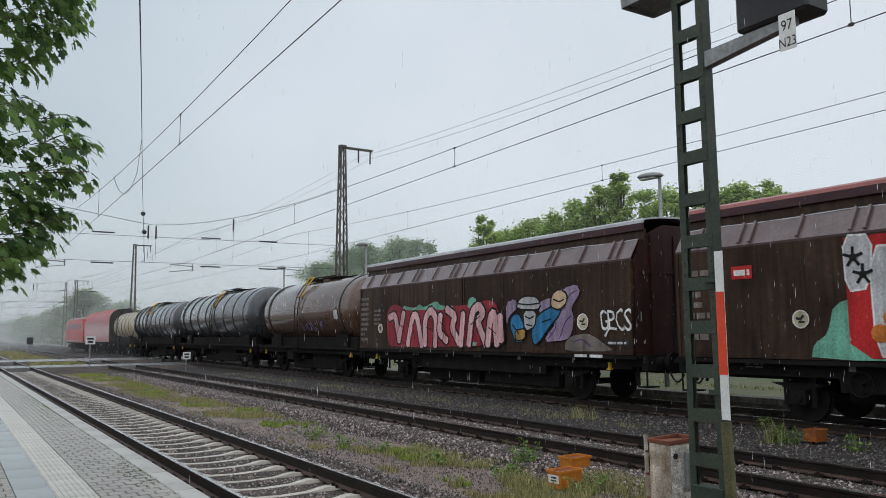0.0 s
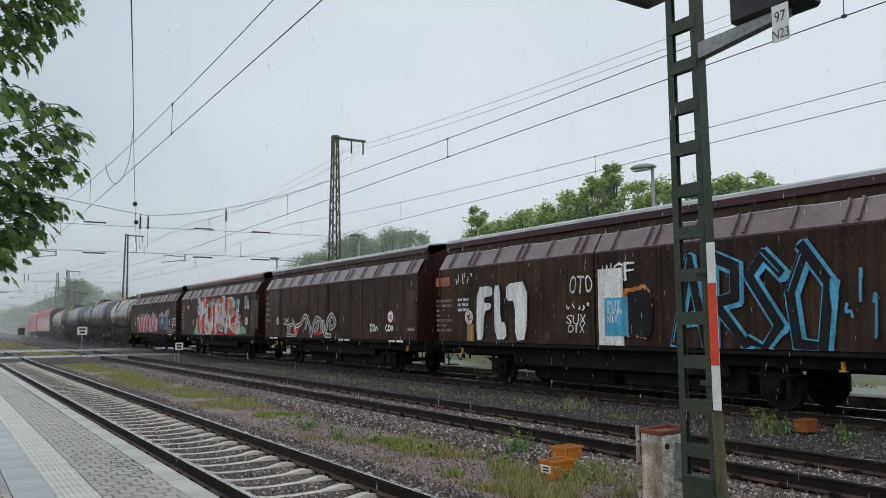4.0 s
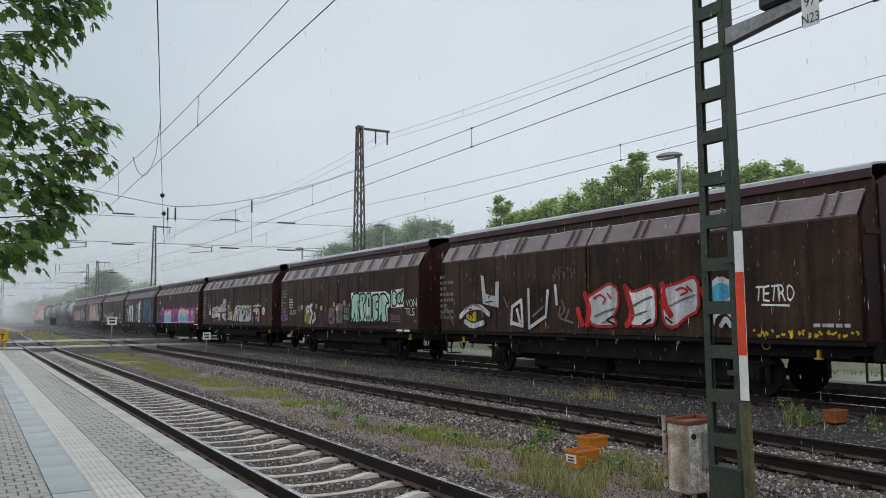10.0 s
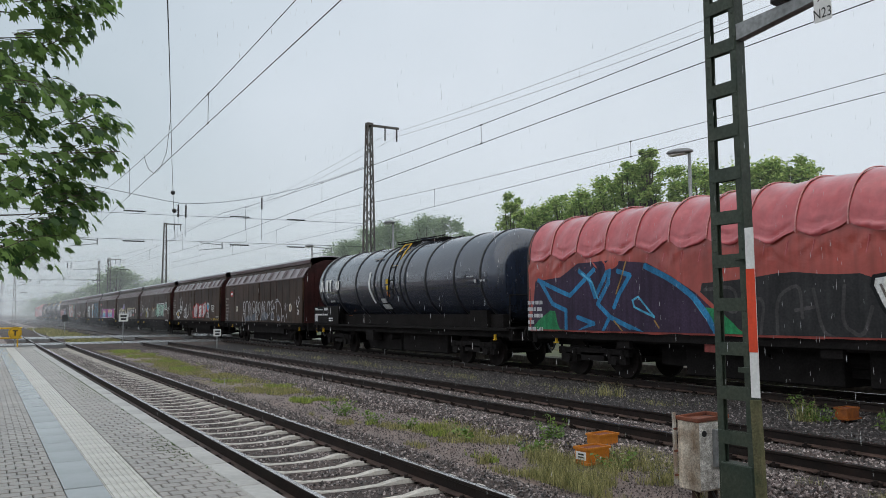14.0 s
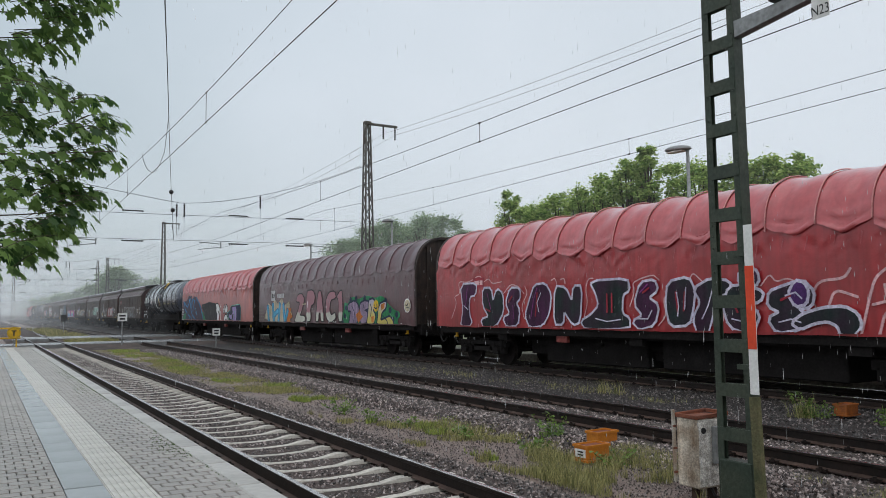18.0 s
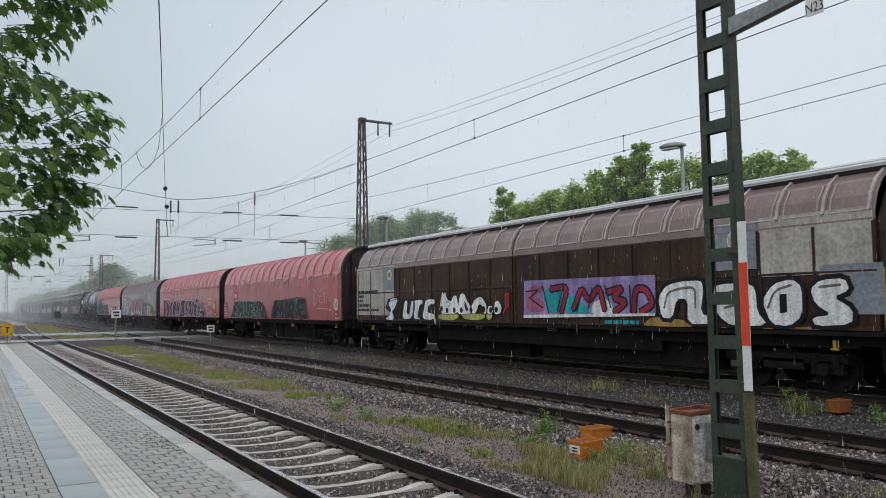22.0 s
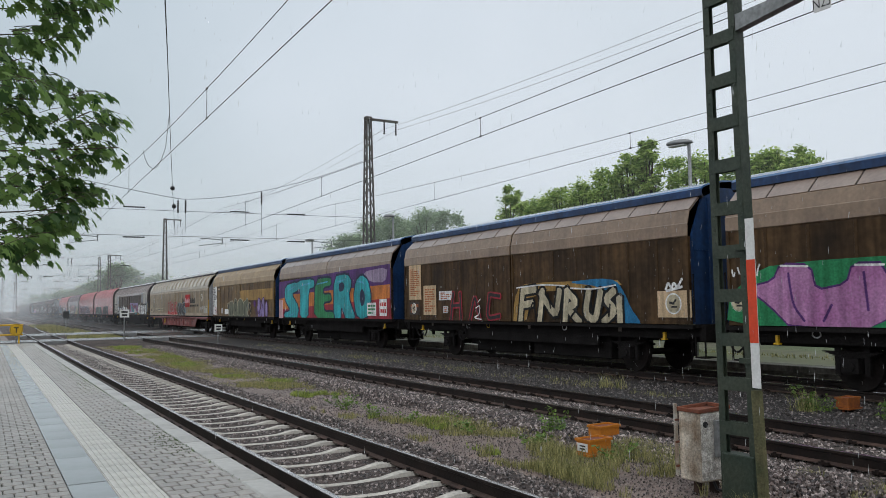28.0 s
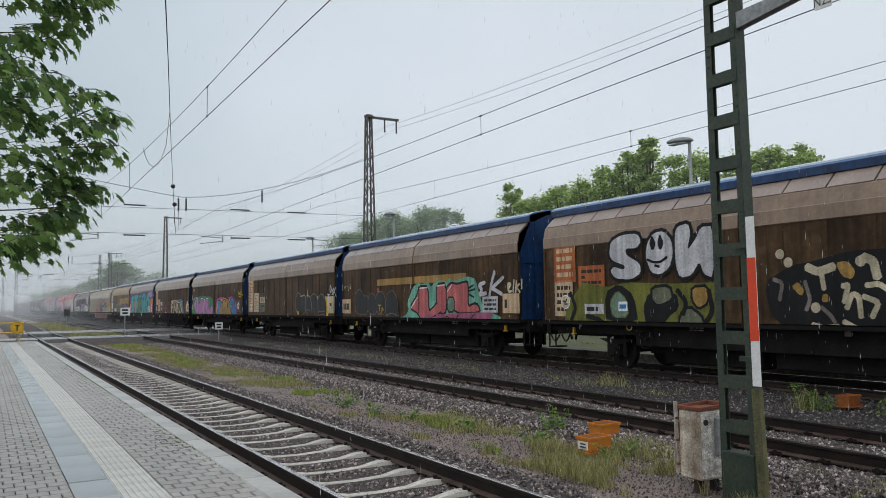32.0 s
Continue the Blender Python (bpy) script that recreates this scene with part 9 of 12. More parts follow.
g.scrawl(6.30, 7.66, 1.44, 1.99, 10, 0.05, "dark", 5).scrawl(2.49, 2.98, 1.93, 2.17, 5, 0.03, "dark", 6).word("IBBC", 6.31, 6.76, 1.43, 1.65, "black", None, 3, fat=0.0, tilt=8).stroke([(3.47, 1.42), (3.64, 1.81), (3.85, 1.88)], 0.07, "yellow").done()
marks(H7, 12.09, 12.86, 1.44, 1.78, 5, "ghost", 10)
marks(H7, 0.15, 0.88, 1.83, 3.00, 8, "ghost", 11)
marks(H7, 1.29, 1.78, 2.05, 2.56, 4, "silver", 12)
plate(H7, 13.85, 14.11, 1.42, 1.57, "dark", "label plate", "ghost", 1)

g = spray(H8, "smeared white letters edged in red", 0.034)
g.outlined([[(7.32, 2.10), (7.70, 2.25), (8.10, 2.42), (8.36, 2.27), (8.35, 1.88), (8.16, 1.64), (8.31, 1.44), (7.47, 1.43), (7.28, 1.72)]], "silver", "red", 0.07).outlined([[(8.66, 2.32), (8.88, 2.16), (9.56, 2.35), (9.58, 1.64), (9.48, 1.45), (8.72, 1.44), (8.83, 1.87)]], "white", "red", 0.06).outlined([[(9.82, 2.05), (9.88, 2.27), (10.28, 2.33), (10.71, 2.46), (10.81, 2.32), (10.80, 1.78), (10.45, 1.64), (10.12, 1.41), (9.85, 1.49)]], "silver", "red", 0.07).outlined([[(11.15, 1.99), (11.16, 2.22), (11.41, 2.35), (11.68, 2.25), (11.69, 2.05), (11.43, 1.90)]], "sky", "silver", 0.12).pen([[(7.21, 2.21), (7.37, 1.81), (7.25, 1.45)], [(8.64, 2.35), (8.78, 1.95), (8.87, 1.67), (8.67, 1.44)], [(9.81, 2.35), (9.89, 1.86), (10.04, 1.67)], [(10.96, 2.20), (11.07, 1.95), (11.43, 1.80)], [(6.92, 1.81), (7.08, 1.45)]], 0.16, "red", 1)
g.pen([[(7.54, 2.09), (7.76, 2.19), (7.97, 2.07), (7.86, 1.96)], [(8.02, 2.20), (8.15, 2.08)], [(10.23, 2.22), (10.41, 2.27), (10.58, 2.18), (10.36, 2.11)], [(10.54, 2.28), (10.66, 2.18)]], 0.05, "red", 1).pen([[(7.55, 1.64), (7.96, 1.77), (8.27, 1.83)], [(8.85, 1.87), (9.22, 2.02), (9.50, 2.09)], [(10.02, 1.86), (10.36, 2.00), (10.74, 2.09)], [(8.84, 1.64), (9.33, 1.76)], [(7.82, 1.48), (8.08, 1.56)]], 0.04, "ghost", 1).pen([[(11.18, 1.45), (11.26, 1.67), (11.54, 1.78), (11.77, 1.58), (11.80, 1.42)], [(11.42, 1.45), (11.54, 1.61), (11.65, 1.45)]], 0.10, "silver", 1).pen([[(8.22, 1.64), (7.95, 1.55), (8.26, 1.46)], [(9.90, 1.61), (10.08, 1.50)], [(9.44, 1.57), (9.20, 1.46)]], 0.05, "black", 1).done()
g = spray(H8, "chalky white strokes", 0.034)
g.shape([(2.44, 2.90), (2.54, 2.03), (3.37, 1.91), (3.41, 2.67), (3.23, 2.68), (3.19, 2.25), (2.70, 2.33), (2.59, 2.87)], "silver", 0).letter([[(1.26, 1.65), (1.67, 1.89), (2.39, 1.96), (2.85, 1.72)], [(1.55, 1.49), (1.95, 1.34), (2.54, 1.46)]], 0.16, "silver", "black", 0.05).up().pen([[(2.78, 2.70), (2.93, 2.50)], [(2.85, 2.22), (3.15, 2.36)], [(2.70, 2.07), (3.08, 2.10)]], 0.04, "dark", 0).pen([[(4.01, 1.43), (4.05, 1.92), (4.50, 2.11), (4.55, 1.38), (4.01, 1.47)], [(4.84, 2.39), (4.85, 1.33), (5.60, 1.65), (5.70, 2.33)], [(6.02, 2.46), (6.07, 1.98)], [(4.29, 1.83), (4.42, 1.50)]], 0.10, "silver", 0)
g.pen([[(1.55, 1.85), (1.95, 2.04), (2.47, 1.94), (2.54, 1.65)], [(6.22, 1.90), (6.12, 1.61), (6.71, 1.48)], [(6.28, 2.07), (6.42, 1.81), (6.21, 1.65)], [(0.05, 1.65), (0.40, 1.96), (0.71, 1.65), (0.83, 1.41)], [(5.02, 1.65), (5.51, 1.91)], [(6.42, 1.56), (6.57, 1.81)], [(3.66, 2.20), (3.84, 1.92)]], 0.06, "ghost", 1).done()
g = spray(H8, "white tag and yellow scribbled line")
g.word("TETRO", 12.24, 13.12, 1.92, 2.25, "white", None, 3, fat=0.0, tilt=9).stroke([(12.4, 1.86), (13.0, 1.84)], 0.04, "white").scrawl(12.12, 14.39, 1.22, 1.38, 20, 0.04, "yellow", 5).done()
g = spray(H8, "faint round chalk tag")
g.scrawl(5.86, 6.83, 2.54, 3.10, 8, 0.03, "ghost", 7).done()
plate(H8, 1.62, 2.15, 1.50, 1.97, "yellow", "yellow plate")
spray(H8, "black letter on a yellow plate", 0.04).letter_r(1.75, 2.02, 1.60, 1.87, "black", 0.05).done()
marks(H8, 13.48, 14.23, 1.41, 1.53, 1, "silver", 13)
marks(H8, 0.00, 0.82, 1.53, 3.04, 8, "ghost", 14)

g = spray(H9, "chalky white outlines of tall letters over slate blue", 0.034)
g.shape([(5.84, 1.55), (6.66, 1.75), (6.65, 1.28), (5.84, 1.25)], "slate", 1).shape([(7.69, 1.56), (8.26, 1.82), (8.92, 1.59), (8.79, 1.32), (7.74, 1.28)], "slate", 1).shape([(9.32, 1.65), (9.81, 1.74), (9.93, 1.33), (9.26, 1.30)], "slate", 1).shape([(10.41, 1.59), (10.98, 1.46), (10.89, 1.29), (10.40, 1.28)], "slate", 1).shape([(4.58, 1.41), (5.17, 1.59), (5.84, 1.50), (5.78, 1.25), (4.58, 1.23)], "slate", 1).up().pen([[(4.29, 1.98), (4.16, 2.19), (4.33, 2.39), (4.56, 2.29), (4.56, 1.89), (4.36, 1.76), (4.19, 1.92)], [(4.08, 1.23), (4.19, 1.67), (4.46, 1.71), (4.55, 1.25)], [(4.65, 1.25), (4.59, 2.12), (4.83, 2.39), (5.15, 2.37), (5.27, 2.02), (5.16, 1.38)], [(5.35, 1.31), (5.45, 2.00), (5.31, 2.38), (5.55, 2.29), (5.76, 2.11), (5.54, 1.76), (5.81, 1.32)]], 0.06, "silver", 1)
g.pen([[(5.96, 1.30), (5.91, 2.01), (6.16, 2.37), (6.48, 2.33), (6.64, 1.92), (6.63, 1.29)], [(6.20, 1.80), (6.33, 2.04), (6.44, 1.75), (6.20, 1.75)], [(6.80, 1.28), (6.73, 2.34), (6.93, 2.29), (6.97, 1.82), (6.78, 1.72)], [(7.05, 1.35), (7.22, 1.99), (7.18, 2.23), (7.42, 2.32), (7.55, 2.07), (7.27, 1.56)], [(7.87, 2.33), (7.66, 1.40), (7.50, 1.30)], [(7.92, 2.29), (7.88, 1.59)]], 0.06, "silver", 1).pen([[(8.05, 1.43), (8.15, 2.30), (8.40, 2.30), (8.35, 2.08), (8.17, 1.98), (8.37, 1.88), (8.21, 1.59), (8.48, 1.42)], [(8.87, 1.44), (8.71, 1.80), (8.87, 2.33), (9.08, 2.28), (9.14, 1.89), (9.36, 1.74), (8.99, 1.56)], [(9.59, 2.35), (9.40, 2.11), (9.59, 1.80), (9.84, 2.03), (9.72, 2.33), (9.59, 2.35)], [(9.55, 1.74), (9.42, 1.36), (9.93, 1.32), (9.94, 1.65), (9.66, 1.77)]], 0.06, "silver", 1)
g.pen([[(10.33, 1.71), (10.39, 2.29), (10.62, 2.34), (11.00, 2.14), (11.23, 1.78), (11.15, 1.36)], [(10.43, 1.65), (10.51, 1.30), (10.87, 1.33), (10.72, 1.59)], [(11.21, 1.28), (11.34, 1.57), (11.58, 1.53), (11.63, 1.25)], [(10.46, 2.33), (10.13, 2.24)], [(10.25, 2.40), (10.60, 2.41)]], 0.06, "silver", 1).pen([[(9.10, 2.31), (9.38, 2.12)], [(9.38, 2.30), (9.10, 2.13)], [(9.24, 2.35), (9.24, 2.08)], [(9.87, 2.07), (10.08, 1.92)], [(10.09, 2.07), (9.86, 1.92)]], 0.04, "silver", 0).done()
g = spray(H9, "chalk star marks", 0.034)
g.pen([[(11.58, 2.10), (11.87, 1.89)], [(11.88, 2.10), (11.58, 1.89)], [(11.74, 2.19), (11.72, 1.79)], [(11.85, 1.65), (11.97, 1.49)], [(11.97, 1.65), (11.84, 1.49)]], 0.04, "silver", 0).done()
g = spray(H9, "white tag", 0.034)
g.pen([[(13.43, 2.32), (13.37, 2.11), (13.54, 1.96), (13.66, 2.20), (13.77, 2.27)], [(13.54, 1.84), (13.73, 1.78), (13.62, 1.59), (13.48, 1.70)], [(13.69, 2.47), (13.74, 2.37)]], 0.06, "white", 1).done()
plate(H9, 1.35, 1.91, 2.73, 3.04, "red", "red and white rail emblem plate", "white", 1)
brake_disc(H9, 12.46, 1.96)
brake_disc(H9, 2.85, 1.97, 0.22)
marks(H9, 0.28, 1.02, 1.32, 2.70, 7, "ghost", 15)

# tarpaulin wagons
g = spray(R1, "purple and black angular graffiti outlined in blue", 0.014)
g.shape([(0.11, 1.00), (0.36, 2.54), (1.47, 2.61), (2.19, 2.94), (3.41, 2.95), (4.66, 2.82), (5.42, 2.47), (6.13, 2.07), (6.69, 1.62), (6.93, 1.00)], "dusk", 0).shape([(0.11, 1.00), (0.30, 1.36), (1.18, 1.81), (1.34, 1.28), (1.66, 1.00)], "green", 1).shape([(6.29, 1.77), (6.69, 1.73), (7.12, 1.41), (7.49, 1.00), (6.78, 1.00), (6.50, 1.33)], "green", 1).up().pen([[(0.50, 2.56), (1.36, 2.26), (1.85, 2.11), (2.81, 2.74)], [(0.57, 2.54), (1.12, 1.90), (1.68, 1.72), (1.67, 1.10), (2.08, 1.00)], [(2.25, 2.73), (2.65, 2.49), (2.85, 2.05), (3.41, 2.81), (3.34, 2.38), (2.94, 1.88), (3.38, 1.55), (3.13, 1.04)], [(3.69, 2.67), (4.11, 2.55), (3.73, 2.12), (3.53, 1.79)], [(2.16, 1.54), (2.78, 1.38), (2.21, 1.03)], [(3.38, 1.55), (4.08, 1.30), (4.47, 1.00)]], 0.12, "blue", 0)
g.pen([[(2.34, 2.67), (2.74, 2.43), (2.94, 2.02)], [(4.73, 2.70), (5.42, 2.35), (6.01, 1.97), (6.37, 1.55), (6.63, 1.00)], [(4.18, 1.95), (4.37, 2.03), (4.88, 1.55), (4.23, 1.79), (4.18, 1.95)]], 0.05, "sky", 0).pen([[(4.63, 2.74), (5.42, 2.40), (6.06, 2.00), (6.46, 1.55), (6.71, 1.00)]], 0.14, "blue", 1).pen([[(3.98, 2.88), (3.83, 2.53), (3.62, 2.12)], [(3.52, 1.46), (3.80, 1.22)], [(4.88, 1.47), (5.01, 1.31)]], 0.04, "gold", 0).pen([[(6.58, 1.55), (6.90, 1.26), (6.85, 1.00)], [(6.95, 1.48), (7.22, 1.13)], [(0.40, 1.17), (0.83, 1.54)]], 0.06, "green", 1).done()
g = spray(R1, "dark smeared letters", 0.014)
g.shape([(6.02, 2.27), (7.37, 2.33), (8.39, 2.44), (9.31, 2.34), (10.00, 2.34), (10.39, 1.93), (10.47, 1.37), (10.40, 1.03), (7.53, 1.00), (7.12, 1.41)], "dark", 1).up().pen([[(6.37, 2.14), (7.15, 2.20), (7.24, 1.62), (6.70, 1.77)], [(8.14, 1.01), (8.13, 1.96), (8.66, 2.22), (8.69, 1.55)], [(7.35, 1.84), (7.87, 1.97), (7.74, 1.14)], [(8.94, 2.08), (9.09, 1.29), (9.35, 1.17)], [(9.56, 2.13), (9.48, 1.43), (9.87, 1.18), (10.06, 1.74)], [(8.55, 1.69), (8.93, 1.75)]], 0.07, "grey", 1).done()
g = spray(R1, "white bubble letters outlined in black", 0.014)
g.outlined([[(10.06, 2.23), (10.45, 2.28), (10.76, 2.21), (11.02, 2.01), (11.07, 1.68), (10.91, 1.34), (10.86, 1.01), (10.58, 1.00), (10.40, 1.16), (10.54, 1.48), (10.42, 1.66), (10.30, 1.68)]], "white", "black", 0.07).pen([[(10.71, 1.82), (10.86, 1.61)], [(10.86, 1.80), (10.70, 1.62)], [(10.68, 1.70), (10.89, 1.70)]], 0.05, "black", 0).pen([[(10.23, 2.12), (10.34, 1.87), (10.49, 1.62)], [(10.59, 1.19), (10.75, 1.32)]], 0.05, "ghost", 1).shape([(11.30, 2.21), (11.41, 2.20), (11.44, 2.03), (11.29, 2.03)], "white", 0).shape([(11.31, 1.79), (11.45, 1.79), (11.46, 1.19), (11.31, 1.18)], "white", 0)
g.outlined([[(12.06, 1.73), (12.14, 2.12), (12.24, 2.18), (12.28, 1.89), (12.19, 1.62)], [(12.38, 1.73), (12.53, 2.02), (12.75, 2.17), (12.94, 2.08), (12.98, 1.86), (12.83, 1.72), (12.58, 1.69)], [(12.10, 1.06), (12.20, 1.36), (12.47, 1.54), (12.82, 1.54), (13.03, 1.33), (13.02, 1.14), (12.82, 1.00), (12.29, 1.00)]], "white", "black", 0.07).pen([[(12.48, 1.23), (12.58, 1.29), (12.55, 1.12), (12.47, 1.06), (12.62, 1.08)], [(12.68, 1.26), (12.78, 1.26), (12.73, 1.11), (12.82, 1.07)]], 0.06, "black", 1).done()
g = spray(R1, "violet letters edged in mint", 0.014)
g.outlined([[(12.85, 1.67), (13.13, 1.68), (13.40, 1.82), (13.58, 1.71), (13.66, 2.04), (14.00, 2.09), (15.01, 2.13), (15.90, 2.17), (15.83, 1.00), (13.94, 1.04), (13.45, 1.15), (13.28, 1.25)]], "navy", "mint", 0.05).outlined([[(13.89, 2.03), (15.00, 2.06), (14.96, 1.19), (14.37, 1.19), (13.95, 1.26), (13.38, 1.37), (13.37, 1.60), (13.86, 1.51), (14.19, 1.71)]], "violet", "black", 0.07).shape([(14.01, 1.36), (14.08, 1.56), (14.29, 1.64), (14.38, 1.47), (14.26, 1.41), (14.32, 1.19)], "black", 1).pen([[(12.94, 1.58), (13.19, 1.19), (13.51, 1.10)], [(13.13, 1.61), (13.26, 1.30)], [(14.45, 1.71), (14.60, 1.76), (14.58, 1.47)]], 0.05, "mint", 0).done()
marks(R1, -0.01, 0.67, 1.13, 2.04, 5, "silver", 16, 0.018)

g = spray(R2, "blue letters with cream and orange spikes", 0.014)
g.shape([(0.99, 1.36), (1.70, 2.18), (2.26, 1.99), (2.71, 2.39), (3.24, 2.11), (3.87, 2.41), (4.27, 2.03), (5.01, 2.23), (5.10, 1.80), (5.47, 1.57), (4.85, 1.48), (5.23, 1.10), (4.26, 1.00), (2.14, 1.00)], "cream", 0).shape([(4.57, 1.92), (5.34, 1.87), (5.14, 1.66), (5.52, 1.44), (5.04, 1.31), (5.23, 1.06), (4.46, 1.01)], "orange", 0).up().letter([[(1.58, 1.95), (1.80, 1.01)], [(2.43, 2.05), (2.64, 1.03)], [(2.48, 1.48), (3.24, 1.75)], [(3.56, 2.06), (3.34, 1.08)], [(4.12, 2.03), (4.36, 1.14), (4.76, 1.74)]], 0.18, "sky", "blue", 0.07).done()
g = spray(R2, "chrome letters with black edges", 0.014)
g.outlined([[(5.99, 2.21), (6.26, 2.52), (6.83, 2.56), (7.17, 2.29), (6.82, 1.79), (6.51, 1.49), (7.24, 1.49), (7.24, 1.23), (5.70, 1.15), (6.25, 1.69), (6.61, 2.18)], [(7.47, 2.68), (8.28, 2.69), (8.58, 2.41), (8.42, 2.07), (7.95, 1.96), (8.01, 1.26), (7.44, 1.23)], [(8.64, 1.26), (8.97, 2.63), (9.34, 2.62), (9.68, 1.27), (9.31, 1.27), (9.25, 1.64), (9.03, 1.64), (8.98, 1.27)]], "chrome", "black", 0.06).outlined([[(10.98, 2.56), (11.07, 2.29), (10.47, 2.22), (10.32, 1.77), (10.52, 1.50), (10.99, 1.64), (11.05, 1.39), (10.44, 1.21), (9.96, 1.40), (9.87, 2.14), (10.30, 2.55)], [(11.20, 2.34), (11.53, 2.57), (11.78, 2.57), (11.81, 1.28), (11.37, 1.27), (11.39, 2.19)]], "chrome", "black", 0.06).pen([[(6.87, 2.05), (7.37, 2.07)]], 0.06, "cream", 0).done()
g = spray(R2, "lilac and yellow letters in a green spotted cloud", 0.014)
g.shape([(11.62, 1.08), (11.69, 1.53), (11.94, 1.70), (12.01, 2.10), (12.37, 2.00), (12.68, 2.27), (13.11, 2.30), (13.38, 2.18), (14.32, 2.33), (15.06, 2.20), (15.54, 2.29), (15.86, 2.23), (16.12, 2.01), (16.42, 1.87), (16.76, 1.72), (17.13, 1.67), (17.22, 1.51), (16.95, 1.34), (17.14, 1.01), (16.56, 1.00), (15.26, 1.02), (12.64, 1.07)], "green", 1).up().ring(12.06, 1.50, 0.12, "navy", 12).ring(12.19, 1.84, 0.12, "navy", 12).ring(12.67, 2.17, 0.12, "navy", 12).ring(14.06, 2.23, 0.12, "navy", 12).ring(15.99, 2.09, 0.12, "navy", 12).ring(16.38, 1.72, 0.12, "navy", 12).ring(16.92, 1.56, 0.12, "navy", 12).ring(16.62, 1.37, 0.12, "navy", 12).ring(11.81, 1.24, 0.12, "navy", 12).ring(13.24, 2.22, 0.12, "navy", 12)
g.outlined([[(12.43, 1.99), (13.10, 2.12), (13.48, 1.90), (13.53, 1.50), (13.21, 1.16), (12.50, 1.12), (12.62, 1.50), (12.72, 1.73), (12.40, 1.73)], [(13.59, 1.97), (14.05, 2.10), (14.46, 2.06), (14.43, 1.81), (13.99, 1.74), (14.37, 1.63), (14.28, 1.25), (13.62, 1.17)]], "lilac", "navy", 0.08).outlined([[(14.47, 2.12), (14.94, 2.16), (15.08, 1.88), (14.85, 1.73), (15.11, 1.50), (14.91, 1.18), (14.28, 1.14), (14.45, 1.66)], [(15.41, 1.94), (16.06, 2.07), (16.00, 1.80), (15.64, 1.65), (15.51, 1.30), (15.97, 1.39), (16.37, 1.48), (16.66, 1.25), (16.58, 1.00), (16.06, 1.00), (15.22, 1.05)]], "lemon", "navy", 0.08).ring(15.15, 1.90, 0.24, "yellow", 12).shape([(13.22, 1.57), (13.50, 1.66), (13.62, 1.79), (13.72, 1.57), (13.93, 1.47), (13.66, 1.34), (13.49, 1.13), (13.33, 1.34)], "orange", 0).shape([(15.58, 1.94), (15.94, 2.02), (15.89, 1.80), (15.62, 1.73)], "orange", 0)
g.shape([(14.70, 1.47), (14.94, 1.50), (14.94, 1.26), (14.74, 1.23)], "orange", 0).pen([[(15.03, 1.93), (15.05, 1.90)], [(15.22, 1.94), (15.25, 1.91)], [(15.00, 1.84), (15.15, 1.78), (15.27, 1.85)], [(12.81, 1.91), (13.09, 1.66), (12.99, 1.25)], [(13.92, 1.98), (14.04, 1.82)], [(14.61, 1.97), (14.76, 1.81), (14.65, 1.50)], [(15.75, 1.51), (16.19, 1.29), (16.13, 1.04)]], 0.05, "navy", 1).done()
g = spray(R2, "small white scribble", 0.014)
g.pen([[(10.71, 1.28), (10.98, 1.14), (11.11, 1.32), (10.84, 1.05)], [(17.27, 1.23), (17.43, 1.10), (17.59, 1.21), (17.66, 1.08)]], 0.04, "white", 1).done()
plate(R2, 2.15, 2.82, 2.28, 2.83, "silver", "faded emblem square", "grey", 1, 0, 0.018)
marks(R2, 3.16, 5.67, 2.34, 2.74, 1, "silver", 17, 0.018)
brake_disc(R2, 17.81, 1.88, 0.30)
marks(R2, 0.07, 0.92, 1.20, 2.06, 5, "ghost", 18, 0.018)

g = spray(R3, "dark letters with pale lilac outlines over pink sketch lines", 0.014)
g.pen([[(1.02, 1.43), (1.35, 1.93), (1.19, 2.14), (1.56, 2.22), (1.46, 2.63), (2.09, 2.57), (2.75, 2.79), (2.94, 2.54), (3.24, 2.66), (3.43, 2.48), (3.95, 2.53)], [(4.03, 2.17), (4.40, 2.44), (4.76, 2.38), (5.06, 2.15)], [(5.05, 1.44), (4.92, 1.81), (5.23, 2.15), (5.11, 2.34)], [(6.32, 2.48), (6.48, 2.54), (6.56, 2.38)], [(6.72, 2.49), (6.87, 2.52), (6.91, 2.37)], [(7.64, 1.45), (7.80, 1.86), (7.73, 2.23), (7.85, 2.47), (8.03, 2.47)], [(9.32, 1.75), (9.49, 2.07), (9.43, 2.30), (9.72, 2.40), (10.11, 2.47), (10.29, 2.34)], [(10.23, 1.30), (10.48, 1.52), (10.40, 1.90), (10.58, 2.05)], [(11.18, 2.32), (11.30, 2.46), (11.52, 2.28)], [(11.93, 1.25), (12.10, 1.46), (12.02, 1.73)], [(13.02, 2.12), (13.23, 2.35), (13.37, 2.18), (13.62, 2.25), (13.82, 2.17)], [(1.34, 1.14), (2.73, 1.13), (3.92, 1.17), (5.38, 1.12), (6.53, 1.21), (7.63, 1.13), (9.03, 1.13)]], 0.03, "pink", 1)
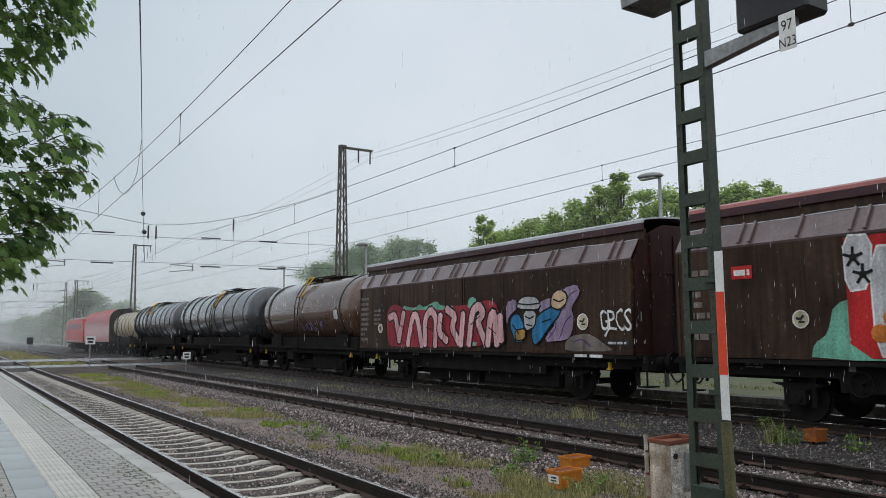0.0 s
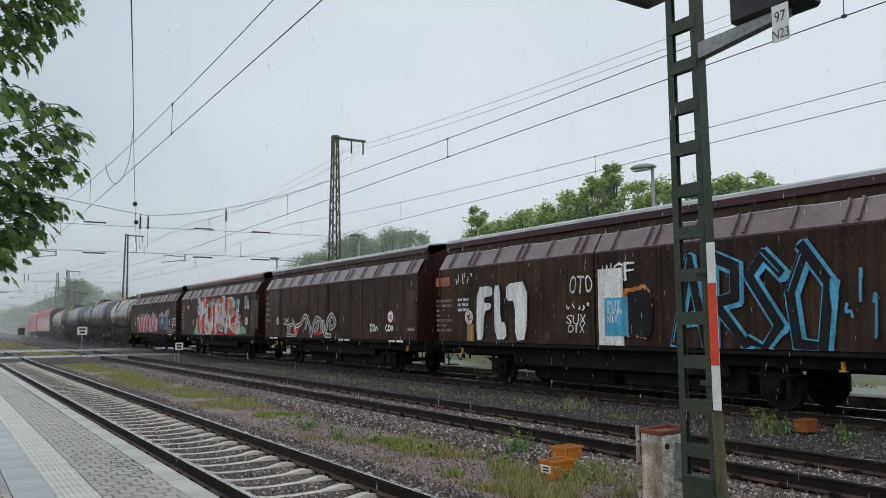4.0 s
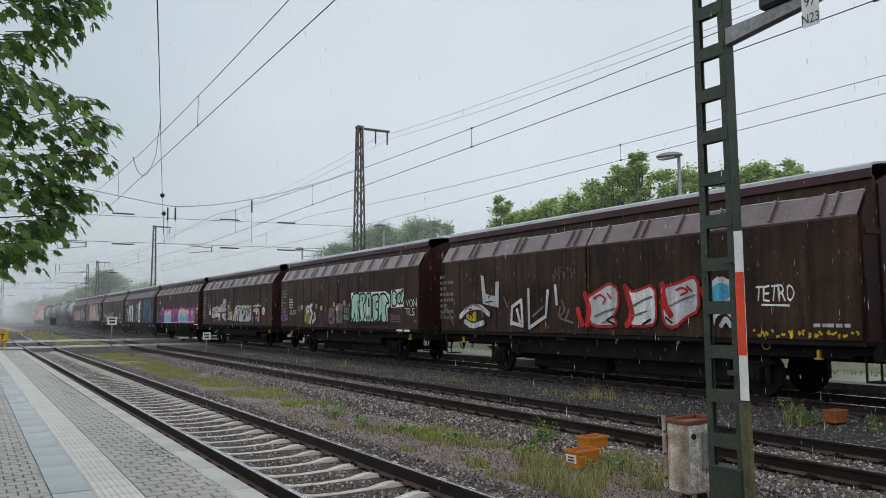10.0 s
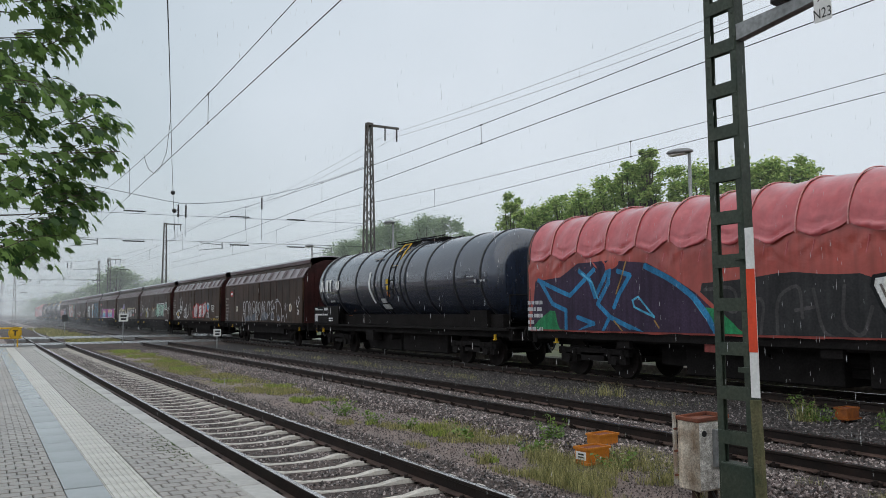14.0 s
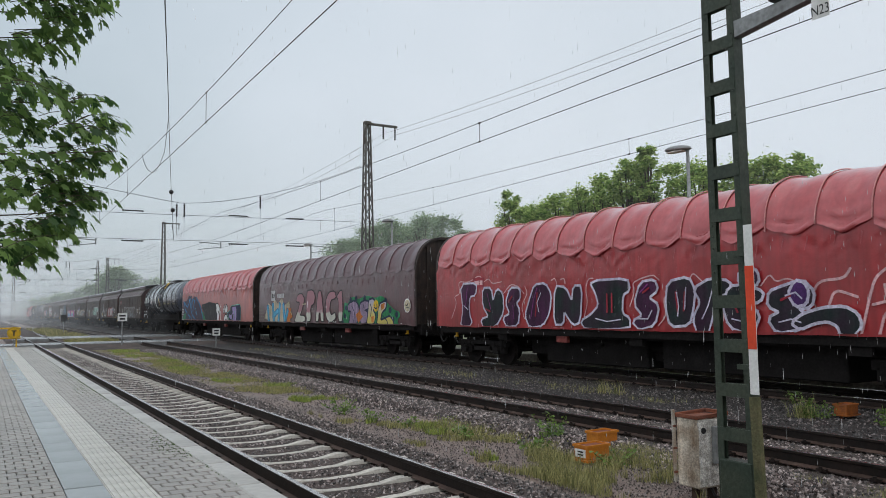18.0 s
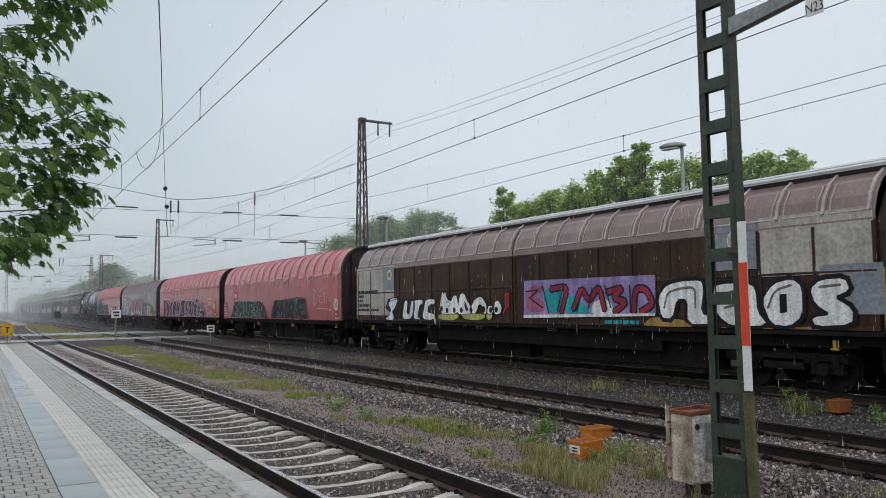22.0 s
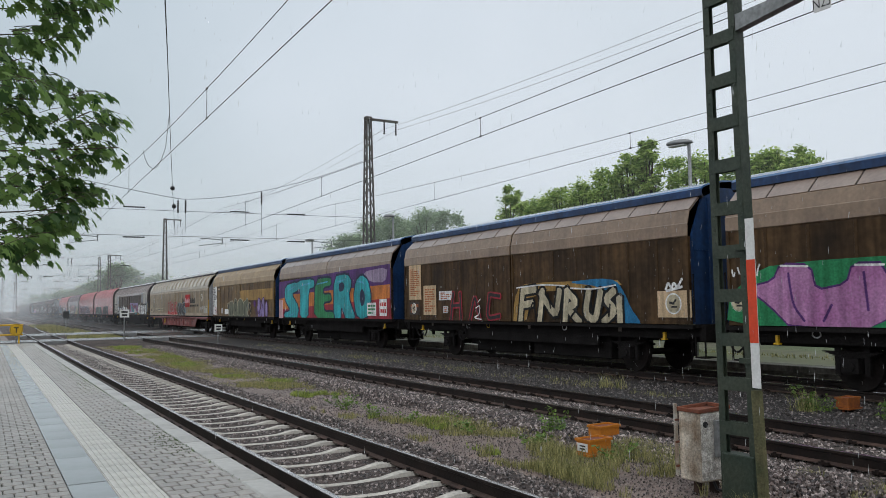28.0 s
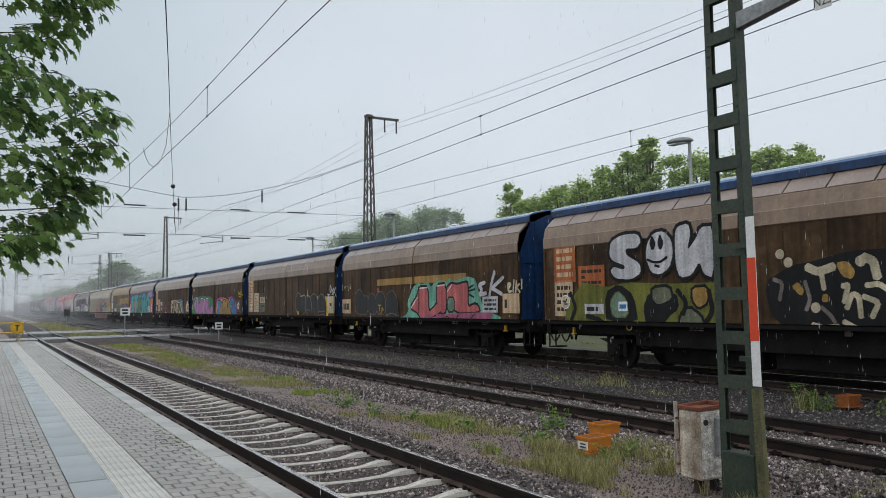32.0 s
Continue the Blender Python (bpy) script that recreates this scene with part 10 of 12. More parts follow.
g.outlined([[(1.62, 2.51), (2.55, 2.51), (2.49, 2.18), (2.13, 2.14), (2.08, 1.63), (2.28, 1.24), (1.60, 1.14), (1.77, 1.72)]], "inkplum", "lavender", 0.06).outlined([[(2.94, 2.35), (3.38, 2.34), (3.47, 1.91), (3.71, 2.31), (3.99, 2.17), (4.02, 1.63), (3.60, 1.21), (2.92, 1.16), (2.83, 1.39), (3.27, 1.48), (2.93, 1.83)]], "inkgreen", "lavender", 0.06).outlined([[(4.40, 2.31), (4.85, 2.30), (4.88, 2.03), (4.66, 1.89), (4.83, 1.67), (4.74, 1.26), (4.20, 1.21), (4.02, 1.44), (4.39, 1.57), (4.17, 1.90)]], "inkplum", "lavender", 0.06).outlined([[(5.58, 2.36), (6.07, 2.39), (6.31, 2.09), (6.22, 1.62), (5.93, 1.27), (5.34, 1.20), (5.13, 1.52), (5.36, 1.97)]], "inkplum", "lavender", 0.06).outlined([[(6.51, 2.30), (6.94, 2.25), (7.20, 1.85), (7.29, 2.28), (7.59, 2.27), (7.49, 1.37), (7.23, 1.30), (6.85, 1.68), (6.81, 1.31), (6.45, 1.31)]], "inkgreen", "lavender", 0.06)
g.outlined([[(7.95, 2.38), (9.27, 2.39), (9.33, 2.14), (9.09, 2.04), (9.05, 1.56), (9.31, 1.45), (9.30, 1.24), (7.71, 1.19), (7.56, 1.37), (7.93, 1.52), (8.26, 1.76), (8.16, 2.09)]], "inkgreen", "lavender", 0.06).outlined([[(9.72, 2.29), (10.16, 2.33), (10.25, 2.12), (9.93, 1.94), (10.27, 1.75), (10.13, 1.33), (9.63, 1.21), (9.44, 1.38), (9.79, 1.52), (9.51, 1.80)]], "inkplum", "lavender", 0.06).outlined([[(10.59, 2.27), (11.18, 2.35), (11.34, 2.07), (11.27, 1.67), (11.15, 1.34), (10.62, 1.30), (10.51, 1.74)]], "inkgreen", "lavender", 0.06).outlined([[(11.34, 2.10), (11.80, 2.30), (12.28, 2.22), (12.28, 2.03), (11.90, 1.91), (11.83, 1.60), (11.65, 1.10), (11.40, 1.13), (11.30, 1.46), (11.53, 1.82)]], "inkgreen", "lavender", 0.06).outlined([[(12.79, 2.49), (12.96, 2.39), (12.98, 2.19), (12.77, 2.10), (12.54, 2.21), (12.55, 2.40)]], "inkplum", "lavender", 0.06)
g.outlined([[(12.28, 2.11), (12.67, 2.13), (13.09, 1.98), (13.01, 1.83), (12.68, 1.76), (12.98, 1.55), (12.84, 1.26), (12.71, 1.12), (12.25, 1.32), (12.11, 1.73)]], "inkgreen", "lavender", 0.06).outlined([[(13.24, 1.98), (13.56, 2.08), (13.97, 2.18), (14.19, 1.96), (14.13, 1.71), (13.81, 1.66), (14.12, 1.46), (13.88, 1.29), (13.38, 1.21), (13.20, 1.46), (13.50, 1.60), (13.21, 1.72)]], "inkgreen", "lavender", 0.06).outlined([[(13.82, 2.17), (13.99, 2.13), (14.07, 1.97), (14.02, 1.76), (13.81, 1.72), (13.68, 1.94)]], "purple", "lavender", 0.06).outlined([[(13.73, 1.39), (13.99, 1.55), (14.38, 1.65), (14.79, 1.67), (15.02, 1.55), (15.08, 1.35), (14.92, 1.15), (14.71, 1.18), (14.67, 1.35), (14.46, 1.45), (14.19, 1.41), (13.88, 1.29)]], "inkgreen", "lavender", 0.06).up()
g.pen([[(5.74, 2.14), (5.64, 1.52)], [(3.13, 1.72), (3.37, 1.65)], [(8.58, 2.05), (8.57, 1.61)], [(8.75, 2.06), (8.74, 1.61)], [(10.82, 2.04), (10.87, 1.61)], [(11.08, 2.04), (11.04, 1.64)], [(4.53, 2.08), (4.35, 1.92)], [(10.00, 2.16), (9.81, 2.06)], [(12.67, 2.01), (12.37, 1.81), (12.47, 1.60)], [(13.70, 1.91), (13.50, 1.83)]], 0.05, "crimson", 0).pen([[(10.85, 2.04), (10.90, 1.74), (10.86, 1.52)], [(11.12, 2.14), (11.07, 1.67)], [(12.33, 1.46), (12.64, 1.40), (12.83, 1.49)], [(11.87, 2.12), (11.72, 1.73), (11.55, 1.46)], [(5.91, 2.14), (5.73, 1.88), (5.81, 1.62)], [(8.15, 1.45), (8.56, 1.38), (9.04, 1.43)], [(1.87, 1.84), (2.13, 1.70)], [(9.57, 1.45), (9.95, 1.45), (10.08, 1.64)], [(13.60, 1.91), (13.82, 1.97), (13.95, 1.85)], [(13.44, 1.40), (13.70, 1.46), (13.91, 1.40)]], 0.03, "lavender", 0)
g.pen([[(2.09, 2.37), (1.98, 1.83)], [(3.23, 2.19), (3.42, 1.72)], [(5.74, 2.28), (5.57, 1.96), (5.43, 1.44)], [(9.97, 2.25), (9.71, 2.06)], [(12.88, 2.39), (12.68, 2.34), (12.77, 2.16)], [(4.57, 1.81), (4.61, 1.44)]], 0.03, "plumlight", 0).done()
g = spray(R3, "pale pink outline lettering", 0.014)
g.pen([[(15.03, 1.08), (15.22, 1.79), (15.36, 2.21), (15.74, 2.45), (16.03, 2.35), (16.41, 2.40), (16.87, 2.35), (17.25, 2.22), (17.37, 1.76)], [(14.11, 1.88), (14.28, 2.17), (14.79, 2.20), (14.91, 2.37)], [(14.44, 1.65), (14.59, 2.01), (15.02, 1.86)]], 0.05, "pink", 1).pen([[(15.52, 2.06), (15.55, 1.79), (15.72, 1.99)], [(16.00, 2.26), (15.88, 2.12), (16.07, 2.05), (15.91, 1.92)], [(16.27, 2.25), (16.15, 2.02), (16.34, 1.98), (16.38, 2.20), (16.27, 2.25)], [(16.49, 1.97), (16.57, 2.20), (16.63, 1.97), (16.77, 2.19)], [(16.84, 1.84), (16.89, 2.14), (17.07, 2.09), (16.90, 1.97)], [(17.14, 2.13), (17.13, 1.83), (17.29, 1.89)]], 0.05, "pink", 1)
g.pen([[(15.38, 1.16), (15.50, 1.58), (15.75, 1.72), (15.61, 1.30)], [(15.80, 1.13), (15.90, 1.65), (16.12, 1.31), (16.21, 1.67)], [(16.30, 1.18), (16.39, 1.58), (16.65, 1.51), (16.52, 1.14)], [(16.74, 1.18), (16.87, 1.57), (17.10, 1.61), (16.96, 1.15)], [(15.30, 1.72), (15.61, 1.79), (15.80, 1.65)], [(15.68, 1.10), (16.04, 1.20), (16.35, 1.08)]], 0.05, "pink", 1).done()
plate(R3, 17.30, 17.72, 1.32, 2.13, "crimson", "dark red label field", None, 1, 0, 0.018)
brake_disc(R3, 17.53, 1.89, 0.24)
plate(R3, 17.38, 18.13, 1.31, 1.48, "dark", "label plate", "silver", 1, 0, 0.018)
plate(R3, 2.36, 2.98, 2.39, 2.70, "crimson", "faded emblem square", "pink", 1, 0, 0.018)

g = spray(R4, "green letters edged in mint on a dark green field", 0.014)
g.shape([(7.22, 2.11), (7.82, 1.91), (8.18, 1.45), (8.48, 1.10), (7.19, 1.05)], "grey", 1).shape([(1.42, 1.00), (1.88, 1.58), (2.20, 2.15), (7.49, 2.11), (7.81, 1.64), (7.72, 1.07)], "forest", 0).up()
g.outlined([[(2.20, 2.14), (3.01, 2.14), (3.01, 1.94), (2.57, 1.93), (2.57, 1.76), (2.93, 1.76), (2.93, 1.60), (2.52, 1.58), (2.48, 1.44), (2.89, 1.42), (2.85, 1.24), (2.06, 1.23)], [(3.27, 2.11), (3.55, 2.12), (3.57, 1.80), (3.82, 1.79), (3.86, 2.11), (4.17, 2.11), (4.01, 1.27), (3.73, 1.27), (3.76, 1.53), (3.53, 1.53), (3.45, 1.26), (3.10, 1.26)], [(4.40, 2.11), (4.70, 2.11), (4.62, 1.49), (5.03, 1.50), (4.99, 1.30), (4.21, 1.27)], [(5.30, 2.11), (6.09, 2.11), (6.09, 1.93), (5.57, 1.92), (5.56, 1.78), (5.96, 1.77), (5.96, 1.61), (5.50, 1.61), (5.47, 1.47), (5.98, 1.47), (5.95, 1.31), (5.12, 1.30)], [(6.27, 2.09), (6.55, 2.10), (6.68, 1.65), (6.95, 2.09), (7.49, 2.09), (7.26, 1.26), (7.03, 1.25), (7.13, 1.80), (6.78, 1.24), (6.53, 1.25), (6.46, 1.73), (6.36, 1.30), (6.12, 1.29)]], "inkgreen", "palemint", 0.022).done()
g = spray(R4, "black block letters with grey outlines", 0.014)
g.shape([(8.86, 1.04), (9.16, 1.71), (9.53, 2.15), (10.56, 2.13), (11.75, 2.19), (12.75, 2.25), (13.98, 2.20), (14.11, 1.78), (14.45, 1.14)], "grey", 1).up().outlined([[(9.08, 1.13), (9.46, 1.99), (9.69, 2.13), (10.03, 2.10), (10.33, 1.56), (10.51, 2.10), (10.92, 2.08), (10.95, 1.15), (10.62, 1.14), (10.43, 1.39), (10.01, 1.63), (9.82, 1.14)], [(11.12, 2.02), (11.56, 2.13), (11.84, 1.94), (11.83, 1.36), (11.66, 1.10), (11.23, 1.11), (11.12, 1.49)], [(11.80, 2.12), (12.30, 2.13), (12.56, 1.93), (12.50, 1.61), (12.23, 1.49), (12.61, 1.12), (11.99, 1.10), (11.79, 1.36)], [(12.74, 2.14), (13.89, 2.15), (13.92, 1.96), (13.15, 1.85), (13.15, 1.70), (13.86, 1.69), (13.86, 1.61), (13.38, 1.55), (13.46, 1.40), (14.12, 1.42), (14.22, 1.14), (12.70, 1.12)]], "black", "slate", 0.035).shape([(11.37, 1.79), (11.51, 1.80), (11.46, 1.39), (11.34, 1.41)], "slate", 1)
g.shape([(12.06, 1.84), (12.22, 1.84), (12.19, 1.65), (12.05, 1.63)], "slate", 1).shape([(12.88, 1.34), (13.23, 1.37), (13.23, 1.00), (12.86, 1.00)], "red", 0).up().done()
g = spray(R4, "pale pink scribbled tag", 0.014)
g.pen([[(14.94, 2.57), (15.00, 1.82)], [(14.94, 2.57), (15.38, 2.41), (15.01, 2.23), (15.44, 2.00), (15.00, 1.82)], [(16.03, 2.54), (15.64, 2.46), (15.73, 1.90), (16.15, 1.95)], [(15.67, 2.22), (16.02, 2.24)], [(16.30, 2.44), (16.36, 1.89)], [(16.51, 2.43), (17.03, 1.97)], [(16.98, 2.59), (16.49, 1.89)], [(15.36, 1.66), (16.25, 1.70), (17.08, 1.59)]], 0.035, "pink", 1).done()
plate(R4, 2.18, 2.84, 2.26, 2.71, "crimson", "faded red and white emblem square", "pink", 1, 0, 0.018)
plate(R4, -0.05, 0.73, 1.11, 2.11, "crimson", "dark red label field", "silver", 5, 3, 0.018)
brake_disc(R4, 17.67, 1.85, 0.30)
plate(R4, 17.51, 17.79, 1.35, 1.52, "crimson", "dark red plate", "silver", 1, 2, 0.018)
marks(R4, 17.50, 17.94, 1.22, 1.31, 1, "silver", 19, 0.018)

# long vans
plate(G1, 0.01, 3.34, 1.40, 3.26, PALE, "pale grey end panel")
plate(G1, 2.40, 3.33, 2.35, 3.22, BLUEGREY, "blue-grey panel", None, 1, 0, 0.03)
plate(G1, 19.22, 21.54, 2.22, 3.39, PALE, "pale grey end panel")
plate(G1, 20.50, 21.69, 1.49, 2.39, BLUEGREY, "blue-grey panel", None, 1, 0, 0.032)
plate(G1, 18.13, 19.14, 2.39, 3.33, BLUEGREY, "blue-grey panel")
brake_disc(G1, 18.65, 3.00)
brake_disc(G1, 2.96, 2.91, 0.22)
g = spray(G1, "white and pale lettering", 0.036)
g.shape([(2.61, 1.69), (2.88, 2.02), (3.56, 2.09), (4.07, 2.00), (6.36, 1.98), (6.33, 1.28), (4.42, 1.22), (4.18, 1.42), (3.53, 1.25)], "black", 0).up().outlined([[(3.08, 2.03), (3.69, 2.02), (3.38, 1.63), (3.16, 1.57), (3.33, 1.34), (3.23, 1.22), (2.58, 1.26), (3.00, 1.41), (3.11, 1.65), (2.87, 1.80)], [(4.19, 1.94), (4.42, 1.92), (4.30, 1.49), (4.55, 1.42), (4.69, 1.93), (4.87, 1.91), (4.73, 1.29), (3.98, 1.27)], [(4.91, 1.94), (5.51, 1.95), (5.51, 1.81), (5.27, 1.78), (5.14, 1.34), (5.37, 1.28), (4.85, 1.28), (4.98, 1.78)], [(5.73, 1.95), (6.36, 1.96), (6.33, 1.80), (5.93, 1.78), (5.83, 1.50), (6.32, 1.46), (6.28, 1.26), (5.47, 1.28), (5.64, 1.70)]], "white", "black", 0.02).shape([(6.60, 1.46), (7.87, 1.47), (7.85, 1.34), (7.47, 1.25), (6.60, 1.29)], "lime", 1).shape([(8.02, 1.47), (9.43, 1.47), (9.34, 1.32), (8.83, 1.27), (8.20, 1.31)], "lime", 1)
g.shape([(9.42, 1.47), (9.82, 1.47), (9.76, 1.32), (9.53, 1.28)], "lime", 1).up().outlined([[(6.63, 1.46), (6.86, 2.22), (6.96, 2.09), (7.07, 2.21), (7.16, 1.96), (7.40, 1.85), (7.60, 2.06), (7.77, 2.04), (7.83, 1.82), (7.86, 1.47)], [(7.81, 1.50), (7.97, 2.08), (8.20, 2.13), (8.42, 1.87), (8.63, 1.65), (8.57, 1.45), (8.04, 1.45)], [(8.57, 1.50), (8.63, 1.68), (8.85, 1.92), (9.19, 2.01), (9.47, 1.79), (9.49, 1.50), (9.33, 1.47), (9.28, 1.74), (9.06, 1.77), (8.88, 1.47)], [(9.51, 1.47), (9.58, 1.70), (9.78, 1.72), (9.84, 1.48)], [(9.88, 1.59), (9.94, 1.82), (10.13, 1.87), (10.29, 1.67), (10.23, 1.49), (9.96, 1.45)]], "white", "dark", 0.02).ring(6.81, 1.63, 0.09, "black", 12).ring(7.17, 1.58, 0.09, "black", 12).ring(7.62, 1.59, 0.09, "black", 12).ring(8.05, 1.59, 0.09, "black", 12).ring(8.63, 1.59, 0.09, "black", 12).ring(9.34, 1.61, 0.09, "black", 12).ring(9.72, 1.59, 0.09, "black", 12)
g.ring(10.01, 1.60, 0.09, "black", 12).shape([(8.24, 1.90), (8.37, 1.75), (8.48, 1.59), (8.36, 1.55), (8.25, 1.68)], "dark", 1).up().pen([[(10.38, 1.50), (10.51, 1.67), (10.51, 2.06), (10.64, 2.05), (10.62, 1.67)]], 0.06, "red", 0).pen([[(7.10, 1.83), (7.25, 1.89), (7.39, 1.76), (7.24, 1.69)], [(2.80, 1.73), (3.01, 1.94), (3.55, 1.99)], [(4.86, 1.71), (4.91, 1.35)]], 0.03, "blue", 1).done()
g = spray(G1, "violet panel with turquoise and crimson letters", 0.036)
g.shape([(11.40, 2.41), (16.42, 2.38), (16.39, 1.47), (11.37, 1.40)], "violet", 0).up().shape([(12.26, 2.16), (13.02, 2.19), (13.13, 1.82), (13.00, 1.53), (12.37, 1.53)], "turq", 1).shape([(13.13, 1.94), (13.55, 1.98), (14.17, 1.59), (14.06, 1.48), (13.18, 1.48)], "turq", 1).shape([(14.74, 2.07), (15.35, 2.14), (14.94, 1.80), (14.82, 2.04)], "turq", 1).shape([(11.53, 2.21), (12.20, 2.27), (12.29, 2.09), (11.86, 1.99), (12.38, 1.77), (12.31, 1.53), (11.48, 1.53)], "rose", 1).shape([(14.26, 1.76), (14.68, 1.88), (14.94, 1.75), (15.09, 1.46), (14.20, 1.46)], "white", 1).up().letter([[(12.64, 2.15), (13.32, 2.20), (13.06, 1.56)], [(13.54, 1.63), (13.85, 2.16), (14.15, 1.79), (14.52, 2.19), (14.70, 1.62)], [(14.85, 2.02), (15.37, 2.11), (15.00, 1.86), (15.49, 1.78), (15.09, 1.54)], [(15.71, 1.53), (15.78, 2.08), (16.12, 2.07), (16.35, 1.71), (15.96, 1.54)]], 0.12, "crimson", "navy", 0.045)
g.pen([[(12.26, 2.23), (12.50, 1.53)], [(13.14, 2.21), (12.87, 1.53)], [(13.66, 1.56), (13.90, 2.06)], [(14.27, 2.13), (14.12, 1.64)], [(14.74, 2.17), (14.94, 1.64)], [(15.60, 2.15), (15.61, 1.53)], [(11.49, 2.10), (12.06, 2.13), (11.66, 1.92), (12.25, 1.65)]], 0.04, "navy", 0).shape([(11.38, 1.45), (16.39, 1.50), (16.38, 1.44), (11.37, 1.36)], "white", 0).done()
g = spray(G1, "white letters outlined in black over gold", 0.036)
g.shape([(15.94, 1.22), (16.31, 1.44), (17.33, 1.34), (17.97, 1.22), (16.66, 1.19)], "gold", 1).shape([(18.07, 1.17), (18.77, 1.29), (19.42, 1.20), (20.54, 1.28), (21.01, 1.21)], "gold", 1).shape([(17.87, 2.40), (17.99, 2.41), (17.96, 2.05), (17.87, 2.05)], "cream", 0).up().outlined([[(16.49, 1.86), (16.74, 2.12), (17.15, 2.20), (17.75, 2.21), (17.79, 1.98), (17.69, 1.51), (18.06, 1.39), (18.01, 1.28), (17.33, 1.27), (17.35, 1.82), (17.04, 1.82), (16.89, 1.38), (16.57, 1.41)], [(18.00, 2.03), (18.25, 2.11), (18.88, 2.12), (19.10, 2.01), (19.12, 1.53), (19.36, 1.27), (18.49, 1.24), (18.14, 1.47), (18.07, 1.77)]], "white", "black", 0.09)
g.outlined([[(19.24, 1.75), (19.51, 2.08), (19.93, 2.16), (20.13, 2.00), (20.11, 1.45), (19.83, 1.26), (19.44, 1.29)], [(20.30, 1.96), (20.51, 2.12), (20.99, 2.14), (21.07, 1.92), (20.75, 1.80), (21.12, 1.58), (21.08, 1.31), (20.37, 1.27), (20.31, 1.43), (20.71, 1.48), (20.39, 1.68)]], "white", "black", 0.09).shape([(19.64, 1.87), (19.80, 1.88), (19.80, 1.53), (19.64, 1.50)], "black", 0).up().pen([[(16.67, 1.63), (16.78, 1.97), (17.14, 2.05), (17.58, 2.07), (17.56, 1.63)], [(18.28, 1.90), (18.79, 1.99), (18.93, 1.62)], [(18.35, 1.62), (18.69, 1.69), (18.73, 1.42)], [(19.38, 1.62), (19.54, 1.95), (19.90, 2.04)], [(20.50, 1.99), (20.89, 2.02)]], 0.05, "ghost", 1)
g.bars(14.71, 15.87, 1.21, 1.37, 1, "turq", 6).up().done()
marks(G1, 0.13, 2.03, 1.52, 2.41, 5, "dark", 20, 0.034)

brake_disc(G2, 2.13, 2.48, 0.24)
brake_disc(G2, 20.21, 2.48, 0.30)
for row in ((0.44, 1.38, 1.48, 2.05, 4), (2.90, 3.78, 1.52, 1.80, 3), (4.10, 4.94, 1.56, 1.80, 1), (5.24, 6.19, 1.56, 1.80, 3), (21.11, 21.33, 1.72, 2.04, 2), (21.36, 21.68, 1.73, 1.90, 2), (2.01, 2.23, 1.82, 2.12, 1), (1.69, 2.02, 1.56, 1.83, 2)):
    plate(G2, *row[:4], "cream", "white paper label with dark lettering", "dark", row[4], 5, 0.034)
e = Wall(G2, "operator_emblem", "red slanted field between dark bars of lettering", 0.034)
u0, u1, z0, z1 = 14.64, 16.55, 1.86, 2.78
e.face([(u0, z0), (u1 - 0.25, z0), (u1, z1), (u0 + 0.25, z1)], "red").up().blocks(u0 + 0.22, u1 - 0.2, z0 + 0.3 * (z1 - z0), z1 - 0.28 * (z1 - z0), 5, "pink")
e.blocks(13.86, 14.64, 2.18, 2.52, 4, "dark").blocks(16.52, 18.12, 2.13, 2.51, 7, "dark").blocks(16.47, 18.55, 1.87, 2.03, 18, "dark").blocks(18.66, 19.19, 1.87, 2.06, 3, "black").done()
g = spray(G2, "red letters with pale edges", 0.034)
g.shape([(8.14, 1.31), (8.69, 1.65), (8.97, 1.45), (10.26, 1.45), (11.17, 1.58), (12.03, 1.51), (12.19, 1.28), (9.69, 1.24)], "red", 1).up().letter([[(8.74, 2.22), (8.81, 1.59), (9.29, 1.31)], [(9.39, 2.29), (9.38, 1.64)], [(9.94, 2.20), (9.76, 1.32)], [(10.01, 2.12), (10.53, 2.00), (10.12, 1.74), (10.67, 1.51), (9.84, 1.32)], [(11.19, 2.10), (10.99, 1.33)], [(11.74, 2.16), (11.25, 1.80), (11.83, 1.33)]], 0.16, "red", "silver", 0.035).pen([[(8.49, 2.15), (9.07, 2.25)], [(9.63, 2.51), (9.78, 2.22)], [(10.83, 2.20), (11.88, 2.26)]], 0.05, "crimson", 0).done()
g = spray(G2, "grey letters outlined in pale blue", 0.034)
g.letter([[(12.73, 2.07), (12.34, 1.97), (12.29, 1.46), (12.71, 1.27)], [(13.10, 2.03), (12.91, 1.63), (13.15, 1.27), (13.46, 1.58), (13.23, 2.02)], [(13.65, 2.02), (13.81, 1.28)], [(14.23, 2.07), (13.82, 1.68), (14.30, 1.28)], [(14.74, 2.06), (14.46, 2.00), (14.45, 1.68), (14.70, 1.63), (14.44, 1.35), (14.77, 1.29)]], 0.27, "grey", "paleblue", 0.026).pen([[(14.89, 1.77), (14.83, 1.55), (15.05, 1.51)], [(15.00, 1.74), (14.94, 1.39), (15.15, 1.47)]], 0.05, "sky", 1).done()
g = spray(G2, "pale scribbled tags", 0.034)
g.scrawl(19.56, 20.66, 1.45, 1.93, 9, 0.04, "silver", 8).scrawl(20.47, 21.32, 1.26, 1.39, 7, 0.03, "black", 9).done()
plate(G2, 20.78, 21.81, 1.40, 1.89, PALE, "pale grey panel", None, 1, 0, 0.031)

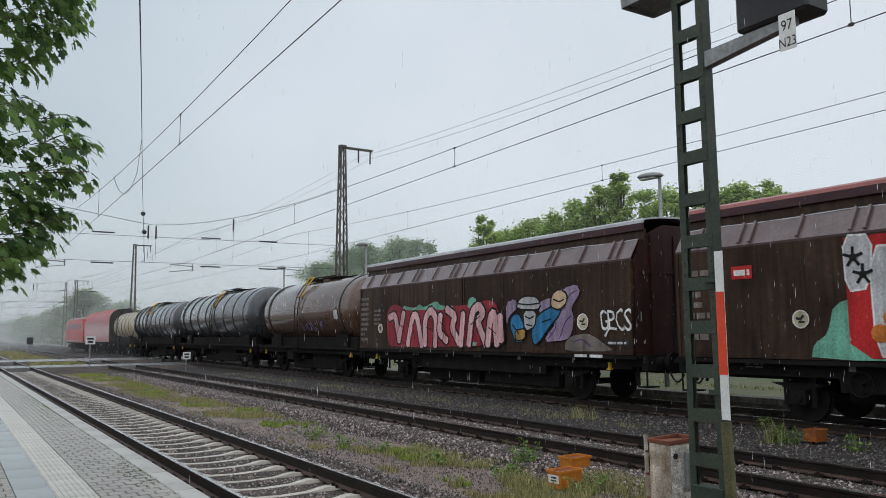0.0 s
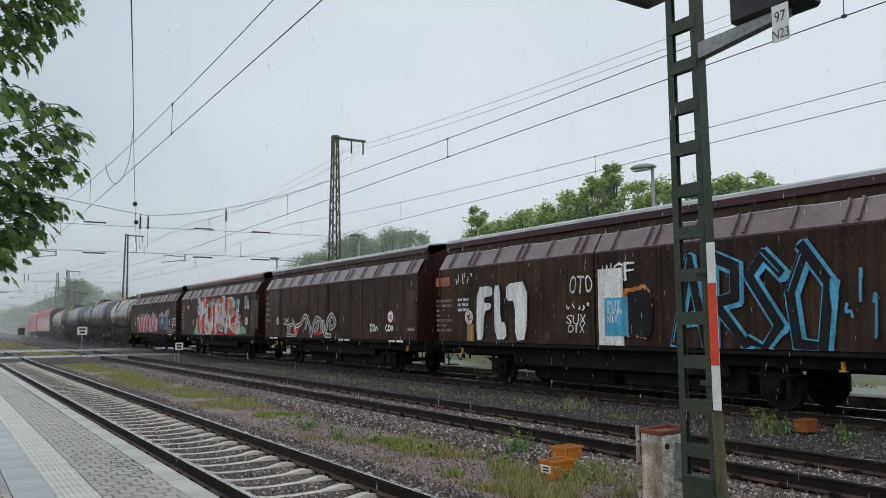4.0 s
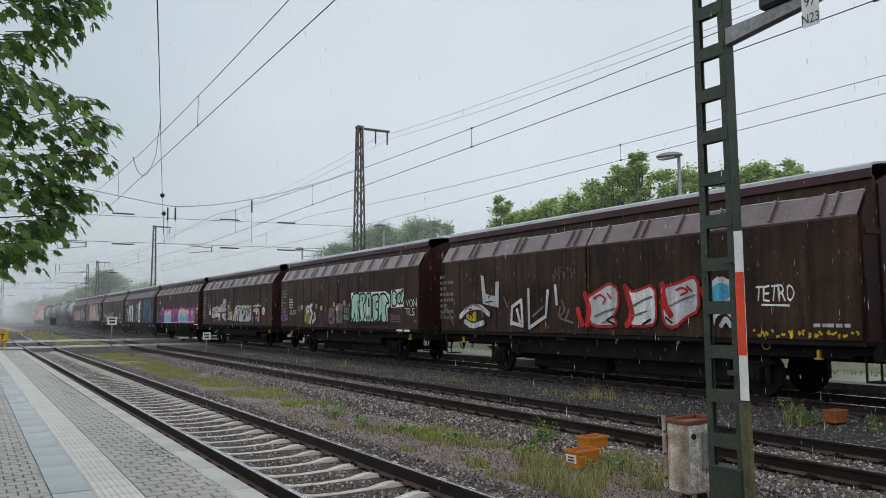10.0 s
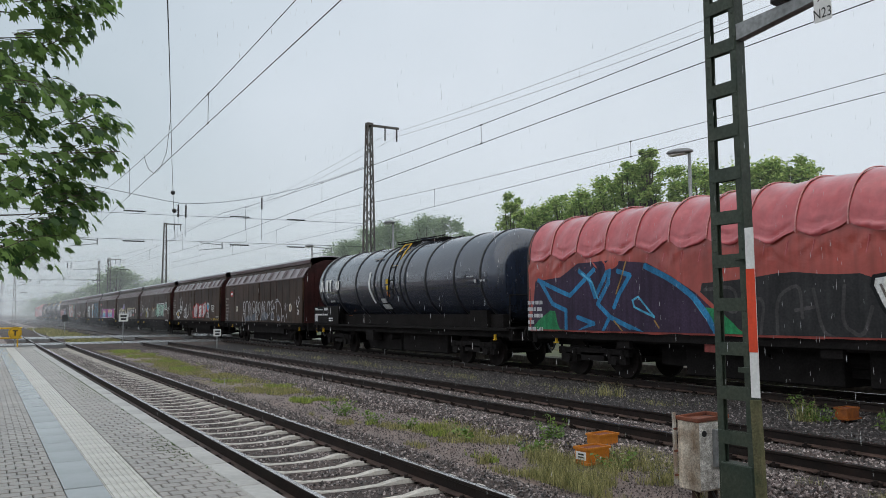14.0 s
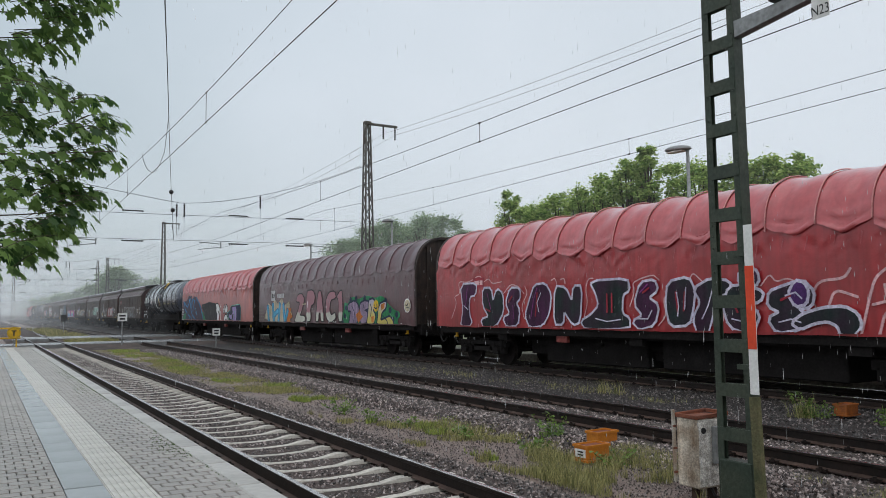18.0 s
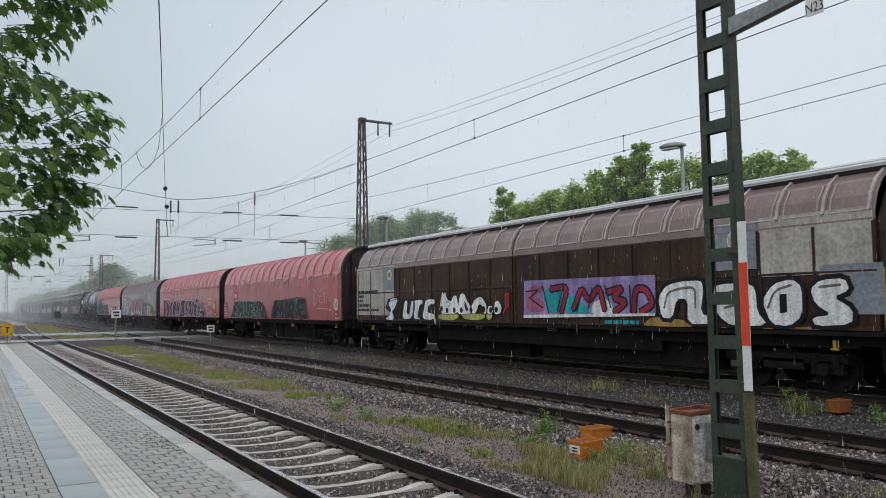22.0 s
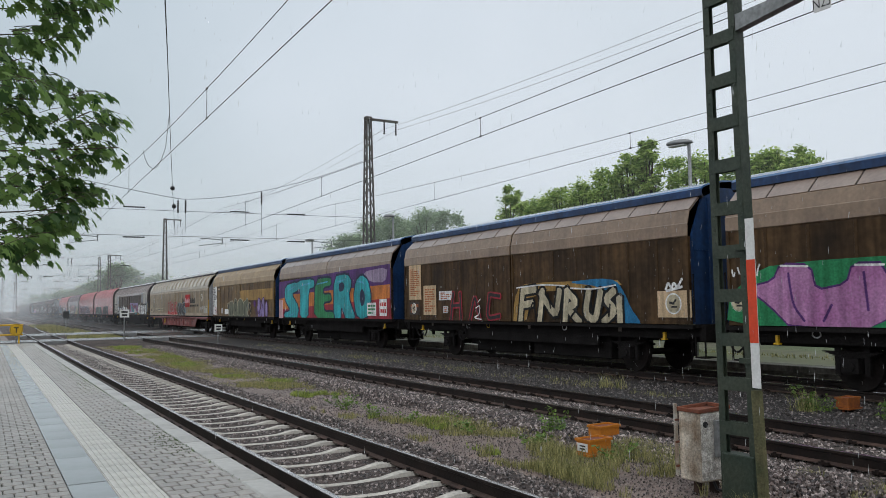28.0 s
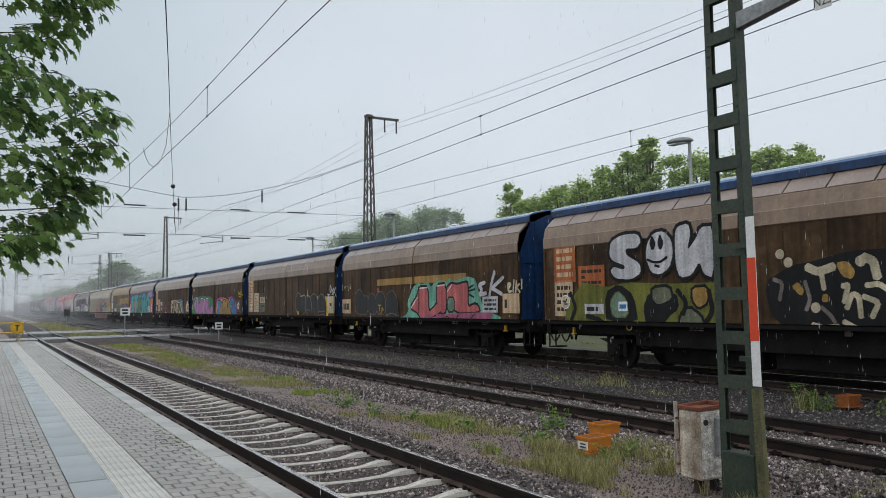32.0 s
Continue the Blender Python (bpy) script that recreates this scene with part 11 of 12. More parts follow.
# tan and blue vans
p = Wall(B1, "plate", "white data panel with dark lettering and a red ring", 0.024)
p.rect(0.18, 1.10, 1.29, 3.28, "white").up()
for k, n in enumerate((5, 7, 10, 6)):
    p.blocks(0.22, 0.22 + 0.066 * n, 3.06 - 0.155 * k, 3.17 - 0.155 * k, n, "dark")
for z, ua, ub in ((2.50, 0.46, 1.06), (2.39, 0.36, 1.06), (2.28, 0.30, 1.00), (2.12, 0.24, 0.56), (1.82, 0.24, 0.48)):
    p.stroke([(ua, z), (ub, z)], 0.012, "dark").stroke([(ua, z + 0.085), (ub, z + 0.085)], 0.012, "dark").stroke([(ua, z), (ua, z + 0.085)], 0.012, "dark").stroke([(ub, z), (ub, z + 0.085)], 0.012, "dark")
    p.blocks(ua + 0.02, ub - 0.02, z + 0.02, z + 0.07, int((ub - ua) / 0.05), "dark")
p.blocks(0.32, 0.56, 1.97, 2.03, 4, "dark").blocks(0.60, 0.70, 1.80, 1.92, 2, "dark").rect(0.28, 0.33, 1.31, 1.36, "dark")
ring = [(0.86 + 0.19 * math.cos(k * math.pi / 12), 1.58 + 0.19 * math.sin(k * math.pi / 12)) for k in range(25)]
p.up().stroke(ring, 0.035, "red").stroke([(0.74, 1.72), (0.98, 1.44)], 0.035, "red").rect(0.76, 0.96, 1.54, 1.59, "dark").done()
plate(B1, 3.11, 4.02, 1.33, 1.65, "white", "white plate")
plate(B1, 2.30, 2.63, 1.38, 1.72, "silver", "small silver plate")
e = Wall(B1, "operator_emblem", "yellow band with dark bars of lettering", 0.026)
e.rect(6.43, 12.88, 2.15, 2.75, "gold").up().bars(6.55, 12.78, 2.21, 2.63, 1, "dark", 4).done()
plate(B1, 1.30, 1.95, 2.83, 3.08, "dark", "dark plate with tan bars of lettering", "tan", 1, 5)
g = spray(B1, "grey-green blocks edged in cream", 0.034)
g.shape([(4.12, 1.25), (8.58, 1.32), (8.61, 1.16), (4.06, 1.06)], "forest", 0).up().outlined([[(4.03, 1.09), (4.23, 2.11), (5.22, 2.14), (5.24, 1.14)], [(5.29, 1.15), (5.24, 2.08), (5.53, 2.29), (5.90, 2.24), (6.09, 2.00), (6.13, 1.17)], [(6.13, 1.17), (6.16, 2.07), (6.50, 2.27), (7.06, 2.21), (7.36, 1.97), (7.35, 1.18)], [(7.35, 1.18), (7.30, 2.03), (7.81, 2.12), (8.12, 2.29), (8.28, 2.23), (8.42, 1.61), (8.09, 1.47), (8.21, 1.32), (8.57, 1.19)]], "greygreen", "cream", 0.04).outlined([[(3.83, 1.94), (4.01, 2.05), (4.17, 1.87), (4.08, 1.61), (3.85, 1.69)], [(8.45, 1.92), (8.69, 2.03), (8.83, 1.89), (8.79, 1.67), (8.95, 1.47), (8.81, 1.39), (8.67, 1.59), (8.44, 1.73)]], "black", "cream", 0.04)
g.pen([[(4.61, 1.94), (4.56, 1.30)], [(4.94, 1.39), (5.13, 1.62)], [(5.52, 2.01), (5.77, 2.08), (5.85, 1.54), (5.56, 1.62), (5.52, 2.01)], [(6.60, 1.99), (6.58, 1.39)], [(7.69, 1.82), (7.61, 1.33)], [(7.91, 1.96), (8.20, 1.68)], [(7.12, 2.05), (7.15, 1.54)]], 0.07, "black", 1).done()
g = spray(B1, "lilac and purple bubble letters", 0.034)
g.shape([(9.32, 2.04), (9.58, 2.16), (9.82, 2.03), (9.74, 1.80), (9.49, 1.72)], "purple", 1).up().outlined([[(10.04, 1.72), (10.21, 1.85), (10.18, 2.09), (10.36, 2.24), (10.59, 2.18), (10.69, 1.97), (10.58, 1.66), (10.80, 1.54), (10.86, 1.22), (10.27, 1.19), (10.20, 1.48)], [(10.87, 1.39), (10.82, 1.78), (11.03, 2.14), (11.27, 2.27), (11.41, 2.07), (11.35, 1.23), (11.01, 1.20)], [(11.56, 1.42), (11.55, 1.83), (11.73, 2.06), (11.90, 1.94), (11.95, 1.26), (11.64, 1.22)]], "violet", "purple", 0.06).pen([[(9.80, 1.60), (9.96, 1.41), (9.88, 1.18)], [(10.33, 1.41), (10.47, 1.60), (10.58, 1.35)], [(11.09, 1.90), (11.18, 1.54)]], 0.10, "purple", 1).done()
g = spray(B1, "small pale tag", 0.034)
g.scrawl(0.86, 1.66, 1.22, 1.36, 7, 0.022, "silver", 3).done()

g = spray(B2, "mural of turquoise letters over purple and red", 0.034)
g.shape([(0.08, 3.02), (8.16, 3.23), (13.15, 3.31), (13.21, 1.95), (0.08, 1.60)], "purple", 0).shape([(0.08, 2.13), (2.35, 2.36), (13.13, 2.53), (13.12, 2.00), (0.08, 1.48)], "orange", 0).shape([(0.08, 1.60), (13.12, 2.00), (13.24, 1.00), (0.08, 1.00)], "crimson", 0).shape([(10.54, 3.10), (12.95, 3.21), (12.74, 2.61), (11.35, 2.66)], "lilac", 1).up().outlined([[(1.07, 2.81), (2.84, 2.96), (3.00, 2.54), (1.93, 2.39), (3.08, 1.68), (2.75, 1.09), (1.06, 1.00), (0.80, 1.40), (1.92, 1.54), (0.98, 2.12)], [(2.84, 2.99), (5.08, 3.02), (5.15, 2.64), (4.41, 2.58), (4.32, 1.05), (3.23, 1.04), (3.32, 2.58), (2.92, 2.57)]], "turq", "navy", 0.09).outlined([[(5.30, 2.98), (7.18, 3.02), (7.24, 2.66), (6.29, 2.61), (6.29, 2.25), (7.17, 2.26), (7.23, 1.98), (6.28, 1.92), (6.42, 1.46), (7.55, 1.48), (7.55, 1.09), (5.14, 1.04)]], "green", "navy", 0.09)
g.outlined([[(7.58, 3.03), (9.08, 3.09), (9.55, 2.71), (9.13, 2.13), (9.99, 1.11), (8.93, 1.10), (8.39, 1.78), (8.31, 1.09), (7.55, 1.09)], [(9.75, 2.10), (9.95, 2.75), (10.55, 3.00), (11.15, 2.75), (11.45, 2.05), (11.15, 1.35), (10.55, 1.10), (9.95, 1.40)]], "turq", "navy", 0.09).shape([(8.12, 2.72), (8.62, 2.76), (8.78, 2.52), (8.55, 2.36), (8.14, 2.34)], "navy", 1).shape([(10.32, 2.05), (10.42, 2.36), (10.66, 2.42), (10.86, 2.12), (10.78, 1.76), (10.48, 1.70)], "navy", 1).up().pen([[(1.50, 2.54), (2.51, 2.74)], [(3.40, 2.75), (4.71, 2.84)], [(5.59, 2.76), (6.84, 2.83)], [(7.96, 2.77), (8.77, 2.86)], [(10.08, 2.74), (10.81, 2.67), (10.96, 2.21)], [(1.67, 1.26), (2.34, 1.40)]], 0.06, "sky", 1).done()
plate(B2, 11.06, 11.91, 1.32, 1.84, "white", "white plate with dark lettering", "green", 3, 2, 0.05)
plate(B2, 12.22, 12.88, 1.32, 1.97, "white", "white plate with a red ring", "red", 2, 3, 0.05)
plate(B2, 0.14, 0.73, 1.16, 2.09, "pink", "pale plate", None, 1, 0, 0.05)

for row in ((0.47, 1.38, 1.91, 3.15, "tan", 14), (1.54, 2.45, 1.37, 2.39, "tan", 10), (0.49, 1.26, 1.37, 1.84, "primer", 2), (2.65, 3.53, 1.87, 2.17, "white", 4), (2.91, 3.24, 1.44, 1.67, "silver", 3)):
    plate(B3, *row[:4], row[4], "tan data plate with dark lettering", "rust", row[5], 7)
brake_disc(B3, 0.85, 1.60, 0.22)
g = spray(B3, "black and cream letters under a gold and blue cloud", 0.034)
g.shape([(6.98, 1.07), (7.07, 1.84), (7.37, 2.25), (8.43, 2.29), (9.42, 2.28), (11.38, 2.28), (11.61, 2.11), (10.75, 2.05), (7.90, 2.04), (7.60, 1.08)], "gold", 1).shape([(9.42, 2.26), (10.76, 2.32), (11.38, 2.25), (11.68, 1.91), (11.85, 1.57), (12.20, 1.21), (12.01, 1.13), (11.33, 1.12), (11.46, 1.78), (10.75, 2.12)], "blue", 1).up().letter([[(7.50, 2.06), (7.35, 1.19)], [(7.50, 2.06), (8.06, 2.11)], [(7.45, 1.67), (7.92, 1.72)], [(8.43, 2.04), (8.26, 1.20)], [(8.35, 1.98), (9.00, 1.33), (9.17, 2.03)], [(9.48, 2.02), (9.38, 1.21)], [(9.50, 2.02), (9.88, 1.72), (9.48, 1.58), (9.97, 1.22)]], 0.20, "cream", "black", 0.07).letter([[(10.36, 2.00), (10.21, 1.42), (10.59, 1.22), (10.81, 1.96)], [(11.28, 1.98), (10.99, 1.79), (11.34, 1.51), (10.92, 1.23)], [(11.48, 1.78), (11.49, 1.23)]], 0.20, "cream", "black", 0.07)
g.pen([[(7.74, 1.35), (8.03, 1.83), (8.13, 1.20)], [(8.68, 1.97), (8.79, 1.59)], [(9.66, 1.36), (9.80, 1.48)], [(10.44, 1.80), (10.51, 1.44)], [(11.15, 1.65), (11.10, 1.37)]], 0.06, "black", 1).pen([[(7.22, 2.17), (8.43, 2.23), (9.41, 2.17)], [(9.65, 2.10), (10.54, 2.05), (11.37, 2.13)]], 0.04, "white", 1).done()
g = spray(B3, "crimson sketch letters", 0.034)
g.letter([[(3.61, 2.08), (3.44, 1.24)], [(4.04, 2.07), (4.08, 1.23)], [(3.49, 1.67), (4.06, 1.70)], [(4.63, 1.23), (4.93, 2.05), (5.20, 1.24)], [(5.76, 2.00), (5.61, 1.26), (6.29, 1.35)], [(5.83, 2.00), (6.31, 1.95)]], 0.10, "dark", "crimson", 0.05).pen([[(4.98, 1.60), (5.24, 1.69), (5.17, 1.38), (4.84, 1.30), (5.29, 1.24)], [(5.12, 1.78), (5.25, 1.87)]], 0.04, "white", 1).done()
g = spray(B3, "white tag", 0.034)
g.pen([[(13.00, 1.99), (13.07, 2.14), (13.17, 2.00), (13.24, 2.14), (13.34, 2.01), (13.48, 2.20)], [(13.03, 1.95), (13.47, 2.03)]], 0.06, "white", 1).done()
g = spray(B3, "blue and green stripe", 0.034)
g.shape([(12.02, 1.11), (12.64, 1.13), (12.64, 1.00), (12.02, 1.00)], "sky", 0).shape([(12.68, 1.13), (13.82, 1.21), (13.84, 1.04), (12.67, 1.00)], "greygreen", 0).done()
plate(B3, 12.72, 13.73, 1.35, 1.95, "tan", "tan panel")
brake_disc(B3, 13.21, 1.66, 0.28)

g = spray(B4, "pink letters on green", 0.034)
g.shape([(0.06, 1.18), (0.17, 1.82), (0.94, 2.36), (1.99, 2.43), (3.53, 2.44), (5.26, 2.38), (6.36, 2.26), (6.43, 1.20), (3.49, 1.17)], "green", 1).up().outlined([[(0.62, 1.96), (1.23, 2.07), (1.41, 2.39), (2.03, 2.35), (2.13, 1.86), (2.76, 1.97), (2.89, 2.33), (3.49, 2.31), (3.53, 1.17), (1.62, 1.15), (1.13, 1.61)], [(3.60, 1.17), (3.67, 2.06), (4.07, 2.26), (4.45, 2.14), (4.60, 1.68), (4.55, 1.18)], [(4.52, 2.28), (5.09, 2.32), (5.20, 1.59), (5.55, 1.47), (5.75, 1.71), (6.18, 1.76), (6.33, 1.50), (6.25, 1.20), (4.62, 1.18)]], "orchid", "purple", 0.04).pen([[(1.57, 2.21), (1.64, 1.61), (1.87, 1.31)], [(2.27, 1.31), (2.44, 1.60)], [(3.08, 2.17), (3.13, 1.51)], [(3.93, 1.32), (4.09, 1.87), (4.35, 1.32)], [(4.79, 2.13), (4.90, 1.50)], [(5.80, 1.33), (5.93, 1.59)]], 0.05, "purple", 1)
g.pen([[(1.41, 2.37), (1.99, 2.33)], [(2.93, 2.31), (3.45, 2.29)], [(3.89, 2.21), (4.24, 2.20)], [(4.55, 2.24), (5.06, 2.28)]], 0.04, "white", 0).done()
g = spray(B4, "gold and blue letters on a magenta and yellow glow", 0.034)
g.shape([(7.10, 1.17), (7.07, 1.67), (7.42, 2.15), (8.06, 2.29), (9.08, 2.32), (9.43, 2.20), (10.57, 2.31), (11.21, 2.33), (11.70, 2.18), (12.01, 1.90), (12.22, 1.49), (12.32, 1.17)], "magenta", 1).up().shape([(7.27, 1.14), (7.32, 1.66), (7.70, 2.11), (9.55, 2.24), (11.60, 2.07), (12.00, 1.59), (12.15, 1.19)], "yellow", 1).up().outlined([[(7.44, 1.14), (7.48, 1.40), (7.84, 1.56), (7.61, 2.08), (8.49, 2.04), (8.42, 1.58), (8.09, 1.15)], [(10.59, 1.75), (10.73, 2.05), (11.20, 2.22), (11.60, 2.12), (11.81, 1.63), (12.07, 1.49), (12.11, 1.19), (11.27, 1.17), (10.88, 1.47)]], "blue", "black", 0.07).outlined([[(8.36, 1.53), (8.51, 1.95), (8.91, 1.96), (9.07, 1.65), (9.15, 1.16), (8.06, 1.15)], [(8.94, 2.08), (9.64, 2.14), (9.65, 1.17), (9.17, 1.16), (9.12, 1.65)], [(9.67, 2.14), (10.13, 2.20), (10.56, 2.01), (10.59, 1.64), (10.87, 1.35), (11.19, 1.17), (9.69, 1.16)]], "gold", "black", 0.07)
g.shape([(10.05, 1.89), (10.25, 1.89), (10.26, 1.64), (10.08, 1.60)], "black", 0).shape([(9.22, 1.57), (9.36, 1.57), (9.35, 1.41), (9.21, 1.41)], "black", 0).up().outlined([[(11.04, 1.80), (11.24, 1.80), (11.25, 1.59), (11.05, 1.59)]], "salmon", "black", 0.05).pen([[(7.69, 2.01), (8.38, 1.98)], [(10.82, 1.99), (11.20, 2.14), (11.55, 2.04)], [(7.56, 1.34), (7.89, 1.47)]], 0.04, "sky", 1).done()
g = spray(B4, "yellow tag", 0.034)
g.pen([[(12.53, 2.61), (12.64, 2.35), (12.78, 2.53), (12.88, 2.34), (12.96, 2.60)], [(13.08, 2.52), (12.98, 2.42), (13.10, 2.35), (13.18, 2.49), (13.08, 2.52)], [(13.10, 2.67), (13.26, 2.35), (13.46, 2.37)], [(12.64, 2.30), (12.91, 2.25), (13.12, 2.28)]], 0.06, "yellow", 1).done()
g = spray(B4, "small white tag", 0.036)
g.scrawl(0.24, 0.96, 2.05, 2.47, 6, 0.035, "white", 6).done()
e = Wall(B4, "operator_emblem", "worn yellow band with dark bars of lettering", 0.024)
e.bars(5.33, 9.85, 2.06, 2.51, 1, "gold", 4).done()
brake_disc(B4, 0.38, 1.66, 0.22)
plate(B4, 12.02, 12.94, 1.36, 2.06, "grey", "grey panel")
brake_disc(B4, 12.54, 1.73, 0.24)
plate(B4, 0.60, 0.82, 2.83, 3.01, "white", "small white mark")

for row in ((0.10, 1.13, 1.37, 3.26, "tan", 17), (1.26, 2.23, 1.37, 2.43, "cream", 11), (2.40, 3.25, 1.86, 2.20, "cream", 4)):
    plate(B5, *row[:4], row[4], "tan data plate with dark lettering", "rust", row[5], 9)
plate(B5, 12.33, 13.30, 1.33, 2.08, "cream", "cream plate with a small dark mark")
plate(B5, 12.75, 12.95, 1.66, 1.78, "dark", "small dark mark", None, 1, 0, 0.03)
plate(B5, 2.40, 3.25, 1.37, 1.84, "greygreen", "grey-green plate with a dark mark", "dark", 2, 4)
brake_disc(B5, 0.65, 1.67, 0.2)
g = spray(B5, "pale and yellow outlines of round letters", 0.034)
g.shape([(8.34, 1.39), (8.29, 2.12), (8.61, 2.33), (9.11, 2.13), (9.60, 2.19), (9.93, 2.21), (10.28, 2.07), (10.69, 2.25), (11.11, 2.18), (11.35, 2.01), (11.73, 2.24), (12.16, 2.01), (12.30, 1.35)], "dark", 1).up().pen([[(8.44, 1.39), (8.27, 1.65), (8.31, 2.12), (8.61, 2.35), (8.91, 2.25), (9.11, 2.13), (9.55, 2.20), (9.73, 2.01), (9.68, 1.34)], [(9.71, 2.13), (9.97, 2.21), (10.28, 2.09), (10.49, 1.78), (10.54, 1.31)], [(10.31, 2.06), (10.65, 2.25), (11.07, 2.19), (11.31, 1.90), (11.32, 1.32)], [(11.35, 2.01), (11.69, 2.23), (11.96, 2.16), (12.20, 1.97)]], 0.06, "ghost", 1).pen([[(11.41, 1.39), (12.21, 1.43)], [(11.48, 1.22), (11.82, 1.29), (12.20, 1.23)], [(9.68, 1.46), (9.99, 1.49), (10.21, 1.44)], [(10.81, 1.56), (10.86, 1.27)], [(9.31, 1.26), (9.51, 1.34)], [(9.79, 1.31), (9.98, 1.34), (9.93, 1.19)]], 0.05, "ghost", 1)
g.shape([(12.17, 2.13), (12.38, 2.10), (12.62, 1.35), (12.54, 1.17), (12.32, 1.22), (12.42, 1.55)], "yellow", 1).shape([(8.39, 1.41), (8.88, 1.41), (8.66, 1.18)], "yellow", 1).shape([(11.19, 2.12), (11.36, 2.13), (11.31, 1.90)], "yellow", 1).pen([[(9.01, 2.13), (9.31, 2.17), (9.60, 2.19)], [(10.06, 2.15), (10.29, 2.10)]], 0.04, "yellow", 1).done()
g = spray(B5, "white tag letters", 0.034)
g.pen([[(12.87, 2.57), (12.76, 2.40), (12.86, 2.23), (12.99, 2.39), (12.87, 2.57)], [(13.22, 2.42), (13.06, 2.36), (13.18, 2.25), (13.03, 2.17)]], 0.06, "silver", 1).pen([[(13.27, 2.44), (13.24, 2.15)], [(13.46, 2.46), (13.28, 2.30), (13.51, 2.06)], [(12.49, 2.17), (12.71, 2.17)], [(12.60, 2.17), (12.59, 1.98)]], 0.06, "silver", 0).done()
g = spray(B5, "faint tag", 0.034)
g.pen([[(2.54, 2.37), (2.45, 2.24), (2.69, 2.23), (2.66, 2.37), (2.54, 2.37)], [(2.93, 2.40), (2.77, 2.32), (2.92, 2.24), (2.77, 2.21)], [(3.04, 2.39), (3.04, 2.20)], [(3.23, 2.37), (3.12, 2.28), (3.27, 2.20)]], 0.04, "ghost", 1).done()

g = spray(B6, "salmon letters on mint", 0.034)
g.shape([(5.25, 1.08), (5.97, 1.27), (6.27, 1.47), (6.13, 1.73), (6.59, 2.30), (6.97, 2.44), (7.30, 2.38), (7.70, 2.47), (7.96, 2.26), (8.14, 2.41), (8.60, 2.50), (8.96, 2.41), (9.20, 2.52), (9.55, 2.42), (10.00, 2.52), (10.43, 2.55), (10.80, 2.45), (10.95, 2.10), (11.06, 1.89), (11.21, 1.54), (11.59, 1.41), (12.17, 1.28), (12.17, 1.16)], "mint", 1).up().outlined([[(7.07, 2.29), (7.70, 2.28), (7.74, 1.39), (8.11, 1.55), (8.37, 1.72), (8.61, 1.44), (8.15, 1.26), (7.65, 1.09), (7.14, 1.09), (7.01, 1.38), (6.36, 1.56), (6.95, 2.00)], [(8.34, 2.33), (8.94, 2.35), (8.95, 1.44), (8.68, 1.35), (8.34, 1.63)], [(9.00, 2.20), (9.31, 2.35), (9.68, 2.29), (10.21, 2.36), (10.34, 2.33), (10.31, 1.54), (10.71, 1.66), (10.93, 1.61), (11.02, 1.42), (9.50, 1.39), (9.53, 1.90), (9.06, 1.91), (9.02, 1.43)]], "salmon", "black", 0.07)
g.shape([(7.15, 1.30), (11.81, 1.42), (11.65, 1.15), (7.14, 1.09)], "rose", 0).up().outlined([[(9.08, 1.88), (9.48, 1.87), (9.46, 1.44), (9.06, 1.43)]], "faded_mint", "black", 0.05).pen([[(10.42, 2.18), (10.69, 2.26)], [(10.41, 2.08), (10.77, 2.13)], [(10.37, 1.99), (10.70, 1.88)], [(7.94, 1.10), (8.25, 1.29)], [(8.79, 1.11), (9.03, 1.26), (9.12, 1.12)], [(9.73, 1.30), (9.63, 1.12)], [(10.50, 1.14), (10.71, 1.33)], [(7.07, 2.29), (7.04, 1.38)]], 0.06, "black", 0).pen([[(7.13, 2.25), (7.67, 2.25)], [(8.39, 2.29), (8.89, 2.32)], [(9.07, 2.10), (9.36, 2.31)], [(6.48, 1.56), (6.95, 1.93)]], 0.04, "white", 0).done()
g = spray(B6, "grey tag letters", 0.034)
g.pen([[(11.32, 2.32), (10.96, 2.25), (11.19, 2.10), (10.99, 1.94), (11.38, 1.99)], [(11.87, 2.62), (11.70, 2.28), (11.59, 1.93)]], 0.12, "silver", 1).pen([[(12.33, 2.44), (11.73, 2.14), (12.24, 1.96)]], 0.12, "silver", 0).done()
g = spray(B6, "cream tag", 0.034)
g.pen([[(12.62, 2.12), (12.75, 2.24), (12.57, 2.27), (12.60, 2.01), (12.77, 2.03)], [(12.89, 2.34), (12.84, 2.01)], [(13.02, 2.31), (12.97, 2.00)], [(12.98, 2.13), (13.15, 2.22)], [(13.01, 2.15), (13.17, 2.00)], [(13.28, 2.34), (13.27, 2.10)]], 0.07, "cream", 1).done()
g = spray(B6, "pale outlines of round letters", 0.034)
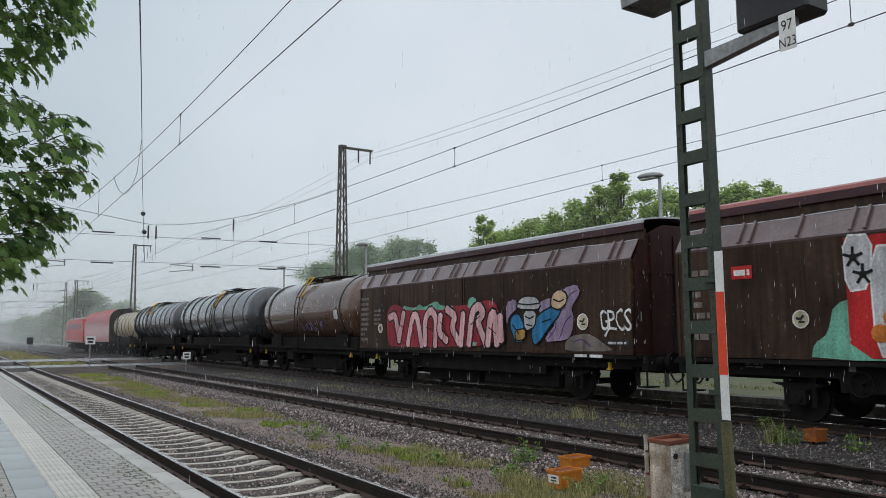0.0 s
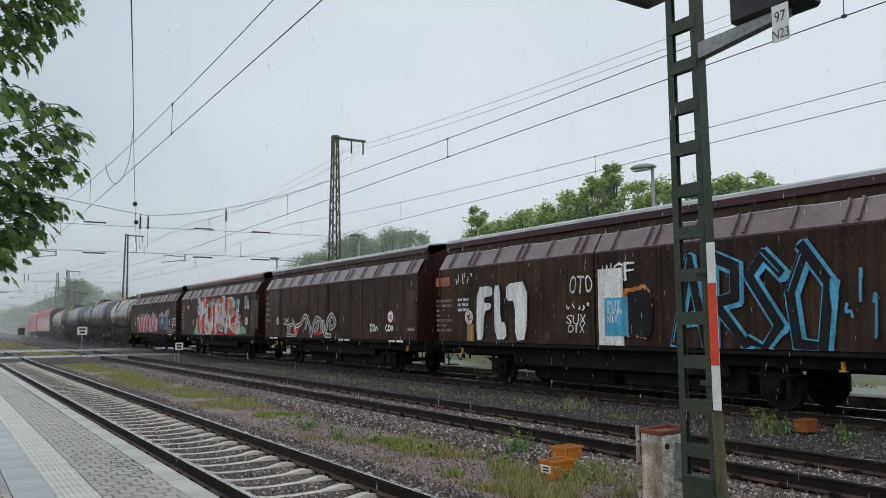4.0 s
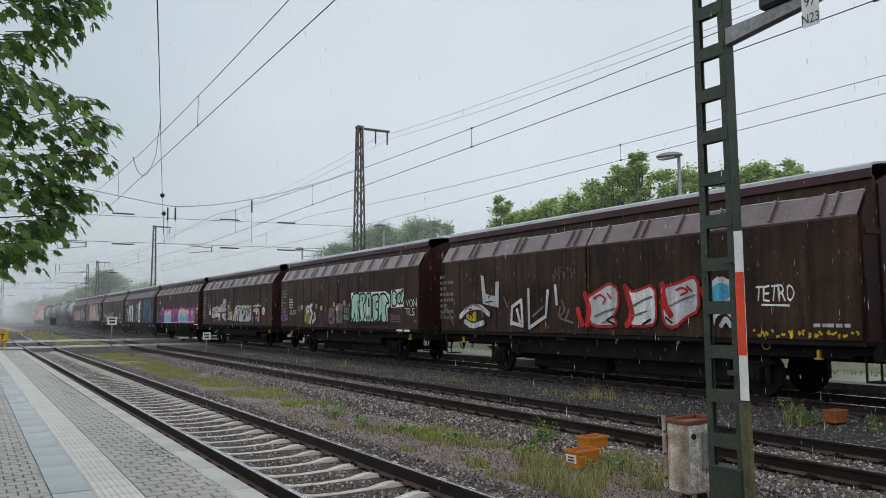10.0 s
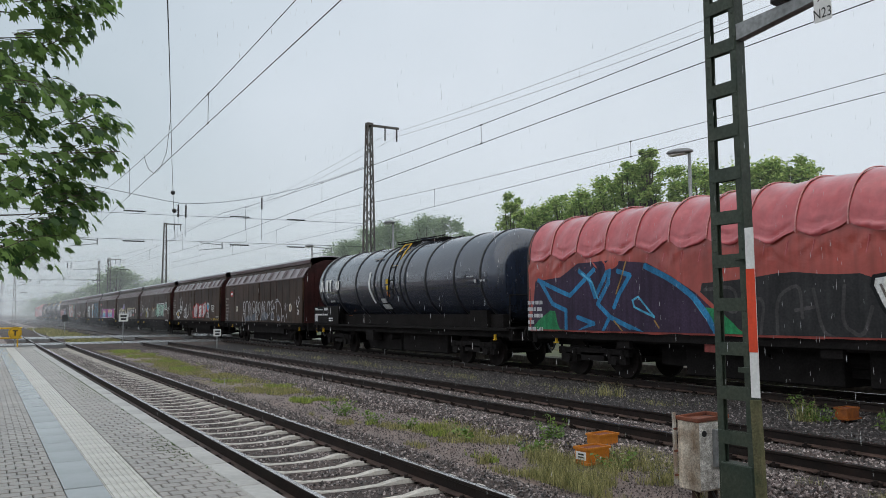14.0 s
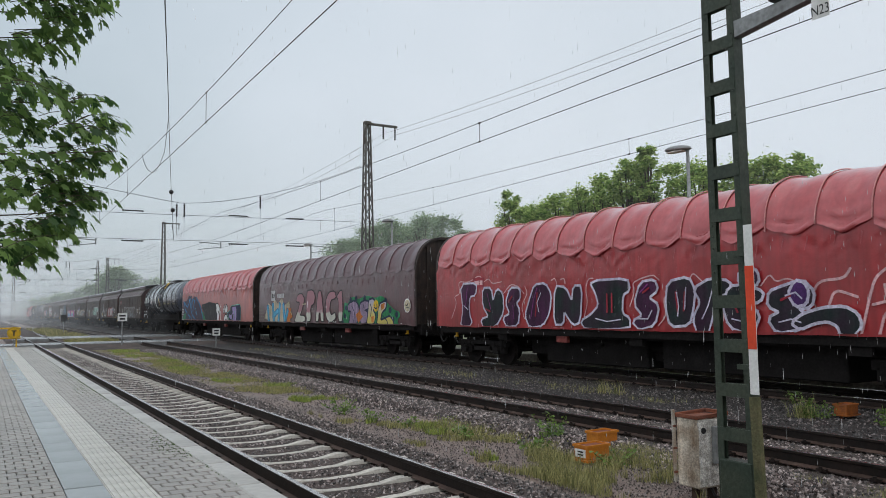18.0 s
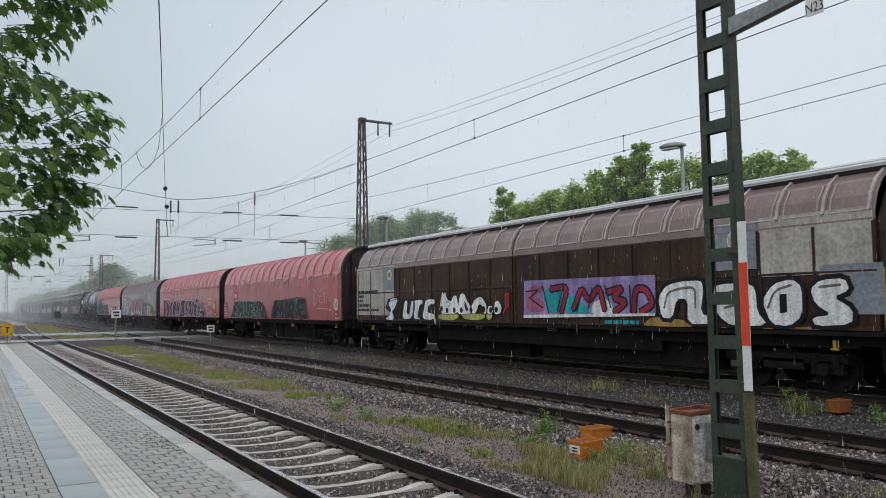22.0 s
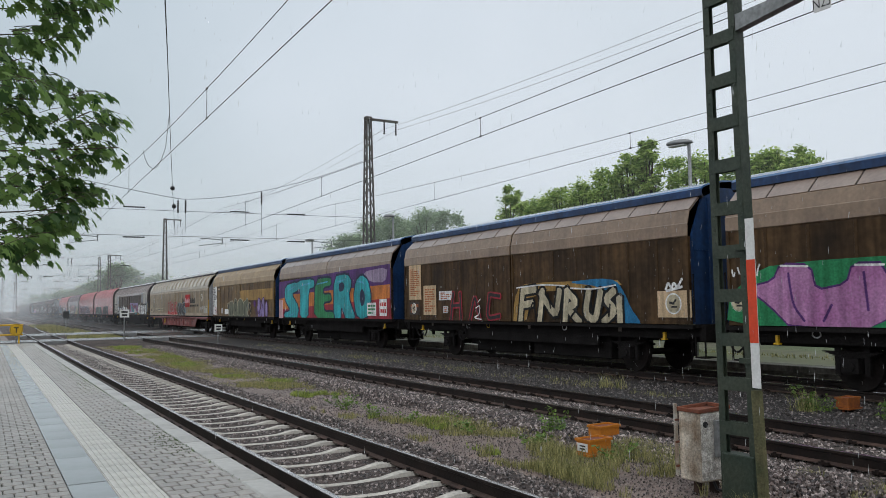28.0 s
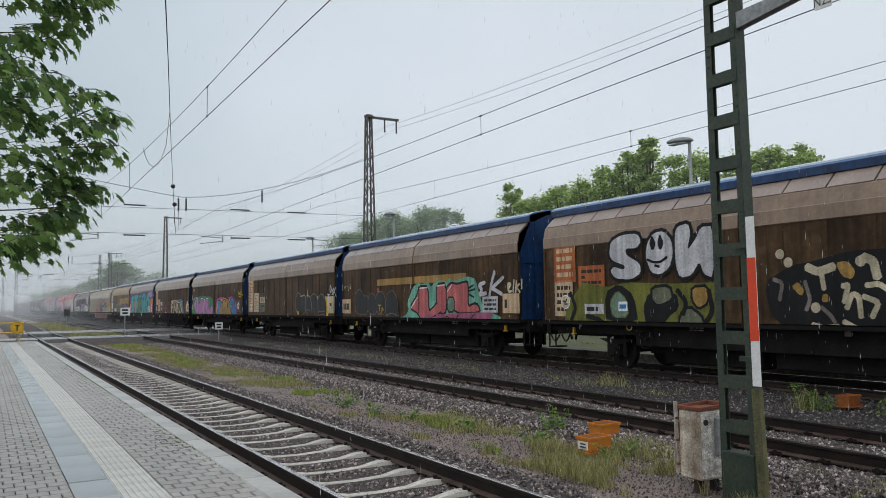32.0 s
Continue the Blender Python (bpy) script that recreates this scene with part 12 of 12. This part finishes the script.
g.outlined([[(1.49, 1.32), (1.43, 2.11), (1.84, 2.33), (2.20, 2.21), (2.31, 2.01), (2.73, 2.06), (2.74, 1.32)], [(2.74, 1.32), (2.76, 2.04), (3.18, 2.15), (3.46, 1.95), (3.58, 1.33)], [(3.55, 1.33), (3.46, 2.03), (3.89, 2.22), (4.30, 2.01), (4.31, 1.33)], [(4.34, 1.33), (4.44, 2.05), (4.90, 2.23), (5.31, 1.96), (5.44, 1.10), (4.60, 1.08)]], "dark", "ghost", 0.03).pen([[(1.81, 1.09), (2.01, 1.28)], [(2.77, 1.06), (2.85, 1.25), (3.15, 1.18), (2.92, 1.06)], [(4.37, 1.26), (4.87, 1.37), (5.32, 1.27)]], 0.04, "ghost", 1).pen([[(3.70, 1.66), (3.94, 1.66)], [(3.80, 1.66), (3.86, 1.29)], [(4.01, 1.57), (4.00, 1.33)], [(4.01, 1.57), (4.18, 1.49), (4.01, 1.44)]], 0.04, "yellow", 0).done()
g = spray(B6, "small cream tag", 0.034)
g.scrawl(0.12, 1.01, 2.21, 2.61, 6, 0.04, "cream", 8).done()
e = Wall(B6, "operator_emblem", "worn yellow band with dark bars of lettering", 0.024)
e.rect(3.56, 10.24, 2.42, 2.67, "gold").up().bars(3.59, 6.33, 2.10, 2.41, 1, "rust", 4).done()
plate(B6, 0.11, 0.99, 1.33, 1.93, "tan", "tan plate", "dark", 1, 3, 0.036)
plate(B6, 12.29, 13.15, 1.38, 1.96, "tan", "tan plate", "dark", 1, 4, 0.036)
plate(B6, 11.21, 12.06, 1.40, 1.89, "silver", "white plate with dark lettering", "dark", 3, 5, 0.05)

plate(B7, 0.57, 1.47, 2.21, 3.27, "rust", "orange-brown data panel", "tan", 4, 6)
plate(B7, 0.58, 1.34, 1.31, 2.26, "tan", "tan data panel", "dark", 4, 8)
plate(B7, 1.59, 2.59, 1.89, 2.61, "rust", "orange-brown data panel", "dark", 4, 9, 0.03)
plate(B7, 1.83, 2.56, 1.38, 1.63, "silver", "silver plate", "dark", 1, 2, 0.05)
plate(B7, 3.09, 3.40, 1.45, 1.68, "white", "small white and blue plate", "blue", 1, 2, 0.06)
brake_disc(B7, 1.04, 1.69, 0.22)
g = spray(B7, "chrome bubble letters with black outlines", 0.034)
g.outlined([[(2.79, 2.83), (2.85, 3.16), (3.25, 3.30), (3.79, 3.29), (3.90, 3.09), (3.74, 2.94), (3.36, 2.96), (3.39, 2.79), (3.84, 2.58), (3.86, 2.34), (3.52, 2.20), (2.97, 2.25), (2.82, 2.44), (2.94, 2.54), (3.30, 2.44), (3.34, 2.55), (2.91, 2.68)]], "silver", "black", 0.08).outlined([[(4.03, 2.72), (4.10, 3.04), (4.30, 3.25), (4.62, 3.28), (4.85, 3.06), (4.89, 2.73), (4.76, 2.42), (4.47, 2.28), (4.19, 2.35)]], "silver", "black", 0.08).outlined([[(4.96, 3.21), (5.07, 3.35), (5.36, 3.38), (5.42, 3.17), (5.30, 2.77), (5.57, 3.03), (5.71, 3.27), (6.05, 3.26), (6.01, 2.16), (5.75, 2.24), (5.64, 2.54), (5.41, 2.23), (5.08, 2.19), (4.96, 2.47)]], "silver", "black", 0.08)
g.pen([[(4.26, 3.16), (4.20, 3.01), (4.27, 2.87), (4.35, 3.00), (4.26, 3.16)], [(4.51, 3.17), (4.45, 2.99), (4.52, 2.86), (4.59, 3.01), (4.51, 3.17)], [(4.10, 2.65), (4.27, 2.58), (4.49, 2.57), (4.70, 2.67)], [(4.34, 2.50), (4.45, 2.47)]], 0.06, "black", 1).ring(4.27, 2.99, 0.08, "black", 12).ring(4.52, 2.99, 0.08, "black", 12).done()
g = spray(B7, "olive green and black patches", 0.034)
g.shape([(1.00, 1.07), (1.07, 1.53), (1.74, 2.19), (2.70, 2.05), (3.40, 2.14), (4.84, 2.07), (6.11, 2.06), (6.09, 1.13)], "olive", 0).up().outlined([[(2.63, 1.88), (3.10, 2.08), (3.58, 1.80), (3.70, 1.13), (2.66, 1.13)], [(3.94, 1.53), (4.13, 1.86), (4.91, 1.84), (4.98, 1.53), (4.64, 1.34), (4.54, 1.13), (4.01, 1.12)]], "black", "black", 0.04).outlined([[(2.78, 1.67), (3.04, 1.94), (3.34, 1.73), (3.40, 1.33), (2.87, 1.30)]], "faded_mint", "olive", 0.03).outlined([[(5.43, 1.96), (5.83, 1.97), (5.82, 1.64), (5.56, 1.52), (5.41, 1.71)]], "gold", "black", 0.06).outlined([[(4.23, 1.98), (4.75, 2.00), (4.82, 1.72), (4.39, 1.59), (4.22, 1.72)], [(5.06, 1.34), (5.31, 1.53), (5.62, 1.34), (5.69, 1.17), (5.05, 1.15)]], "greygreen", "black", 0.07)
g.pen([[(1.27, 1.91), (1.48, 1.53), (1.29, 1.24)], [(5.00, 1.90), (5.24, 1.65), (5.14, 1.40)], [(5.87, 1.88), (5.96, 1.46), (5.76, 1.20)], [(1.92, 1.32), (2.35, 1.25), (2.55, 1.11)]], 0.12, "black", 1).done()
g = spray(B7, "cream and gold brush strokes on black", 0.034)
g.shape([(7.23, 2.02), (7.88, 2.33), (8.36, 2.39), (9.04, 2.53), (9.66, 2.54), (10.23, 2.50), (10.34, 1.10), (8.30, 1.15), (7.44, 1.19)], "black", 1).up().pen([[(8.24, 2.27), (8.44, 2.18), (8.72, 2.26)], [(9.35, 2.40), (9.50, 2.33), (9.55, 2.07)]], 0.16, "cream", 1).pen([[(8.92, 1.91), (9.02, 1.93), (8.93, 1.63)], [(8.51, 2.09), (8.54, 1.88)], [(8.30, 1.20), (8.52, 1.12), (8.77, 1.18)], [(8.92, 1.26), (9.09, 1.17)], [(9.37, 1.91), (9.58, 1.93), (9.70, 1.85)], [(9.31, 1.71), (9.57, 1.61), (9.44, 1.37)], [(8.98, 1.52), (9.08, 1.77), (9.21, 1.72), (9.23, 1.37)]], 0.10, "cream", 1).shape([(8.79, 2.34), (9.03, 2.36), (9.17, 2.17), (9.10, 2.02), (8.91, 2.08)], "gold", 1).shape([(7.86, 1.92), (8.01, 2.02), (8.14, 1.84), (8.07, 1.73)], "gold", 1).shape([(8.50, 1.76), (8.62, 1.78), (8.62, 1.62), (8.49, 1.62)], "gold", 1).ring(8.36, 1.52, 0.1, "cream", 12).ring(9.27, 2.34, 0.1, "cream", 12)
g.ring(7.64, 2.56, 0.1, "cream", 12).ring(7.82, 2.39, 0.1, "cream", 12).pen([[(7.49, 2.07), (7.68, 2.01), (7.60, 1.68)], [(8.16, 2.00), (8.26, 1.68), (8.17, 1.49)], [(8.49, 1.52), (8.67, 1.36), (8.73, 1.26)]], 0.08, "ghost", 1).done()

# small painted marks and labels along the underframes
def frame_marks(wagon, seed, out):
    r = random.Random(seed)
    L = 2 * HALF[wagon.name]
    for k in range(6):
        u = L * (0.12 + 0.14 * k) + r.uniform(-0.5, 0.5)
        m = Wall(wagon, "frame_mark", "small worn mark on the underframe", out)
        kind = r.randrange(4)
        if kind == 0:
            m.pen([[(u, 0.98), (u, 1.1), (u + 0.08, 1.06), (u, 1.03)]], 0.025, "silver")
        elif kind == 1:
            m.rect(u, u + 0.13, 0.99, 1.13, "ghost")
        elif kind == 2:
            m.pen([[(u + 0.09 * math.cos(a * 0.7), 1.05 + 0.07 * math.sin(a * 0.7)) for a in range(10)]], 0.025, "yellow" if r.random() < 0.5 else "silver")
        else:
            m.bars(u, u + 0.4, 1.0, 1.1, 2, "ghost", seed + k)
        m.done()


for k, wagon in enumerate((H1, H2, H3, H5, H6, H7, H8, H9, G1, B1, B3, B4, B5, B6, B7)):
    frame_marks(wagon, 300 + k, -0.205)
for k, (wagon, u) in enumerate(((H3, 0.75), (H3, 8.3), (H3, 12.4), (H5, 13.0), (H7, 12.6), (H1, 12.2))):
    m = Wall(wagon, "sill_plate", "white plate on the lower sill", 0.034)
    m.rect(u, u + 0.45, 1.12, 1.19, "white").rect(u + 0.55, u + 1.0, 1.12, 1.19, "white").done()

# dark blue tank
for x in (-0.875, 0.875):
    part("buffer_sleeve", rods(0.135, ((x, HALF[T1.name] + 0.02, 1.05), (x, HALF[T1.name] + 0.34, 1.05)), n=16), RED, T1, "red buffer sleeve")
part("coupling_handle", rods(0.03, ((-1.2, HALF[T1.name] + 0.12, 0.98), (-0.2, HALF[T1.name] + 0.12, 0.98)), ((-1.2, HALF[T1.name] + 0.12, 0.98), (-1.2, HALF[T1.name] + 0.12, 0.78)), n=8), YELLOW, T1, "yellow coupling handle")
part("data_panel", boxes((-1.40, -1.34, HALF[T1.name] - 2.9, HALF[T1.name] - 0.05, 1.22, 1.98), bevel=0.01), DARK, T1, "black panel with white lettering")
e = Wall(T1, "inscription", "lines of white lettering on a black panel", -0.022)
e.bars(0.15, 1.1, 1.80, 1.93, 2, "white", 21).rect(1.25, 1.7, 1.80, 1.92, "silver").bars(0.2, 1.7, 1.28, 1.68, 3, "white", 22).rect(0.15, 0.5, 1.32, 1.62, "silver").bars(1.85, 2.3, 1.3, 1.5, 2, "white", 23).done()
e = Wall(T1, "operator_emblem", "white plain emblem shapes", 0.026, (2.85, 1.50))
u0, u1, z0, z1 = 1.09, 3.27, 2.62, 3.14
e.face([(u0, z0), (u0 + 0.16, z0 + 0.02), (u0 + 0.24, z1), (u0 + 0.12, z1 - 0.05)], "white").face([(u0 + 0.3, z0), (u0 + 0.46, z0), (u0 + 0.3, z1), (u0 + 0.2, z1)], "white")
e.rect(u0 + 0.62, u0 + 0.95, z0, z1, "white").rect(u0 + 1.05, u0 + 1.3, z1 - 0.12, z1, "white").rect(u0 + 1.12, u0 + 1.23, z0, z1 - 0.12, "white").ring(u1 - 0.18, (z0 + z1) / 2, 0.22, "white", 14).done()
e = Wall(T1, "level_stripe", "white upright stripe", 0.012, (2.85, 1.50))
e.stroke([(6.37, 3.24), (6.36, 2.63), (6.53, 2.11)], 0.16, "white").done()
e = Wall(T1, "plate", "orange warning plate with dark numbers", 0.2, (2.85, 1.50))
e.rect(3.16, 3.57, 1.26, 1.58, "orange").up().bars(3.21, 3.53, 1.29, 1.55, 2, "dark", 3).done()
for k, c in ((0, "yellow"), (1, "yellow"), (2, "orange")):
    e = Wall(T1, "warning_label", "small coloured warning label", 0.015, (2.85, 1.50))
    u, z = 7.93, 2.88
    e.rect(u - 0.09, u + 0.09, z - 0.1 - 0.24 * k, z + 0.08 - 0.24 * k, c).done()
e = Wall(T1, "inscription", "lines of small white lettering", 0.05, (2.85, 1.50))
e.bars(0.87, 1.76, 1.24, 1.74, 3, "silver", 4).bars(2.07, 2.56, 2.12, 2.27, 1, "silver", 5).bars(6.20, 7.01, 3.77, 3.88, 1, "ghost", 6).bars(13.77, 14.57, 2.79, 2.85, 1, "silver", 7).bars(14.53, 14.80, 2.61, 2.72, 1, "silver", 8).rect(7.23, 7.65, 2.06, 2.23, "silver").rect(7.14, 7.76, 1.82, 2.01, "silver").ring(14.25, 2.66, 0.07, "silver").done()
e = Wall(T5, "graffiti", "blue sprayed tag", 0.02, (2.75, 1.42))
e.scrawl(5.41, 7.92, 1.79, 2.32, 9, 0.07, "violet", 3).done()
e = Wall(T5, "plate", "pale label plate", 0.02, (2.75, 1.42))
e.rect(9.17, 9.56, 2.35, 2.71, "silver").done()


def motions():
    for ob, y in MOVING:
        walk(ob, [(t, pose(TX, y + s, 0)) for t, s in TRAVEL])
    walk(RAIN, [(t, pose(0, 0, -RAIN_SPEED * t)) for t in range(0, 33, 4)])


motions()
